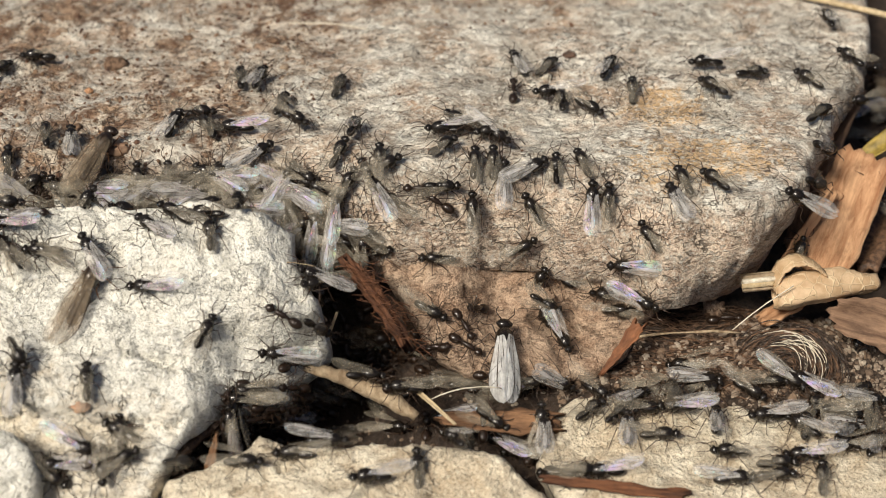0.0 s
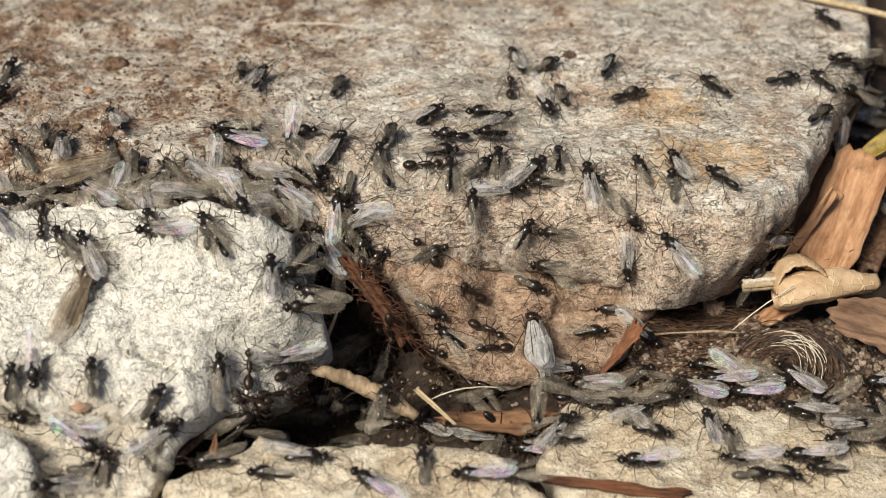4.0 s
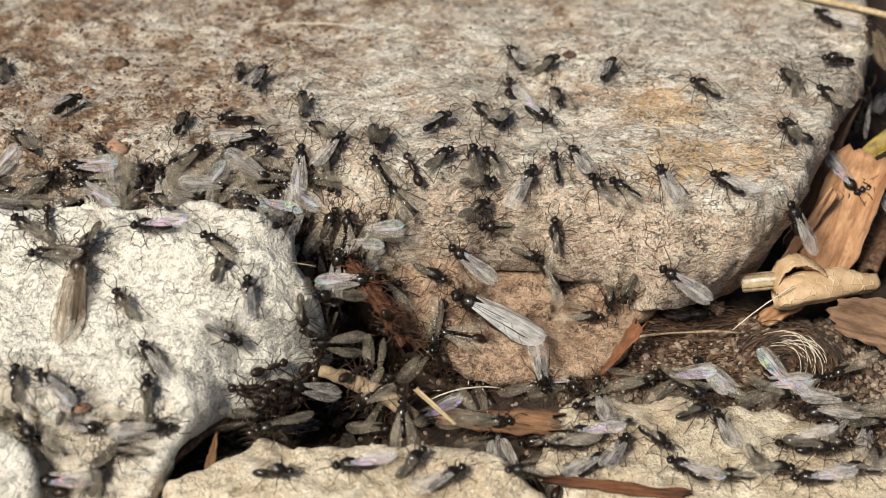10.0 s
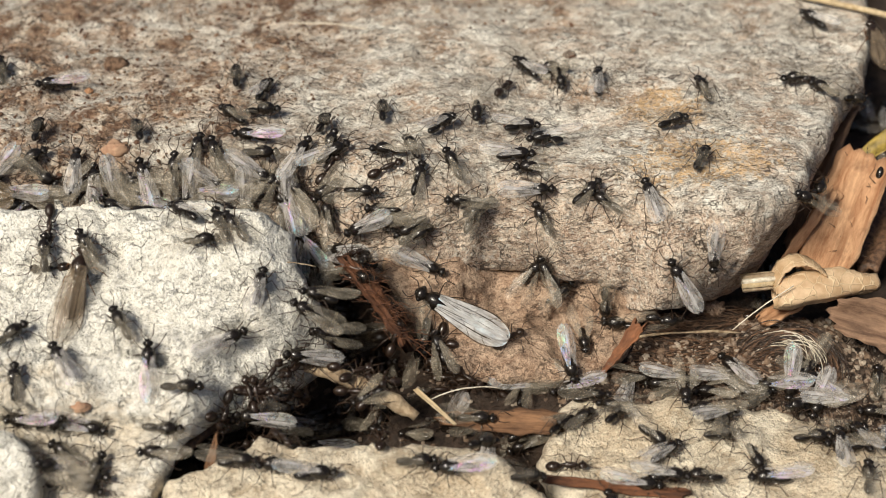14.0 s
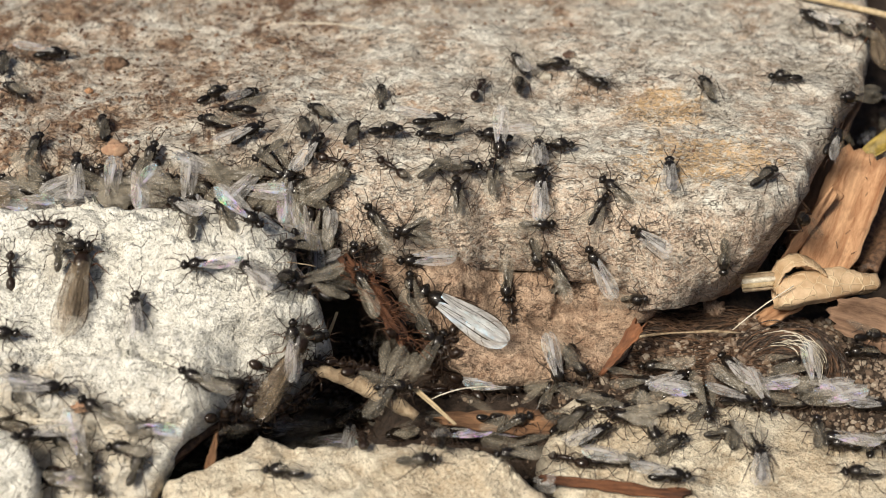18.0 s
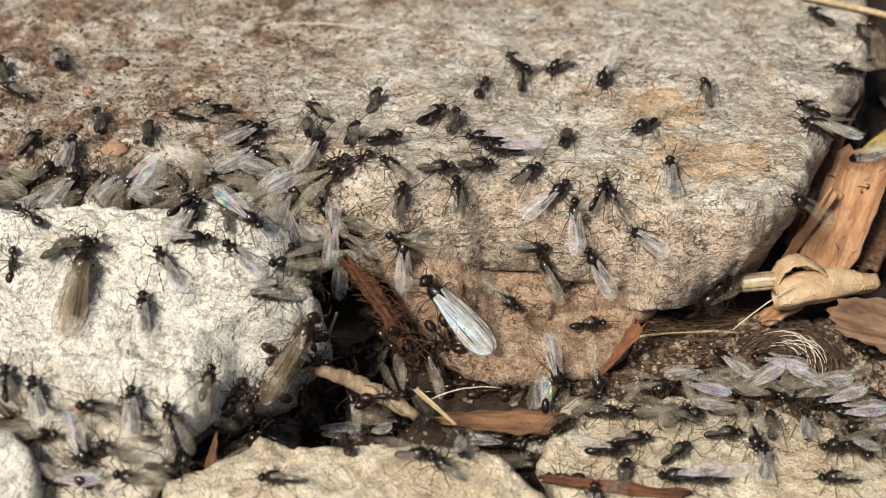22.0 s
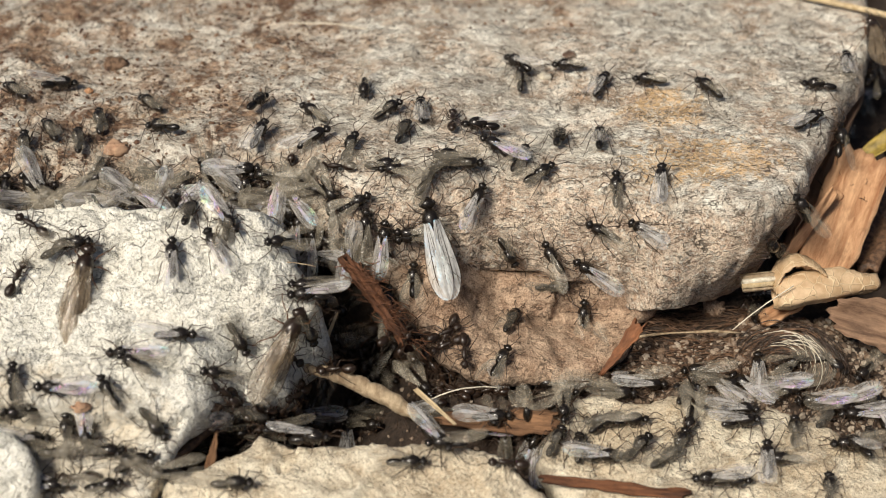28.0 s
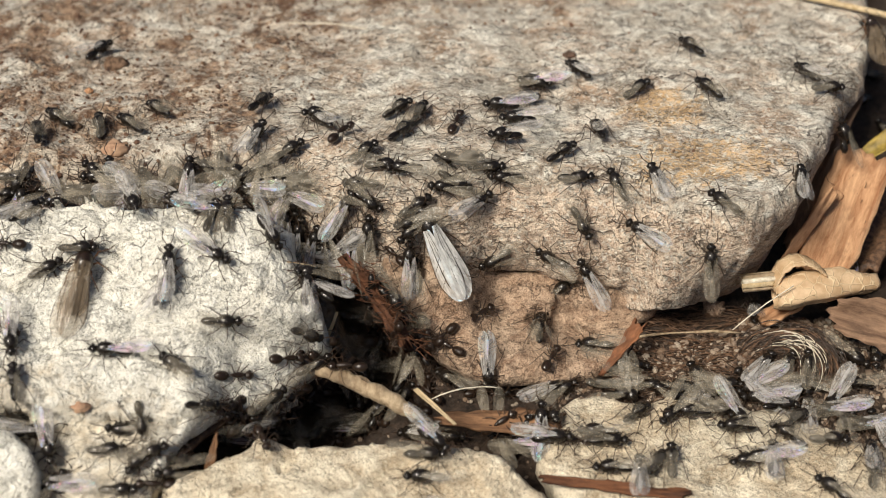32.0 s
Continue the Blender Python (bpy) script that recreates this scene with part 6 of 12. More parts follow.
    crawl(ants[51], [(0, -22.7, 18.0, -9.1, 88), (6, -23.5, 18.9, -7.8, 0), (9, -21.5, 18.3, -8.8, 88), (11, -25.6, 18.6, -8.5, -180), (13, -25.2, 18.6, -8.6, 0), (19, -24.9, 19.9, -6.5, 0), (23, -19.9, 19.2, -8.1, 0), (28, -21.2, 18.5, -8.5, 0), (32, -19.6, 19.6, -7.4, -180)])
    crawl(ants[52], [(0, -21.5, 17.8, -9.9, -60), (6, -18.9, -1.5, -7.2, -160), (9, -15.0, -1.3, -14.1, 168), (13, -15.1, -1.2, -12.7, 164), (19, -16.0, 1.5, -9.3, 156), (21, -16.6, 3.4, -8.8, 36), (23, -16.4, 3.5, -9.5, -132), (25.5, -18.1, 18.8, -24.4, 176), (28, -16.1, 17.6, -24.4, -176), (30, -18.1, 18.8, -24.4, 176), (32, -17.7, 20.5, -24.1, -8)])
    crawl(ants[53], [(0, -19.4, 20.0, -6.7, 60), (6, -20.5, 18.4, -9.3, 0), (9, -16.8, 15.3, -14.7, 8), (13, -18.3, 16.3, -13.6, 88), (16.5, -18.4, 13.6, -9.7, 87), (19, -19.5, 17.1, -12.4, 88), (23, -18.2, 16.4, -13.2, -172), (28, -17.5, 16.5, -11.6, 88), (32, -17.6, 16.3, -12.5, 88)])
    crawl(ants[54], [(0, -20.9, 18.9, -8.4, 120), (3, -21.5, 18.5, -8.4, 120), (6, -21.5, 18.6, -8.2, 120), (9, -19.3, 19.0, -8.3, 88), (13, -20.5, 18.2, -9.6, 88), (19, -21.5, 18.6, -8.2, 120), (23, -19.8, 18.2, -9.8, 88), (25.5, -20.0, 18.2, -9.8, 0), (28, -19.4, 18.4, -9.3, -180), (32, -18.1, 18.9, -7.6, 56)])
    crawl(ants[55], [(0, -21.7, 17.5, -10.4, 88), (6, -21.3, -1.7, -6.8, 92), (9, -21.4, -1.4, -6.5, 96), (11, -22.9, -1.1, -6.3, 92), (13, -21.1, -0.7, -6.5, 68), (16.5, -21.6, 1.8, -5.2, 120), (18, -22.6, 1.0, -5.2, 136), (19, -23.2, 1.4, -5.1, 148), (20, -23.5, 2.3, -5.1, 132), (21, -23.0, 2.4, -4.9, 120), (22, -24.3, 3.5, -4.5, 136), (23, -25.1, 3.6, -4.5, 148), (25.5, -26.9, 4.6, -4.1, 148), (28, -27.0, 4.7, -4.1, 120), (29, -28.1, 3.9, -4.6, 136), (30, -28.2, 3.9, -4.7, 156), (31, -27.9, 3.1, -5.0, -116), (32, -26.5, 3.4, -4.8, -32)])
    crawl(ants[56], [(0, -24.6, 9.6, -2.8, 96), (6, -26.3, 5.1, -3.9, 120), (9, -27.0, 4.9, -4.0, 152), (11, -27.9, 5.0, -4.1, 148), (13, -27.9, 5.0, -4.1, 0), (16.5, -26.4, 3.0, -5.0, 120), (19, -26.3, 18.0, -9.6, 0), (23, -24.8, 17.9, -9.8, -180), (28, -27.0, 14.4, -6.2, -179), (32, -23.7, 17.3, -10.7, -180)])
    crawl(ants[57], [(0, -51.6, 8.4, -2.1, 8), (6, -51.8, 9.0, -2.5, 12), (9, -51.6, 8.4, -2.1, -172), (13, -46.6, 3.6, -3.9, 92), (16.5, -44.4, 4.0, -4.1, -176), (19, -45.1, 3.6, -4.0, 32), (21, -45.1, 3.7, -3.9, 32), (23, -44.5, 4.0, -3.9, 32), (25.5, -44.6, 4.4, -3.7, 36), (28, -44.5, 4.0, -3.9, 32), (30, -45.1, 3.6, -4.0, 32), (32, -46.1, 2.7, -5.2, 28)])
    crawl(ants[58], [(0, -48.7, 7.5, -2.2, 4), (3, -47.3, 6.6, -2.6, -84), (6, -47.3, 7.2, -2.3, 176), (9, -44.4, 4.0, -4.0, -180), (11, -44.5, 3.8, -4.1, -180), (13, -46.6, 2.7, -5.6, -180), (16.5, -50.6, 2.5, -5.5, 88), (19, -49.9, 2.7, -5.7, 92), (21, -49.6, 3.3, -4.4, 64), (23, -51.1, 3.1, -5.6, 88), (25.5, -50.2, 2.8, -5.1, 88), (28, -49.6, 1.1, -6.0, 68), (32, -50.5, -5.1, -7.7, 148)])
    crawl(ants[59], [(0, -51.7, 6.1, -2.5, -180), (6, -55.8, 9.7, -1.8, 20), (9, -56.6, 9.8, -2.1, 116), (13, -58.8, 17.1, -7.9, 88), (16.5, -54.0, 17.4, -7.2, -180), (19, -53.2, 16.7, -8.2, -180), (23, -56.6, 9.8, -2.1, -64), (28, -56.1, 9.7, -1.9, -96), (32, -58.5, 16.9, -8.3, 88)])
    crawl(ants[60], [(0, -51.5, 4.4, -3.7, 124), (6, -52.2, -13.8, -8.8, 96), (9, -51.9, -14.3, -10.8, -168), (13, -52.4, -13.9, -8.8, 96), (19, -48.8, -13.8, -13.6, -180), (23, -49.1, -13.9, -13.7, -176), (28, -48.2, -14.3, -10.2, 152), (32, -49.2, -13.9, -12.1, 144)])
    crawl(ants[61], [(0, -47.3, 3.5, -3.9, -180), (3, -42.7, 3.4, -4.4, -180), (6, -46.6, 3.6, -3.9, 120), (9, -46.6, 3.1, -4.4, -180), (11, -46.6, 3.1, -4.4, -180), (13, -47.7, -6.1, -7.9, 100), (19, -50.0, -6.6, -7.8, 0), (21, -45.9, -11.6, -8.2, 148), (23, -51.9, -14.7, -9.6, 80), (28, -52.9, -14.4, -10.2, -144), (32, -51.2, -14.7, -9.5, 84)])
    crawl(ants[62], [(0, -11.4, 24.4, -3.6, 80), (3, -11.6, 25.4, -3.9, 84), (6, -12.8, 21.3, -3.5, 64), (9, -13.0, 21.3, -3.6, 64), (11, -13.0, 21.1, -3.7, 64), (13, -13.0, 20.4, -3.7, 28), (16.5, -15.8, 21.7, -4.2, 64), (19, -15.8, 22.0, -4.2, 64), (21, -15.8, 22.0, -4.2, 64), (23, -15.6, 21.9, -4.1, 64), (28, -15.7, 23.1, -3.8, 32), (30, -15.2, 22.3, -3.9, 172), (32, -15.9, 28.1, -5.4, 128)])
    crawl(ants[63], [(0, -12.6, 20.5, -3.6, 64), (3, -13.3, 21.7, -3.5, 64), (6, -16.6, 20.9, -4.8, 28), (9, -16.1, 18.7, -6.6, -180), (11, -15.3, 18.5, -6.3, 176), (13, -17.0, 18.0, -8.3, 124), (19, -17.3, 18.5, -7.7, 92), (21, -17.4, 18.3, -8.0, 92), (23, -15.0, 17.8, -6.8, 56), (28, -15.3, 17.7, -7.2, 0), (32, -10.4, 16.6, -5.2, 176)])
    crawl(ants[64], [(0, -15.3, 17.9, -6.9, 152), (3, -15.3, 18.1, -6.7, -4), (6, -15.3, 18.7, -6.1, -156), (9, -11.5, 14.1, -9.3, 88), (11, -9.8, 13.7, -9.4, 32), (13, -7.7, 14.3, -7.3, -180), (19, -14.2, 15.8, -8.8, 88), (23, -14.2, 15.8, -8.8, 124), (25.5, -13.4, 15.5, -8.6, 88), (28, -13.4, 15.8, -8.2, 88), (30, -13.1, 15.6, -8.1, 88), (32, -8.7, 14.9, -6.8, -32)])
    crawl(ants[65], [(0, -17.7, 18.4, -8.1, 0), (3, -19.7, 18.6, -9.0, 88), (6, -19.8, 18.1, -10.2, -92), (9, -18.2, 16.5, -12.8, -172), (11, -19.4, 18.0, -10.1, 0), (13, -19.4, 18.0, -10.1, -92), (19, -20.8, 14.1, -7.9, -179), (23, -20.3, 17.6, -10.9, 0), (25.5, -21.3, 17.5, -10.7, 88), (28, -23.2, 14.5, -7.2, 2), (30, -20.2, 6.1, -4.7, -168), (32, -21.0, 5.8, -4.1, -52)])
    crawl(ants[66], [(0, -11.3, 17.1, -5.2, 60), (3, -12.2, 16.8, -5.9, -4), (6, -11.1, 15.5, -6.9, -180), (9, -7.1, 13.1, -9.3, 88), (10, -7.2, 13.2, -9.1, 76), (11, -4.1, 13.1, -8.5, 60), (12, -3.1, 13.4, -8.3, 44), (13, -3.0, 12.8, -9.6, 28), (16.5, -8.3, 14.0, -8.1, 120), (19, -10.4, 14.9, -7.5, 120), (21, -9.3, 14.3, -8.0, 152), (23, -12.7, 14.5, -9.6, -176), (28, -13.7, 14.0, -12.3, -172), (32, -14.5, 14.1, -13.5, 8)])
    crawl(ants[67], [(0, -12.6, 15.7, -7.6, 88), (6, -13.3, 13.5, -13.5, 8), (9, -11.5, 13.2, -11.6, -176), (13, -12.5, 13.2, -12.7, -172), (19, -16.8, 15.5, -13.9, 88), (23, -13.7, 13.6, -14.1, -172), (25.5, -14.5, 13.9, -14.4, -172), (28, -14.9, 14.1, -14.6, -172), (32, -15.2, 14.0, -15.6, -172)])
    crawl(ants[68], [(0, -9.3, 17.5, -4.2, 120), (3, -7.0, 18.2, -3.7, 92), (6, -7.6, 17.7, -4.0, 116), (9, -7.9, 17.7, -4.0, 116), (13, -7.4, 19.9, -3.5, 176), (16.5, -11.4, 23.2, -3.2, 72), (19, -11.4, 23.4, -3.3, 76), (21, -11.4, 23.2, -3.2, 72), (23, -11.3, 22.5, -3.1, 76), (25.5, -11.4, 21.0, -3.2, 68), (28, -11.4, 21.0, -3.2, 68), (30, -11.1, 20.0, -3.4, 32), (32, -9.6, 19.9, -3.2, 40)])
    crawl(ants[69], [(0, -8.1, 19.2, -3.6, 92), (6, -8.2, 18.7, -3.6, 92), (9, -8.9, 22.6, -3.2, 92), (13, -11.5, 20.6, -3.3, 64), (16.5, -18.4, 24.2, -4.0, 96), (18, -18.2, 25.6, -4.5, 96), (19, -17.9, 25.3, -4.3, 96), (21, -17.4, 25.5, -4.5, 96), (23, -17.3, 25.0, -4.1, 96), (25.5, -17.9, 24.9, -4.2, 96), (28, -10.4, 35.1, -6.2, -88), (30, -5.2, 31.0, -4.9, 36), (32, -2.9, 29.1, -4.8, 68)])
    crawl(ants[70], [(0, -6.5, 18.0, -3.7, 28), (3, -6.9, 22.5, -3.6, 60), (6, -6.8, 23.1, -3.5, 76), (9, -6.9, 23.7, -3.7, 76), (11, -7.5, 22.2, -3.6, 76), (13, -7.7, 27.8, -4.7, 92), (16.5, -7.9, 32.5, -5.1, 92), (19, -8.2, 33.7, -5.8, 92), (21, -8.3, 33.1, -5.5, 92), (22, -8.9, 32.6, -5.4, 72), (23, -7.7, 28.2, -4.8, 40), (24, -6.1, 29.0, -4.8, 44), (25.5, -5.5, 29.6, -4.7, 44), (28, -6.7, 29.8, -4.9, 40), (30, -5.1, 27.9, -4.7, 72), (32, -5.4, 30.0, -4.8, 36)])
    crawl(ants[71], [(0, -8.3, 16.1, -5.2, 120), (3, -10.4, 14.8, -7.7, -180), (6, -9.9, 12.0, -14.7, 4), (9, -9.4, 5.8, -11.0, 4), (13, -9.7, 4.1, -10.8, -20), (19, -15.7, 19.8, -24.0, -172), (23, -15.1, 20.0, -24.2, 4), (28, -16.9, 15.2, -15.1, 8), (32, -17.4, 15.4, -15.4, -172)])
    crawl(ants[72], [(0, -6.3, 14.7, -6.1, 152), (6, -6.0, 8.4, -16.4, 128), (7, -5.7, 8.2, -15.9, 112), (9, -5.2, 7.6, -16.1, 92), (13, -7.6, 2.3, -12.6, -156), (16.5, -9.4, 5.8, -11.0, 120), (19, -9.4, 5.8, -11.0, 120), (21, -7.7, 14.5, -20.5, -1), (23, -7.4, 14.5, -20.5, 91), (25.5, -7.4, 14.5, -20.5, 91), (28, -7.4, 14.5, -20.5, 91), (30, -7.7, 18.7, -25.1, 92), (32, -7.9, 3.4, -12.0, 92)])
    crawl(ants[73], [(0, -10.3, 13.8, -9.5, 152), (3, -11.2, 12.5, -14.1, 4), (6, -11.6, 12.5, -14.2, -176), (9, -10.4, 12.3, -14.0, -176), (13, -9.9, 12.1, -14.3, 4), (16.5, -10.3, 12.5, -13.0, 32), (19, -11.2, 13.1, -11.5, 120), (21, -11.6, 13.5, -10.8, 156), (23, -6.3, 12.5, -9.6, 88), (25.5, -9.3, 13.2, -10.0, 120), (28, -9.3, 13.7, -9.0, 88), (30, -9.4, 13.6, -9.4, 88), (31, -9.6, 13.5, -9.7, 88), (32, -9.0, 13.4, -9.6, 88)])
    crawl(ants[74], [(0, -15.4, 15.7, -10.3, 88), (6, -15.6, 14.9, -13.2, 88), (9, -12.1, 7.6, -8.7, 88), (13, -10.7, 6.9, -9.6, 92), (16.5, -12.1, 12.7, -13.9, 88), (18, -11.8, 6.9, -8.8, -92), (19, -12.1, 7.6, -8.7, 88), (21, -12.1, 12.7, -13.9, 88), (22, -12.1, 12.8, -13.4, 88), (23, -11.5, 12.6, -13.6, 84), (25.5, -11.5, 12.6, -13.6, 84), (28, -12.0, 10.9, -11.6, 88), (30, -12.0, 10.9, -11.6, 88), (32, -11.6, 10.9, -11.6, 88)])
    crawl(ants[75], [(0, -15.0, 14.8, -12.1, 160), (6, -17.3, 20.8, -23.9, 172), (9, -12.0, 17.4, -25.2, -172), (13, -10.2, 13.4, -27.4, -180), (19, -11.3, 11.1, -29.2, -180), (23, -9.8, 10.6, -29.8, -180), (28, -11.2, 11.8, -28.6, -180), (32, -6.9, 2.5, -13.1, -36)])
    crawl(ants[76], [(0, -18.9, 17.6, -10.6, 88), (3, -17.9, 16.8, -11.4, 88), (6, -17.2, 15.4, -14.8, -172), (9, -14.9, 14.1, -14.6, 88), (13, -15.7, 19.8, -24.0, -172), (16.5, -17.4, 18.8, -24.2, 92), (19, -17.5, 5.1, -8.4, -124), (23, -19.3, 3.2, -6.1, -168), (25.5, -20.1, 5.0, -5.1, -164), (28, -20.4, 5.4, -4.7, -164), (30, -19.6, 19.3, -20.6, 84), (32, -18.8, 13.8, -14.6, -171)])
    crawl(ants[77], [(0, -19.5, 17.0, -12.8, 60), (6, -18.0, 7.4, -7.6, 104), (9, -18.2, 21.7, -24.2, -4), (13, -18.5, 21.1, -24.2, -8), (19, -18.0, 7.4, -7.6, 52), (23, -18.9, 16.2, -15.0, 4), (28, -20.1, 17.4, -11.6, 0), (32, -20.0, 17.3, -11.6, 88)])
    crawl(ants[78], [(0, 1.4, 27.3, -4.6, 144), (3, 0.4, 22.1, -3.3, -176), (6, 0.8, 23.8, -3.7, 176), (9, 5.0, 19.8, -4.2, -172), (11, 2.0, 18.8, -3.4, 8), (13, -1.8, 18.2, -3.2, -180), (16.5, -7.0, 23.3, -3.5, 20), (19, -7.7, 28.2, -4.8, 40), (21, -6.9, 22.0, -3.4, 16), (23, -6.2, 22.5, -3.7, 4), (25.5, -3.7, 23.2, -3.7, -8), (28, -5.0, 24.7, -4.4, 72), (29, -5.4, 26.6, -4.4, 68), (30, -5.1, 27.3, -4.6, 60), (31, -4.8, 27.1, -4.4, 56), (32, -5.0, 24.7, -4.4, 48)])
    crawl(ants[79], [(0, -0.4, 24.1, -4.0, -180), (2, -0.6, 26.5, -4.3, 84), (3, -1.1, 28.3, -4.6, 44), (6, -1.2, 28.2, -4.6, 44), (7, -0.9, 26.8, -4.4, 40), (9, -0.2, 26.8, -4.3, 40), (11, -0.3, 26.5, -4.3, 44), (13, 0.2, 26.3, -4.3, 44), (16.5, -1.0, 26.4, -4.4, 4), (19, -1.1, 28.9, -4.5, 44), (21, -1.1, 28.9, -4.5, 44), (22, -1.0, 28.2, -4.5, 40), (23, -1.9, 27.6, -4.5, 44), (25.5, -2.9, 29.1, -4.8, 68), (28, -2.9, 29.9, -5.0, 92), (30, -2.5, 30.6, -4.9, 68), (32, 7.0, 31.7, -5.9, -176)])
    crawl(ants[80], [(0, 0.3, 20.5, -2.9, 40), (3, 0.1, 19.4, -3.0, 4), (6, 0.1, 19.0, -3.1, 68), (7, 0.1, 18.4, -3.3, 48), (9, 0.1, 18.7, -3.2, 8), (11, -0.2, 18.7, -3.1, 40), (13, -3.1, 16.2, -4.7, 60), (16.5, -1.1, 23.0, -3.5, -176), (19, -6.2, 17.8, -3.7, 144), (21, -6.2, 17.8, -3.7, 144), (23, -6.7, 18.5, -3.6, 140), (25.5, -6.1, 17.3, -3.9, 176), (28, -6.1, 17.3, -3.9, 176), (30, -5.8, 17.2, -3.9, -4), (31, -6.3, 17.2, -4.0, 92), (32, -5.2, 17.3, -3.6, -180)])
    crawl(ants[81], [(0, 3.1, 25.2, -4.3, 4), (3, 4.6, 29.4, -5.4, -172), (6, 5.1, 29.4, -5.3, -176), (9, 5.1, 29.4, -5.3, -176), (11, 5.1, 30.0, -5.4, 8), (13, 4.2, 29.2, -5.3, -92), (16.5, 2.9, 21.2, -3.3, 12), (19, 1.3, 25.0, -4.4, 52), (21, 1.4, 27.3, -4.6, 72), (23, 0.6, 27.6, -4.3, 88), (25.5, 0.9, 26.8, -4.4, 88), (28, 0.4, 18.7, -3.2, -176), (32, 0.4, 18.3, -3.3, -176)])
    crawl(ants[82], [(0, 5.3, 23.3, -3.7, -164), (6, 7.7, 21.7, -4.1, 144), (9, 6.1, 19.9, -4.3, 116), (11, 2.9, 15.5, -6.2, -176), (13, 0.8, 18.3, -3.4, 120), (16.5, -0.5, 17.8, -3.3, 32), (19, -0.7, 17.4, -3.5, 32), (21, -0.7, 17.4, -3.5, 32), (23, -7.0, 14.4, -6.9, 92), (25.5, -7.0, 15.4, -5.6, 92), (28, -6.7, 17.9, -3.9, -8), (30, -7.2, 17.7, -3.9, -4), (31, -7.6, 17.4, -4.2, -8), (32, -6.7, 17.9, -3.9, -8)])
    crawl(ants[83], [(0, 6.7, 22.9, -4.1, -32), (1, 7.2, 23.8, -4.5, 0), (3, 7.6, 27.6, -5.3, 44), (6, 7.6, 28.7, -5.7, 72), (9, 7.6, 28.7, -5.7, 72), (11, 7.6, 28.7, -5.7, 72), (12, 8.1, 27.8, -5.6, 52), (13, 10.8, 26.8, -5.7, 8), (16.5, 6.6, 28.7, -5.4, -176), (19, 5.7, 22.4, -3.7, -172), (21, 4.5, 22.2, -3.6, -172), (23, 5.0, 23.4, -3.6, -172), (25.5, 4.4, 23.6, -3.5, -168), (28, 4.2, 24.5, -3.7, -172), (30, 4.6, 23.7, -3.5, -164), (32, 9.1, 28.4, -5.7, -176)])
    crawl(ants[84], [(0, 3.5, 19.0, -3.9, 88), (6, 4.6, 18.7, -4.3, 36), (9, 4.6, 17.6, -5.2, 4), (11, 4.6, 17.3, -5.5, 4), (13, 1.9, 15.1, -6.5, -180), (19, 2.8, 17.8, -4.1, 8), (23, -0.5, 17.4, -3.5, 4), (25.5, -0.5, 17.4, -3.5, 32), (28, -0.2, 17.8, -3.4, 36), (30, 2.4, 19.6, -3.5, 116), (32, 3.1, 19.0, -3.7, 8)])
    crawl(ants[85], [(0, 6.1, 19.7, -4.4, 88), (3, 6.8, 19.6, -4.5, 88), (6, 9.0, 22.3, -4.6, 12), (9, 5.7, 14.7, -10.4, 176), (13, 3.3, 13.1, -10.9, 120), (16.5, 3.3, 14.9, -7.3, 60), (19, 1.5, 15.8, -5.5, 92), (21, 1.5, 15.8, -5.5, 92), (23, 1.9, 15.5, -5.8, 60), (25.5, 2.9, 15.7, -6.0, 60), (28, -1.7, 16.7, -4.1, 60), (32, 1.8, 16.3, -4.9, -28)])
    crawl(ants[86], [(0, 7.6, 18.2, -5.4, 88), (3, 9.3, 19.1, -4.9, 0), (6, 8.5, 13.4, -18.1, -4), (9, 3.5, 12.5, -13.3, 120), (11, 1.9, 12.3, -12.9, 148), (13, -0.8, 10.5, -14.1, 0), (16.5, -2.8, 11.3, -14.9, -88), (19, -6.2, 11.7, -13.4, 92), (20, -6.6, 12.0, -11.3, 88), (21, -5.7, 11.5, -12.0, 88), (22, -5.1, 11.8, -11.2, 88), (23, -6.0, 12.2, -9.9, 88), (24, -5.5, 12.5, -8.9, 92), (25.5, -6.4, 13.2, -8.3, 92), (28, -6.8, 12.6, -9.8, 88), (30, -4.1, 11.9, -11.3, 60), (31, -4.2, 12.2, -10.6, 76), (32, -4.5, 11.7, -12.1, 88)])
    crawl(ants[87], [(0, -2.9, 15.6, -5.1, -180), (6, -2.1, 17.8, -3.4, 0), (9, -2.1, 18.2, -3.1, -180), (11, -6.7, 16.7, -4.4, 0), (13, -6.2, 17.8, -3.7, -36), (14, -6.6, 17.8, -3.9, 20), (16.5, -6.5, 17.9, -3.8, 144), (19, -8.2, 18.7, -3.6, 92), (21, -8.2, 18.7, -3.6, 40), (23, -13.3, 19.4, -4.2, 24), (25.5, -14.1, 20.0, -4.3, 172), (28, -13.4, 18.9, -4.5, 176), (32, -12.6, 23.8, -3.3, 52)])
    crawl(ants[88], [(0, 0.3, 15.9, -5.0, 0), (3, 0.6, 17.2, -3.9, 88), (6, 0.2, 16.8, -4.2, 120), (9, -1.4, 16.1, -4.6, 32), (11, -7.7, 15.0, -6.3, -180), (13, -5.3, 13.2, -7.9, 0), (16.5, -10.4, 16.6, -5.2, -4), (19, -12.6, 17.5, -5.4, 24), (21, -11.8, 18.3, -4.5, 28), (23, -13.3, 18.3, -5.2, 28), (28, -10.3, 15.3, -6.8, 28), (30, -1.1, 16.0, -4.6, 32), (32, -0.3, 15.8, -4.9, -180)])
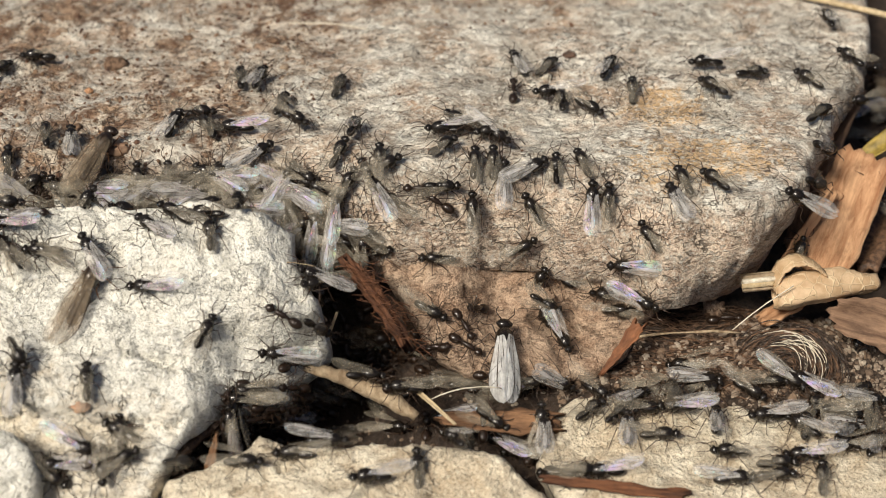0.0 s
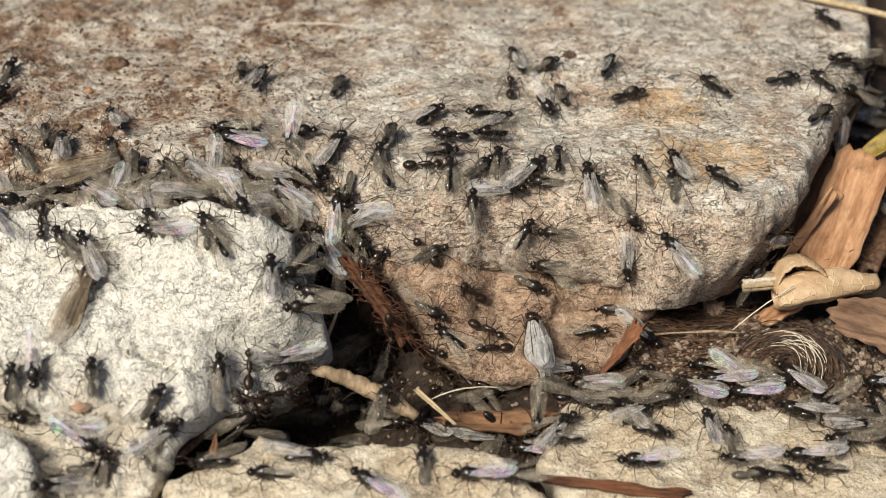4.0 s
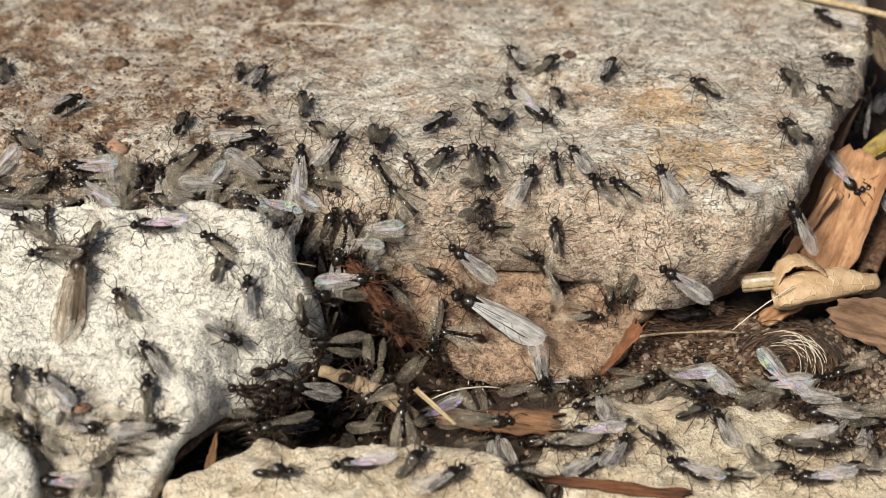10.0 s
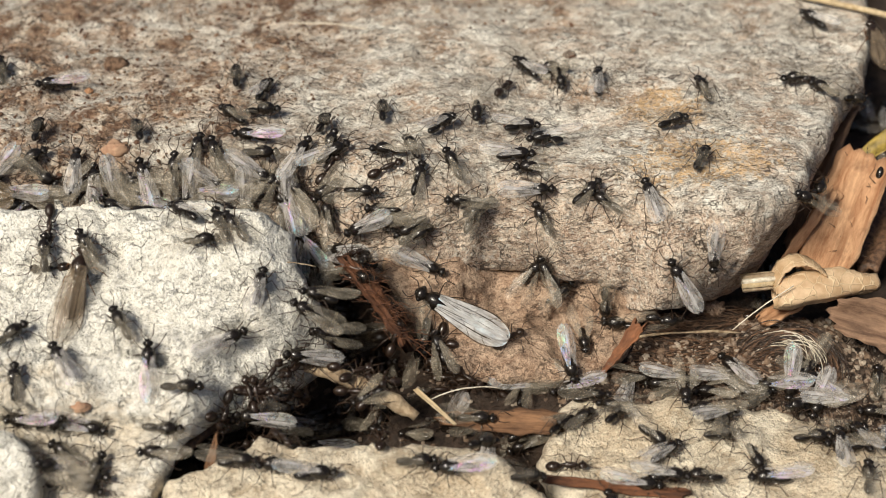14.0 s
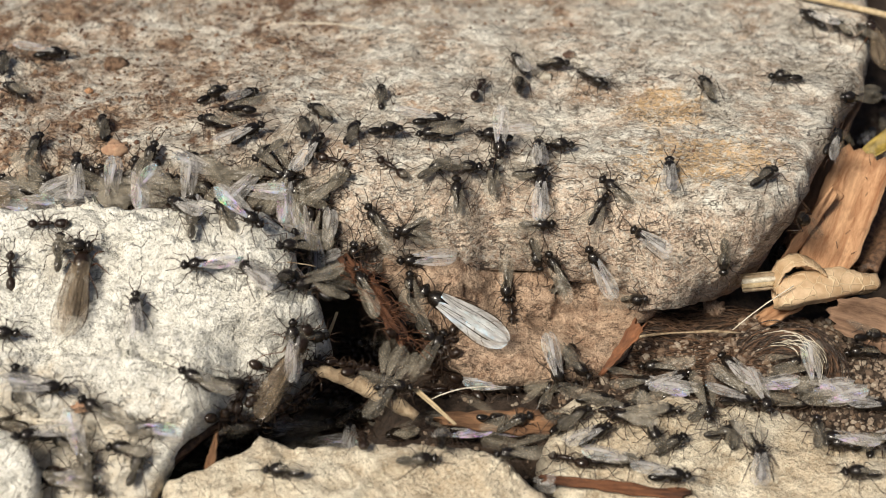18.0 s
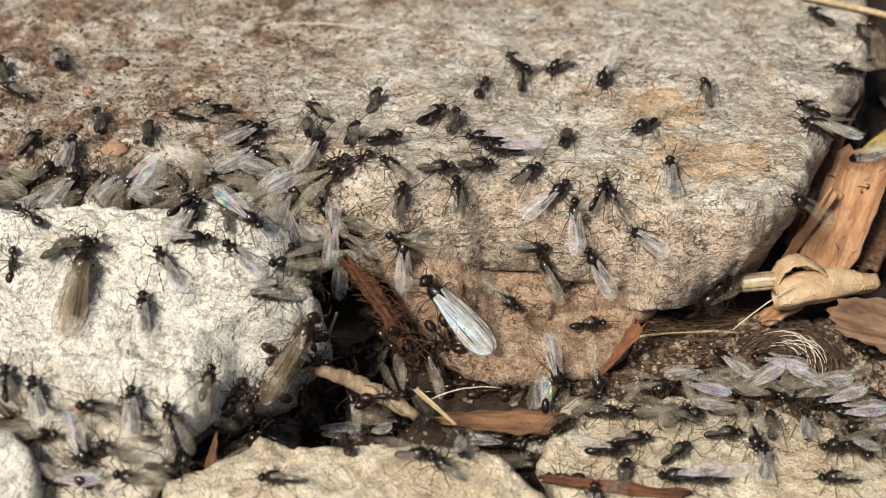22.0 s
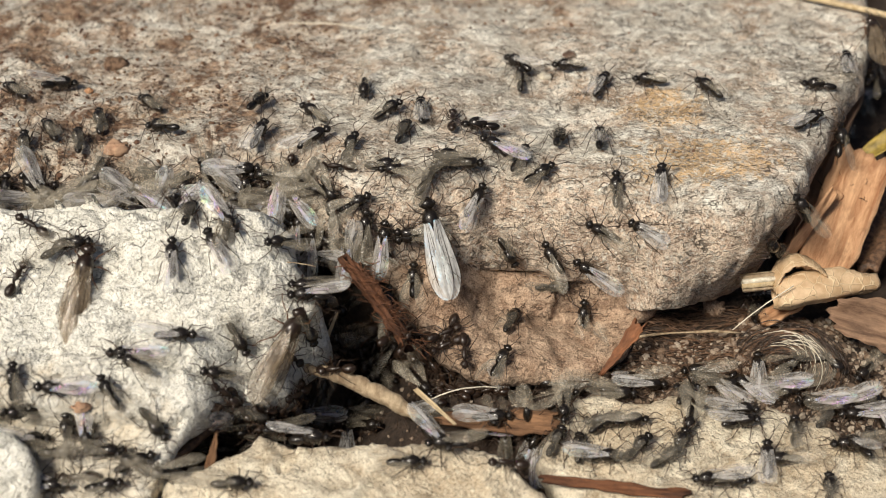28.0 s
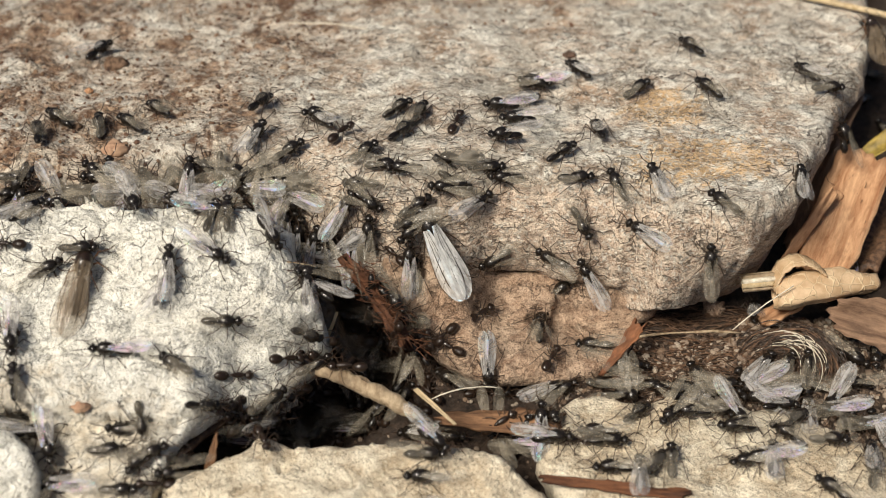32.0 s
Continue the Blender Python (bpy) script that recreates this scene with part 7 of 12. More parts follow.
    crawl(ants[89], [(0, -1.1, 14.7, -6.1, 148), (6, -3.3, 8.3, -15.7, 116), (9, 0.1, 5.4, -17.1, 92), (13, -3.5, 9.8, -25.7, -12), (16.5, -3.5, 9.2, -25.8, 92), (19, -3.5, 9.8, -25.7, 168), (23, -3.5, 7.3, -26.1, 160), (28, -8.4, 8.5, -31.3, -180), (32, -9.0, 7.5, -32.5, 92)])
    crawl(ants[90], [(0, 3.1, 14.8, -7.2, 88), (3, 3.1, 15.0, -6.9, 88), (6, 2.4, 14.8, -6.8, 120), (7, 3.1, 14.7, -7.3, 88), (9, 3.8, 15.1, -7.5, 28), (11, 4.4, 15.2, -8.1, 28), (12, 4.8, 15.4, -8.1, 28), (13, 4.4, 15.5, -7.7, 28), (16.5, 6.3, 16.9, -6.7, 120), (19, 6.1, 18.4, -5.2, 88), (21, 4.2, 18.7, -4.2, 8), (23, 2.8, 18.7, -3.7, 8), (25.5, 3.0, 18.4, -3.9, 4), (28, 3.0, 18.4, -3.9, 4), (32, 5.9, 18.8, -4.9, 4)])
    crawl(ants[91], [(0, 11.5, 19.0, -5.0, 32), (1, 11.4, 18.6, -5.2, 32), (2, 11.7, 18.7, -5.1, 32), (3, 11.5, 19.0, -5.0, 32), (6, 10.1, 18.6, -5.1, 116), (9, 10.9, 16.7, -6.8, 88), (11, 10.6, 17.8, -5.7, 60), (13, 12.2, 16.9, -6.6, 0), (16.5, 11.9, 16.6, -6.9, 88), (18, 12.3, 17.4, -6.1, 88), (19, 11.9, 17.2, -6.3, 88), (20, 11.5, 17.6, -5.9, 76), (21, 13.8, 16.7, -6.4, 60), (22, 14.8, 16.2, -6.3, 40), (23, 16.6, 16.8, -5.0, 28), (24, 18.5, 18.5, -4.2, 48), (25.5, 19.7, 20.5, -4.0, 64), (28, 20.1, 23.8, -4.8, 84), (30, 19.1, 27.7, -6.1, 120), (31, 19.9, 26.0, -5.3, 104), (32, 20.1, 25.8, -5.2, 100)])
    crawl(ants[92], [(0, 14.4, 18.9, -4.8, 88), (3, 14.7, 20.0, -4.7, 88), (6, 14.4, 19.9, -4.8, 88), (9, 14.0, 19.4, -4.9, 112), (11, 14.3, 18.9, -4.8, 88), (13, 10.6, 18.9, -5.0, -180), (16.5, 11.5, 18.2, -5.4, 0), (19, 10.8, 17.8, -5.7, 0), (21, 9.0, 18.3, -5.6, 60), (23, 10.8, 18.4, -5.3, 32), (25.5, 10.1, 20.3, -4.6, 64), (28, 9.8, 20.3, -4.6, 64), (32, 7.2, 18.0, -5.6, -180)])
    crawl(ants[93], [(0, 17.3, 19.0, -4.4, 108), (3, 23.7, 13.2, -7.8, -60), (6, 20.6, 11.0, -16.6, -88), (9, 23.4, 10.4, -15.9, -88), (13, 22.0, 6.1, -21.3, 164), (19, 26.3, 1.5, -23.5, -180), (23, 31.7, -0.7, -23.2, -180), (28, 23.2, -0.6, -23.4, -176), (32, 29.4, -1.4, -23.6, -180)])
    crawl(ants[94], [(0, 10.9, 15.9, -8.0, 120), (3, 14.2, 13.6, -10.3, -176), (6, 12.2, 13.5, -14.1, -176), (9, 20.6, 10.3, -20.5, -88), (11, 21.0, 10.8, -19.8, -88), (13, 20.6, 10.3, -20.5, -88), (16.5, 14.9, 12.3, -19.2, 36), (19, 14.9, 13.2, -19.2, 36), (21, 15.0, 12.0, -19.4, 4), (23, 24.2, 1.4, -23.3, 4), (28, 13.2, -0.6, -24.2, 176), (32, 19.7, -1.0, -23.7, -180)])
    crawl(ants[95], [(0, 18.5, 15.5, -6.2, 88), (1, 18.9, 15.3, -6.4, 88), (2, 18.7, 15.7, -6.0, 88), (3, 18.5, 16.6, -5.2, 88), (6, 17.5, 18.1, -4.3, 112), (9, 16.8, 19.5, -4.4, 108), (11, 16.5, 18.6, -4.3, 112), (12, 15.8, 19.4, -4.4, 136), (13, 16.1, 19.7, -4.4, 172), (14, 12.4, 23.3, -5.1, -168), (15.5, 12.6, 23.2, -5.1, -180), (16.5, 13.0, 22.9, -4.9, -176), (18, 12.0, 21.1, -4.3, 88), (19, 12.7, 19.9, -4.6, 40), (21, 12.4, 18.8, -5.0, 32), (23, 21.5, 11.6, -12.0, 152), (25.5, 21.5, 11.8, -11.6, 156), (28, 3.7, 15.8, -6.6, 60), (30, 3.3, 15.3, -6.7, 60), (32, 4.1, 15.7, -7.0, 28)])
    crawl(ants[96], [(0, 20.7, 15.3, -6.3, 88), (3, 20.4, 16.0, -5.6, 88), (6, 19.7, 16.0, -5.6, 120), (9, 19.7, 16.3, -5.4, 120), (10, 19.4, 16.2, -5.4, 128), (12, 19.6, 16.0, -5.7, 140), (13, 19.8, 15.2, -6.5, 148), (16.5, 20.6, 16.3, -5.3, 88), (19, 14.9, 22.0, -4.8, -4), (21, 14.9, 22.6, -4.8, 44), (23, 15.8, 24.5, -5.5, 72), (25.5, 15.0, 24.4, -5.4, 76), (28, 15.0, 24.4, -5.4, 76), (30, 15.5, 25.2, -5.6, 68), (31, 15.2, 20.6, -4.6, 52), (32, 15.5, 21.0, -4.6, 36)])
    crawl(ants[97], [(0, 29.5, 15.2, -3.8, 108), (6, 28.2, 14.7, -4.1, 84), (9, 27.7, 15.1, -4.2, 112), (11, 29.3, 18.1, -3.6, 104), (13, 32.3, 19.0, -3.7, 64), (16.5, 20.3, 18.8, -4.1, -180), (19, 21.4, 14.8, -6.6, 120), (21, 21.5, 15.1, -6.3, 120), (23, 21.5, 15.4, -6.0, 120), (25.5, 21.9, 15.5, -5.7, 88), (28, 21.7, 16.1, -5.3, 88), (30, 21.6, 16.5, -5.1, 116), (31, 21.8, 16.4, -5.1, 116), (32, 21.6, 16.5, -5.1, 116)])
    crawl(ants[98], [(0, 28.7, 13.0, -4.4, 112), (3, 28.4, 12.6, -4.9, 112), (6, 28.5, 7.3, -10.8, 148), (7, 27.9, 7.2, -11.0, 152), (8, 28.3, 7.1, -11.4, 148), (9, 28.1, 7.2, -11.1, 148), (11, 28.1, 7.2, -11.1, 148), (13, 28.5, 7.3, -10.8, 120), (16.5, 18.8, 11.9, -13.5, 120), (19, 19.1, 12.0, -13.1, 120), (20, 19.2, 12.0, -13.4, 120), (21, 18.4, 11.9, -13.5, 120), (22, 18.9, 12.0, -13.2, 120), (23, 18.8, 11.9, -13.5, 120), (24, 18.2, 11.8, -14.2, 120), (25.5, 18.5, 11.6, -14.9, 120), (28, 18.1, 11.8, -14.4, 148), (30, 18.1, 11.7, -14.9, 120), (32, 18.1, 11.7, -14.9, 120)])
    crawl(ants[99], [(0, 32.9, 14.3, -3.3, 128), (3, 33.6, 14.7, -3.2, 140), (6, 32.2, 11.5, -4.4, 176), (9, 44.2, 28.9, -4.7, 36), (11, 43.6, 18.5, -3.8, -180), (13, 43.1, 13.5, -7.2, 124), (16.5, 43.6, 14.2, -5.2, 160), (19, 44.0, 14.6, -8.5, 128), (23, 55.1, 25.5, -14.4, 0), (28, 60.6, 49.8, -24.2, 80), (32, 54.3, 24.7, -14.7, -180)])
    crawl(ants[100], [(0, 25.8, 11.1, -8.3, 120), (1, 25.8, 13.1, -6.5, 120), (2, 25.3, 16.1, -4.7, 112), (3, 24.7, 17.5, -4.1, 112), (6, 24.3, 19.2, -4.2, 108), (7, 25.0, 18.2, -4.0, 120), (8, 24.7, 18.5, -3.9, 128), (9, 22.4, 15.8, -5.2, 144), (11, 19.6, 16.1, -5.6, 148), (13, 16.7, 16.3, -5.4, 28), (14, 18.3, 16.0, -5.7, 40), (15.5, 18.2, 16.3, -5.4, 52), (16.5, 18.1, 16.3, -5.4, 60), (18, 19.5, 14.7, -7.1, 60), (19, 19.5, 14.7, -7.1, 60), (20, 18.8, 15.2, -6.6, 76), (21, 18.8, 15.5, -6.2, 88), (23, 19.6, 15.8, -5.8, 60), (25.5, 11.5, 18.8, -5.0, 32), (28, 12.4, 18.5, -5.2, 32), (30, 11.8, 18.5, -5.2, 0), (32, 17.1, 17.0, -4.9, 0)])
    crawl(ants[101], [(0, 42.6, 13.6, -4.5, 156), (3, 41.7, 13.0, -10.1, -28), (6, 40.7, 11.4, -7.0, 140), (9, 42.3, 12.5, -6.4, 92), (11, 42.3, 12.5, -6.4, 128), (13, 44.6, 23.8, -28.3, 76), (16.5, 46.6, 27.1, -29.5, 56), (19, 42.2, 14.8, -14.3, 136), (23, 46.8, 25.5, -30.1, -160), (28, 41.8, 15.6, -25.8, -164), (32, 40.6, 10.9, -23.7, 80)])
    crawl(ants[102], [(0, 45.9, 17.4, -6.0, -4), (3, 51.3, 16.2, -18.8, 8), (6, 50.3, 17.4, -18.4, -60), (8, 50.7, 18.6, -17.7, -76), (9, 50.4, 18.7, -17.6, -88), (10, 49.8, 18.0, -17.9, -72), (11, 50.2, 18.1, -17.9, -60), (12, 50.6, 18.5, -17.7, -60), (13, 49.7, 18.3, -17.8, -56), (19, 49.2, 29.8, -30.5, 32), (23, 52.3, 15.4, -18.6, -140), (25.5, 40.8, 11.3, -6.7, 144), (28, 39.6, 11.2, -9.9, 128), (29, 36.1, 9.7, -5.2, 136), (30, 35.2, 11.1, -3.1, 116), (31, 34.3, 11.1, -3.5, 128), (32, 33.9, 11.4, -3.5, 140)])
    crawl(ants[103], [(0, 22.7, 10.9, -13.2, -176), (6, 23.9, 10.8, -13.6, -88), (9, 34.1, 13.8, -3.2, 136), (11, 34.2, 13.1, -3.2, 132), (13, 33.2, 8.7, -9.7, -88), (16.5, 32.9, 8.9, -9.3, -176), (19, 25.5, 11.1, -8.7, 152), (20, 25.5, 11.3, -8.4, 152), (21, 24.9, 11.7, -8.7, 152), (22, 24.9, 11.5, -8.9, 152), (23, 24.9, 11.7, -8.7, 152), (25.5, 25.5, 11.6, -8.0, 148), (28, 25.2, 11.7, -8.2, 152), (29, 24.4, 12.4, -8.8, 164), (30, 24.3, 12.0, -9.5, -180), (32, 24.9, 12.1, -8.5, 152)])
    crawl(ants[104], [(0, 10.3, 13.9, -12.6, 32), (1, 10.5, 14.1, -11.7, 40), (2, 10.4, 13.9, -12.6, 52), (3, 10.3, 14.2, -11.6, 60), (6, 10.3, 14.5, -10.8, 60), (8, 10.7, 13.4, -14.9, 20), (9, 11.1, 13.6, -14.2, 0), (10, 11.3, 13.6, -14.1, -16), (11, 11.0, 13.5, -14.6, -32), (12, 12.2, 13.3, -15.3, -12), (13, 12.6, 13.1, -15.7, 8), (14, 11.9, 13.2, -15.9, 56), (16.5, 11.7, 13.1, -16.3, -180), (18, 12.2, 13.4, -14.6, -72), (19, 12.2, 13.6, -13.7, 4), (20, 11.8, 13.7, -13.8, 16), (21, 11.6, 13.9, -12.6, 32), (23, 11.8, 13.9, -12.9, 4), (25.5, 11.1, 13.6, -14.2, -32), (28, 8.4, 13.6, -14.2, -60), (30, 9.5, 13.2, -15.4, -60), (31, 9.0, 13.4, -14.7, -104), (32, 6.0, 13.4, -15.0, -152)])
    crawl(ants[105], [(0, 13.2, 12.6, -16.9, 68), (1, 13.2, 12.8, -15.2, 100), (2, 13.5, 12.6, -15.4, 148), (3, 13.4, 12.8, -15.1, -172), (6, 13.3, 13.2, -17.9, 92), (9, 13.4, 12.6, -15.7, 124), (11, 13.8, 12.4, -15.4, 124), (13, 13.8, 12.4, -15.4, 124), (16.5, 13.8, 12.5, -15.0, 124), (18, 14.7, 12.1, -14.2, 124), (19, 14.9, 11.9, -14.5, 124), (21, 14.4, 12.3, -14.3, 124), (22, 13.8, 12.5, -15.0, 124), (23, 14.4, 12.2, -14.6, 124), (25.5, 14.0, 12.6, -14.0, 124), (28, 14.3, 12.7, -13.1, 124), (30, 14.3, 12.6, -13.5, 124), (32, 14.0, 12.7, -13.6, 160)])
    crawl(ants[106], [(0, -1.4, 11.6, -13.6, -180), (3, -1.2, 12.1, -13.1, 4), (6, -1.2, 12.1, -13.1, 32), (8, -0.5, 12.2, -13.3, 16), (9, -0.5, 11.9, -13.4, 8), (11, -1.2, 9.3, -14.6, -28), (13, -5.9, 14.0, -25.8, 92), (19, -6.1, 0.7, -14.2, -168), (23, -8.0, 12.0, -28.0, 168), (28, -10.3, 10.8, -13.5, -180), (30, -7.0, 14.8, -6.3, 120), (32, -3.0, 14.5, -6.5, 32)])
    crawl(ants[107], [(0, 26.3, 6.5, -15.7, -20), (3, 25.9, 8.9, -22.5, -76), (6, 25.8, 5.6, -22.6, -32), (9, 28.8, -0.5, -23.4, 176), (13, 29.5, -0.6, -23.3, 0), (19, 29.5, -0.6, -23.3, 32), (23, 35.4, 1.1, -22.9, -4), (28, 26.1, -1.1, -23.9, 0), (32, 32.4, -2.8, -23.7, 32)])
    crawl(ants[108], [(0, -18.1, 16.5, -17.8, 84), (3, -18.8, 18.2, -19.6, -152), (6, -19.0, 21.3, -24.2, 172), (9, -15.9, 18.6, -24.1, 0), (13, -13.7, 13.3, -26.3, 4), (19, -18.7, 20.1, -24.4, -4), (21, -16.0, -0.4, -8.3, -180), (23, -17.1, 18.1, -24.3, -4), (28, -14.6, 0.3, -10.4, 52), (32, -15.4, -2.3, -16.6, 28)])
    crawl(ants[109], [(0, -17.8, 21.0, -24.1, 172), (3, -17.4, -2.0, -8.0, -172), (6, -17.0, -2.2, -9.0, 4), (9, -16.5, -1.9, -9.7, -8), (11, -17.1, -2.1, -8.4, -176), (13, -16.6, -1.6, -8.6, 152), (19, -19.2, 1.6, -6.8, 20), (23, -20.7, -1.1, -6.9, -176), (28, -24.2, -4.2, -11.3, -60), (30, -25.9, -3.2, -7.3, 64), (32, -25.0, -3.7, -8.0, 0)])
    crawl(ants[110], [(0, -14.5, 13.5, -16.1, 8), (3, -15.3, 13.9, -16.4, 8), (6, -16.5, 17.5, -24.4, 0), (9, -12.3, 12.3, -27.9, -176), (13, -12.0, 8.8, -30.9, -180), (19, -10.9, -4.9, -15.9, -164), (23, -12.0, 8.8, -30.9, -180), (28, -12.8, -5.2, -15.8, 176), (32, -11.8, -5.0, -15.6, -180)])
    crawl(ants[111], [(0, -11.5, 12.6, -13.6, 12), (3, -13.7, 13.2, -16.8, 88), (6, -12.1, 7.6, -8.7, 88), (9, -10.8, 6.5, -9.2, -148), (13, -14.2, 19.2, -24.4, 4), (19, -18.1, 16.5, -17.8, 84), (23, -17.7, 19.6, -24.1, -8), (28, -18.4, 20.2, -24.2, -8), (32, -19.0, 22.3, -24.4, -4)])
    crawl(ants[112], [(0, -9.4, 12.1, -13.8, -60), (6, -9.1, 11.8, -16.5, -92), (9, -6.3, 8.8, -15.4, 124), (11, -6.0, 8.4, -16.4, 128), (13, -6.1, 11.4, -20.2, 168), (19, -4.2, 8.4, -15.5, 92), (21, -4.2, 8.4, -15.5, 92), (22, -4.0, 13.7, -20.4, 78), (23, -3.4, 10.4, -14.7, 60), (24, -2.8, 11.8, -13.8, 56), (25.5, -3.2, 11.4, -14.4, 60), (27, -3.8, 11.0, -15.2, 80), (28, -3.6, 9.8, -15.0, 88), (30, -3.3, 8.9, -15.3, 120), (31, -2.9, 9.4, -15.0, 104), (32, -3.3, 10.2, -14.8, 88)])
    crawl(ants[113], [(0, -16.6, 3.2, -8.6, 176), (3, -19.3, -3.9, -13.8, -8), (6, -19.3, -4.1, -14.0, -4), (9, -18.2, -6.0, -17.5, 168), (11, -19.3, -3.6, -12.9, 172), (13, -18.0, -3.1, -14.0, 168), (19, -19.0, -1.2, -7.3, 12), (21, -18.9, -0.6, -7.3, 28), (23, -19.6, -1.0, -6.8, 8), (28, -16.5, -0.7, -8.5, -172), (32, -16.0, 1.5, -9.3, 156)])
    crawl(ants[114], [(0, -9.4, 11.8, -16.4, -92), (3, -9.4, 5.8, -11.0, -88), (6, -9.3, 4.9, -10.7, -140), (9, -6.1, 0.7, -14.2, 168), (13, -7.4, 9.8, -29.3, 176), (19, -8.9, 9.9, -30.2, 0), (23, -4.9, 0.3, -15.4, 0), (28, -6.8, 9.4, -29.1, 16), (32, -3.5, 7.3, -26.1, -20)])
    crawl(ants[115], [(0, -14.0, 18.1, -24.5, 92), (6, -14.5, 11.5, -26.7, 20), (9, -13.6, 9.2, -28.6, 16), (13, -14.3, 7.3, -28.8, 12), (19, -15.0, -2.5, -17.5, 164), (23, -13.6, 7.8, -29.4, -168), (28, -13.6, 10.7, -27.9, 12), (32, -13.6, 9.2, -28.6, -164)])
    crawl(ants[116], [(0, -9.9, 14.8, -26.5, -148), (6, -12.9, 11.1, -28.3, -172), (9, -9.5, 11.5, -29.0, 0), (13, -11.0, 10.4, -29.9, 0), (19, -13.6, 9.2, -28.6, 16), (23, -10.9, 9.2, -31.0, 0), (28, -10.1, 9.3, -31.0, 0), (32, -10.8, 8.3, -31.9, 0)])
    crawl(ants[117], [(0, -13.8, 13.1, -26.4, -56), (6, -15.7, -2.6, -16.7, -180), (9, -15.6, -2.6, -16.9, 88), (13, -14.8, -3.9, -16.2, 172), (19, -15.6, -2.6, -16.8, -180), (23, -15.6, -2.6, -16.9, 0), (28, -14.6, -2.0, -17.8, -36), (32, -15.0, -2.2, -17.3, 8)])
    crawl(ants[118], [(0, -11.1, 12.8, -28.1, 92), (6, -10.9, 9.2, -31.0, 0), (9, -10.9, 9.2, -31.0, -180), (13, -10.0, -7.3, -16.5, 0), (19, -13.6, 4.1, -31.0, -168), (23, -7.2, -8.6, -16.3, -4), (28, -11.0, 3.0, -33.9, -172), (32, -8.0, -1.1, -31.1, 140)])
    crawl(ants[119], [(0, -6.9, 6.8, -23.5, 32), (6, -3.5, 4.5, -26.1, -16), (9, -4.9, 6.6, -27.8, -28), (13, -4.9, 5.6, -27.8, -32), (19, -4.9, 5.6, -27.8, -32), (23, -1.8, 2.6, -25.1, -44), (28, -5.4, 7.0, -28.4, -20), (32, -4.9, 6.6, -27.8, -44)])
    crawl(ants[120], [(0, -1.0, 5.4, -17.2, -32), (6, -0.9, 2.8, -19.1, -28), (9, -0.9, 2.8, -19.1, -92), (13, -1.9, 3.0, -20.5, -156), (19, -1.5, 3.5, -18.7, -60), (23, -5.2, 12.8, -25.9, -8), (28, -5.7, 8.0, -16.6, 92), (32, -3.7, 5.7, -17.9, -176)])
    crawl(ants[121], [(0, 3.5, 6.7, -17.7, -152), (3, 3.1, 9.5, -17.1, 128), (6, 3.9, 9.7, -17.3, -88), (9, 2.3, 2.8, -18.7, -180), (13, 0.5, 0.4, -24.3, -180), (19, -2.0, -1.4, -24.8, 172), (23, -0.3, -1.6, -24.4, -180), (28, -2.0, -0.4, -24.6, 92), (30, -1.2, -0.6, -24.4, 92), (32, -1.6, -0.5, -24.5, 92)])
    crawl(ants[122], [(0, 2.7, 4.1, -18.3, -60), (3, 5.8, 1.6, -19.5, -172), (6, 5.7, 1.3, -19.7, -28), (9, 11.7, -0.2, -24.5, -4), (13, 7.6, 1.0, -19.9, 0), (16.5, 9.9, 7.4, -20.5, 88), (19, 8.9, 8.8, -20.5, -92), (21, 13.2, 1.2, -20.5, -32), (23, 15.4, 0.4, -24.3, 0), (28, 9.6, -1.2, -23.0, -12), (30, 13.4, -0.3, -21.1, 36), (32, 13.4, 1.0, -20.5, 64)])
    crawl(ants[123], [(0, 3.1, 1.6, -19.1, -32), (3, 5.5, 3.9, -19.2, -16), (6, 0.3, 1.4, -22.1, -132), (9, 6.8, 0.0, -25.1, -180), (13, 3.4, 1.0, -24.6, 4), (16.5, 4.9, 1.5, -19.5, -176), (19, 2.7, -0.4, -24.5, -4), (23, 2.7, -0.4, -24.5, -4), (28, 1.1, -1.4, -24.5, -180), (32, 7.1, -8.7, -20.4, 32)])
    crawl(ants[124], [(0, 13.3, 9.3, -19.4, -28), (3, 13.9, 13.2, -18.7, 144), (6, 14.0, 10.0, -20.3, 0), (9, 19.5, 9.4, -22.3, 0), (11, 17.4, 4.5, -22.0, -96), (13, 17.8, 3.9, -21.9, -92), (16.5, 15.4, 1.7, -21.3, 64), (19, 13.8, -1.5, -24.1, 60), (23, 15.4, -0.7, -24.0, 60), (28, 7.4, 0.1, -19.8, 60), (30, 10.8, 1.1, -20.0, 40), (32, 11.9, 5.3, -20.4, 88)])
    crawl(ants[125], [(0, 12.7, 8.5, -22.1, -68), (6, 15.5, -0.3, -21.5, 4), (9, 16.0, -0.8, -24.1, -8), (13, 11.0, -1.2, -24.6, 0), (19, 8.1, -1.1, -24.6, -4), (23, 11.8, -10.0, -19.6, 92), (28, 6.5, -8.5, -20.3, 0), (32, 11.8, -8.2, -20.1, 88)])
    crawl(ants[126], [(0, 14.2, 13.1, -18.7, 148), (3, 11.6, 10.8, -18.3, -36), (6, 10.3, 11.8, -18.4, -12), (9, 12.5, 10.0, -18.6, 0), (11, 14.9, 13.2, -19.2, 36), (13, 15.0, 12.0, -19.5, 32), (19, 8.4, 11.1, -19.2, -92), (23, 9.3, 6.2, -20.4, 44), (24, 9.1, 6.5, -20.5, 52), (25.5, 9.3, 6.2, -20.4, 68), (28, 8.8, 6.7, -20.5, 68), (30, 9.7, 6.2, -20.5, 64), (32, 11.6, 8.4, -21.7, 52)])
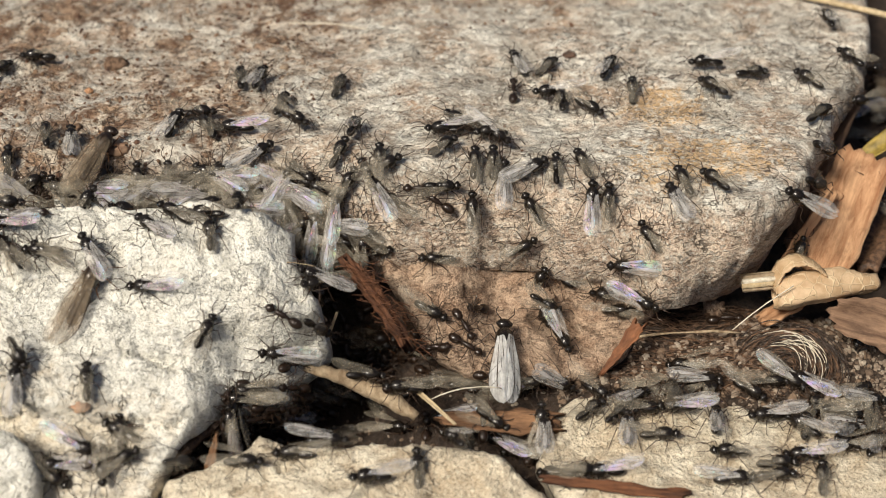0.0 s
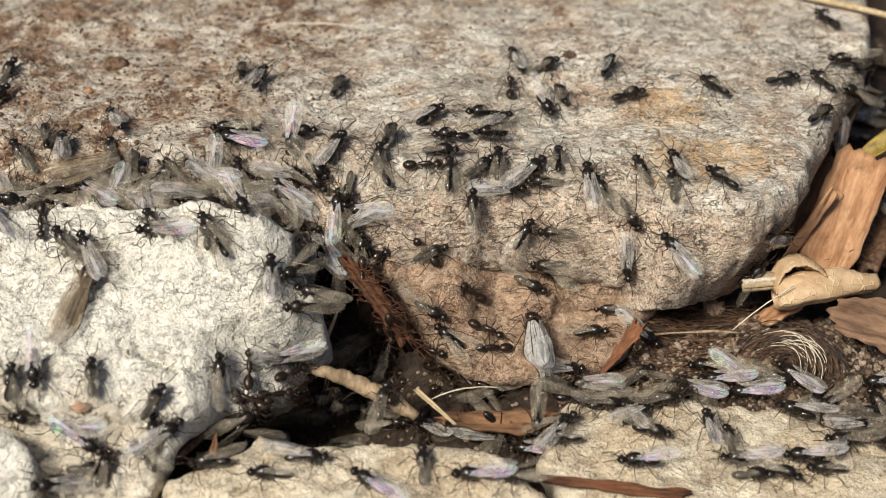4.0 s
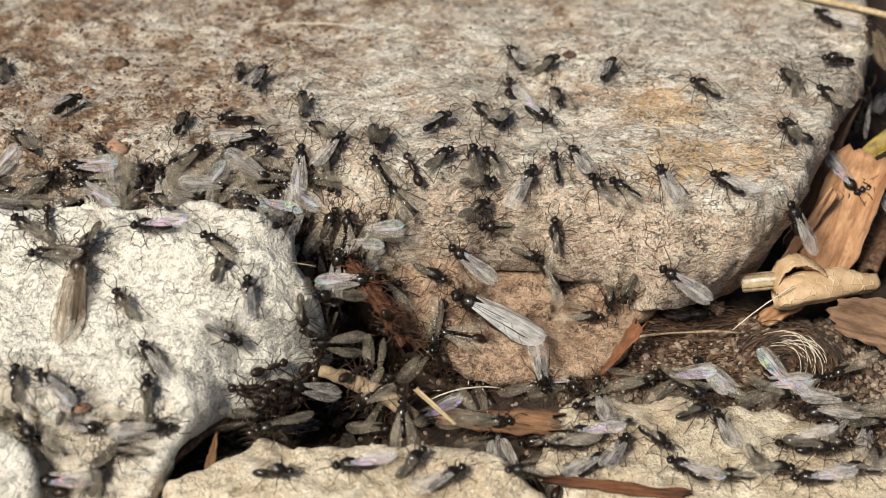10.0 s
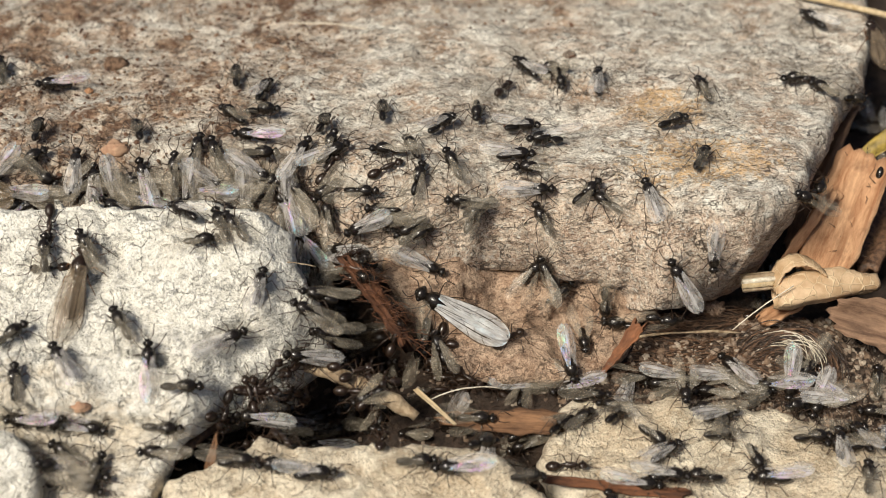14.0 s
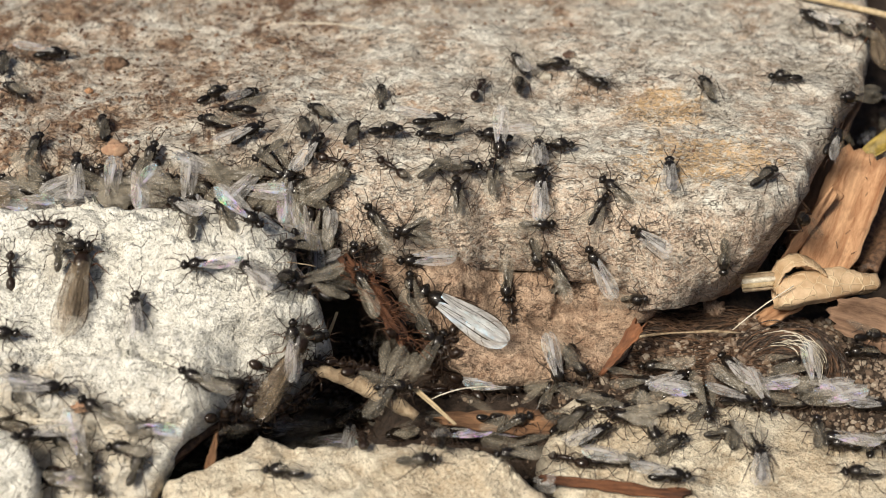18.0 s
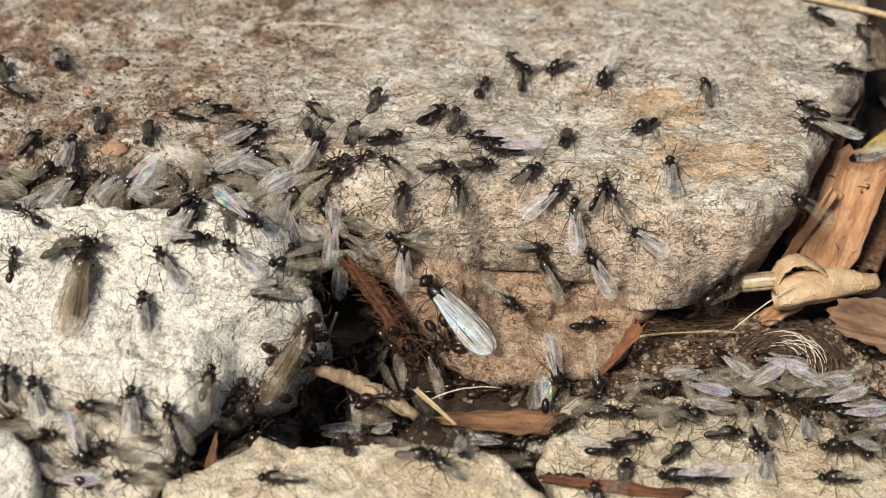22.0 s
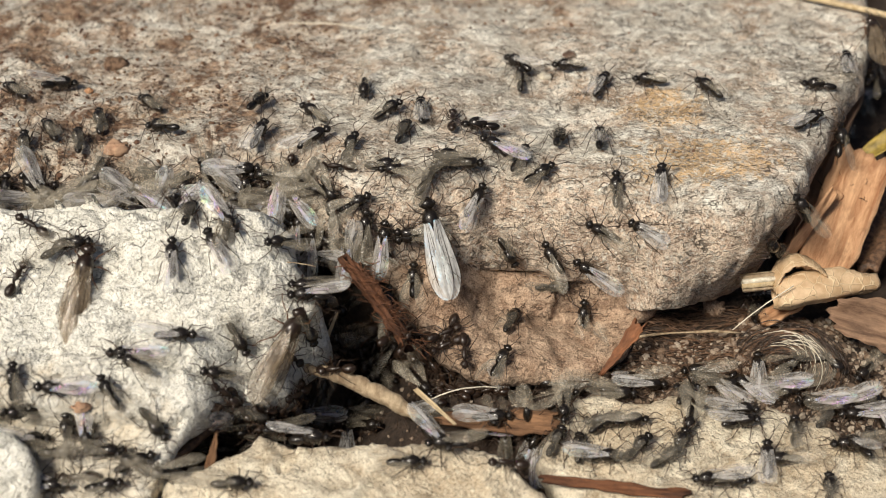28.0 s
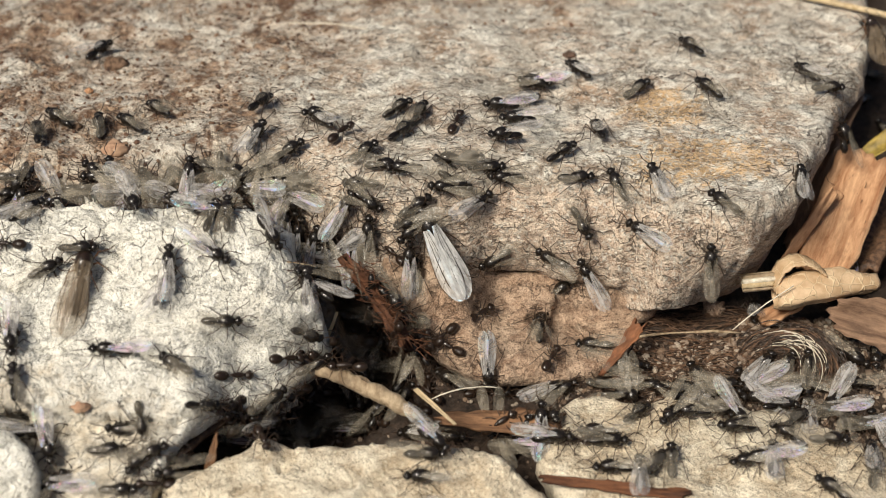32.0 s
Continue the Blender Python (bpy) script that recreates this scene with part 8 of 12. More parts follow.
    crawl(ants[127], [(0, 15.2, 3.8, -21.7, -68), (6, 17.3, -0.3, -23.6, -180), (9, 16.3, -11.8, -20.1, 176), (13, 15.0, -2.3, -24.0, -172), (19, 12.1, -10.0, -19.7, 88), (23, 16.2, -9.0, -20.5, -176), (28, 11.8, -10.0, -19.6, -60), (32, 13.8, -1.5, -24.1, 32)])
    crawl(ants[128], [(0, 23.8, 10.3, -20.6, -148), (6, 19.4, 4.8, -20.9, -8), (9, 24.6, -1.3, -23.5, 4), (13, 24.8, -0.4, -23.5, 8), (19, 24.6, -1.3, -23.5, 4), (23, 27.7, -1.4, -23.6, -4), (28, 17.2, -1.9, -23.9, 32), (32, 24.2, 1.4, -23.3, 4)])
    crawl(ants[129], [(0, 23.5, 9.4, -21.6, -20), (6, 24.9, 0.5, -23.6, 36), (9, 26.0, -0.0, -23.9, 32), (13, 26.7, -1.1, -23.8, -180), (19, 21.4, -9.3, -20.2, -176), (23, 23.2, -8.6, -20.5, -176), (28, 18.6, -9.9, -20.4, 176), (32, 29.0, -8.4, -20.2, -176)])
    crawl(ants[130], [(0, 20.8, 11.3, -17.8, -168), (3, 21.6, 10.8, -22.9, 172), (6, 21.3, 9.9, -22.1, -180), (9, 33.7, 9.7, -23.4, -4), (11, 29.5, 12.3, -24.1, 148), (13, 28.3, 6.2, -16.7, -4), (16.5, 25.5, 8.2, -16.9, 12), (19, 26.0, 7.2, -16.4, 0), (21, 28.3, 6.8, -12.2, 176), (23, 36.9, 12.8, -20.9, -104), (28, 18.4, 10.3, -21.9, 88), (32, 18.9, 3.8, -21.8, 168)])
    crawl(ants[131], [(0, -34.8, 6.3, -3.1, 144), (3, -35.0, 6.3, -3.1, 144), (6, -34.5, 5.9, -3.5, -176), (9, -34.9, 6.0, -3.3, -180), (11, -34.9, 6.0, -3.3, -180), (13, -31.5, 8.5, -3.4, 136), (16.5, -31.1, 9.5, -3.4, 148), (19, -31.4, 9.5, -3.4, 140), (21, -31.4, 9.5, -3.4, 140), (23, -28.1, 8.2, -3.4, -4), (25.5, -34.6, 18.0, -9.2, 88), (28, -32.5, 10.8, -3.6, 100), (30, -34.6, 18.0, -9.2, 88), (32, -31.9, 10.0, -3.2, 136)])
    crawl(ants[132], [(0, -32.8, 8.9, -3.5, 152), (3, -33.7, 9.6, -3.0, 136), (6, -36.5, -2.0, -7.3, 96), (9, -37.2, -2.2, -7.2, 124), (11, -37.0, -2.9, -7.3, 100), (12, -36.9, -2.9, -7.4, 108), (13, -37.3, -4.9, -7.4, 124), (16.5, -42.5, 4.0, -3.8, -4), (19, -42.5, 4.0, -3.8, -4), (21, -42.5, 4.0, -3.8, -4), (23, -41.9, 4.3, -3.6, 0), (25.5, -41.9, 4.3, -3.6, 0), (28, -42.6, 4.3, -3.6, 0), (30, -42.1, 4.7, -3.3, 0), (32, -42.1, 3.7, -3.9, 0)])
    crawl(ants[133], [(0, -27.4, 6.1, -3.8, 96), (1, -26.9, 6.0, -3.8, 96), (2, -27.3, 6.3, -3.7, 96), (3, -27.8, 6.3, -3.8, 96), (6, -29.7, -0.3, -6.1, 92), (8, -28.9, 0.0, -5.9, 92), (9, -30.2, -0.1, -6.1, 92), (11, -25.0, 3.1, -4.8, 64), (13, -24.8, 3.3, -4.6, -180), (16.5, -24.7, 7.4, -3.0, 120), (19, -26.1, 8.7, -2.9, 120), (21, -26.6, 8.9, -3.0, 120), (23, -25.7, 8.5, -3.0, 96), (24, -25.5, 7.9, -3.0, 104), (25.5, -25.6, 7.0, -3.3, 120), (28, -25.6, 7.3, -3.3, 96), (29, -26.1, 7.4, -3.3, 92), (30, -25.4, 7.9, -2.9, 96), (32, -25.5, 8.7, -2.8, 92)])
    crawl(ants[134], [(0, -41.4, 3.9, -3.8, 124), (3, -41.7, 4.0, -3.8, 124), (6, -41.7, 4.3, -3.6, 0), (9, -33.7, -9.3, -8.7, 124), (10, -33.9, -9.3, -8.7, 124), (11, -33.9, -8.1, -9.8, 120), (13, -33.4, -8.2, -9.4, 92), (14, -33.6, -8.2, -8.9, 92), (15.5, -33.8, -5.2, -8.1, 96), (16.5, -34.5, -4.3, -8.0, 96), (18, -35.4, -2.6, -7.5, 96), (19, -35.3, -2.6, -7.5, 96), (21, -34.6, -2.7, -7.4, 96), (23, -34.6, -2.7, -7.4, 96), (24, -34.9, -2.8, -7.5, 104), (25.5, -36.4, -1.8, -7.2, 124), (28, -30.0, -6.5, -8.2, 0), (29, -31.6, -3.5, -7.7, 52), (30, -32.7, -1.8, -6.8, 92), (31, -32.9, 0.1, -6.0, 80), (32, -32.0, -0.2, -6.1, 64)])
    crawl(ants[135], [(0, -46.5, 3.5, -4.0, 148), (1, -45.9, 3.4, -4.2, 148), (3, -45.8, 2.6, -5.5, 148), (6, -44.6, 4.8, -3.5, 124), (9, -41.9, 4.3, -3.6, 0), (11, -41.4, 4.2, -3.6, -180), (13, -41.7, 4.3, -3.6, 124), (19, -44.6, 17.0, -8.4, -180), (23, -47.0, 17.2, -7.6, 88), (28, -49.9, 16.7, -8.7, -180), (32, -44.9, 17.8, -7.1, 0)])
    crawl(ants[136], [(0, -50.5, 3.8, -4.1, 124), (3, -48.2, -12.5, -8.3, 96), (6, -47.8, -12.6, -8.4, 68), (9, -47.5, -12.6, -8.5, 96), (11, -47.6, -12.6, -8.4, 96), (12, -48.1, -12.3, -8.2, 96), (13, -47.3, -12.7, -8.5, 100), (14, -47.6, -12.4, -8.4, 96), (16.5, -47.6, -12.6, -8.4, 96), (19, -47.5, -12.6, -8.5, 96), (21, -47.7, -13.2, -8.6, 100), (22, -48.7, -12.8, -8.4, 100), (23, -47.8, -12.5, -8.3, 96), (24, -47.6, -12.6, -8.4, 96), (25.5, -47.8, -12.6, -8.4, 100), (28, -47.8, -12.4, -8.3, 96), (30, -47.8, -12.4, -8.3, 96), (31, -47.6, -12.4, -8.3, 96), (32, -47.7, -12.5, -8.3, 100)])
    crawl(ants[137], [(0, -34.8, -0.4, -6.5, -180), (3, -42.1, -15.0, -13.4, -180), (6, -43.0, -14.5, -13.0, 140), (7, -43.4, -14.9, -13.4, 160), (8, -43.3, -14.4, -13.0, 168), (9, -44.2, -15.1, -13.5, -180), (10, -43.8, -12.9, -8.5, 136), (11, -43.7, -10.8, -7.9, 96), (12, -44.5, -11.7, -8.0, 112), (13, -43.1, -10.1, -7.7, 124), (16.5, -42.9, -13.6, -8.8, -180), (19, -43.4, -13.7, -8.8, 0), (21, -44.1, -13.7, -8.9, -180), (22, -44.9, -13.9, -9.0, 112), (23, -45.4, -13.8, -8.9, 28), (25.5, -44.1, -13.7, -8.9, -180), (27, -44.3, -13.6, -9.0, -176), (28, -43.4, -13.7, -8.8, -180), (32, -49.0, -7.7, -8.2, -80)])
    crawl(ants[138], [(0, -19.0, -2.9, -8.1, 152), (3, -22.9, -6.5, -13.0, 92), (6, -21.9, -6.8, -13.9, -176), (9, -22.4, -8.2, -14.6, -176), (13, -21.9, -8.5, -15.3, 0), (19, -20.6, -9.0, -16.3, 4), (23, -20.7, -6.5, -21.8, -40), (28, -20.6, -8.9, -17.5, -32), (32, -24.3, -7.7, -13.4, 8)])
    crawl(ants[139], [(0, -20.2, -3.9, -12.8, 176), (6, -20.8, -6.5, -21.8, -32), (9, -16.4, 0.4, -31.4, 0), (13, -16.4, -0.1, -32.0, 0), (19, -17.8, -0.4, -31.7, 0), (23, -19.2, -0.7, -31.2, 0), (28, -18.3, 0.4, -30.4, -180), (32, -20.8, -8.8, -18.3, -32)])
    crawl(ants[140], [(0, -27.6, -4.6, -8.5, 64), (3, -26.5, -8.0, -11.4, 92), (6, -25.9, -8.5, -12.2, 60), (9, -23.7, -8.6, -14.5, -4), (13, -26.2, 0.9, -26.1, -178), (16.5, -23.3, -6.6, -13.1, 4), (19, -27.4, -14.1, -14.3, -20), (21, -28.0, -13.6, -10.7, 12), (23, -31.4, -15.5, -11.6, 148), (25.5, -34.8, -11.2, -9.2, -180), (28, -35.1, -10.1, -8.5, 152), (30, -35.9, -5.8, -8.2, -20), (32, -27.4, -13.5, -11.7, 8)])
    crawl(ants[141], [(0, -39.9, -11.8, -9.2, 96), (2, -39.6, -11.4, -9.0, 96), (3, -40.3, -11.4, -8.8, 96), (4, -39.5, -11.4, -8.9, 96), (6, -39.8, -11.3, -8.8, 96), (7, -38.9, -11.3, -9.1, 104), (9, -40.8, -12.2, -8.7, 124), (11, -43.4, -14.9, -13.4, 0), (13, -43.4, -14.7, -11.2, 40), (16.5, -39.5, -15.1, -10.5, -180), (19, -39.2, -14.8, -10.4, 152), (21, -39.2, -14.8, -10.4, -176), (23, -39.2, -14.8, -10.4, -176), (25.5, -39.6, -14.7, -10.1, -176), (28, -42.3, -15.3, -13.6, 96), (32, -36.7, -18.3, -14.2, -4)])
    crawl(ants[142], [(0, -47.4, -10.3, -7.5, -56), (3, -48.0, -13.7, -11.9, 144), (6, -45.7, -19.3, -11.5, -144), (9, -45.1, -16.7, -14.1, 148), (11, -42.2, -18.0, -14.7, 152), (13, -42.3, -17.7, -14.6, 152), (16.5, -42.6, -17.1, -14.3, 148), (19, -42.7, -16.8, -14.1, 152), (21, -42.4, -16.7, -14.1, 0), (23, -44.8, -16.3, -14.0, 0), (28, -42.2, -18.0, -14.7, 0), (32, -34.9, -22.4, -15.6, -4)])
    crawl(ants[143], [(0, -47.5, -12.4, -8.4, 96), (3, -45.3, -12.0, -8.2, -80), (6, -48.1, -14.0, -10.6, 152), (9, -46.6, -18.7, -11.0, -72), (11, -46.1, -14.3, -13.3, 92), (13, -47.5, -14.9, -13.7, 176), (19, -45.9, -19.2, -11.2, -152), (23, -47.6, -16.4, -14.8, -4), (28, -46.1, -17.1, -14.4, 12), (32, -46.1, -16.3, -14.1, 12)])
    crawl(ants[144], [(0, -36.5, -15.5, -13.3, 152), (1, -32.6, -15.0, -11.6, 116), (2, -30.5, -14.8, -10.5, 96), (3, -31.3, -13.5, -10.4, 64), (4, -32.1, -13.9, -10.3, 64), (6, -33.2, -13.3, -10.1, 64), (9, -33.1, -12.7, -10.1, 96), (13, -28.9, -12.6, -9.9, 4), (16.5, -27.3, -11.5, -10.9, 168), (18, -28.6, -11.5, -10.0, 156), (19, -28.7, -10.0, -10.0, 152), (20, -28.1, -10.1, -10.3, 176), (21, -26.7, -8.8, -11.7, 164), (22, -27.4, -10.8, -10.6, 80), (23, -27.1, -9.8, -11.5, 36), (24, -26.6, -8.9, -11.8, 80), (25.5, -27.1, -9.8, -11.5, -144), (27, -26.7, -8.8, -11.7, -168), (28, -27.0, -8.8, -11.4, 176), (29, -26.9, -9.6, -11.6, -172), (30, -28.5, -9.9, -10.1, -168), (31, -29.5, -9.4, -9.7, 168), (32, -30.2, -8.7, -9.5, 152)])
    crawl(ants[145], [(0, -41.6, -19.4, -15.2, -180), (3, -41.6, -20.6, -16.1, -4), (6, -44.0, -19.1, -15.0, 12), (9, -40.2, -22.1, -16.0, 0), (13, -42.0, -21.2, -16.2, 176), (19, -41.4, -19.9, -15.4, -4), (23, -40.3, -18.5, -14.6, 176), (25.5, -40.0, -20.1, -15.0, 148), (28, -40.6, -20.6, -15.6, -180), (32, -32.2, -21.7, -15.5, -176)])
    crawl(ants[146], [(0, -43.9, -19.5, -15.2, -172), (6, -44.1, -23.2, -13.7, -168), (9, -43.5, -21.5, -16.4, -180), (13, -44.4, -21.5, -12.8, -144), (19, -43.5, -20.8, -16.2, -176), (23, -42.9, -20.8, -16.0, 176), (28, -42.9, -21.5, -16.3, -4), (30, -42.8, -19.7, -15.6, 152), (32, -43.5, -21.3, -16.3, -180)])
    crawl(ants[147], [(0, -37.3, -20.4, -14.8, -84), (3, -37.6, -18.5, -14.4, -4), (6, -38.9, -20.2, -15.2, 0), (9, -35.4, -18.5, -14.1, -180), (13, -38.1, -21.1, -15.3, -4), (16.5, -38.7, -19.6, -14.8, 152), (19, -39.4, -19.6, -14.8, -4), (23, -36.7, -18.3, -14.2, 148), (28, -36.9, -18.4, -14.2, 0), (30, -34.2, -17.7, -13.8, -4), (32, -30.2, -18.1, -15.2, -28)])
    crawl(ants[148], [(0, -23.5, -8.6, -14.7, -180), (6, -23.8, -10.2, -17.6, 160), (9, -20.3, -8.5, -19.0, 84), (13, -21.2, -7.1, -21.6, 144), (19, -23.2, -9.9, -17.9, -36), (23, -24.7, -3.5, -29.4, -172), (28, -24.2, -8.8, -20.4, 164), (32, -23.2, -9.9, -17.9, -36)])
    crawl(ants[149], [(0, -21.9, -7.8, -14.8, 8), (6, -22.0, -9.3, -15.8, -4), (9, -20.6, -8.0, -15.7, 4), (13, -19.1, 0.2, -30.1, -180), (19, -17.8, -5.5, -19.3, 160), (23, -21.5, -1.7, -30.7, 0), (28, -19.0, -1.6, -32.5, 0), (32, -17.7, -1.3, -32.8, 0)])
    crawl(ants[150], [(0, -24.3, -10.0, -15.4, -176), (6, -26.7, -21.1, -15.0, -180), (9, -20.1, -17.1, -15.2, -172), (13, -21.6, -1.2, -30.3, 0), (19, -20.7, -2.7, -32.3, -180), (23, -20.9, -16.9, -15.4, -8), (28, -25.1, -5.9, -30.3, -168), (32, -25.4, -5.0, -29.4, 12)])
    crawl(ants[151], [(0, -25.9, -11.9, -15.3, 84), (3, -30.6, -15.8, -12.6, 32), (6, -29.5, -15.2, -12.3, 88), (9, -32.0, -15.3, -12.4, 0), (13, -30.8, -10.9, -24.8, -176), (19, -33.7, -14.9, -12.6, -180), (21, -34.4, -14.3, -10.5, 100), (23, -32.9, -10.7, -9.0, 152), (25.5, -40.4, -7.9, -8.4, 4), (28, -36.4, -8.2, -9.0, -176), (30, -37.2, -9.5, -8.5, -180), (32, -38.3, -8.9, -8.4, -176)])
    crawl(ants[152], [(0, -29.1, -10.0, -21.7, -84), (3, -33.5, -18.8, -14.0, 148), (6, -32.4, -18.7, -13.9, -32), (9, -33.4, -15.2, -12.6, 0), (13, -32.0, -18.7, -13.9, -180), (19, -35.6, -18.2, -14.0, 176), (21, -36.1, -18.3, -14.0, 148), (23, -34.7, -13.7, -10.4, 96), (28, -37.8, -12.8, -9.9, 124), (29, -37.7, -13.2, -10.2, 68), (30, -37.8, -12.9, -9.9, 4), (32, -36.3, -14.6, -12.9, 172)])
    crawl(ants[153], [(0, -30.8, -10.1, -24.6, -168), (6, -31.8, -16.0, -21.5, -88), (9, -29.7, -11.9, -25.5, -160), (13, -27.6, -8.2, -27.4, 28), (19, -27.6, -8.2, -27.4, 28), (23, -25.8, -18.2, -16.1, -40), (28, -28.0, -9.0, -26.8, 24), (32, -30.5, -11.5, -25.0, 12)])
    crawl(ants[154], [(0, -25.3, -3.8, -28.9, 8), (6, -25.7, -6.3, -29.7, 16), (9, -25.2, -5.6, -30.0, 12), (13, -22.2, -19.6, -15.0, 0), (19, -25.1, -5.9, -30.3, -168), (23, -24.0, -26.8, -15.4, -176), (28, -22.6, -22.3, -15.2, 0), (32, -23.9, -27.0, -15.4, -176)])
    crawl(ants[155], [(0, -22.3, -1.4, -29.9, -176), (6, -25.5, -5.3, -29.5, -168), (9, -25.4, -5.3, -29.5, -168), (13, -22.9, -10.0, -16.5, 172), (19, -25.9, -4.2, -28.4, -172), (23, -25.2, -5.6, -30.0, -168), (28, -25.9, -11.9, -15.3, -24), (32, -28.2, -7.7, -26.8, -156)])
    crawl(ants[156], [(0, -18.3, 0.4, -30.4, 0), (6, -20.4, -0.3, -30.2, -180), (9, -12.3, 1.6, -33.4, -168), (13, -12.9, 2.5, -32.5, -168), (19, -16.3, 1.8, -29.8, 0), (23, -11.7, 1.8, -33.6, 92), (28, -13.6, 1.4, -32.3, -172), (32, -12.3, 1.6, -33.4, 12)])
    crawl(ants[157], [(0, -16.3, -1.0, -33.0, -180), (6, -14.5, -2.0, -34.3, -180), (9, -11.2, -2.2, -33.3, 164), (13, -13.8, -0.6, -33.3, 4), (19, -15.1, 0.1, -32.2, 0), (23, -13.6, 0.8, -32.7, -176), (28, -16.4, -0.1, -32.0, 0), (32, -15.1, 0.1, -32.2, -180)])
    crawl(ants[158], [(0, -12.5, -16.8, -15.3, 0), (6, -14.7, -19.0, -15.3, 0), (9, -14.4, -16.6, -15.7, -8), (13, -16.5, -2.0, -34.1, -180), (19, -16.5, -1.7, -33.6, -180), (23, -16.4, -0.6, -32.6, -180), (28, -14.5, -16.2, -15.9, -8), (32, -5.3, -26.5, -14.9, -172)])
    crawl(ants[159], [(0, -17.3, -17.8, -16.2, 176), (6, -19.8, -21.0, -15.2, -180), (9, -18.0, -21.3, -14.8, -8), (13, -19.1, -20.1, -15.2, -172), (16.5, -18.0, -21.7, -14.9, 176), (19, -18.0, -21.3, -14.8, 172), (21, -18.0, -21.7, -14.9, 176), (23, -18.4, -21.9, -14.9, 176), (28, -19.5, -14.7, -16.6, -136), (32, -22.3, -2.6, -30.9, -180)])
    crawl(ants[160], [(0, -21.6, -19.5, -15.2, -4), (6, -23.6, -26.7, -15.4, -176), (9, -23.7, -26.6, -15.3, 4), (13, -23.3, -27.0, -15.5, -176), (19, -29.9, -10.6, -25.2, 12), (23, -30.2, -18.1, -15.2, 80), (28, -31.6, -20.6, -14.8, -176), (32, -31.1, -20.1, -15.9, -168)])
    crawl(ants[161], [(0, -8.7, -22.1, -14.9, -164), (6, -8.8, -21.7, -14.9, 152), (9, -10.4, -20.1, -15.1, -176), (13, -13.5, -21.4, -15.1, 4), (19, -12.3, -0.2, -33.7, 92), (23, -7.5, -4.4, -29.3, 148), (28, -12.5, -1.0, -33.8, 92), (32, -11.0, -1.0, -33.8, -12)])
    crawl(ants[162], [(0, -2.8, -19.0, -15.4, 92), (3, -2.5, -18.8, -15.2, 92), (6, -3.2, -18.7, -15.0, 0), (9, -3.2, -18.7, -15.0, 0), (11, -3.2, -18.7, -15.0, 92), (13, -2.5, -18.8, -15.2, 4), (19, -2.5, -18.7, -15.1, 4), (23, 0.5, -19.5, -15.3, -180), (28, -0.3, -17.3, -15.0, -176), (32, -1.5, -18.3, -15.0, 0)])
    crawl(ants[163], [(0, -0.3, -6.5, -24.6, 173), (6, 2.9, -20.8, -15.4, -180), (9, 1.0, -20.8, -15.6, 32), (13, 0.5, -19.8, -15.4, -180), (19, 1.1, -9.4, -23.9, -180), (23, 1.8, -7.8, -24.0, 172), (28, -3.5, -3.8, -26.0, 160), (32, -3.4, -7.9, -25.3, 156)])
    crawl(ants[164], [(0, -4.9, -5.9, -26.7, -28), (6, -5.1, -4.6, -27.3, -24), (9, -3.5, -5.5, -26.0, 160), (13, -3.4, -7.9, -25.3, 156), (19, -5.0, -7.0, -26.6, 156), (23, -2.6, -18.4, -14.8, 0), (25.5, -3.2, -18.9, -15.2, 0), (28, -3.5, -18.9, -15.2, 0), (30, -2.6, -18.4, -14.8, -180), (32, -2.7, -21.2, -15.4, -176)])
    crawl(ants[165], [(0, -5.5, -8.3, -15.9, -172), (6, -7.3, -1.1, -29.9, 144), (9, -6.4, -5.0, -28.2, -24), (13, -7.9, -3.6, -30.1, -36), (19, -9.7, 0.8, -33.5, -28), (23, -5.1, -4.6, -27.3, -24), (28, -8.1, -2.3, -30.7, -36), (32, -7.2, -0.1, -29.9, 40)])
    crawl(ants[166], [(0, -2.0, -0.4, -24.6, -12), (6, 0.3, -8.3, -20.4, 100), (9, 8.8, -1.3, -24.5, 176), (13, 6.8, 0.0, -25.1, -180), (19, 6.2, 0.8, -25.2, -180), (23, 6.1, -0.8, -25.1, -180), (25.5, 4.8, 1.2, -19.7, -92), (28, 2.6, 0.5, -19.3, -88), (32, 5.1, 1.5, -19.5, 88)])
    crawl(ants[167], [(0, -8.4, 8.0, -31.8, 176), (6, -6.7, 7.0, -30.5, 164), (9, -7.5, 6.9, -31.6, 168), (13, -7.7, -6.8, -15.8, -164), (19, -8.4, 8.0, -31.8, 176), (23, -1.8, 3.6, -25.2, 168), (28, -1.1, 4.4, -24.8, -88), (30, 3.2, 5.1, -17.8, 60), (32, 4.8, 7.4, -19.3, 40)])
    crawl(ants[168], [(0, -8.8, -6.6, -15.9, 8), (6, -11.0, 3.0, -33.9, 8), (9, -8.1, 0.1, -31.5, -40), (13, -6.4, -0.8, -28.7, 148), (19, -5.5, -8.3, -15.9, 8), (23, -3.5, -0.7, -25.6, 160), (28, -5.0, 4.6, -27.7, 152), (32, -6.9, 7.8, -30.4, 172)])
    crawl(ants[169], [(0, 3.4, -0.3, -24.6, 4), (6, 3.2, -8.7, -20.8, 0), (9, 4.6, -8.3, -20.5, 0), (13, 4.6, -8.7, -20.6, -4), (19, 3.1, -7.7, -24.2, -4), (23, 4.7, -9.5, -19.9, 8), (28, 2.4, -6.3, -24.5, 0), (32, 1.1, -9.4, -23.9, 0)])
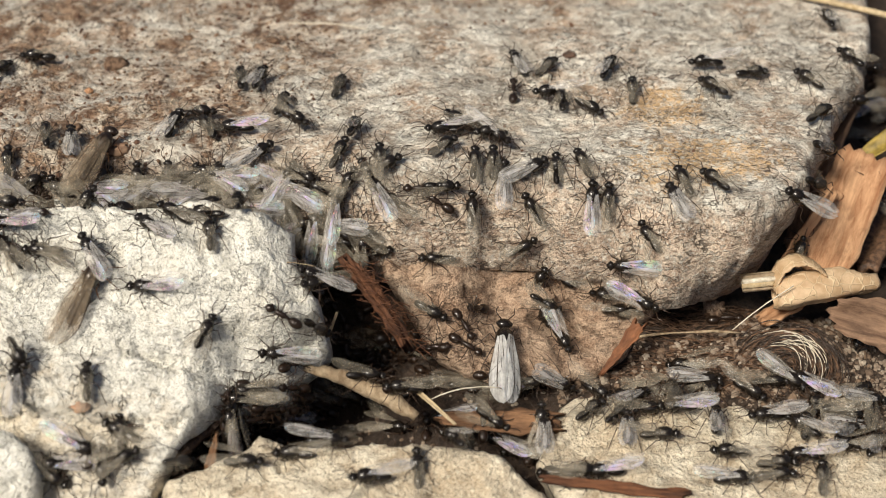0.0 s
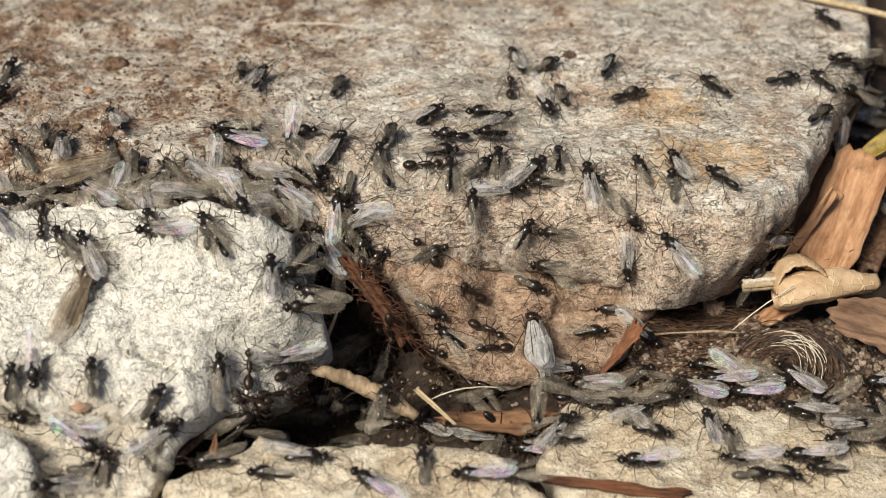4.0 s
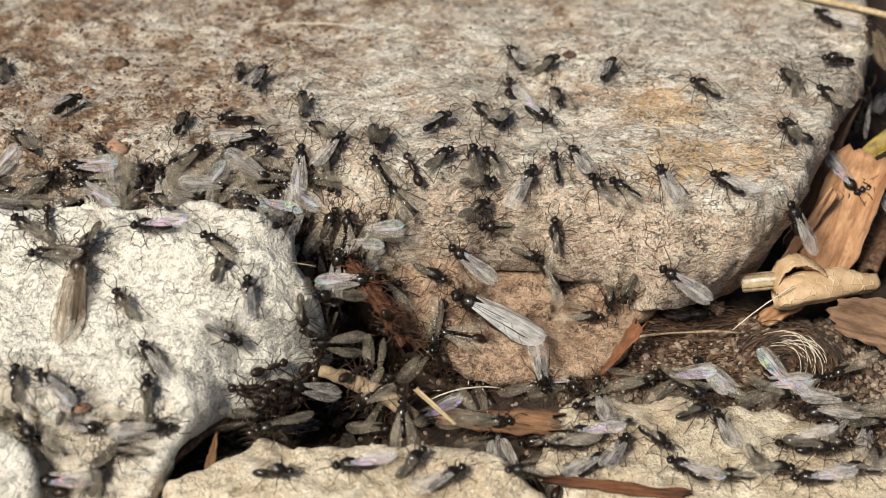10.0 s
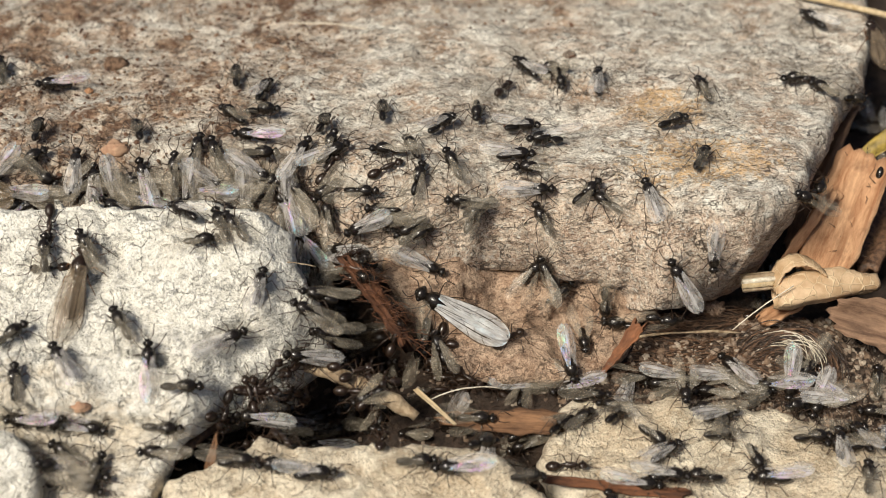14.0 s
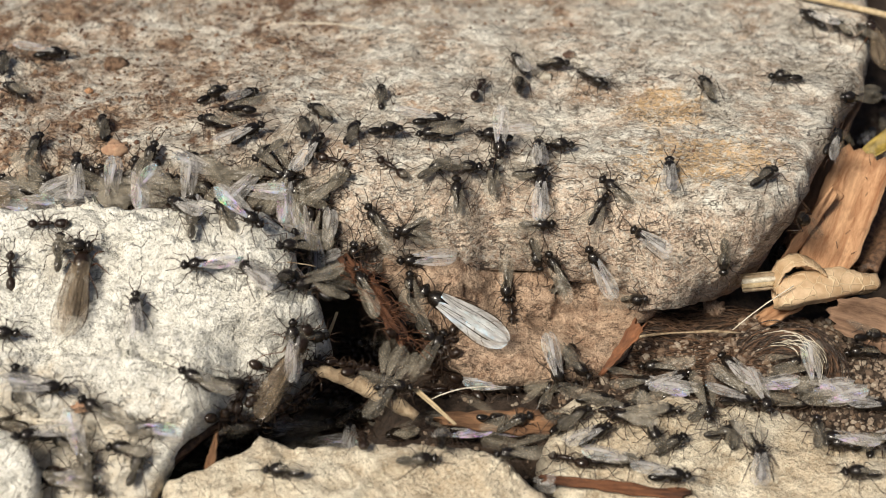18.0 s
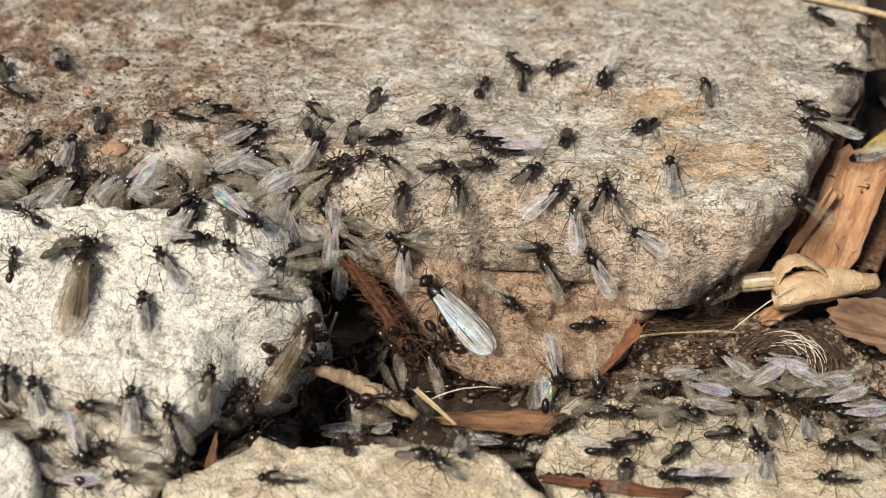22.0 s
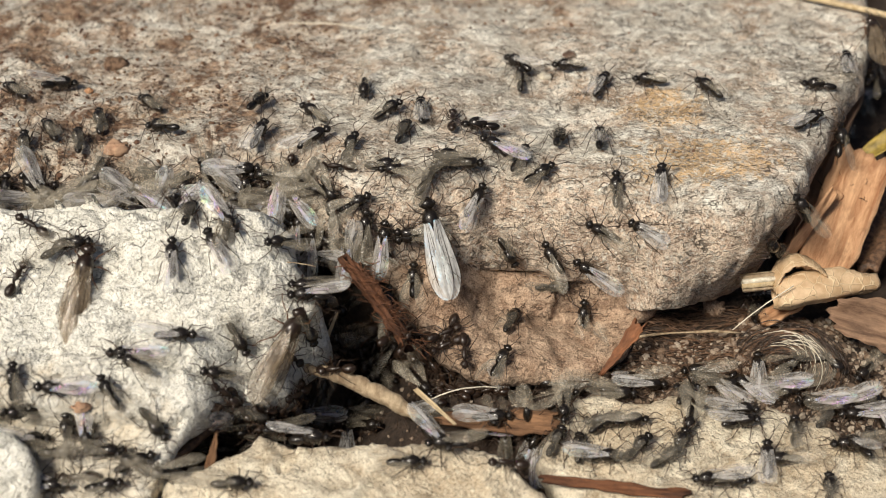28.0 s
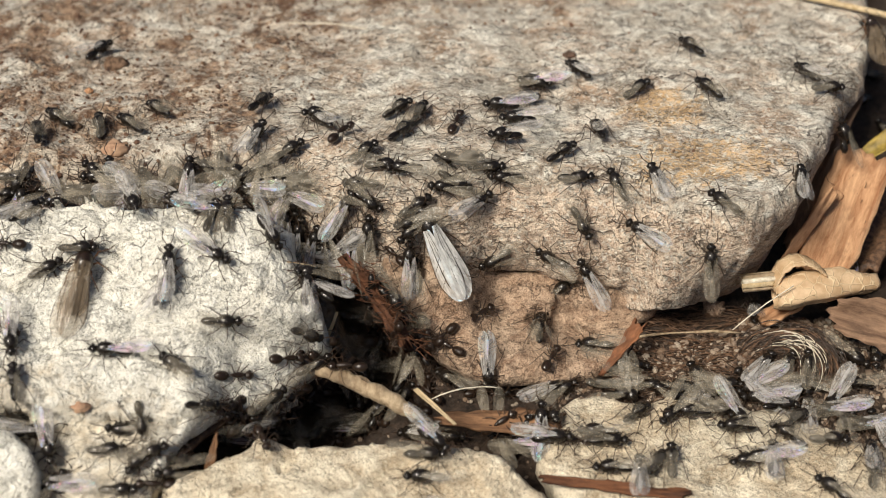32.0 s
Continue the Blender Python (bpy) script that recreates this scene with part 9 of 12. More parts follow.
    crawl(ants[170], [(0, 6.1, -0.8, -25.1, -180), (6, 9.8, -10.6, -24.2, 176), (9, 11.1, -15.5, -21.5, -12), (13, 11.3, -14.3, -24.5, -176), (19, 12.2, -17.3, -21.3, 176), (23, 20.4, -25.1, -19.0, 4), (28, 20.3, -24.0, -18.9, -176), (32, 19.9, -25.1, -18.8, 84)])
    crawl(ants[171], [(0, 8.8, -0.3, -24.5, -4), (6, 11.2, -9.5, -20.6, -92), (9, 10.9, -10.1, -23.8, -180), (13, 9.3, -10.4, -24.2, -180), (19, 9.8, -10.6, -24.2, -4), (23, 10.5, -13.1, -24.6, 4), (28, 7.8, -9.6, -24.3, 88), (32, 10.6, -10.6, -24.2, 0)])
    crawl(ants[172], [(0, 11.8, -8.2, -20.1, 88), (6, 14.5, -9.1, -20.2, 28), (9, 16.9, -12.6, -20.2, -4), (13, 16.6, -9.0, -20.5, 40), (19, 16.2, -8.7, -20.4, 36), (23, 18.2, -6.1, -20.9, 36), (28, 15.3, -6.0, -20.9, 20), (32, 22.3, -2.5, -23.6, 0)])
    crawl(ants[173], [(0, 12.1, -10.2, -20.7, 88), (6, 18.3, -11.5, -20.1, -4), (9, 17.9, -16.2, -19.7, 32), (13, 23.0, -19.7, -19.2, -4), (19, 21.2, -16.6, -19.1, -4), (23, 26.3, -18.8, -19.2, -180), (28, 19.3, -15.4, -19.7, -4), (32, 22.4, -17.5, -19.1, 84)])
    crawl(ants[174], [(0, 11.3, -10.2, -23.8, 60), (6, 11.3, -14.1, -21.0, -40), (9, 13.6, -18.7, -19.6, 88), (13, 14.7, -16.6, -19.4, -4), (19, 14.1, -15.5, -19.5, 172), (23, 13.7, -18.1, -19.6, 168), (28, 6.8, -19.5, -15.0, -176), (32, 15.1, -12.5, -20.2, -172)])
    crawl(ants[175], [(0, 6.0, -9.2, -24.4, 148), (6, 6.0, -9.2, -24.4, 0), (9, 6.0, -9.2, -24.4, 88), (13, 5.3, -10.0, -24.4, 88), (19, 6.0, -8.5, -24.4, -180), (23, 7.3, -10.2, -24.3, -4), (28, 4.7, -8.7, -24.1, -176), (32, 8.5, -9.7, -24.2, 176)])
    crawl(ants[176], [(0, 8.7, -11.1, -24.3, -180), (6, 7.3, -21.6, -15.2, -172), (9, 8.2, -20.8, -15.3, -172), (13, 9.5, -21.4, -15.6, 24), (19, 6.9, -18.6, -15.2, -168), (23, 9.2, -9.9, -24.1, 176), (28, 6.0, -10.2, -20.5, -92), (32, 5.9, -7.6, -24.3, -91)])
    crawl(ants[177], [(0, 13.0, -17.3, -19.9, 168), (6, 13.5, -12.7, -19.7, 176), (9, 13.6, -13.7, -19.8, 176), (13, 13.1, -10.1, -20.1, 16), (19, 14.4, -10.6, -20.3, 52), (23, 18.2, -12.8, -19.9, -4), (28, 13.5, -12.7, -19.7, 64), (32, 19.8, -12.9, -19.9, 0)])
    crawl(ants[178], [(0, 16.2, -17.7, -19.4, 0), (6, 19.4, -25.2, -18.6, 84), (9, 20.3, -24.8, -19.0, 4), (13, 19.2, -24.8, -18.7, 84), (19, 17.9, -16.2, -19.7, 172), (23, 22.4, -18.9, -19.2, 0), (28, 15.8, -13.5, -20.2, 84), (32, 19.1, -17.2, -19.4, 176)])
    crawl(ants[179], [(0, 17.9, -17.8, -19.6, -180), (6, 21.9, -16.6, -19.1, -180), (9, 27.2, -17.0, -19.7, 144), (13, 26.3, -18.8, -19.2, 0), (19, 24.7, -20.0, -18.8, -4), (23, 29.6, -18.6, -19.6, -172), (28, 29.7, -19.1, -19.4, -168), (32, 36.5, -15.1, -20.1, -180)])
    crawl(ants[180], [(0, 18.1, -7.6, -20.7, 40), (6, 20.3, -7.0, -20.8, 0), (9, 19.9, -9.6, -20.3, 172), (13, 21.4, -8.6, -20.3, 44), (19, 21.5, -8.0, -20.6, 0), (23, 28.3, -8.8, -20.2, 36), (28, 19.8, -10.0, -20.1, 32), (32, 23.5, -8.1, -20.8, 44)])
    crawl(ants[181], [(0, 21.4, -8.6, -20.3, 44), (6, 21.5, -2.3, -23.7, 0), (9, 20.9, -1.8, -23.6, -180), (13, 18.1, -2.0, -23.6, 32), (19, 18.9, -6.1, -20.9, 0), (23, 20.0, -8.6, -20.5, -8), (28, 14.6, -8.2, -20.4, -92), (32, 17.8, -11.5, -20.1, 176)])
    crawl(ants[182], [(0, 23.7, -5.7, -21.1, 48), (6, 24.1, -8.2, -20.6, 32), (9, 20.8, -13.8, -19.9, 60), (13, 26.3, -14.3, -20.1, 36), (19, 18.4, -11.9, -20.0, 36), (23, 19.5, -14.8, -19.7, -4), (28, 11.5, -10.7, -24.1, 88), (32, 13.5, -12.7, -19.7, -4)])
    crawl(ants[183], [(0, 26.8, -1.8, -24.0, 0), (6, 27.9, -12.0, -20.1, 0), (9, 33.0, -17.5, -20.4, -180), (13, 28.9, -18.6, -19.5, -176), (19, 27.0, -13.0, -20.2, 32), (23, 27.5, -14.6, -20.1, 40), (28, 26.2, -15.0, -20.1, 36), (32, 26.6, -15.1, -20.0, 84)])
    crawl(ants[184], [(0, 29.8, 1.7, -23.6, -180), (6, 32.5, 1.2, -23.1, -180), (9, 33.7, -1.4, -23.5, 0), (13, 32.4, -2.2, -23.6, -176), (19, 26.8, -8.2, -20.3, -4), (23, 31.9, -7.9, -20.7, 40), (28, 22.3, -2.5, -23.6, 0), (32, 26.1, -1.1, -23.9, 0)])
    crawl(ants[185], [(0, 33.1, -0.6, -23.4, 0), (6, 33.7, -0.6, -23.3, -180), (9, 36.7, -3.2, -23.3, -44), (13, 35.9, -0.6, -23.1, 0), (19, 31.5, -2.3, -23.6, 0), (23, 38.4, -2.5, -23.1, -180), (28, 30.9, -2.0, -23.6, 84), (32, 38.4, -4.1, -23.0, -180)])
    crawl(ants[186], [(0, 38.3, -3.0, -23.1, -40), (6, 41.4, -1.8, -23.2, 0), (9, 43.3, -3.4, -23.4, 0), (13, 37.5, -3.3, -23.1, -44), (19, 35.7, -1.5, -23.2, -4), (23, 39.9, -3.2, -23.3, 4), (28, 35.7, -1.5, -23.2, -4), (32, 39.3, -1.7, -23.0, -180)])
    crawl(ants[187], [(0, 38.1, -8.3, -21.4, -168), (6, 36.9, -2.8, -23.3, 176), (9, 40.1, -1.8, -23.0, -180), (13, 40.1, -1.8, -23.0, -180), (19, 38.4, -2.5, -23.1, -180), (23, 45.0, -1.6, -23.3, -176), (28, 40.1, -1.8, -23.0, -180), (32, 44.6, -4.0, -23.7, 80)])
    crawl(ants[188], [(0, 45.9, -3.8, -23.7, 80), (6, 45.9, -3.8, -23.7, 56), (9, 45.7, -5.2, -23.7, -180), (13, 45.3, -3.8, -23.7, -180), (19, 41.5, -1.1, -22.9, -180), (23, 46.2, -1.5, -23.2, -4), (28, 42.5, -2.6, -23.2, 0), (32, 48.5, -7.1, -23.8, 80)])
    crawl(ants[189], [(0, 47.1, -5.5, -23.7, -180), (6, 49.9, -7.0, -24.2, -176), (9, 50.0, -5.7, -23.8, -176), (13, 49.7, -7.8, -24.1, 8), (19, 43.2, -4.0, -23.8, 0), (23, 49.7, -7.8, -24.1, -172), (28, 41.8, -10.0, -21.4, 80), (32, 46.2, -11.5, -21.5, -4)])
    crawl(ants[190], [(0, 50.0, -5.9, -24.0, 4), (6, 52.2, -5.3, -24.0, 4), (9, 52.5, -6.9, -24.2, 4), (13, 52.2, -5.3, -24.0, -176), (19, 48.7, -4.1, -23.3, 0), (23, 52.8, -6.1, -24.2, 80), (28, 48.6, -5.0, -23.5, 0), (32, 48.6, -5.6, -23.7, 0)])
    crawl(ants[191], [(0, 52.7, -3.6, -24.0, 8), (6, 53.9, -0.7, -24.1, -180), (9, 48.7, -4.1, -23.3, 0), (13, 48.7, -4.1, -23.3, 0), (19, 45.0, -2.4, -23.4, -176), (23, 48.6, -5.6, -23.7, -180), (28, 45.3, -3.8, -23.7, -180), (32, 47.1, -5.5, -23.7, -180)])
    crawl(ants[192], [(0, 32.8, -14.4, -20.0, -180), (6, 34.2, -10.0, -20.8, 4), (9, 44.0, -14.3, -20.1, 0), (13, 44.2, -11.4, -21.4, 4), (19, 44.6, -9.8, -21.6, 80), (23, 46.1, -13.9, -20.6, -176), (28, 33.5, -18.6, -20.2, 0), (32, 40.3, -10.8, -21.2, 140)])
    crawl(ants[193], [(0, 39.1, -16.1, -19.9, 0), (6, 36.1, -17.7, -19.9, -4), (9, 38.5, -16.9, -19.9, 4), (13, 33.2, -12.2, -20.3, 0), (19, 33.4, -11.6, -20.4, 8), (23, 34.2, -10.4, -20.7, 40), (28, 27.7, -12.6, -20.1, 60), (30, 34.5, -10.5, -20.7, -180), (32, 34.2, -10.4, -20.7, -176)])
    crawl(ants[194], [(0, 41.2, -15.2, -20.0, -180), (6, 40.6, -18.7, -19.7, 0), (9, 42.0, -18.5, -19.9, -180), (13, 36.7, -18.4, -19.8, -180), (19, 36.8, -15.2, -20.0, 80), (20, 36.6, -15.9, -20.0, 80), (21, 37.1, -15.3, -19.9, 80), (23, 37.1, -15.7, -20.0, 80), (24, 36.9, -15.3, -20.0, 80), (25.5, 37.6, -14.9, -19.8, 80), (28, 37.6, -14.9, -19.8, 80), (30, 37.6, -14.9, -19.8, 80), (32, 38.1, -14.9, -19.8, 80)])
    crawl(ants[195], [(0, 43.4, -17.7, -19.9, 80), (6, 43.6, -16.8, -20.0, -180), (9, 47.4, -16.9, -19.9, 176), (13, 48.6, -17.7, -19.8, 76), (19, 47.3, -17.7, -19.8, -180), (23, 44.4, -18.5, -19.8, 176), (28, 43.8, -19.4, -19.8, 80), (32, 43.8, -19.4, -19.8, 140)])
    crawl(ants[196], [(0, 47.4, -12.5, -21.5, -176), (6, 52.1, -10.4, -22.9, 72), (9, 50.1, -14.9, -20.3, 76), (13, 53.4, -9.1, -24.4, 76), (19, 50.4, -11.9, -22.0, 76), (23, 50.4, -11.9, -22.0, 76), (28, 50.7, -10.8, -22.3, 76), (32, 56.8, -7.9, -24.5, -176)])
    crawl(ants[197], [(0, 51.2, -11.8, -22.1, 60), (6, 58.0, -7.5, -24.7, 76), (9, 58.2, -7.6, -24.7, 76), (13, 57.0, -8.9, -24.5, 4), (19, 53.2, -4.3, -24.1, 8), (23, 56.6, -7.6, -24.5, -176), (28, 50.0, -5.7, -23.8, -176), (32, 51.0, -7.3, -24.3, -180)])
    crawl(ants[198], [(0, 43.3, -9.3, -21.6, 76), (6, 46.7, -11.6, -21.4, -176), (9, 46.6, -12.4, -21.5, -4), (13, 46.6, -12.4, -21.5, 176), (19, 47.4, -12.5, -21.5, -176), (23, 47.2, -13.9, -20.5, -8), (28, 47.4, -12.5, -21.5, -176), (32, 49.4, -16.7, -19.9, 76)])
    crawl(ants[199], [(0, 34.1, -18.3, -20.1, -4), (6, 33.9, -15.5, -20.1, -180), (9, 41.0, -13.0, -20.7, 176), (13, 42.6, -6.5, -22.3, -148), (16.5, 39.1, -10.1, -21.2, 80), (19, 39.1, -6.4, -21.9, -80), (23, 43.4, -8.9, -21.7, 80), (28, 36.1, -7.4, -21.3, 4), (32, 41.2, -6.3, -22.1, 16)])
    crawl(ants[200], [(0, 29.4, -1.7, -23.7, -4), (6, 29.4, -1.4, -23.6, 0), (9, 31.0, -5.0, -21.4, 52), (13, 31.2, -7.8, -20.7, -176), (19, 31.2, -7.8, -20.7, 40), (23, 36.1, -7.4, -21.3, 4), (28, 22.7, -10.0, -20.3, 4), (32, 33.2, -7.8, -21.0, -36)])
    crawl(ants[201], [(0, 45.8, 17.5, -17.4, 56), (3, 36.4, 8.7, -8.7, 0), (6, 43.3, 20.4, -26.9, 80), (9, 48.0, 27.4, -30.3, 36), (11, 43.1, 19.3, -26.7, 80), (13, 42.4, 15.0, -25.9, 80), (19, 34.5, 8.3, -9.8, -88), (21, 31.7, 8.8, -9.2, 0), (23, 40.6, 11.5, -24.0, -168), (28, 31.7, 0.3, -23.1, 176), (32, 35.7, -1.5, -23.2, -4)])
    crawl(ants[202], [(0, 53.3, 6.3, -24.7, -120), (6, 54.5, 8.5, -25.8, -104), (9, 54.1, 8.4, -25.8, -104), (13, 54.6, 0.2, -24.0, 80), (19, 52.6, 3.9, -23.9, -172), (23, 52.7, -3.6, -24.0, 8), (28, 52.7, -3.6, -24.0, 8), (32, 52.3, -7.7, -24.2, 0)])
    crawl(ants[203], [(0, 37.2, 9.5, -23.2, -4), (6, 41.8, 14.1, -25.4, 16), (9, 42.0, 10.6, -23.7, -180), (13, 42.0, 10.3, -23.6, 8), (19, 52.1, 21.1, -32.5, -176), (23, 53.6, 9.4, -25.9, 76), (28, 52.8, 8.9, -25.4, -104), (32, 52.8, 8.9, -25.4, -104)])
    crawl(ants[204], [(0, 60.6, 23.9, -28.3, 156), (6, 58.2, 19.1, -28.5, 136), (9, 58.0, 20.2, -29.3, 72), (13, 54.5, 8.5, -25.8, -104), (19, 53.7, 3.1, -20.2, 20), (23, 55.1, 4.5, -24.7, -168), (28, 47.3, 2.3, -23.0, 8), (32, 50.7, -1.5, -23.2, -176)])
    crawl(ants[205], [(0, 61.2, 27.7, -26.7, 84), (6, 53.5, 17.8, -17.7, 4), (9, 53.9, 18.3, -17.5, 0), (11, 53.5, 21.5, -16.1, -4), (13, 54.2, 18.7, -17.4, 4), (19, 52.2, 15.3, -18.7, -140), (21, 56.7, 23.7, -31.5, 52), (23, 58.5, 21.7, -29.7, -40), (28, 40.7, 10.7, -23.6, 80), (32, 45.6, 1.6, -22.6, 80)])
    crawl(ants[206], [(0, -18.5, 18.9, -7.9, -28), (3.7, -18.5, 20.0, -6.5, -8), (7.6, -20.8, 20.0, -6.6, -28), (10.8, -22.6, 19.7, -6.5, -32), (16.5, -23.4, 19.7, -6.5, 44), (22.2, -20.6, 20.0, -6.6, -16), (25.7, -20.4, 20.0, -6.7, -68), (30.3, -25.4, 18.9, -8.0, -40), (32, -26.8, 18.3, -8.8, -12)])
    crawl(ants[207], [(0, -26.0, 19.1, -7.8, 0), (3.4, -25.1, 19.3, -7.4, 0), (9.1, -23.2, 18.0, -9.1, -60), (13.6, -25.4, 18.5, -8.7, -64), (18.5, -27.2, 18.5, -8.1, -60), (22.5, -25.2, 19.9, -6.6, -60), (25.6, -26.0, 19.9, -6.5, -64), (30.7, -28.9, 19.8, -6.4, -72), (32, -28.1, 19.7, -6.4, -88)])
    crawl(ants[208], [(0, -45.7, 17.0, -7.8, 148), (3.4, -49.9, 17.0, -8.2, 160), (6.9, -49.1, 17.8, -7.0, 128), (12.2, -52.2, 16.7, -8.4, 152), (16.3, -54.0, 18.0, -6.4, 152), (20.6, -55.1, 19.0, -5.4, 152), (25.7, -51.9, 18.0, -6.5, 132), (30, -47.7, 19.3, -5.4, -172), (32, -43.8, 19.3, -5.6, 148)])
    crawl(ants[209], [(0, -51.5, 16.9, -8.1, -32), (5.5, -53.7, 17.0, -7.7, -56), (10.1, -52.4, 16.6, -8.6, 0), (14.5, -52.2, 16.5, -8.7, 44), (19.5, -52.7, 17.5, -7.1, -4), (23.5, -52.3, 17.7, -7.0, -36), (28.6, -50.5, 17.9, -6.9, -64), (31.9, -47.3, 17.9, -6.7, -36), (32, -47.7, 16.9, -7.9, -64)])
    crawl(ants[210], [(0, -35.2, 17.9, -9.4, 0), (5.5, -35.2, 17.7, -9.8, 0), (10.8, -31.5, 18.0, -8.8, -24), (15, -33.2, 17.7, -8.7, -56), (20.9, -31.5, 18.5, -8.0, -92), (24.4, -33.1, 19.6, -6.0, -68), (28.9, -35.9, 19.9, -6.4, -8), (32, -32.2, 18.8, -7.2, -48)])
    crawl(ants[211], [(0, -39.2, 17.7, -8.4, 0), (3.4, -40.8, 17.6, -8.3, 20), (7.9, -36.3, 18.7, -7.7, 80), (12.9, -37.5, 17.8, -8.5, 120), (17.7, -31.8, 18.1, -8.5, 128), (23.1, -30.1, 18.0, -9.2, 84), (26.8, -35.3, 17.9, -9.3, 132), (31.9, -33.4, 17.7, -8.7, 84), (32, -33.8, 17.5, -9.4, 72)])
    crawl(ants[212], [(0, -19.9, 18.4, -9.5, 28), (4.4, -19.9, 18.3, -9.6, 4), (9.6, -22.6, 19.6, -6.6, -12), (13.2, -24.1, 19.7, -6.6, -36), (18.3, -20.6, 20.0, -6.6, -32), (22.2, -18.0, 19.8, -6.4, -60), (25.5, -18.1, 19.0, -7.5, -48), (30.2, -18.1, 19.0, -7.5, -44), (32, -20.2, 19.0, -8.4, -60)])
    crawl(ants[213], [(0, -19.6, 19.2, -8.0, 88), (4, -18.1, 18.7, -7.9, 100), (8.3, -20.6, 18.6, -9.0, 100), (13.4, -18.1, 18.7, -8.0, 132), (17.8, -19.7, 19.9, -7.0, 68), (21.1, -21.1, 19.1, -7.8, 80), (25.8, -24.8, 19.2, -7.5, 92), (29.7, -24.9, 19.4, -7.2, 152), (32, -25.1, 19.8, -6.6, -152)])
    crawl(ants[214], [(0, -38.7, 19.4, -6.5, 92), (3.4, -35.0, 20.0, -6.4, 40), (8.2, -38.2, 19.9, -6.2, 72), (11.7, -37.7, 18.4, -7.8, 48), (17, -41.4, 18.5, -7.0, 64), (21.2, -39.9, 18.3, -7.2, 72), (25.7, -39.4, 17.5, -8.5, 92), (29.9, -38.2, 18.6, -7.5, 108), (32, -37.5, 19.0, -7.1, 108)])
    crawl(ants[215], [(0, -51.8, 17.0, -7.9, -32), (3.3, -50.6, 17.3, -7.6, 16), (8.3, -56.5, 16.7, -8.9, -20), (13.9, -53.7, 16.4, -8.6, 24), (17.4, -51.7, 16.6, -8.7, 44), (22.9, -50.0, 17.3, -7.7, 32), (28.3, -52.2, 16.5, -8.7, 44), (32, -49.7, 17.0, -8.2, 120)])
    crawl(ants[216], [(0, -30.5, 19.7, -6.5, 0), (5.2, -26.2, 19.8, -6.7, 24), (9.8, -28.7, 19.8, -6.4, 16), (14.4, -25.8, 19.7, -6.9, 40), (19.1, -28.1, 18.0, -9.1, 60), (22.5, -27.0, 19.0, -7.5, 28), (26.2, -26.3, 18.3, -9.0, 8), (32, -28.6, 18.0, -9.0, 12)])
    crawl(ants[217], [(0, -23.1, 18.4, -8.4, 32), (5.1, -24.5, 18.5, -8.5, 64), (10.5, -19.8, 19.4, -7.7, 120), (15, -18.6, 19.1, -7.7, 112), (18.2, -18.2, 18.5, -8.2, 168), (22.8, -18.0, 19.5, -6.8, 144), (26.7, -21.7, 19.3, -7.3, 164), (32, -20.9, 19.5, -7.2, -164)])
    crawl(ants[218], [(0, -41.7, 17.9, -7.5, 92), (4.2, -37.7, 18.7, -7.5, 92), (9.8, -35.4, 19.4, -7.1, 96), (12.9, -37.8, 19.8, -6.2, 108), (17.7, -38.6, 19.8, -6.1, 100), (23.2, -40.6, 19.0, -6.6, 48), (26.9, -39.7, 18.0, -7.7, 36), (32, -38.3, 18.6, -7.4, 56)])
    crawl(ants[219], [(0, -43.1, 18.9, -6.1, 32), (4.8, -42.2, 18.8, -6.4, 60), (10.7, -38.3, 19.9, -6.1, 20), (15.4, -39.0, 18.8, -7.0, 12), (21.4, -39.3, 18.5, -7.3, 28), (26.3, -38.9, 17.5, -8.8, -8), (29.4, -41.5, 17.2, -8.5, -24), (32, -38.8, 17.7, -8.6, 12)])
    crawl(ants[220], [(0, -42.9, 17.9, -7.1, -180), (5.8, -41.0, 18.0, -7.6, -112), (9.1, -44.6, 18.3, -6.7, -180), (12.4, -46.5, 17.5, -7.2, -144), (15.9, -51.7, 17.6, -7.2, -84), (21.4, -56.2, 18.4, -6.3, -60), (25.1, -54.1, 18.0, -6.4, -20), (28.9, -52.2, 16.9, -8.1, 24), (32, -54.6, 17.3, -7.4, 20)])
    crawl(ants[221], [(0, -28.9, 19.7, -6.4, 152), (3.3, -30.1, 19.8, -6.4, 172), (8.7, -27.0, 18.7, -8.0, 152), (11.8, -31.9, 18.3, -8.1, -132), (14.8, -38.9, 17.5, -8.7, 168), (20.5, -39.5, 17.5, -8.4, -128), (24.1, -38.6, 18.0, -8.2, -36), (29.9, -33.0, 13.9, -5.9, -63), (32, -32.6, 17.7, -8.8, -24)])
    crawl(ants[222], [(0, -36.9, 17.5, -9.2, -180), (5.4, -38.5, 17.5, -9.0, 172), (10.9, -37.8, 17.4, -9.2, 168), (16.8, -35.9, 17.5, -9.7, 132), (20.5, -34.7, 17.6, -9.9, -180), (25.4, -34.4, 19.1, -7.2, -156), (29.7, -31.1, 17.9, -9.1, 160), (32, -30.5, 18.5, -8.3, -160)])
    crawl(ants[223], [(0, -28.2, 19.5, -6.6, -180), (3.6, -28.9, 19.5, -6.6, -96), (8.7, -31.6, 18.4, -8.1, -140), (12.4, -30.5, 18.4, -8.4, -128), (16.1, -32.3, 17.9, -8.6, -100), (19.7, -28.7, 17.9, -9.4, -172), (24.9, -32.4, 17.8, -8.7, 168), (28.5, -34.6, 18.2, -8.9, -168), (32, -31.5, 18.1, -8.6, -160)])
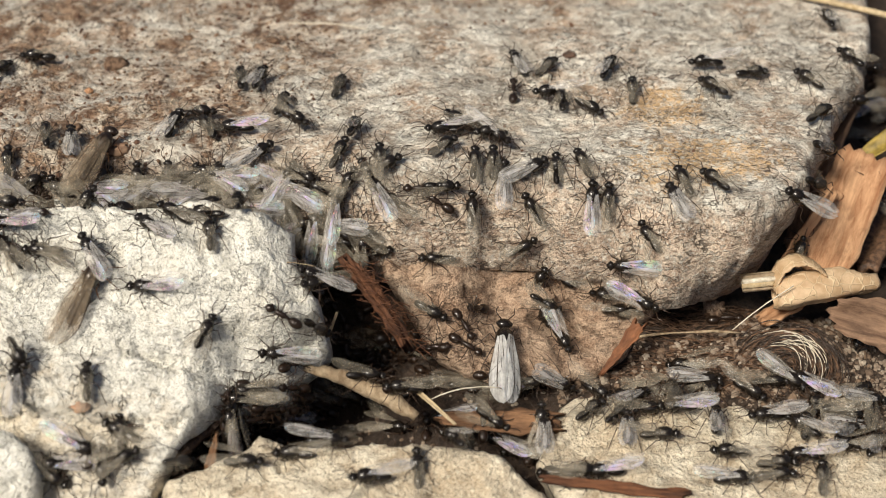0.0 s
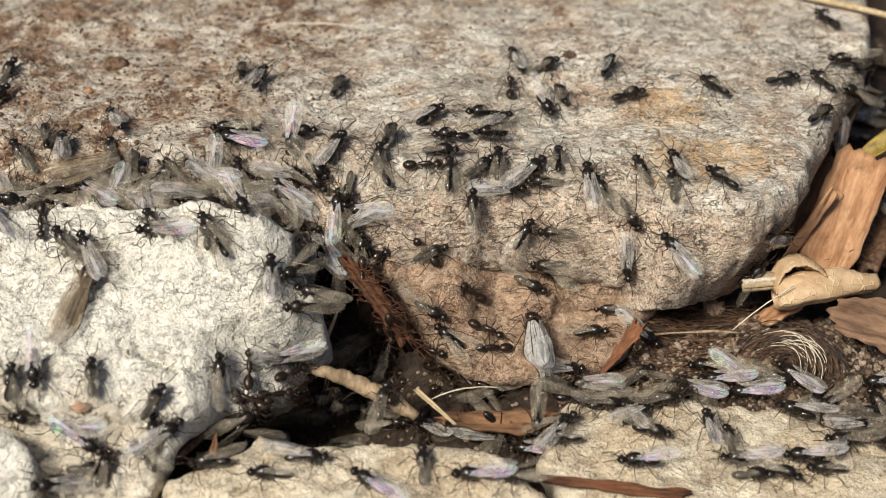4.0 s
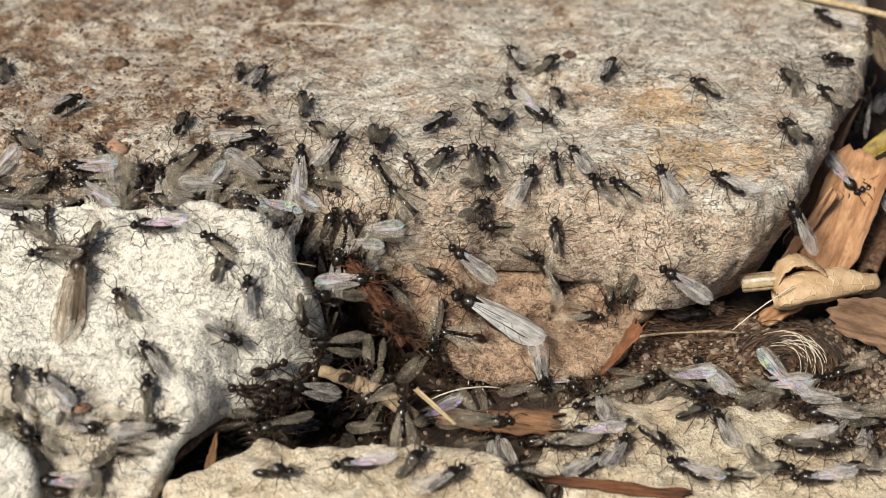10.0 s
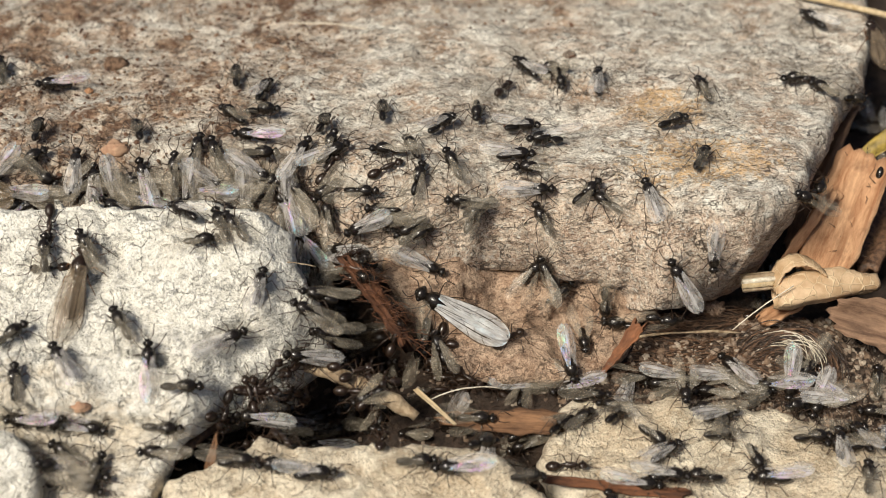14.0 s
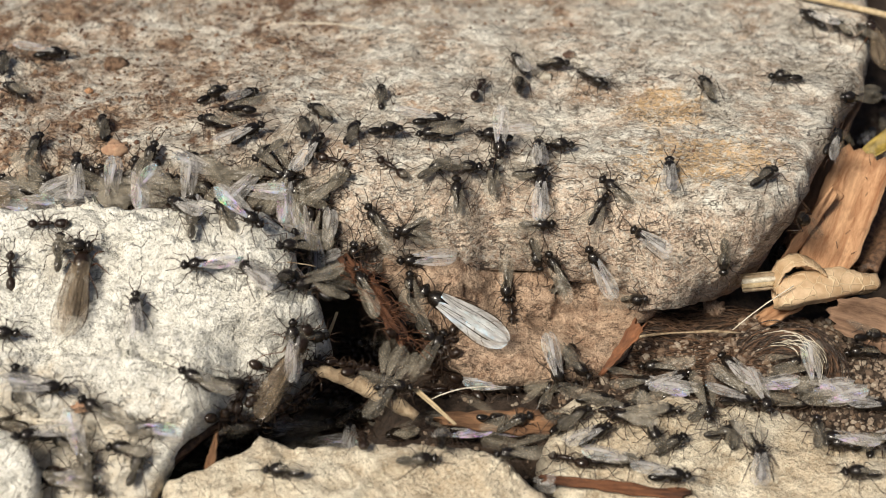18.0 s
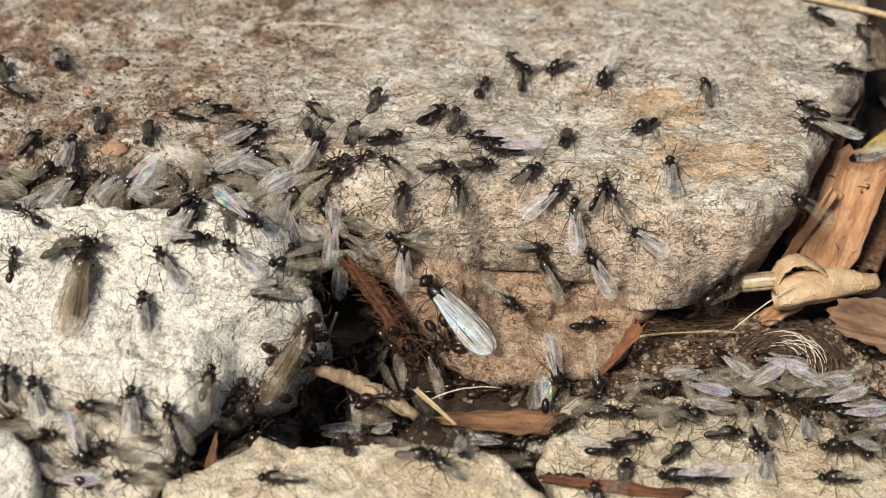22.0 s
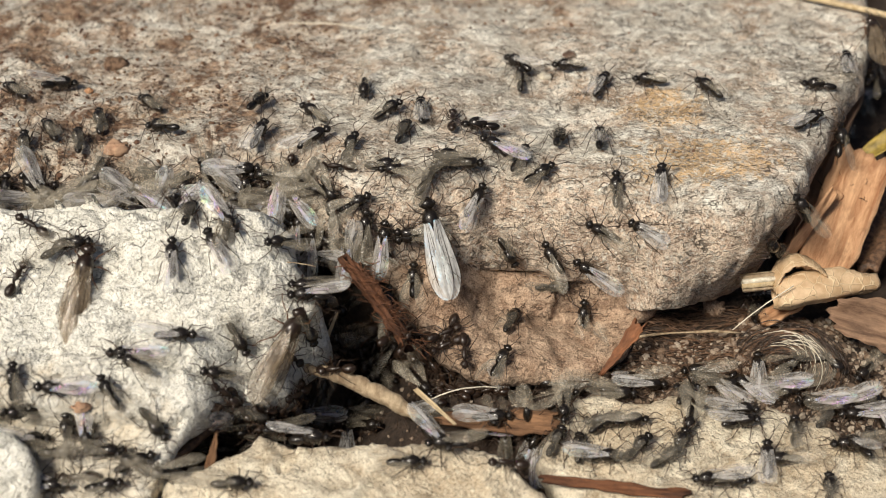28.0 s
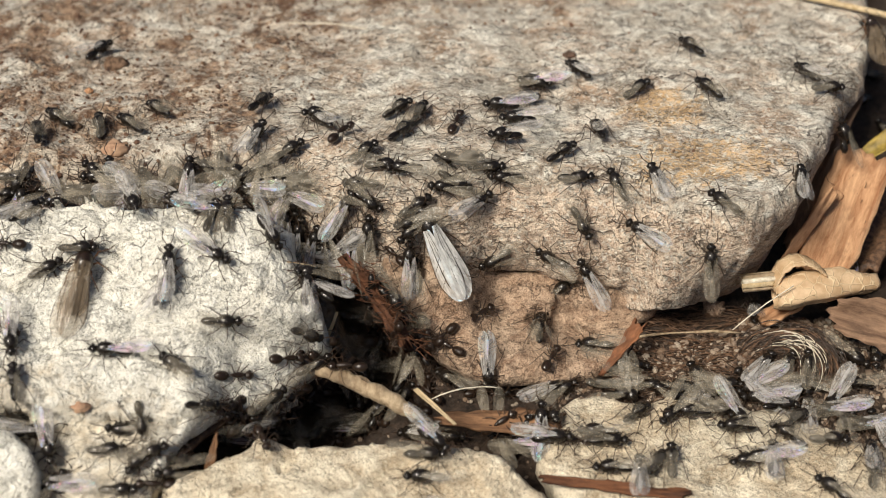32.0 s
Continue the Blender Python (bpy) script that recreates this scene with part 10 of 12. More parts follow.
    crawl(ants[224], [(0, -19.3, 20.0, -6.7, 28), (3.1, -19.8, 19.5, -7.6, -4), (6.3, -21.1, 19.2, -7.6, -16), (9.4, -18.7, 19.8, -6.8, -20), (14.7, -18.0, 19.0, -7.5, -52), (18.3, -19.3, 20.1, -6.6, -56), (22.2, -22.3, 18.6, -7.9, 0), (26.5, -26.9, 18.0, -9.3, 12), (32, -25.1, 14.4, -6.3, 14)])
    crawl(ants[225], [(0, -41.7, 18.4, -7.0, -180), (5.2, -41.1, 17.5, -8.3, -160), (8.2, -42.0, 17.7, -7.6, 112), (11.2, -41.3, 17.4, -8.4, 116), (15.3, -38.2, 14.5, -6.1, 158), (19, -40.2, 17.4, -8.5, 80), (24.5, -43.3, 18.1, -6.9, 108), (29.5, -42.8, 19.4, -5.8, 108), (32, -42.3, 19.5, -5.9, 88)])
    crawl(ants[226], [(0, -7.5, 12.4, -13.2, -4), (5.2, -7.8, 12.1, -14.1, 24), (10.5, -8.5, 11.7, -14.8, 24), (15, -8.4, 13.5, -19.1, 40), (19.4, -10.6, 6.3, -9.5, -4), (23.9, -17.8, 21.1, -24.1, -96), (27.8, -16.1, 20.6, -24.0, -104), (32, -16.6, 14.8, -17.2, -108)])
    crawl(ants[227], [(0, -13.5, 13.9, -12.2, 88), (3.5, -14.9, 14.2, -14.5, 160), (9, -11.9, 6.9, -8.9, 108), (12.1, -15.2, 14.0, -15.6, -156), (17.2, -15.1, 13.8, -16.1, -148), (22.2, -17.8, 20.6, -24.1, 128), (27.1, -17.9, 19.6, -24.2, 68), (30.6, -17.7, 19.6, -24.1, 76), (32, -15.4, 19.8, -24.1, 88)])
    crawl(ants[228], [(0, -11.8, 13.3, -11.5, 4), (4.3, -16.9, 15.1, -15.4, 88), (9.5, -16.7, 15.1, -15.0, 108), (14.4, -12.1, 12.7, -13.9, 48), (20.3, -17.0, 14.8, -16.6, 76), (26.3, -16.8, 15.0, -17.1, 92), (30.8, -17.2, 17.5, -20.1, 80), (32, -16.9, 15.0, -15.7, 84)])
    crawl(ants[229], [(0, -11.7, 13.6, -10.7, -28), (3.5, -11.5, 13.2, -11.6, -92), (9.1, -5.2, 11.7, -11.6, -60), (12.4, -6.1, 13.0, -8.5, -124), (16.2, -4.7, 12.7, -9.0, -148), (21.9, -4.4, 12.4, -9.9, -160), (27.7, -4.4, 12.5, -9.8, -160), (32, -4.4, 13.1, -8.3, -168)])
    crawl(ants[230], [(0, -12.7, 14.4, -9.8, -180), (4.6, -10.9, 14.0, -9.2, -144), (8.5, -9.2, 13.3, -9.8, -172), (12.7, -9.1, 13.7, -8.9, -172), (16.6, -13.6, 14.0, -12.2, -108), (20.6, -12.7, 13.8, -11.2, -96), (25.4, -13.3, 13.8, -12.3, -136), (28.9, -11.3, 12.8, -12.8, -104), (32, -12.5, 13.2, -12.7, -140)])
    crawl(ants[231], [(0, -9.6, 12.7, -11.4, 88), (4.8, -10.8, 12.6, -13.3, 112), (8.9, -9.2, 13.3, -9.7, 176), (14.7, -6.4, 13.2, -8.3, -164), (18.5, -4.4, 12.6, -9.4, 164), (23.7, -6.9, 12.2, -11.2, -172), (28.1, -4.4, 12.6, -9.4, 176), (32, -4.4, 12.7, -9.3, -136)])
    crawl(ants[232], [(0, -15.9, 14.7, -14.5, 88), (5.3, -14.6, 13.6, -16.9, 72), (9.5, -11.9, 6.9, -9.0, -56), (15.2, -8.7, 12.5, -12.0, 28), (20.3, -10.0, 12.4, -13.2, 60), (24.4, -10.2, 12.9, -11.4, 120), (29.2, -9.0, 12.5, -12.1, 156), (32, -6.6, 12.2, -12.9, 136)])
    crawl(ants[233], [(0, -13.1, 14.5, -9.9, 88), (5.2, -14.2, 14.4, -11.9, 132), (10.6, -11.0, 13.2, -11.1, 96), (15.4, -16.7, 15.6, -13.1, 92), (19.3, -15.1, 15.0, -11.7, 100), (22.8, -12.9, 14.5, -9.8, 88), (27.3, -15.7, 15.2, -12.5, 92), (30.7, -14.6, 14.1, -14.1, -180), (32, -16.8, 15.3, -14.7, 120)])
    crawl(ants[234], [(0, -15.5, 14.5, -25.0, 40), (4.3, -15.6, 19.3, -24.1, 40), (8.7, -14.9, 13.7, -16.4, 0), (14.2, -16.7, 19.8, -23.9, 64), (17.8, -19.7, 22.4, -24.4, 56), (22.7, -14.3, 20.2, -24.2, 92), (26, -14.8, 19.8, -24.2, 60), (31.6, -17.2, 20.0, -23.9, -8), (32, -17.8, 20.3, -24.1, -40)])
    crawl(ants[235], [(0, -14.1, 14.0, -13.6, 88), (4.1, -16.7, 15.2, -14.5, 56), (9.3, -18.3, 13.5, -10.2, 64), (14.5, -17.0, 15.8, -13.0, 144), (18.1, -16.8, 15.4, -14.3, 112), (23.9, -18.5, 13.6, -11.9, 140), (27.9, -15.3, 14.6, -13.6, 60), (32, -15.5, 15.0, -12.6, 76)])
    crawl(ants[236], [(0, -18.8, 21.7, -24.3, 36), (5.1, -16.4, 14.9, -17.4, 56), (8.8, -19.5, 22.6, -24.4, 12), (12.4, -15.4, 13.9, -16.2, 56), (15.9, -15.2, 14.3, -14.7, 104), (20.8, -16.3, 14.9, -14.7, 100), (26.2, -14.0, 14.3, -12.3, 128), (31.9, -15.1, 14.8, -12.3, 156), (32, -13.5, 14.1, -11.6, 112)])
    crawl(ants[237], [(0, -16.1, 1.8, -9.3, -140), (5.6, -16.3, 0.8, -9.4, 164), (9.6, -14.7, 0.1, -9.4, -152), (15.4, -16.0, -0.4, -8.3, 156), (19.4, -16.8, 1.4, -8.7, -156), (24.2, -16.6, 3.2, -8.6, -124), (28.1, -16.9, 1.5, -8.7, -176), (32, -16.8, 3.3, -8.3, -168)])
    crawl(ants[238], [(0, -15.6, 20.1, -24.1, -176), (4.7, -15.7, 18.2, -24.2, -140), (8, -16.7, 19.4, -23.9, -128), (13.2, -15.3, 18.1, -24.3, -140), (17.9, -14.1, 17.8, -24.5, -148), (22.3, -14.2, 16.1, -24.9, -160), (26.9, -13.8, 13.8, -26.0, -128), (31.4, -14.7, 13.1, -25.9, -124), (32, -13.7, 13.3, -26.3, -180)])
    crawl(ants[239], [(0, -17.6, 20.4, -24.0, 172), (4.1, -18.5, 21.5, -24.3, 152), (9.1, -19.5, 22.7, -24.4, 124), (13.1, -19.5, 21.9, -24.4, 120), (16.4, -17.0, 4.6, -8.8, 172), (19.7, -18.6, 20.9, -24.2, 92), (25.7, -17.7, 18.0, -24.4, 32), (30, -16.8, 1.5, -8.7, 120), (32, -16.9, 1.9, -8.5, 92)])
    crawl(ants[240], [(0, -14.1, 13.9, -13.8, 36), (3.5, -15.5, 14.7, -13.5, 32), (9.4, -18.9, 15.9, -16.7, 72), (13.5, -15.4, 14.1, -15.5, 76), (17.1, -19.5, 21.6, -24.3, -8), (22.3, -19.5, 21.2, -24.3, -44), (27.3, -17.8, 21.0, -24.1, -32), (30.7, -18.0, 7.2, -7.7, 40), (32, -19.6, 18.7, -19.9, 36)])
    crawl(ants[241], [(0, -16.7, 11.1, -24.4, 93), (4.3, -14.8, 13.0, -25.9, 44), (8.5, -13.7, 13.3, -26.3, 44), (13.7, -14.1, 13.9, -25.7, 24), (16.7, -14.1, 17.6, -24.5, 40), (21.9, -16.5, 18.4, -24.1, 40), (25.5, -16.3, 17.5, -24.4, 4), (29.7, -14.6, 18.0, -24.4, 24), (32, -16.4, 19.8, -24.0, -12)])
    crawl(ants[242], [(0, 21.7, -10.4, -20.0, 84), (3.8, 22.2, -7.5, -21.2, 108), (8.4, 18.9, -6.4, -20.8, 96), (11.6, 20.0, -4.2, -21.5, 72), (16.3, 23.8, -1.3, -23.5, 68), (19.7, 25.4, -1.1, -23.6, 156), (23.1, 32.4, -1.4, -23.4, 160), (26.8, 34.2, -1.5, -23.4, 112), (29.8, 34.4, -1.5, -23.4, -176), (32, 38.0, -2.3, -23.2, -156)])
    crawl(ants[243], [(0, 24.9, -7.8, -20.6, 0), (3.9, 27.3, -6.7, -20.2, 12), (8.8, 30.1, -8.1, -20.6, 20), (13, 31.6, -7.9, -20.7, 68), (16.4, 34.2, -11.3, -20.7, 80), (20.9, 38.9, -9.2, -21.4, 80), (25.4, 41.6, -10.6, -21.2, 104), (29.7, 46.7, -6.5, -23.6, 52), (32, 42.5, -8.2, -21.9, 44)])
    crawl(ants[244], [(0, 22.1, -2.6, -23.7, -180), (5.2, 17.4, -6.5, -20.9, -164), (8.8, 17.1, -7.1, -20.8, -168), (13.6, 20.1, -7.4, -20.7, 156), (16.9, 21.1, -9.2, -20.2, 160), (21.6, 26.0, -8.2, -20.3, 120), (24.7, 26.1, -5.1, -21.2, 156), (28.5, 29.1, -5.7, -20.3, 140), (32, 27.0, -1.6, -23.9, 144)])
    crawl(ants[245], [(0, 42.4, -9.4, -21.5, 136), (4.5, 41.9, -7.0, -22.0, 168), (8.9, 44.6, -7.9, -22.0, 160), (13.6, 45.7, -5.0, -23.7, -116), (16.9, 47.0, -3.7, -23.6, -104), (20.2, 46.8, -4.3, -23.6, -172), (24.8, 48.5, -5.5, -23.7, 164), (29.9, 48.5, -4.5, -23.4, -164), (32, 47.8, -4.3, -23.5, -124)])
    crawl(ants[246], [(0, 26.0, -11.7, -20.2, 0), (5.9, 25.1, -11.6, -20.1, -20), (11.6, 25.1, -12.7, -20.1, -44), (17.3, 24.6, -12.0, -20.0, -76), (20.9, 21.5, -11.6, -20.0, -40), (24.8, 23.1, -13.5, -19.8, 44), (30.1, 23.5, -13.0, -19.9, 44), (32, 24.7, -16.3, -19.5, 60)])
    crawl(ants[247], [(0, 48.1, -10.1, -22.1, 44), (4.4, 47.2, -13.2, -21.2, 64), (9.9, 51.0, -8.6, -24.3, 68), (13.5, 49.4, -10.8, -22.0, 104), (18.6, 51.2, -11.5, -22.2, -164), (22.3, 52.3, -7.8, -24.2, 172), (26.3, 52.5, -7.0, -24.2, -168), (29.4, 53.1, -5.1, -24.1, 108), (32, 52.6, -6.8, -24.2, 100)])
    crawl(ants[248], [(0, 38.6, -17.7, -19.9, 4), (4.4, 39.5, -17.7, -19.8, -36), (8.5, 37.9, -14.9, -19.8, -20), (12.6, 36.3, -15.9, -20.0, -76), (17, 36.6, -14.4, -19.9, -76), (21.4, 36.5, -13.3, -19.9, -92), (27, 36.2, -14.6, -20.1, -136), (30.8, 38.7, -15.6, -19.9, -172), (32, 34.9, -15.7, -20.1, -172)])
    crawl(ants[249], [(0, 27.9, -4.9, -20.7, 80), (4.4, 28.8, -1.4, -23.5, 36), (10, 28.8, -1.4, -23.5, 40), (15.7, 29.7, -1.7, -23.7, 28), (20.7, 27.0, -4.9, -21.1, 20), (25.8, 30.1, -5.3, -20.8, 24), (30.9, 29.3, -5.4, -20.5, 60), (32, 29.2, -5.1, -20.6, 52)])
    crawl(ants[250], [(0, 52.1, -4.2, -23.9, 80), (4.3, 53.4, -3.4, -24.3, 108), (8.9, 50.6, -4.9, -23.7, -176), (12.8, 46.8, -4.3, -23.6, -168), (18.1, 44.8, -4.0, -23.7, -176), (23.8, 43.2, -3.2, -23.3, -168), (27.8, 43.4, -2.3, -23.0, -156), (32, 44.9, -1.6, -23.2, 168)])
    crawl(ants[251], [(0, 51.0, -7.7, -24.4, 0), (5.8, 50.8, -7.3, -24.3, 8), (9, 48.6, -6.9, -23.9, 40), (14.5, 46.7, -11.6, -21.5, 84), (19.8, 45.9, -11.7, -21.5, 160), (25.8, 48.4, -13.4, -20.7, 108), (30, 44.1, -15.5, -20.0, 72), (32, 49.5, -14.5, -20.3, 76)])
    crawl(ants[252], [(0, -30.2, -18.4, -15.2, -8), (4.4, -31.6, -10.2, -24.9, 20), (9.4, -31.9, -9.0, -24.5, -24), (13.9, -31.4, -10.8, -24.6, -40), (17.9, -32.3, -12.7, -24.7, -4), (23.5, -30.8, -19.5, -15.2, 0), (26.7, -33.3, -19.2, -14.4, 32), (29.7, -33.6, -19.7, -14.5, 24), (32, -32.0, -18.7, -13.9, 20)])
    crawl(ants[253], [(0, -35.7, -15.2, -13.2, 92), (3.7, -32.1, -15.9, -12.8, 96), (7.6, -31.7, -18.3, -13.7, 76), (11, -34.9, -16.4, -13.5, 48), (14.2, -30.7, -15.8, -12.6, -4), (19.1, -32.3, -16.4, -13.0, 0), (23, -31.0, -17.2, -13.3, -4), (28.2, -32.1, -15.4, -12.5, -52), (32, -34.0, -15.1, -12.7, -80)])
    crawl(ants[254], [(0, -39.8, -18.0, -14.2, -28), (4, -39.2, -17.7, -14.1, -32), (7.7, -44.5, -15.3, -13.6, -40), (11.8, -39.1, -15.1, -13.9, -16), (15.3, -41.3, -16.5, -14.0, -16), (19.1, -39.8, -18.6, -14.5, -68), (25, -39.6, -17.0, -13.9, -80), (30.7, -42.2, -16.8, -14.2, -48), (32, -43.9, -17.7, -14.4, -76)])
    crawl(ants[255], [(0, -43.5, -20.5, -16.0, -28), (4.7, -42.5, -21.0, -16.1, 0), (8.6, -40.0, -20.5, -15.3, 32), (12.9, -38.1, -20.0, -14.8, 72), (16.8, -33.4, -19.7, -14.5, 72), (20.4, -35.2, -19.6, -14.2, 136), (25.4, -34.4, -21.3, -14.9, 168), (30.2, -34.7, -19.8, -14.2, 148), (32, -33.6, -19.6, -14.5, -124)])
    crawl(ants[256], [(0, -34.9, -19.2, -14.1, 28), (5.9, -37.1, -19.7, -14.6, 76), (11.7, -37.8, -20.6, -14.9, 76), (17.4, -38.8, -21.9, -15.9, -28), (22.7, -39.7, -21.2, -15.6, -32), (27.5, -36.6, -21.7, -15.4, 8), (31.1, -40.4, -21.9, -15.9, 44), (32, -43.6, -20.8, -16.1, 44)])
    crawl(ants[257], [(0, -11.6, 10.0, -30.0, -176), (4.1, -9.7, 10.5, -29.8, 96), (7.3, -5.8, 4.8, -23.1, 35), (10.6, -11.2, 11.3, -29.1, 64), (15.9, -12.2, 10.6, -29.3, 104), (20.8, -13.3, 8.8, -29.2, 16), (23.8, -13.7, 8.2, -29.0, -4), (29.2, -13.2, 7.8, -29.9, -4), (32, -13.7, -0.6, -16.0, 88)])
    crawl(ants[258], [(0, -3.3, 9.2, -25.7, 144), (5.3, -2.2, 3.4, -19.9, 100), (10.3, -0.5, 2.3, -19.4, 116), (13.9, -0.7, 2.8, -19.2, 168), (17.3, -0.6, 2.7, -19.2, 128), (21.5, -3.2, 4.5, -18.4, 132), (26.5, -0.9, 3.2, -18.7, 160), (30, -3.1, 4.4, -18.8, 168), (32, -4.9, 0.6, -15.4, -116)])
    crawl(ants[259], [(0, -0.6, 2.2, -19.5, 0), (4.7, -1.0, 2.2, -20.0, -16), (9.1, -0.1, 3.3, -24.5, -88), (13.8, -0.2, 2.3, -19.3, -100), (19.7, 0.5, 2.4, -19.3, -120), (25.1, 0.5, 3.4, -18.7, -76), (28.4, 0.6, 3.4, -18.7, -116), (32, 0.5, 2.2, -19.3, 148)])
    crawl(ants[260], [(0, -14.1, 4.6, -30.0, -168), (4.4, -12.2, -5.8, -17.0, -96), (9.9, -8.3, -8.3, -16.6, -144), (15.7, -8.8, -7.9, -16.7, -152), (19.5, -6.6, -8.1, -15.9, -120), (24.4, -14.5, 2.6, -30.5, -68), (29.5, -16.1, 1.9, -29.8, -100), (32, -13.5, 3.5, -31.4, -56)])
    crawl(ants[261], [(0, -8.3, 9.0, -30.8, -28), (4.1, -9.0, 8.9, -31.3, 4), (8.6, -10.3, 8.3, -32.1, -12), (11.8, -7.8, 8.8, -30.5, 16), (15.5, -8.3, 8.9, -30.9, -36), (19.7, -4.4, 6.3, -27.1, -44), (25.5, -0.5, 3.3, -24.7, -64), (30.5, -2.3, 4.0, -25.4, -40), (32, -2.4, 6.8, -25.3, -68)])
    crawl(ants[262], [(0, -4.7, 6.6, -27.5, 152), (6, -9.5, 9.6, -30.7, -160), (10.8, -5.6, 8.1, -28.4, -84), (14, -1.4, 6.0, -25.2, -84), (17.3, 0.3, 1.1, -20.5, -156), (22.4, 0.4, 1.8, -19.6, 164), (26.9, 0.3, 2.0, -19.5, -156), (32, -1.6, 2.8, -20.0, -152)])
    crawl(ants[263], [(0, -7.6, 11.4, -28.2, 28), (3.1, -8.6, 12.4, -27.8, 8), (8.5, -6.6, 0.5, -14.2, 64), (12.6, -6.6, 0.3, -15.3, 92), (16.3, -4.5, 11.6, -25.8, -20), (21, -5.6, -0.1, -16.6, -64), (26.8, -5.5, 0.0, -15.1, 8), (29.9, -4.3, 1.2, -16.3, 20), (32, -2.8, 4.1, -20.0, 48)])
    crawl(ants[264], [(0, -2.1, -0.6, -24.8, 24), (3.2, -6.8, -8.8, -16.2, 76), (6.4, -7.0, -8.6, -16.2, 56), (12.2, -10.0, 5.4, -33.9, 68), (16.4, -6.3, -8.6, -15.9, 60), (19.7, -5.5, -8.3, -15.9, 80), (23.7, -10.0, 5.4, -33.9, 148), (27.7, -6.5, 6.4, -30.3, 136), (31.4, -4.0, 0.0, -26.0, 152), (32, 0.5, 0.1, -24.3, 140)])
    crawl(ants[265], [(0, -16.6, 2.6, -28.7, 152), (3.3, -15.3, 4.1, -28.6, 76), (7.7, -10.8, -5.1, -15.9, 64), (11.6, -10.1, -5.7, -15.6, 40), (17.2, -9.6, -5.6, -15.8, 20), (22.1, -6.9, -8.7, -16.2, 0), (26.7, -12.1, 5.6, -32.6, 72), (30.3, -13.4, 5.2, -30.9, 48), (32, -14.0, 3.6, -30.6, 8)])
    crawl(ants[266], [(0, -13.9, 9.9, -27.7, -168), (3.1, -17.1, -2.7, -15.0, -176), (8.4, -15.1, -1.2, -11.4, 140), (14, -14.4, 12.4, -26.3, 136), (18.7, -11.1, 13.2, -27.8, 124), (22.6, -9.4, 10.9, -29.4, 136), (28.5, -7.8, 8.1, -23.4, 139), (32, -5.1, 0.6, -15.1, -124)])
    crawl(ants[267], [(0, -1.4, 2.6, -19.9, -172), (3.5, -3.2, 8.9, -25.7, 160), (6.9, -5.9, 0.2, -16.3, -104), (10.8, -6.3, -0.1, -15.1, -104), (14, -11.0, 11.3, -29.1, 156), (20, -11.4, 11.1, -29.2, 140), (23.1, -14.5, -1.9, -16.2, 160), (28.5, -13.8, 8.7, -28.4, 156), (32, -11.4, 9.4, -30.6, 116)])
    crawl(ants[268], [(0, -2.5, 5.6, -25.2, 164), (4, 0.5, 3.4, -18.6, 140), (8.2, 0.6, 3.4, -18.7, 164), (14.1, -0.4, 2.4, -19.2, 108), (17.2, -0.5, 3.0, -18.8, 100), (20.4, -3.7, 4.4, -23.0, 96), (25.5, -7.1, 10.1, -28.9, 36), (30.4, -4.2, 0.3, -17.3, 44), (32, -9.0, 11.7, -28.7, 84)])
    crawl(ants[269], [(0, -7.1, 7.8, -30.6, 16), (5.2, -8.9, 9.8, -30.4, 28), (8.7, -9.3, 9.6, -30.7, 16), (13.3, -11.0, 10.2, -30.1, -28), (16.4, -12.1, 10.2, -29.6, -36), (20.7, -12.5, 10.4, -29.2, -80), (25.2, -13.1, 8.8, -29.4, -76), (31.2, -11.6, 10.9, -29.4, -140), (32, -12.2, 10.9, -29.0, -180)])
    crawl(ants[270], [(0, -7.5, 10.7, -28.7, 92), (5.5, -5.6, 0.7, -14.5, -52), (9.3, -11.0, 11.6, -28.9, 20), (13.8, -10.0, 11.4, -29.0, -8), (19.3, -10.9, 10.9, -29.5, 4), (23.5, -8.0, 11.3, -28.6, -20), (27.1, -11.3, 11.4, -28.9, -60), (31, -9.6, 9.2, -31.1, -52), (32, -10.2, 10.1, -30.4, -108)])
    crawl(ants[271], [(0, -1.4, 1.5, -24.8, -44), (4.8, 0.5, 0.7, -24.4, -60), (9.2, 0.2, 1.2, -21.6, 52), (14.2, 0.3, 1.1, -20.7, 8), (19.1, 0.3, 2.0, -19.5, 40), (24.3, -1.5, 2.8, -19.4, 20), (28.2, 0.4, 3.6, -18.4, 24), (32, -2.3, 3.5, -19.5, 48)])
    crawl(ants[272], [(0, -15.4, -1.4, -11.5, -40), (4.3, -17.5, 9.8, -24.2, 1), (8.7, -15.2, -1.3, -13.0, -20), (14.2, -14.4, -1.2, -13.5, -32), (18.8, -15.7, -1.5, -12.3, -16), (22.8, -15.7, -1.5, -12.3, -28), (27.7, -16.4, -1.9, -11.7, -76), (31.8, -16.4, -1.9, -11.7, -108), (32, -16.3, -1.9, -11.8, -32)])
    crawl(ants[273], [(0, -20.6, -8.9, -17.3, -24), (3.4, -19.8, -7.8, -16.4, 8), (7.3, -17.5, 1.8, -29.1, 48), (11.7, -15.0, 1.6, -30.9, 56), (14.8, -16.9, 0.5, -31.0, 40), (20.8, -17.1, 2.2, -28.9, 40), (25, -18.3, 0.3, -30.6, 64), (31, -16.8, 1.8, -29.5, 56), (32, -20.2, -8.6, -18.1, 44)])
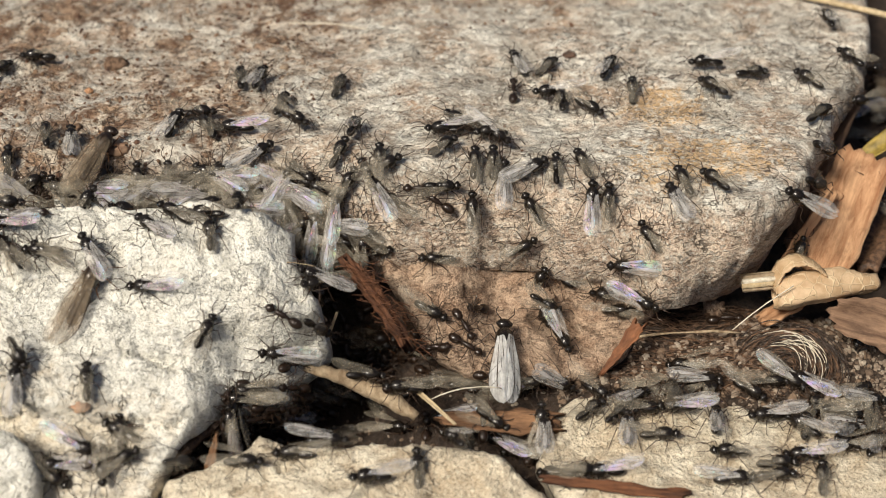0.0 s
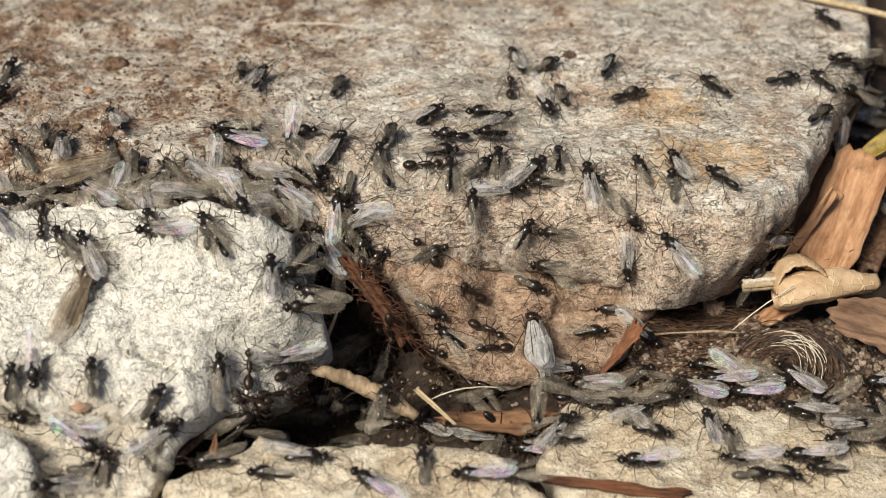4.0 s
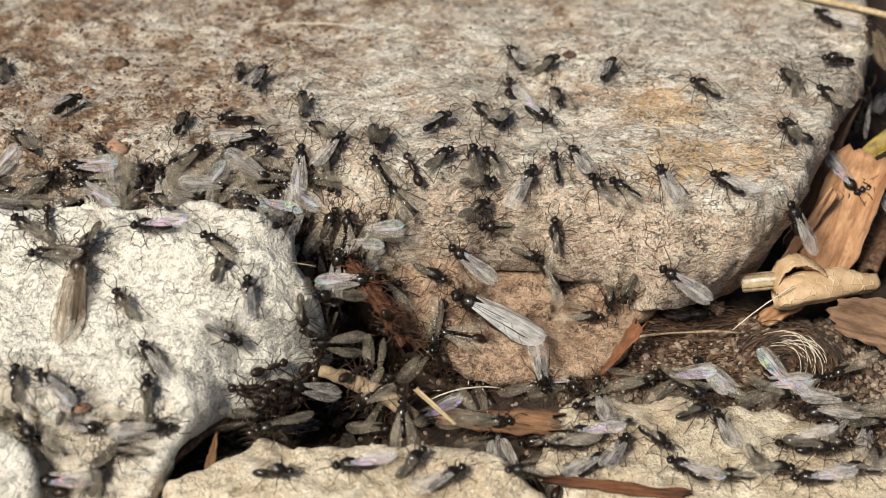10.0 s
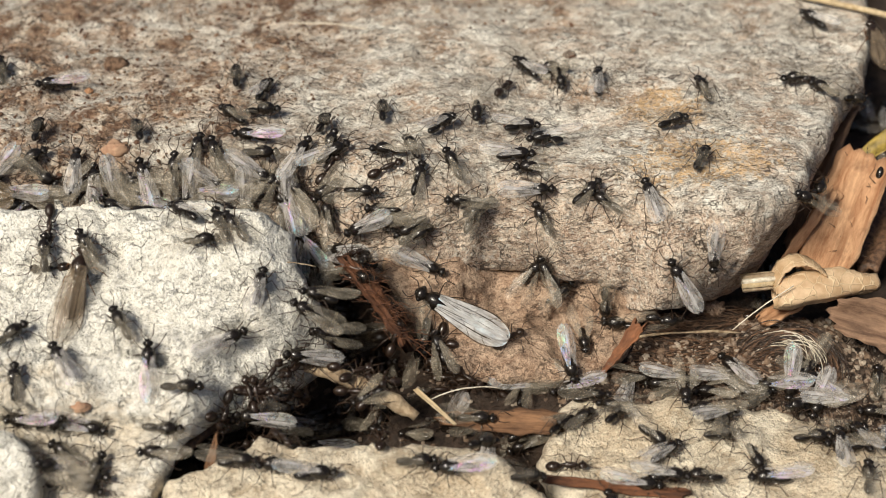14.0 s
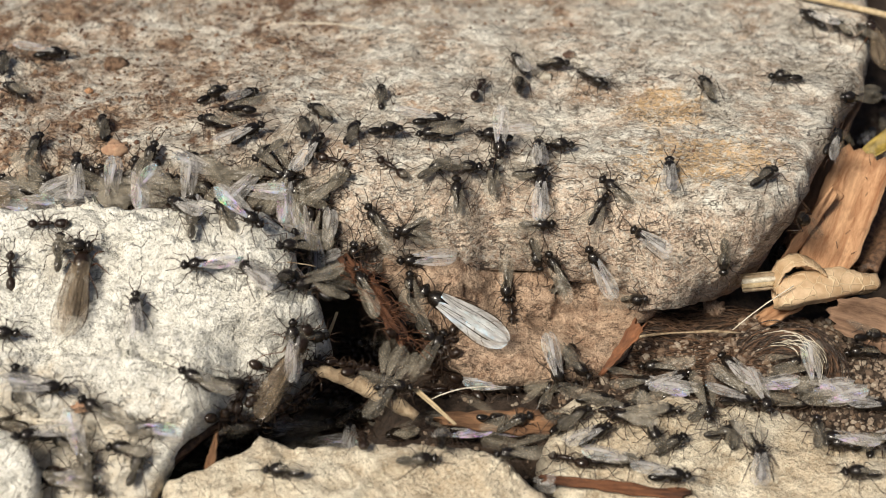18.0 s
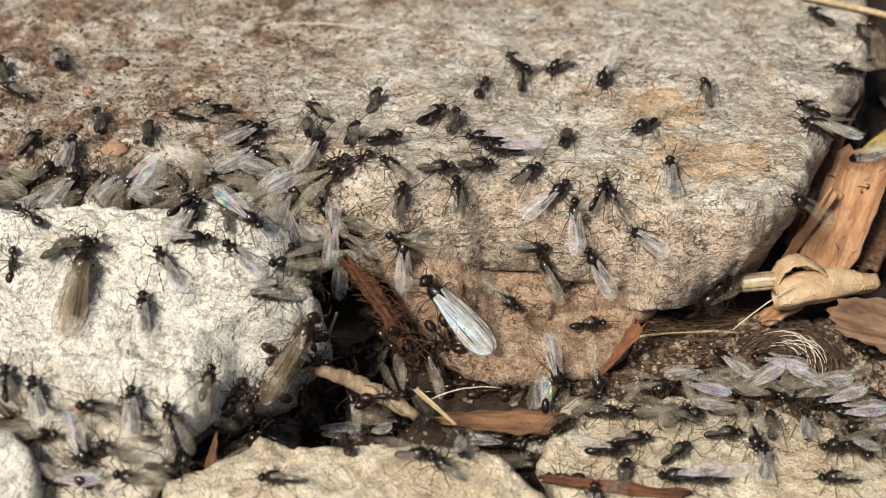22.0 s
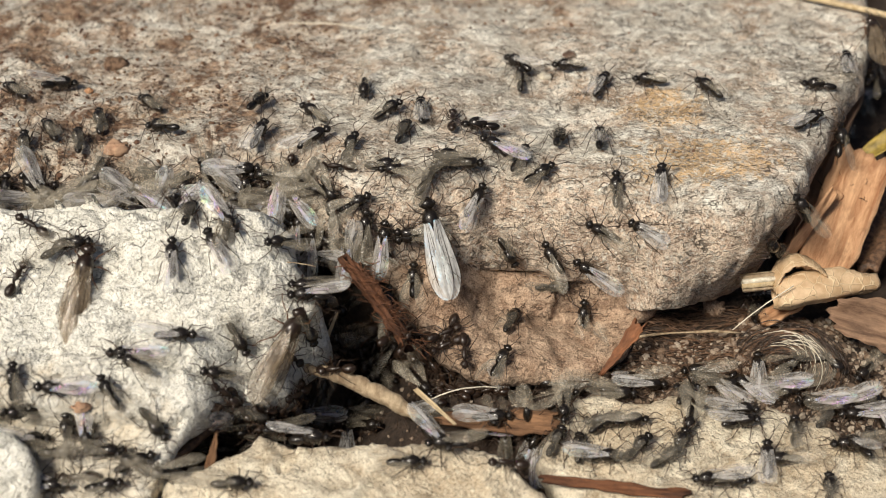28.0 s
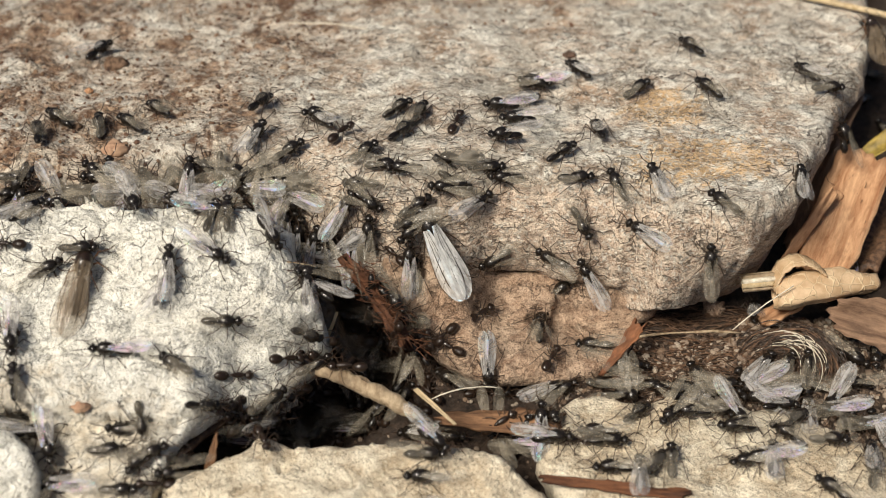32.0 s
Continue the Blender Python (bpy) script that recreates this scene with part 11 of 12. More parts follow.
    crawl(ants[274], [(0, -25.6, -11.3, -14.5, 88), (4.1, -23.0, -9.4, -15.6, 156), (9.2, -24.6, -10.3, -17.8, -156), (13.6, -25.9, -11.9, -14.7, -124), (16.9, -26.2, -11.7, -16.7, -108), (20.9, -24.9, -10.6, -17.0, -96), (25, -25.3, -10.6, -13.9, -16), (29.6, -23.4, -10.2, -15.7, -60), (32, -25.4, -10.2, -18.2, -96)])
    crawl(ants[275], [(0, -18.2, -6.3, -20.8, -88), (5.6, -16.6, 1.6, -29.9, -44), (10.9, -16.5, 0.8, -30.9, -4), (15.4, -17.6, 0.6, -30.5, 128), (19, -21.8, -8.6, -15.4, 176), (24, -23.0, -9.3, -15.6, -176), (29.6, -25.8, -10.9, -13.0, -180), (32, -25.8, -11.6, -13.6, 168)])
    crawl(ants[276], [(0, -28.2, -5.3, -27.2, 20), (5.3, -26.8, -6.0, -26.1, 24), (9.9, -28.2, -5.2, -27.2, -20), (14.2, -25.9, -5.8, -29.3, 44), (19.9, -28.0, -5.7, -26.6, 56), (25.1, -25.5, -9.7, -19.2, 40), (30.8, -23.3, -7.7, -21.8, 48), (32, -24.6, -2.9, -29.3, 76)])
    crawl(ants[277], [(0, -21.7, -1.7, -30.6, 0), (4.7, -19.6, -1.8, -32.2, -12), (9.9, -19.9, -14.9, -16.1, 16), (14.7, -22.6, -2.7, -30.7, -8), (20.3, -23.1, -3.1, -30.6, -92), (24.4, -24.5, -4.5, -26.9, 72), (28.3, -24.5, -8.6, -20.9, -96), (31.8, -22.8, -5.6, -24.6, -104), (32, -25.3, -10.8, -15.2, -152)])
    crawl(ants[278], [(0, -22.8, -2.8, -30.6, 152), (5.4, -19.1, -2.4, -33.2, 136), (11, -20.6, -15.8, -15.4, 172), (16.6, -24.0, -4.2, -30.6, -160), (20.6, -18.4, -0.9, -31.9, -180), (25.7, -17.8, 0.2, -31.0, -164), (29.3, -17.9, -0.4, -31.7, 160), (32, -15.0, -0.5, -32.9, 132)])
    crawl(ants[279], [(0, -25.7, -10.8, -17.6, -44), (4.9, -25.9, -4.4, -28.4, 24), (10.4, -26.2, -8.5, -21.4, 40), (16, -25.9, -12.0, -15.4, -28), (20.2, -26.4, -11.0, -18.1, -80), (26.1, -26.2, -5.6, -28.8, -36), (29.7, -19.8, -16.1, -15.5, -72), (32, -20.4, -16.1, -15.4, -68)])
    crawl(ants[280], [(0, -12.7, 4.0, -32.3, -12), (4.9, -10.9, 5.7, -33.6, -48), (9.7, -6.8, -7.5, -15.9, -64), (13.3, -11.1, 5.6, -33.5, -68), (17.7, -7.0, -7.5, -15.8, -104), (23.7, -6.2, 3.6, -29.5, -60), (26.9, -1.9, -1.0, -24.7, -64), (32, -4.8, 0.6, -26.8, -124)])
    crawl(ants[281], [(0, -2.0, -5.9, -25.3, 92), (3.5, -1.9, -7.4, -24.8, 80), (9.4, -7.6, -4.8, -29.3, 40), (14.6, -6.8, -15.9, -15.6, 84), (19.3, -9.1, -15.8, -15.9, 96), (22.4, -10.9, -16.2, -15.9, 100), (27.4, -15.8, -2.0, -34.2, 84), (30.8, -13.4, -16.0, -15.8, 88), (32, -14.4, -2.0, -34.2, 56)])
    crawl(ants[282], [(0, -5.5, -7.7, -16.5, 48), (5.3, -5.5, -7.9, -16.2, 68), (10.1, -9.5, -7.6, -17.0, 68), (15.1, -12.1, 5.5, -32.5, 104), (20.8, -13.2, 2.9, -32.0, 156), (24.4, -14.6, 2.2, -30.7, 164), (29, -18.1, 0.8, -30.1, 92), (32, -22.3, -7.4, -21.5, 92)])
    crawl(ants[283], [(0, -15.5, 2.4, -29.6, 0), (3.7, -16.0, 1.4, -30.4, -4), (7.6, -13.9, 3.7, -30.7, 16), (12.9, -7.8, -8.3, -15.9, 44), (18.1, -6.0, 2.8, -29.0, 76), (21.7, -5.7, 2.3, -28.5, 108), (24.9, -2.7, -0.9, -25.0, 168), (30.8, -2.1, -2.6, -25.2, 176), (32, -3.4, -2.3, -26.0, 148)])
    crawl(ants[284], [(0, -25.4, -11.0, -15.3, 92), (3.6, -23.1, -10.4, -16.4, 20), (9.1, -22.3, -9.8, -16.9, -20), (14.3, -19.8, -8.3, -17.9, -16), (17.9, -22.1, -6.2, -23.8, -88), (22, -24.3, -10.3, -17.6, -52), (26.3, -21.8, -9.6, -17.4, -32), (30.4, -21.4, -9.3, -17.6, 72), (32, -20.4, -8.5, -16.0, 36)])
    crawl(ants[285], [(0, -24.5, -4.2, -30.1, -20), (5.3, -23.9, -3.6, -30.3, -48), (11.2, -24.1, -4.6, -30.7, -40), (15.1, -18.3, -15.4, -16.3, -56), (20.5, -26.4, -5.2, -28.3, -100), (24.6, -27.4, -6.8, -27.7, -84), (29.3, -27.8, -6.6, -25.2, -88), (32, -28.1, -5.3, -27.3, -64)])
    crawl(ants[286], [(0, -23.5, -9.5, -15.5, 32), (5.2, -22.6, -9.9, -16.9, 36), (9.7, -21.3, -9.2, -16.2, 24), (13.1, -22.3, -8.8, -15.1, 124), (17.1, -23.7, -8.6, -15.1, 52), (22.4, -24.6, -8.8, -14.7, 52), (27.2, -25.2, -10.6, -14.9, 20), (32, -23.7, -10.5, -17.0, 48)])
    crawl(ants[287], [(0, 0.6, -16.2, -15.7, 120), (4.6, -1.9, -7.4, -24.8, 140), (8.4, -1.9, -5.7, -25.3, -168), (12.1, -1.8, -8.2, -24.7, 128), (17.1, -0.1, -16.3, -15.4, 92), (21.9, 2.0, -16.9, -15.3, 88), (27.1, -0.4, -17.1, -15.0, -48), (32, -0.8, -17.1, -15.1, -44)])
    crawl(ants[288], [(0, 5.9, -1.0, -25.2, 4), (5.8, 6.0, -2.2, -24.8, 32), (10.5, 6.6, -9.1, -20.7, 4), (13.7, 9.9, -9.7, -19.8, -40), (18.8, 9.1, -9.2, -20.6, 24), (23.2, 10.4, -10.0, -19.8, -68), (29.2, 10.3, -10.6, -20.4, 84), (32, 10.0, -10.7, -20.4, -76)])
    crawl(ants[289], [(0, 2.7, -8.9, -24.0, 88), (5.2, 7.2, -8.7, -24.3, 60), (10, 5.7, -10.0, -24.3, 28), (15, 4.7, -17.0, -15.6, 44), (20.8, 7.3, -8.0, -24.3, -12), (24.4, 7.1, -8.4, -24.4, 4), (28.5, 11.6, -7.8, -23.8, -52), (32, 13.7, -9.6, -20.1, -84)])
    crawl(ants[290], [(0, 4.9, -8.7, -20.6, 88), (5.8, 2.7, -2.7, -24.5, 104), (9, 5.1, -0.5, -24.9, 120), (13.4, 5.9, -0.2, -25.0, 152), (17.2, 2.9, -0.4, -24.6, 136), (21.3, 2.9, -0.1, -24.6, 176), (24.3, 2.9, -1.2, -24.5, 172), (30.2, 1.1, -1.0, -24.5, 144), (32, -1.9, -1.0, -24.7, 132)])
    crawl(ants[291], [(0, 7.5, 0.4, -25.1, 92), (3.7, 4.0, -0.0, -24.7, 68), (8.5, 2.8, 0.4, -24.5, 68), (13.3, 3.2, 0.5, -24.5, 84), (17, 3.2, 0.5, -24.5, 16), (22.1, 8.5, -1.7, -22.5, 68), (28, 5.6, 0.1, -24.9, -24), (31.5, 5.1, -0.7, -25.0, -44), (32, 7.1, -0.6, -24.0, 8)])
    crawl(ants[292], [(0, 6.5, -8.7, -20.4, -32), (3.5, 6.7, -10.4, -20.4, 44), (7.7, 4.7, -7.4, -24.1, -72), (10.9, 5.9, -7.4, -24.3, -52), (15.5, 4.6, -7.8, -24.0, 20), (20.7, 6.4, -8.0, -24.4, -8), (25, 5.8, -7.4, -24.3, 28), (30.5, 7.7, -8.7, -24.1, 56), (32, 7.4, -9.8, -24.3, 120)])
    crawl(ants[293], [(0, 44.2, -0.9, -22.9, 144), (4, 43.1, -0.0, -22.8, 132), (7, 41.4, -0.6, -22.8, 136), (12.2, 46.0, -0.0, -23.2, 132), (17.5, 45.8, -0.7, -23.2, 132), (21.3, 40.6, 1.7, -22.6, 152), (25.9, 39.6, 1.1, -22.8, 80), (31.3, 40.5, 0.1, -22.8, 40), (32, 40.5, 1.5, -22.6, 52)])
    crawl(ants[294], [(0, 19.2, -5.1, -21.1, -48), (3.3, 16.4, -6.1, -20.8, -4), (8.4, 16.3, -4.4, -21.5, -80), (13.4, 17.4, -1.4, -23.7, -36), (17.3, 16.7, 0.0, -21.9, -36), (22.3, 19.2, -0.8, -23.6, -80), (27.8, 21.4, 2.4, -23.7, -68), (32, 22.0, 2.4, -23.5, -8)])
    crawl(ants[295], [(0, 32.3, -9.0, -20.8, 80), (4.1, 31.4, -9.9, -20.4, 96), (9.1, 32.7, -9.7, -20.7, 96), (13.8, 33.7, -8.3, -20.9, 24), (16.8, 36.1, -6.3, -21.3, 4), (22.8, 34.8, -7.4, -21.1, 4), (26.2, 36.7, -8.9, -21.1, 36), (31.4, 36.0, -9.4, -21.1, 12), (32, 35.3, -8.8, -20.9, -64)])
    crawl(ants[296], [(0, 51.5, -2.2, -23.5, 36), (4.2, 45.8, -3.6, -23.6, 40), (7.6, 45.5, -2.3, -23.4, 44), (10.8, 46.5, -1.1, -23.2, 20), (14.4, 45.7, 1.1, -22.8, -12), (20.1, 44.0, 1.7, -22.8, 20), (24.2, 43.6, 1.5, -22.8, 16), (30, 43.9, 1.7, -22.8, 24), (32, 43.3, 1.8, -22.8, 56)])
    crawl(ants[297], [(0, 32.6, -2.0, -23.6, 84), (4, 33.5, -2.3, -23.8, 64), (7.2, 32.8, -1.6, -23.6, 68), (11.5, 33.0, -0.6, -23.4, 140), (17.1, 35.5, -1.0, -23.2, 148), (23, 34.2, -0.7, -23.3, 124), (29, 34.0, -1.2, -23.4, 124), (32, 31.7, 0.1, -23.1, 112)])
    crawl(ants[298], [(0, 43.4, -1.4, -22.9, -36), (4.9, 42.3, -1.1, -22.8, -16), (10.6, 41.8, -2.0, -23.2, 44), (14.6, 44.2, 0.2, -22.9, 36), (18.3, 46.0, -0.8, -23.3, 48), (21.9, 42.5, 0.5, -22.7, 92), (27, 42.7, 0.1, -22.8, 48), (30.8, 42.4, 0.2, -22.7, 84), (32, 39.7, -1.6, -23.0, 112)])
    crawl(ants[299], [(0, 27.4, -7.6, -20.2, -180), (6, 30.2, -1.6, -23.5, 160), (11, 32.5, 0.7, -23.1, 116), (16.9, 35.9, 1.3, -22.9, 124), (21.9, 35.5, 2.1, -22.9, 124), (27.6, 37.2, -1.4, -23.1, 132), (32, 37.7, -1.0, -23.0, 120)])
    crawl(ants[300], [(0, 41.2, -1.2, -22.9, 0), (5.6, 41.3, -0.6, -22.8, -8), (11.6, 39.4, -3.4, -23.2, 32), (16.2, 41.1, -1.1, -22.9, 44), (21, 42.2, -2.5, -23.3, -20), (24.5, 45.4, -1.0, -23.2, -60), (28.5, 49.1, 0.9, -23.1, -40), (32, 52.1, 2.8, -23.8, -32)])
    crawl(ants[301], [(0, 28.0, -5.6, -20.4, 84), (5.9, 31.9, -3.0, -23.8, 36), (10.2, 31.7, -2.5, -23.6, 32), (15.7, 30.5, -2.2, -23.7, 48), (21.1, 24.6, -2.4, -23.8, 48), (25.3, 23.8, -2.6, -23.9, 24), (28.5, 22.2, -2.3, -23.5, -8), (32, 23.2, -2.6, -23.8, -84)])
    crawl(ants[302], [(0, 43.2, -1.1, -22.9, -32), (4.3, 37.9, -0.6, -22.9, -36), (8.3, 42.7, -1.9, -23.0, -52), (13.1, 42.8, -2.2, -23.0, -100), (17.1, 46.2, -1.7, -23.2, -88), (21.5, 47.4, -2.2, -23.1, -28), (26.6, 41.8, -1.9, -23.2, 16), (32, 43.6, -2.4, -23.0, 52)])
    crawl(ants[303], [(0, 45.2, -5.0, -23.9, -180), (3.1, 47.2, -4.4, -23.6, -152), (7.4, 46.8, -2.6, -23.3, -160), (11.2, 49.5, -0.1, -23.1, -156), (15.9, 45.3, 0.6, -22.9, -124), (19.3, 46.0, -1.4, -23.3, -100), (24.1, 48.1, -1.4, -23.1, -164), (29.3, 52.7, 0.7, -23.9, -128), (32, 54.8, 3.2, -24.4, -100)])
    crawl(ants[304], [(0, 33.3, -1.7, -23.6, 32), (5, 34.5, -1.5, -23.4, 20), (8.7, 30.6, -5.3, -21.0, -52), (12.1, 31.2, -6.0, -20.9, -56), (15.1, 29.0, -5.9, -20.2, -96), (19.5, 31.5, -8.2, -20.6, -88), (23.5, 29.8, -8.4, -20.4, -92), (28.3, 29.0, -10.1, -20.2, -104), (32, 27.1, -8.9, -20.1, -132)])
    crawl(ants[305], [(0, -44.1, 17.9, -7.2, -180), (5.9, -42.0, 17.1, -8.5, -112), (11.9, -41.2, 17.6, -8.1, -80), (16.3, -42.4, 17.1, -8.3, -92), (20, -39.5, 18.7, -7.0, -140), (25, -40.2, 14.6, -5.9, -175), (28, -36.5, 17.5, -9.4, -108), (32, -37.9, 14.4, -6.2, -120)])
    crawl(ants[306], [(0, -43.2, 16.9, -8.3, -32), (4, -39.3, 18.6, -7.1, -84), (7.9, -38.8, 18.6, -7.3, -56), (13.7, -39.4, 17.6, -8.4, -60), (18.8, -43.0, 18.3, -6.8, -12), (24.7, -45.3, 17.4, -7.6, 24), (28.9, -45.3, 17.5, -7.4, 24), (32, -42.4, 17.9, -7.2, 16)])
    crawl(ants[307], [(0, -19.8, 19.1, -8.3, 152), (5.6, -21.2, 19.4, -7.4, 148), (9.5, -19.7, 19.3, -7.9, 148), (15.3, -19.4, 18.6, -8.9, 108), (19.7, -19.3, 18.8, -8.5, 72), (25.6, -20.4, 19.6, -7.3, 80), (30.3, -20.4, 19.6, -7.3, 88), (32, -20.2, 18.7, -8.9, 64)])
    crawl(ants[308], [(0, -25.3, 18.1, -9.4, 88), (4.5, -25.3, 17.9, -9.9, 92), (8.9, -25.3, 18.0, -9.7, 116), (14.2, -25.5, 14.4, -6.2, -175), (19.5, -23.1, 17.7, -9.8, -148), (23.1, -24.2, 18.4, -8.6, -152), (27.3, -22.1, 18.5, -8.2, -164), (32, -23.2, 19.3, -7.1, -176)])
    crawl(ants[309], [(0, -32.9, 18.8, -7.1, 0), (4.9, -31.3, 18.5, -8.0, -48), (8.9, -30.3, 18.9, -7.6, -24), (14.1, -30.4, 17.9, -9.3, -56), (19.7, -35.0, 18.6, -8.3, -28), (24.2, -32.7, 18.4, -7.6, -40), (29.8, -34.5, 18.0, -9.2, -64), (32, -36.1, 17.7, -9.2, -120)])
    crawl(ants[310], [(0, -37.9, 18.7, -7.4, 0), (5.8, -39.4, 18.1, -7.7, -28), (8.8, -37.9, 14.4, -6.2, -45), (12, -37.2, 14.4, -6.1, -48), (15.7, -38.2, 18.6, -7.6, 36), (21.6, -38.2, 19.2, -6.8, -24), (26.7, -36.6, 17.8, -8.8, -76), (32, -35.8, 18.7, -7.9, -32)])
    crawl(ants[311], [(0, 64.6, 53.7, -24.8, 36), (4.7, 66.3, 52.8, -24.9, 24), (10.4, 67.8, 56.4, -24.5, 64), (14.4, 67.4, 53.5, -24.7, 80), (19.9, 67.8, 56.0, -24.5, 136), (25.8, 67.1, 55.0, -24.8, 76), (29.2, 67.0, 57.2, -24.6, 20), (32, 64.0, 55.5, -24.4, 28)])
    crawl(ants[312], [(0, 66.7, 52.0, -25.0, -44), (3.5, 67.7, 55.8, -24.6, 40), (9.1, 67.6, 55.6, -24.6, 68), (14.4, 66.6, 51.0, -24.9, 88), (19.1, 65.2, 51.9, -24.9, 80), (22.4, 61.4, 50.4, -24.3, 84), (25.4, 62.0, 48.7, -24.6, 80), (29.5, 65.6, 46.3, -24.4, 84), (32, 66.4, 49.5, -24.9, 104)])
    crawl(ants[313], [(0, 65.1, 46.2, -24.4, -8), (5.2, 58.3, 46.0, -23.8, 0), (10.2, 57.4, 44.4, -23.6, 28), (14.7, 56.4, 42.7, -23.8, 16), (19.9, 62.5, 47.4, -24.6, 48), (23.4, 62.0, 48.5, -24.6, 76), (27.2, 50.9, 27.7, -6.9, 88), (30.7, 50.9, 27.7, -6.9, 80), (32, 51.7, 29.3, -7.6, 112)])
    crawl(ants[314], [(0, 58.2, 25.3, -14.1, 12), (4.1, 55.6, 25.4, -14.4, -72), (8.3, 54.4, 25.1, -14.5, -68), (13.1, 56.1, 39.1, -24.6, 28), (17.8, 57.8, 40.4, -24.3, -48), (22.6, 54.9, 26.4, -13.8, -12), (27.9, 56.0, 37.8, -25.1, 44), (31.4, 55.8, 37.8, -25.1, 28), (32, 55.8, 37.8, -25.1, -20)])
    crawl(ants[315], [(0, 60.0, 45.7, -10.0, 8), (3, 58.1, 43.3, -7.8, 40), (7.6, 57.9, 43.1, -7.6, -76), (11.2, 69.6, 64.0, -24.1, -88), (15, 69.4, 64.6, -23.9, -88), (20.5, 69.5, 64.6, -24.0, 4), (24.5, 68.2, 63.9, -23.9, -40), (29.5, 57.8, 41.8, -7.7, -16), (32, 67.0, 60.7, -24.0, 4)])
    crawl(ants[316], [(0, 57.1, 25.9, -14.0, -148), (5.5, 57.6, 25.3, -14.4, -160), (9.4, 58.1, 25.2, -14.3, 176), (13.4, 58.5, 25.2, -14.0, 104), (17.5, 58.6, 26.3, -13.5, 96), (20.8, 58.1, 25.2, -14.3, 152), (25.2, 54.8, 25.2, -14.5, 176), (30.6, 53.1, 25.3, -14.6, -124), (32, 53.3, 25.2, -14.5, -92)])
    crawl(ants[317], [(0, -18.5, -6.3, -17.1, 176), (3.9, -17.8, -5.1, -18.6, -152), (8.8, -17.3, -4.3, -17.5, -148), (13.8, -18.2, -4.7, -15.6, -136), (17.5, -15.4, -2.7, -17.1, -96), (23, -15.4, -2.3, -16.7, -76), (28.8, -14.1, 9.8, -27.5, -52), (32, -16.5, -2.6, -16.6, -56)])
    crawl(ants[318], [(0, -17.8, -5.9, -19.5, 160), (5.5, -17.0, -3.5, -17.5, -128), (10.6, -17.6, -5.0, -18.6, -180), (15.1, -18.2, -6.2, -18.0, 156), (20.2, -17.0, 1.3, -30.1, 88), (23.4, -19.1, 0.2, -30.1, 120), (29.3, -15.6, 1.4, -30.6, 168), (32, -16.2, 1.5, -30.2, 156)])
    crawl(ants[319], [(0, -18.0, -3.9, -15.5, 24), (5.1, -18.1, -4.9, -15.9, 24), (9.8, -20.4, -5.7, -14.0, 20), (13.9, -20.5, -6.2, -14.4, 52), (18.4, -20.4, -6.1, -14.3, -20), (22.6, -19.5, -4.3, -14.0, -28), (27.9, -18.5, -3.6, -14.5, -36), (32, -18.6, -4.2, -14.4, 12)])
    crawl(ants[320], [(0, -14.6, 2.4, -30.5, -24), (5, -12.4, 2.9, -32.8, 12), (8.5, -13.1, 2.4, -32.4, 28), (12.9, -12.5, 3.7, -32.5, 40), (16.5, -12.8, 2.6, -32.6, 32), (21.4, -13.4, 3.9, -31.3, 96), (27.2, -9.9, 4.1, -34.2, 28), (32, -3.9, -0.9, -25.9, 52)])
    crawl(ants[321], [(0, -13.5, 9.9, -28.4, 92), (4, -12.3, 9.4, -30.2, 76), (9.7, -15.4, -2.2, -16.3, 40), (13.6, -18.1, -3.9, -15.2, 48), (18.1, -16.9, -3.2, -16.8, 16), (24.1, -18.9, -3.8, -14.0, 8), (27.6, -20.4, -4.6, -13.2, 56), (31.5, -17.2, -2.7, -15.6, 72), (32, -16.6, -2.5, -16.4, 128)])
    crawl(ants[322], [(0, -7.5, 8.3, -30.7, -28), (5.7, -9.5, 7.9, -32.4, -64), (10.2, -3.9, 1.9, -26.2, -68), (14, -0.4, 2.2, -24.7, -60), (17.3, -0.3, 1.1, -24.5, -84), (21.1, -2.6, 4.4, -25.4, -124), (24.2, -0.8, 3.3, -24.8, 148), (29.5, -2.3, 0.7, -25.0, 108), (32, -2.5, 2.4, -25.4, 112)])
    crawl(ants[323], [(0, -12.0, 8.8, -30.9, 32), (4.9, -11.7, 11.4, -28.8, 36), (9.3, -14.4, 10.0, -27.0, 44), (13.3, -8.7, 11.1, -29.1, 12), (18.5, -5.8, 0.2, -16.3, 28), (24.2, -4.7, 0.2, -15.7, 64), (27.5, -8.9, 10.7, -29.5, 72), (31.2, -8.3, 10.6, -29.3, 40), (32, -11.8, 10.3, -29.8, 44)])
    crawl(ants[324], [(0, -6.9, 10.1, -28.7, -12), (4.8, -6.2, 9.3, -28.5, 80), (10.3, -1.0, 2.1, -20.2, 48), (13.9, -1.8, 2.9, -20.6, 76), (18.7, -0.4, 2.4, -19.2, 60), (22.9, -0.5, 1.6, -20.5, 128), (27.1, -2.6, 7.1, -25.4, 140), (32, -2.3, 3.6, -20.4, 148)])
    crawl(ants[325], [(0, -9.6, 9.7, -30.7, 28), (3.5, -7.4, 8.7, -30.2, 16), (8.5, -6.4, 7.3, -29.9, -24), (13.6, -8.3, 7.4, -32.2, 28), (18.9, -10.1, 8.1, -32.4, 4), (22.8, -8.4, 8.3, -31.4, -36), (27.7, -9.0, 7.5, -32.5, -44), (32, -6.5, 7.7, -29.9, -52)])
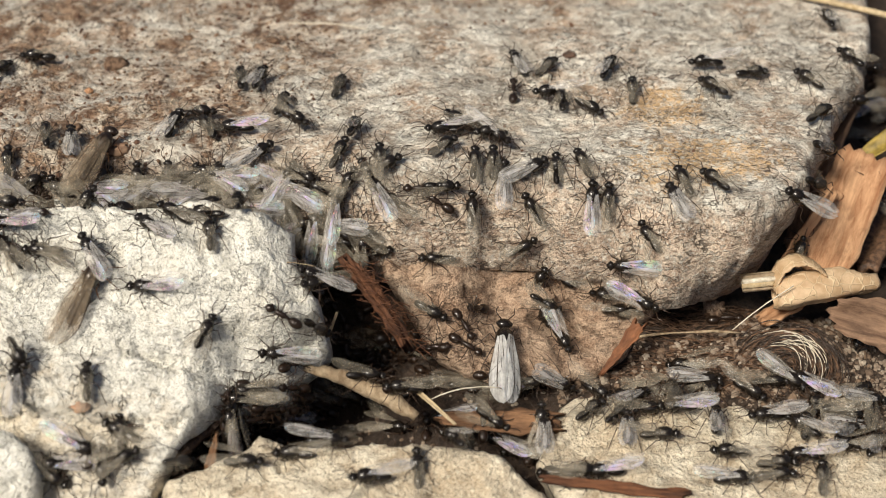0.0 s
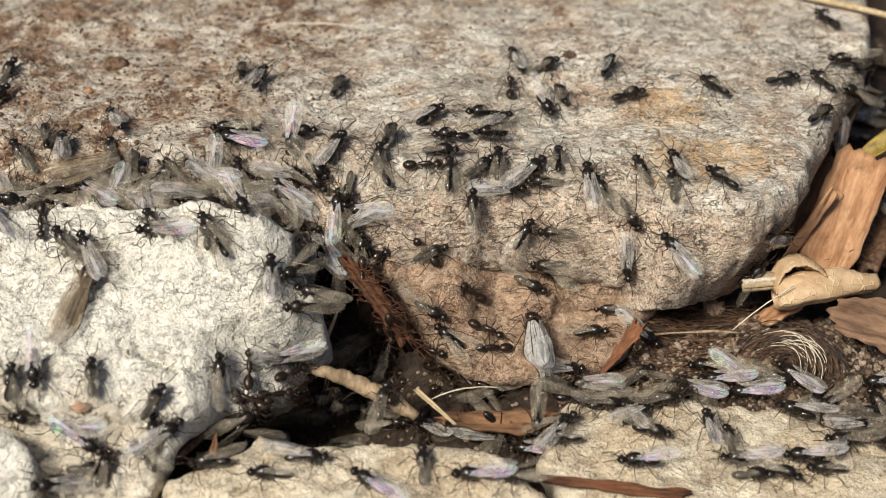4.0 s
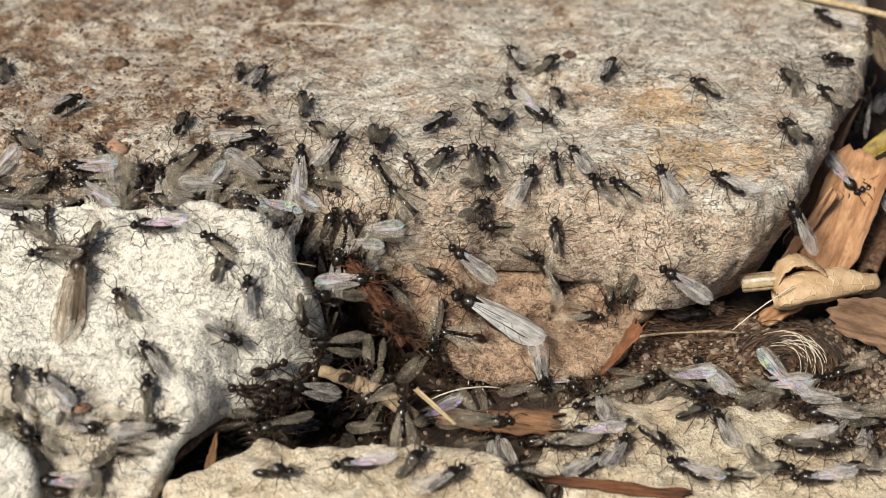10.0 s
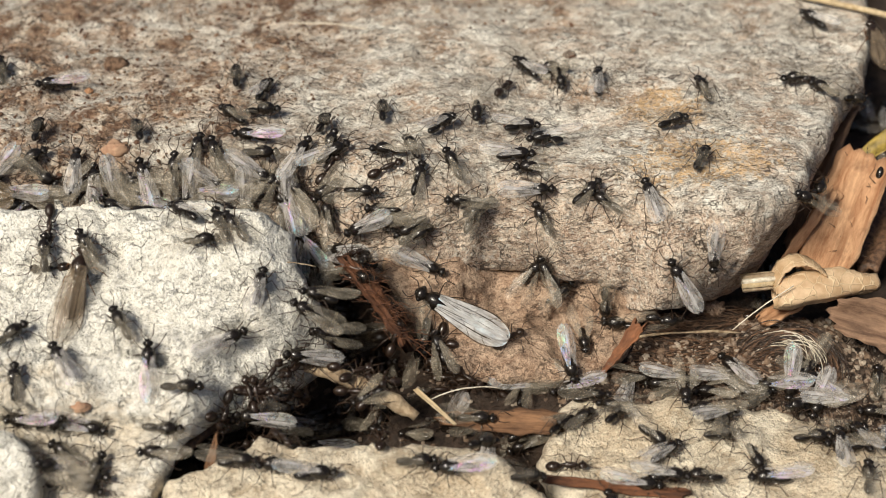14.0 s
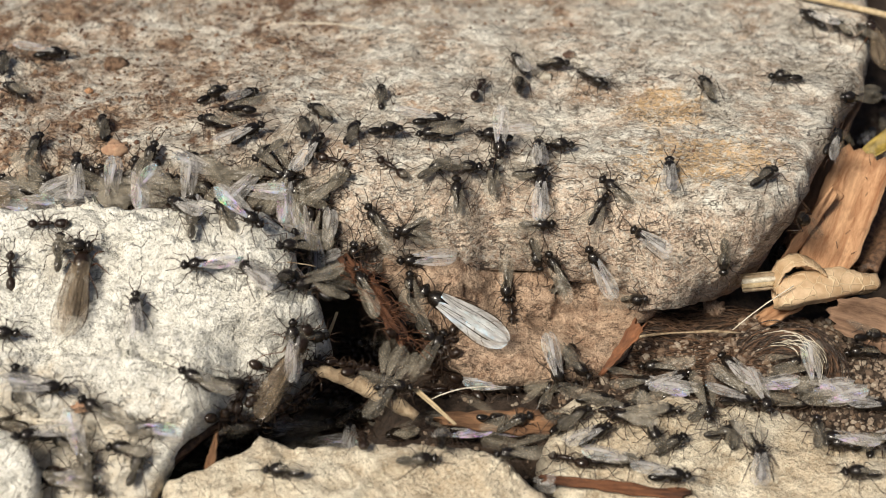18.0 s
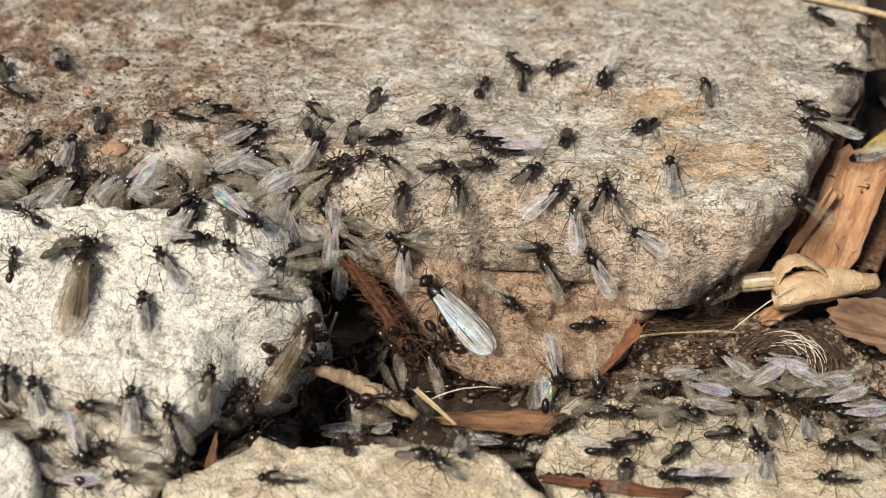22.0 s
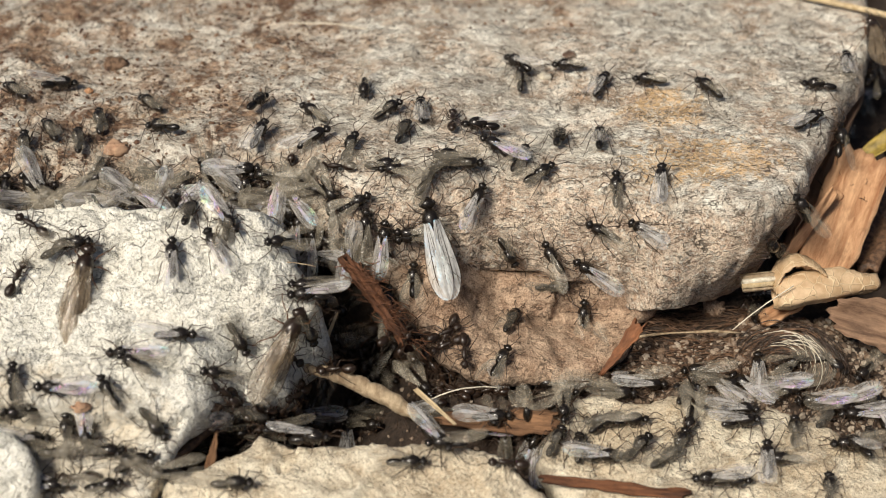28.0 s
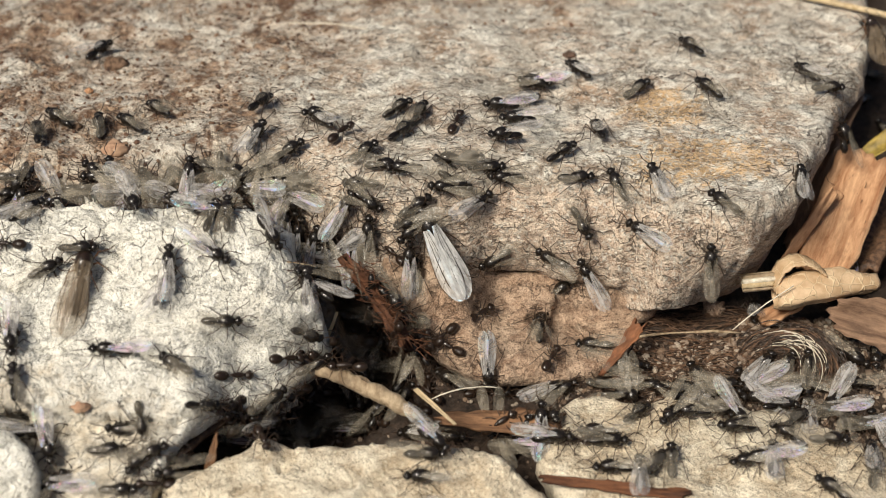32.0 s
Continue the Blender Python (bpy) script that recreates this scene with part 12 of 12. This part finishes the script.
    crawl(ants[326], [(0, -16.2, 1.4, -30.3, 152), (3.5, -15.4, 1.1, -31.2, -180), (6.5, -18.4, -6.9, -20.0, 128), (12.2, -20.6, -8.9, -16.7, 156), (16.5, -20.7, -6.9, -15.3, 168), (22.3, -20.5, -8.6, -15.8, 172), (28.1, -18.2, -6.7, -18.1, -160), (32, -18.1, -6.1, -18.4, -172)])
    crawl(ants[327], [(0, -4.0, 4.5, -22.9, 35), (3.8, -0.5, 1.8, -22.0, 48), (8.9, -0.5, 1.6, -20.6, -8), (13.4, -1.9, 3.1, -19.5, 0), (19.2, -0.4, 2.9, -18.9, -56), (23.6, -1.8, 3.0, -19.4, -104), (27.2, -0.4, 1.7, -21.9, -32), (31.2, -1.8, 3.2, -21.0, -108), (32, -0.4, 2.9, -18.9, -140)])
    crawl(ants[328], [(0, -8.6, 8.4, -31.5, 28), (5.8, -8.2, 8.0, -31.6, 16), (10.8, -8.7, -6.0, -16.2, 96), (15.4, -7.2, 8.5, -30.2, 92), (21.1, -9.6, 10.9, -29.4, 56), (25.2, -10.4, 10.8, -29.6, -12), (29.6, -4.7, -0.2, -15.7, -36), (32, -7.8, 10.8, -28.8, 48)])
    crawl(ants[329], [(0, -19.2, 0.5, -29.7, 28), (4, -16.0, 2.8, -28.9, 80), (7.6, -13.3, -5.3, -16.3, 112), (11, -10.1, 9.2, -31.1, 112), (14.8, -11.2, 10.0, -30.2, 136), (20.8, -8.3, 9.5, -30.3, 104), (25.5, -11.2, 10.2, -30.0, 108), (31.3, -10.4, 10.4, -30.0, 108), (32, -11.8, 11.4, -28.8, 108)])
    crawl(ants[330], [(0, -13.2, 10.4, -28.6, -20), (5.5, -14.2, 9.2, -27.6, -60), (11.3, -9.0, 10.8, -29.5, -48), (17, -8.9, 10.2, -30.0, -92), (21.2, -7.3, 10.8, -28.4, -44), (26.4, -3.5, 0.1, -16.8, -28), (29.8, -4.6, -0.2, -15.8, 76), (32, -6.9, 10.7, -28.2, -76)])
    crawl(ants[331], [(0, -5.1, 0.7, -27.1, 0), (3.8, -1.4, -2.3, -24.6, 68), (7.9, -0.3, -1.6, -24.4, 0), (12.3, -0.4, -3.0, -24.8, 4), (15.7, -0.2, -1.3, -24.4, 0), (20.6, -2.1, 2.1, -25.1, 80), (24.9, -0.4, 1.9, -22.2, 64), (29.9, -6.7, 7.5, -30.3, -32), (32, -7.5, 8.2, -30.8, -16)])
    crawl(ants[332], [(0, -9.2, 4.4, -33.8, 140), (3.9, -9.0, 3.7, -33.8, 104), (8.2, -4.7, -10.2, -17.2, 92), (12.5, -3.6, -9.3, -17.0, 168), (17.3, -12.5, 2.7, -32.8, 160), (21.3, -12.4, 2.9, -32.8, -172), (24.8, -11.9, 3.3, -33.3, -140), (30, -9.2, 4.9, -33.8, -152), (32, -11.7, 3.4, -33.4, -96)])
    crawl(ants[333], [(0, -18.1, -0.0, -31.1, -180), (5, -18.1, 0.6, -30.3, -92), (9, -18.4, -6.8, -17.6, -28), (14.4, -18.1, -6.2, -18.5, 0), (20.2, -18.2, -6.9, -18.5, 8), (23.8, -17.6, -5.2, -19.7, 100), (28.8, -17.9, -5.7, -19.1, 80), (32, -17.3, 2.1, -28.9, 44)])
    crawl(ants[334], [(0, -25.1, -4.6, -27.0, -20), (5.9, -22.1, -2.5, -31.0, 8), (10.1, -18.7, -1.6, -32.5, 8), (13.6, -16.4, 0.4, -31.4, 20), (17.1, -16.4, -0.3, -32.2, -4), (21.5, -16.3, -0.8, -32.9, -68), (25.6, -16.9, -1.3, -33.0, -100), (31.5, -17.0, -1.3, -33.0, -144), (32, -17.0, -1.3, -33.0, -120)])
    crawl(ants[335], [(0, -20.3, -8.3, -19.2, -72), (3.5, -18.5, 0.2, -30.5, -40), (9.3, -21.3, -9.3, -16.6, -36), (13, -21.2, -8.5, -15.5, 4), (18.3, -21.3, -8.4, -15.6, 52), (23.3, -23.1, -9.2, -15.6, 104), (27.5, -20.9, -7.9, -20.1, 92), (32, -23.7, -10.5, -16.9, 108)])
    crawl(ants[336], [(0, -18.1, 1.0, -29.8, 28), (5, -19.1, -0.1, -30.4, 0), (9.8, -22.2, -4.3, -26.2, 76), (14, -17.8, -1.2, -32.7, 32), (17.3, -16.9, 0.3, -31.3, 48), (20.4, -19.4, -0.2, -30.5, 84), (25.4, -23.5, -1.9, -29.5, 76), (29.8, -21.0, -2.1, -31.5, 96), (32, -19.7, -0.2, -30.5, 108)])
    crawl(ants[337], [(0, -22.7, -9.9, -17.5, 164), (6, -23.6, -9.3, -15.5, -160), (9.7, -23.3, -8.8, -14.9, 152), (13.5, -22.0, -8.5, -15.2, 104), (18.6, -23.5, -8.5, -15.2, 72), (22.2, -21.9, -8.9, -15.4, 64), (27.7, -20.0, -6.6, -21.3, 60), (31.9, -20.9, -1.4, -31.0, 40), (32, -20.3, -0.6, -30.6, 8)])
    crawl(ants[338], [(0, 4.7, -0.0, -24.8, -32), (3.2, 3.3, 0.0, -24.6, -44), (6.5, 0.5, 1.3, -24.5, -56), (11.6, 0.5, 1.6, -24.5, -64), (15.9, 3.6, -0.7, -21.7, -32), (19, 4.6, -0.4, -24.8, -8), (24.3, 5.7, -1.0, -25.1, 16), (27.6, 5.9, -0.7, -25.1, 16), (30.9, 7.0, -0.7, -25.1, 8), (32, 5.3, -0.9, -25.0, 12)])
    crawl(ants[339], [(0, 10.7, -1.3, -21.4, -4), (5.3, 14.5, -1.0, -22.3, -24), (10.5, 15.4, 0.0, -23.8, 4), (15.8, 15.4, -0.4, -24.0, 4), (20.2, 13.5, -1.0, -24.2, -24), (23.9, 11.6, -0.8, -24.5, -76), (27.8, 10.3, -1.2, -24.6, -68), (32, 7.1, -0.9, -25.0, -32)])
    crawl(ants[340], [(0, 10.1, -0.9, -24.6, -4), (4.2, 11.5, -0.1, -24.6, 0), (8.9, 11.4, -1.3, -24.5, 8), (14.1, 10.3, -1.2, -24.6, 72), (18.1, 13.4, -1.5, -24.1, 56), (22.8, 11.2, 0.0, -24.7, 72), (26.5, 15.0, -0.5, -24.0, 52), (29.7, 15.3, -1.6, -24.0, 80), (32, 15.3, -1.4, -24.0, 28)])
    crawl(ants[341], [(0, 14.4, -1.0, -22.0, -32), (4.7, 12.4, -0.9, -21.4, -84), (9.9, 12.1, -0.9, -21.5, -76), (13.7, 15.5, -0.3, -21.5, -76), (18.8, 13.9, -0.9, -21.3, -72), (24.4, 9.7, -0.8, -21.0, -64), (30.1, 8.1, 0.0, -24.6, -72), (32, 5.8, -0.9, -21.3, -88)])
    crawl(ants[342], [(0, 6.6, -1.3, -21.1, -4), (4.3, 4.8, -0.1, -24.8, -12), (9.1, 0.5, 1.5, -24.5, 16), (14.9, 0.4, 2.3, -24.5, -4), (19.4, 0.4, 2.3, -24.5, -4), (24.1, 1.5, 2.1, -24.4, -48), (27.6, 0.4, 2.3, -24.5, -56), (32, 1.6, 2.0, -24.4, -16)])
    crawl(ants[343], [(0, -17.2, 16.4, -11.4, 32), (4.9, -19.6, 17.0, -12.8, 24), (8.6, -19.6, 8.2, -4.5, 68), (13.6, -20.7, 17.0, -13.0, 16), (17.5, -22.6, 7.0, -2.8, -40), (23.2, -22.2, 7.5, -2.2, -8), (26.9, -23.6, 6.7, -3.2, -32), (30.7, -25.2, 6.9, -3.3, -52), (32, -26.7, 8.3, -3.2, -8)])
    crawl(ants[344], [(0, -16.7, 18.8, -6.9, 0), (3.2, -20.2, 19.1, -8.2, -28), (8.2, -21.4, 19.0, -7.8, -16), (13.5, -20.9, 19.4, -7.4, 0), (19.3, -18.8, 19.0, -8.0, 8), (23.5, -18.3, 18.7, -8.1, -12), (29.2, -13.4, 16.7, -7.0, -56), (32, -18.5, 17.9, -9.5, -84)])
    crawl(ants[345], [(0, -28.7, 8.2, -3.6, 172), (4.4, -27.6, 7.0, -3.5, 136), (9.7, -23.7, 9.5, -2.7, 132), (15.1, -26.3, 7.5, -3.3, 112), (19, -30.5, 7.3, -3.4, 88), (24.4, -30.8, 9.8, -3.1, 48), (29.5, -30.3, 8.5, -3.4, 84), (32, -27.4, 8.5, -3.1, 76)])
    crawl(ants[346], [(0, -16.4, 19.1, -6.4, -28), (5.9, -14.3, 19.3, -4.7, -60), (10.7, -13.8, 18.0, -5.7, -72), (15.2, -14.6, 17.1, -7.2, -144), (19.4, -17.3, 18.8, -7.3, -120), (23.9, -18.9, 20.6, -6.0, -120), (28.7, -17.0, 19.2, -6.6, -116), (32, -19.8, 19.3, -7.8, 0)])
    crawl(ants[347], [(0, -18.9, 19.1, -7.9, 152), (3.9, -20.8, 18.7, -8.7, 148), (9.6, -22.7, 17.9, -9.3, 168), (13.2, -20.7, 18.4, -9.2, 128), (17.6, -19.9, 18.3, -9.6, 88), (22.5, -19.6, 17.9, -10.5, 112), (27.3, -18.9, 18.5, -8.8, 136), (32, -19.2, 18.7, -8.7, 164)])
    crawl(ants[348], [(0, -19.8, 19.5, -7.5, 28), (3.6, -17.4, 18.6, -7.6, 36), (7.1, -16.1, 20.1, -5.2, 24), (12.3, -18.8, 20.5, -6.0, 32), (15.3, -13.4, 18.9, -4.5, 52), (19.1, -13.3, 19.4, -4.2, -24), (23.7, -13.3, 19.4, -4.2, 12), (28.5, -19.5, 20.5, -6.2, 76), (31.7, -18.6, 20.3, -6.2, 52), (32, -19.0, 19.6, -7.1, 32)])
    crawl(ants[349], [(0, -24.7, 17.9, -9.8, -28), (4.4, -29.3, 18.4, -8.2, -12), (9.5, -30.7, 18.2, -8.8, -40), (13, -29.1, 18.0, -9.1, -64), (17.1, -26.5, 18.5, -8.5, -56), (21.5, -23.6, 17.7, -9.7, -76), (26, -20.3, 17.7, -10.8, -80), (29.3, -13.5, 15.4, -8.9, -96), (32, -13.5, 14.4, -10.9, -124)])
    crawl(ants[350], [(0, -29.9, 18.7, -7.9, 28), (3, -27.6, 19.0, -7.4, -32), (7.5, -27.9, 19.0, -7.3, -4), (13.4, -28.3, 19.0, -7.4, -32), (18.5, -28.8, 19.9, -6.2, -20), (24.1, -29.5, 18.7, -7.9, -32), (27.6, -30.2, 19.1, -7.4, 48), (32, -32.1, 19.8, -6.1, 88)])
    crawl(ants[351], [(0, -17.2, 16.3, -11.6, 32), (4.3, -19.6, 17.0, -12.8, 48), (7.5, -13.5, 14.9, -9.6, 56), (11.6, -13.5, 14.8, -9.8, 64), (15.8, -13.9, 15.7, -8.7, 100), (19.1, -16.1, 16.3, -10.1, 72), (23.9, -20.6, 17.2, -11.8, 108), (29.8, -21.5, 18.3, -8.8, 80), (32, -18.6, 18.9, -7.9, 156)])
    crawl(ants[352], [(0, -28.3, 19.6, -6.6, 92), (5, -25.7, 20.1, -6.2, 100), (8.8, -23.9, 19.6, -6.8, 48), (14, -21.8, 19.4, -7.1, 56), (19.9, -21.2, 19.4, -7.4, 52), (24.8, -21.6, 18.6, -8.2, 24), (29.2, -20.4, 18.5, -9.2, 56), (32, -22.8, 20.2, -5.9, 92)])
    crawl(ants[353], [(0, -54.0, 17.3, -7.4, 88), (3.5, -52.4, 17.0, -7.9, 76), (7.9, -54.9, 18.4, -6.0, 128), (13.4, -56.2, 18.6, -6.1, -132), (16.5, -56.4, 16.9, -8.5, -168), (21.1, -56.4, 16.8, -8.7, 172), (25.3, -56.4, 16.8, -8.7, 140), (29.7, -55.6, 16.6, -8.5, 100), (32, -52.9, 17.2, -7.6, 72)])
    crawl(ants[354], [(0, -51.4, 18.3, -6.3, 32), (3.6, -48.5, 17.8, -6.9, 32), (6.9, -48.5, 17.8, -6.9, 16), (9.9, -49.6, 18.6, -6.2, 40), (13.3, -50.9, 18.3, -6.3, 0), (17, -49.7, 18.6, -6.2, -36), (23, -52.0, 18.4, -6.1, -20), (26.8, -49.6, 17.4, -7.6, 48), (32, -52.8, 16.6, -8.5, 64)])
    crawl(ants[355], [(0, -36.0, 19.1, -7.3, 32), (5.2, -35.1, 17.7, -9.8, -20), (9.7, -36.0, 17.5, -9.5, 40), (14, -37.4, 17.6, -8.8, 68), (18.6, -36.7, 17.4, -9.4, 32), (22.2, -35.1, 17.7, -9.8, -32), (27.8, -38.3, 14.4, -6.2, 15), (31.9, -38.2, 14.4, -6.2, -14), (32, -38.0, 18.4, -7.7, -32)])
    crawl(ants[356], [(0, -44.9, 17.3, -7.9, -4), (3.6, -42.1, 17.4, -8.0, 12), (8.5, -42.9, 18.1, -6.9, 44), (12.8, -44.3, 18.1, -6.9, 56), (17.5, -42.7, 18.8, -6.3, 112), (22.9, -42.4, 18.8, -6.3, 72), (28.3, -43.5, 18.6, -6.2, 36), (32, -43.9, 17.3, -7.7, 16)])
    crawl(ants[357], [(0, -42.3, 11.4, -3.3, 56), (5.2, -42.2, 18.8, -6.4, 56), (10.3, -40.3, 18.6, -7.0, 88), (14.8, -39.2, 19.1, -6.7, 172), (20.2, -39.3, 19.1, -6.6, -144), (25.6, -44.7, 18.3, -6.7, -116), (30.3, -43.9, 18.7, -6.1, -96), (32, -47.4, 13.8, -5.6, -144)])
    crawl(ants[358], [(0, -42.0, 17.6, -7.8, 92), (3.5, -45.0, 17.4, -7.6, 112), (8, -42.2, 18.0, -7.3, 120), (12.6, -43.0, 18.7, -6.3, 128), (17, -40.3, 18.5, -7.1, 160), (20.8, -37.0, 17.9, -8.5, -180), (26.3, -39.0, 17.8, -8.2, -152), (30.9, -38.2, 18.4, -7.7, -172), (32, -35.4, 18.9, -7.8, -112)])
    crawl(ants[359], [(0, -42.6, 17.9, -7.2, 92), (3.5, -44.4, 17.5, -7.7, 108), (8.5, -42.9, 18.1, -6.9, 80), (13.1, -43.8, 18.6, -6.2, 96), (16.3, -41.4, 19.0, -6.4, 48), (19.3, -45.4, 18.7, -6.1, 32), (23.7, -46.7, 18.2, -6.4, 56), (26.8, -46.1, 16.5, -8.5, 40), (32, -45.0, 17.2, -7.9, 92)])
    crawl(ants[360], [(0, -51.1, 16.7, -8.4, -32), (5.7, -54.1, 16.5, -8.5, -64), (9.1, -56.4, 16.8, -8.6, -56), (14.7, -56.4, 16.8, -8.7, -68), (19.1, -51.8, 16.6, -8.6, -32), (24, -56.4, 17.2, -8.0, -40), (28, -56.2, 18.4, -6.3, -56), (32, -53.3, 18.0, -6.4, -112)])


motions()
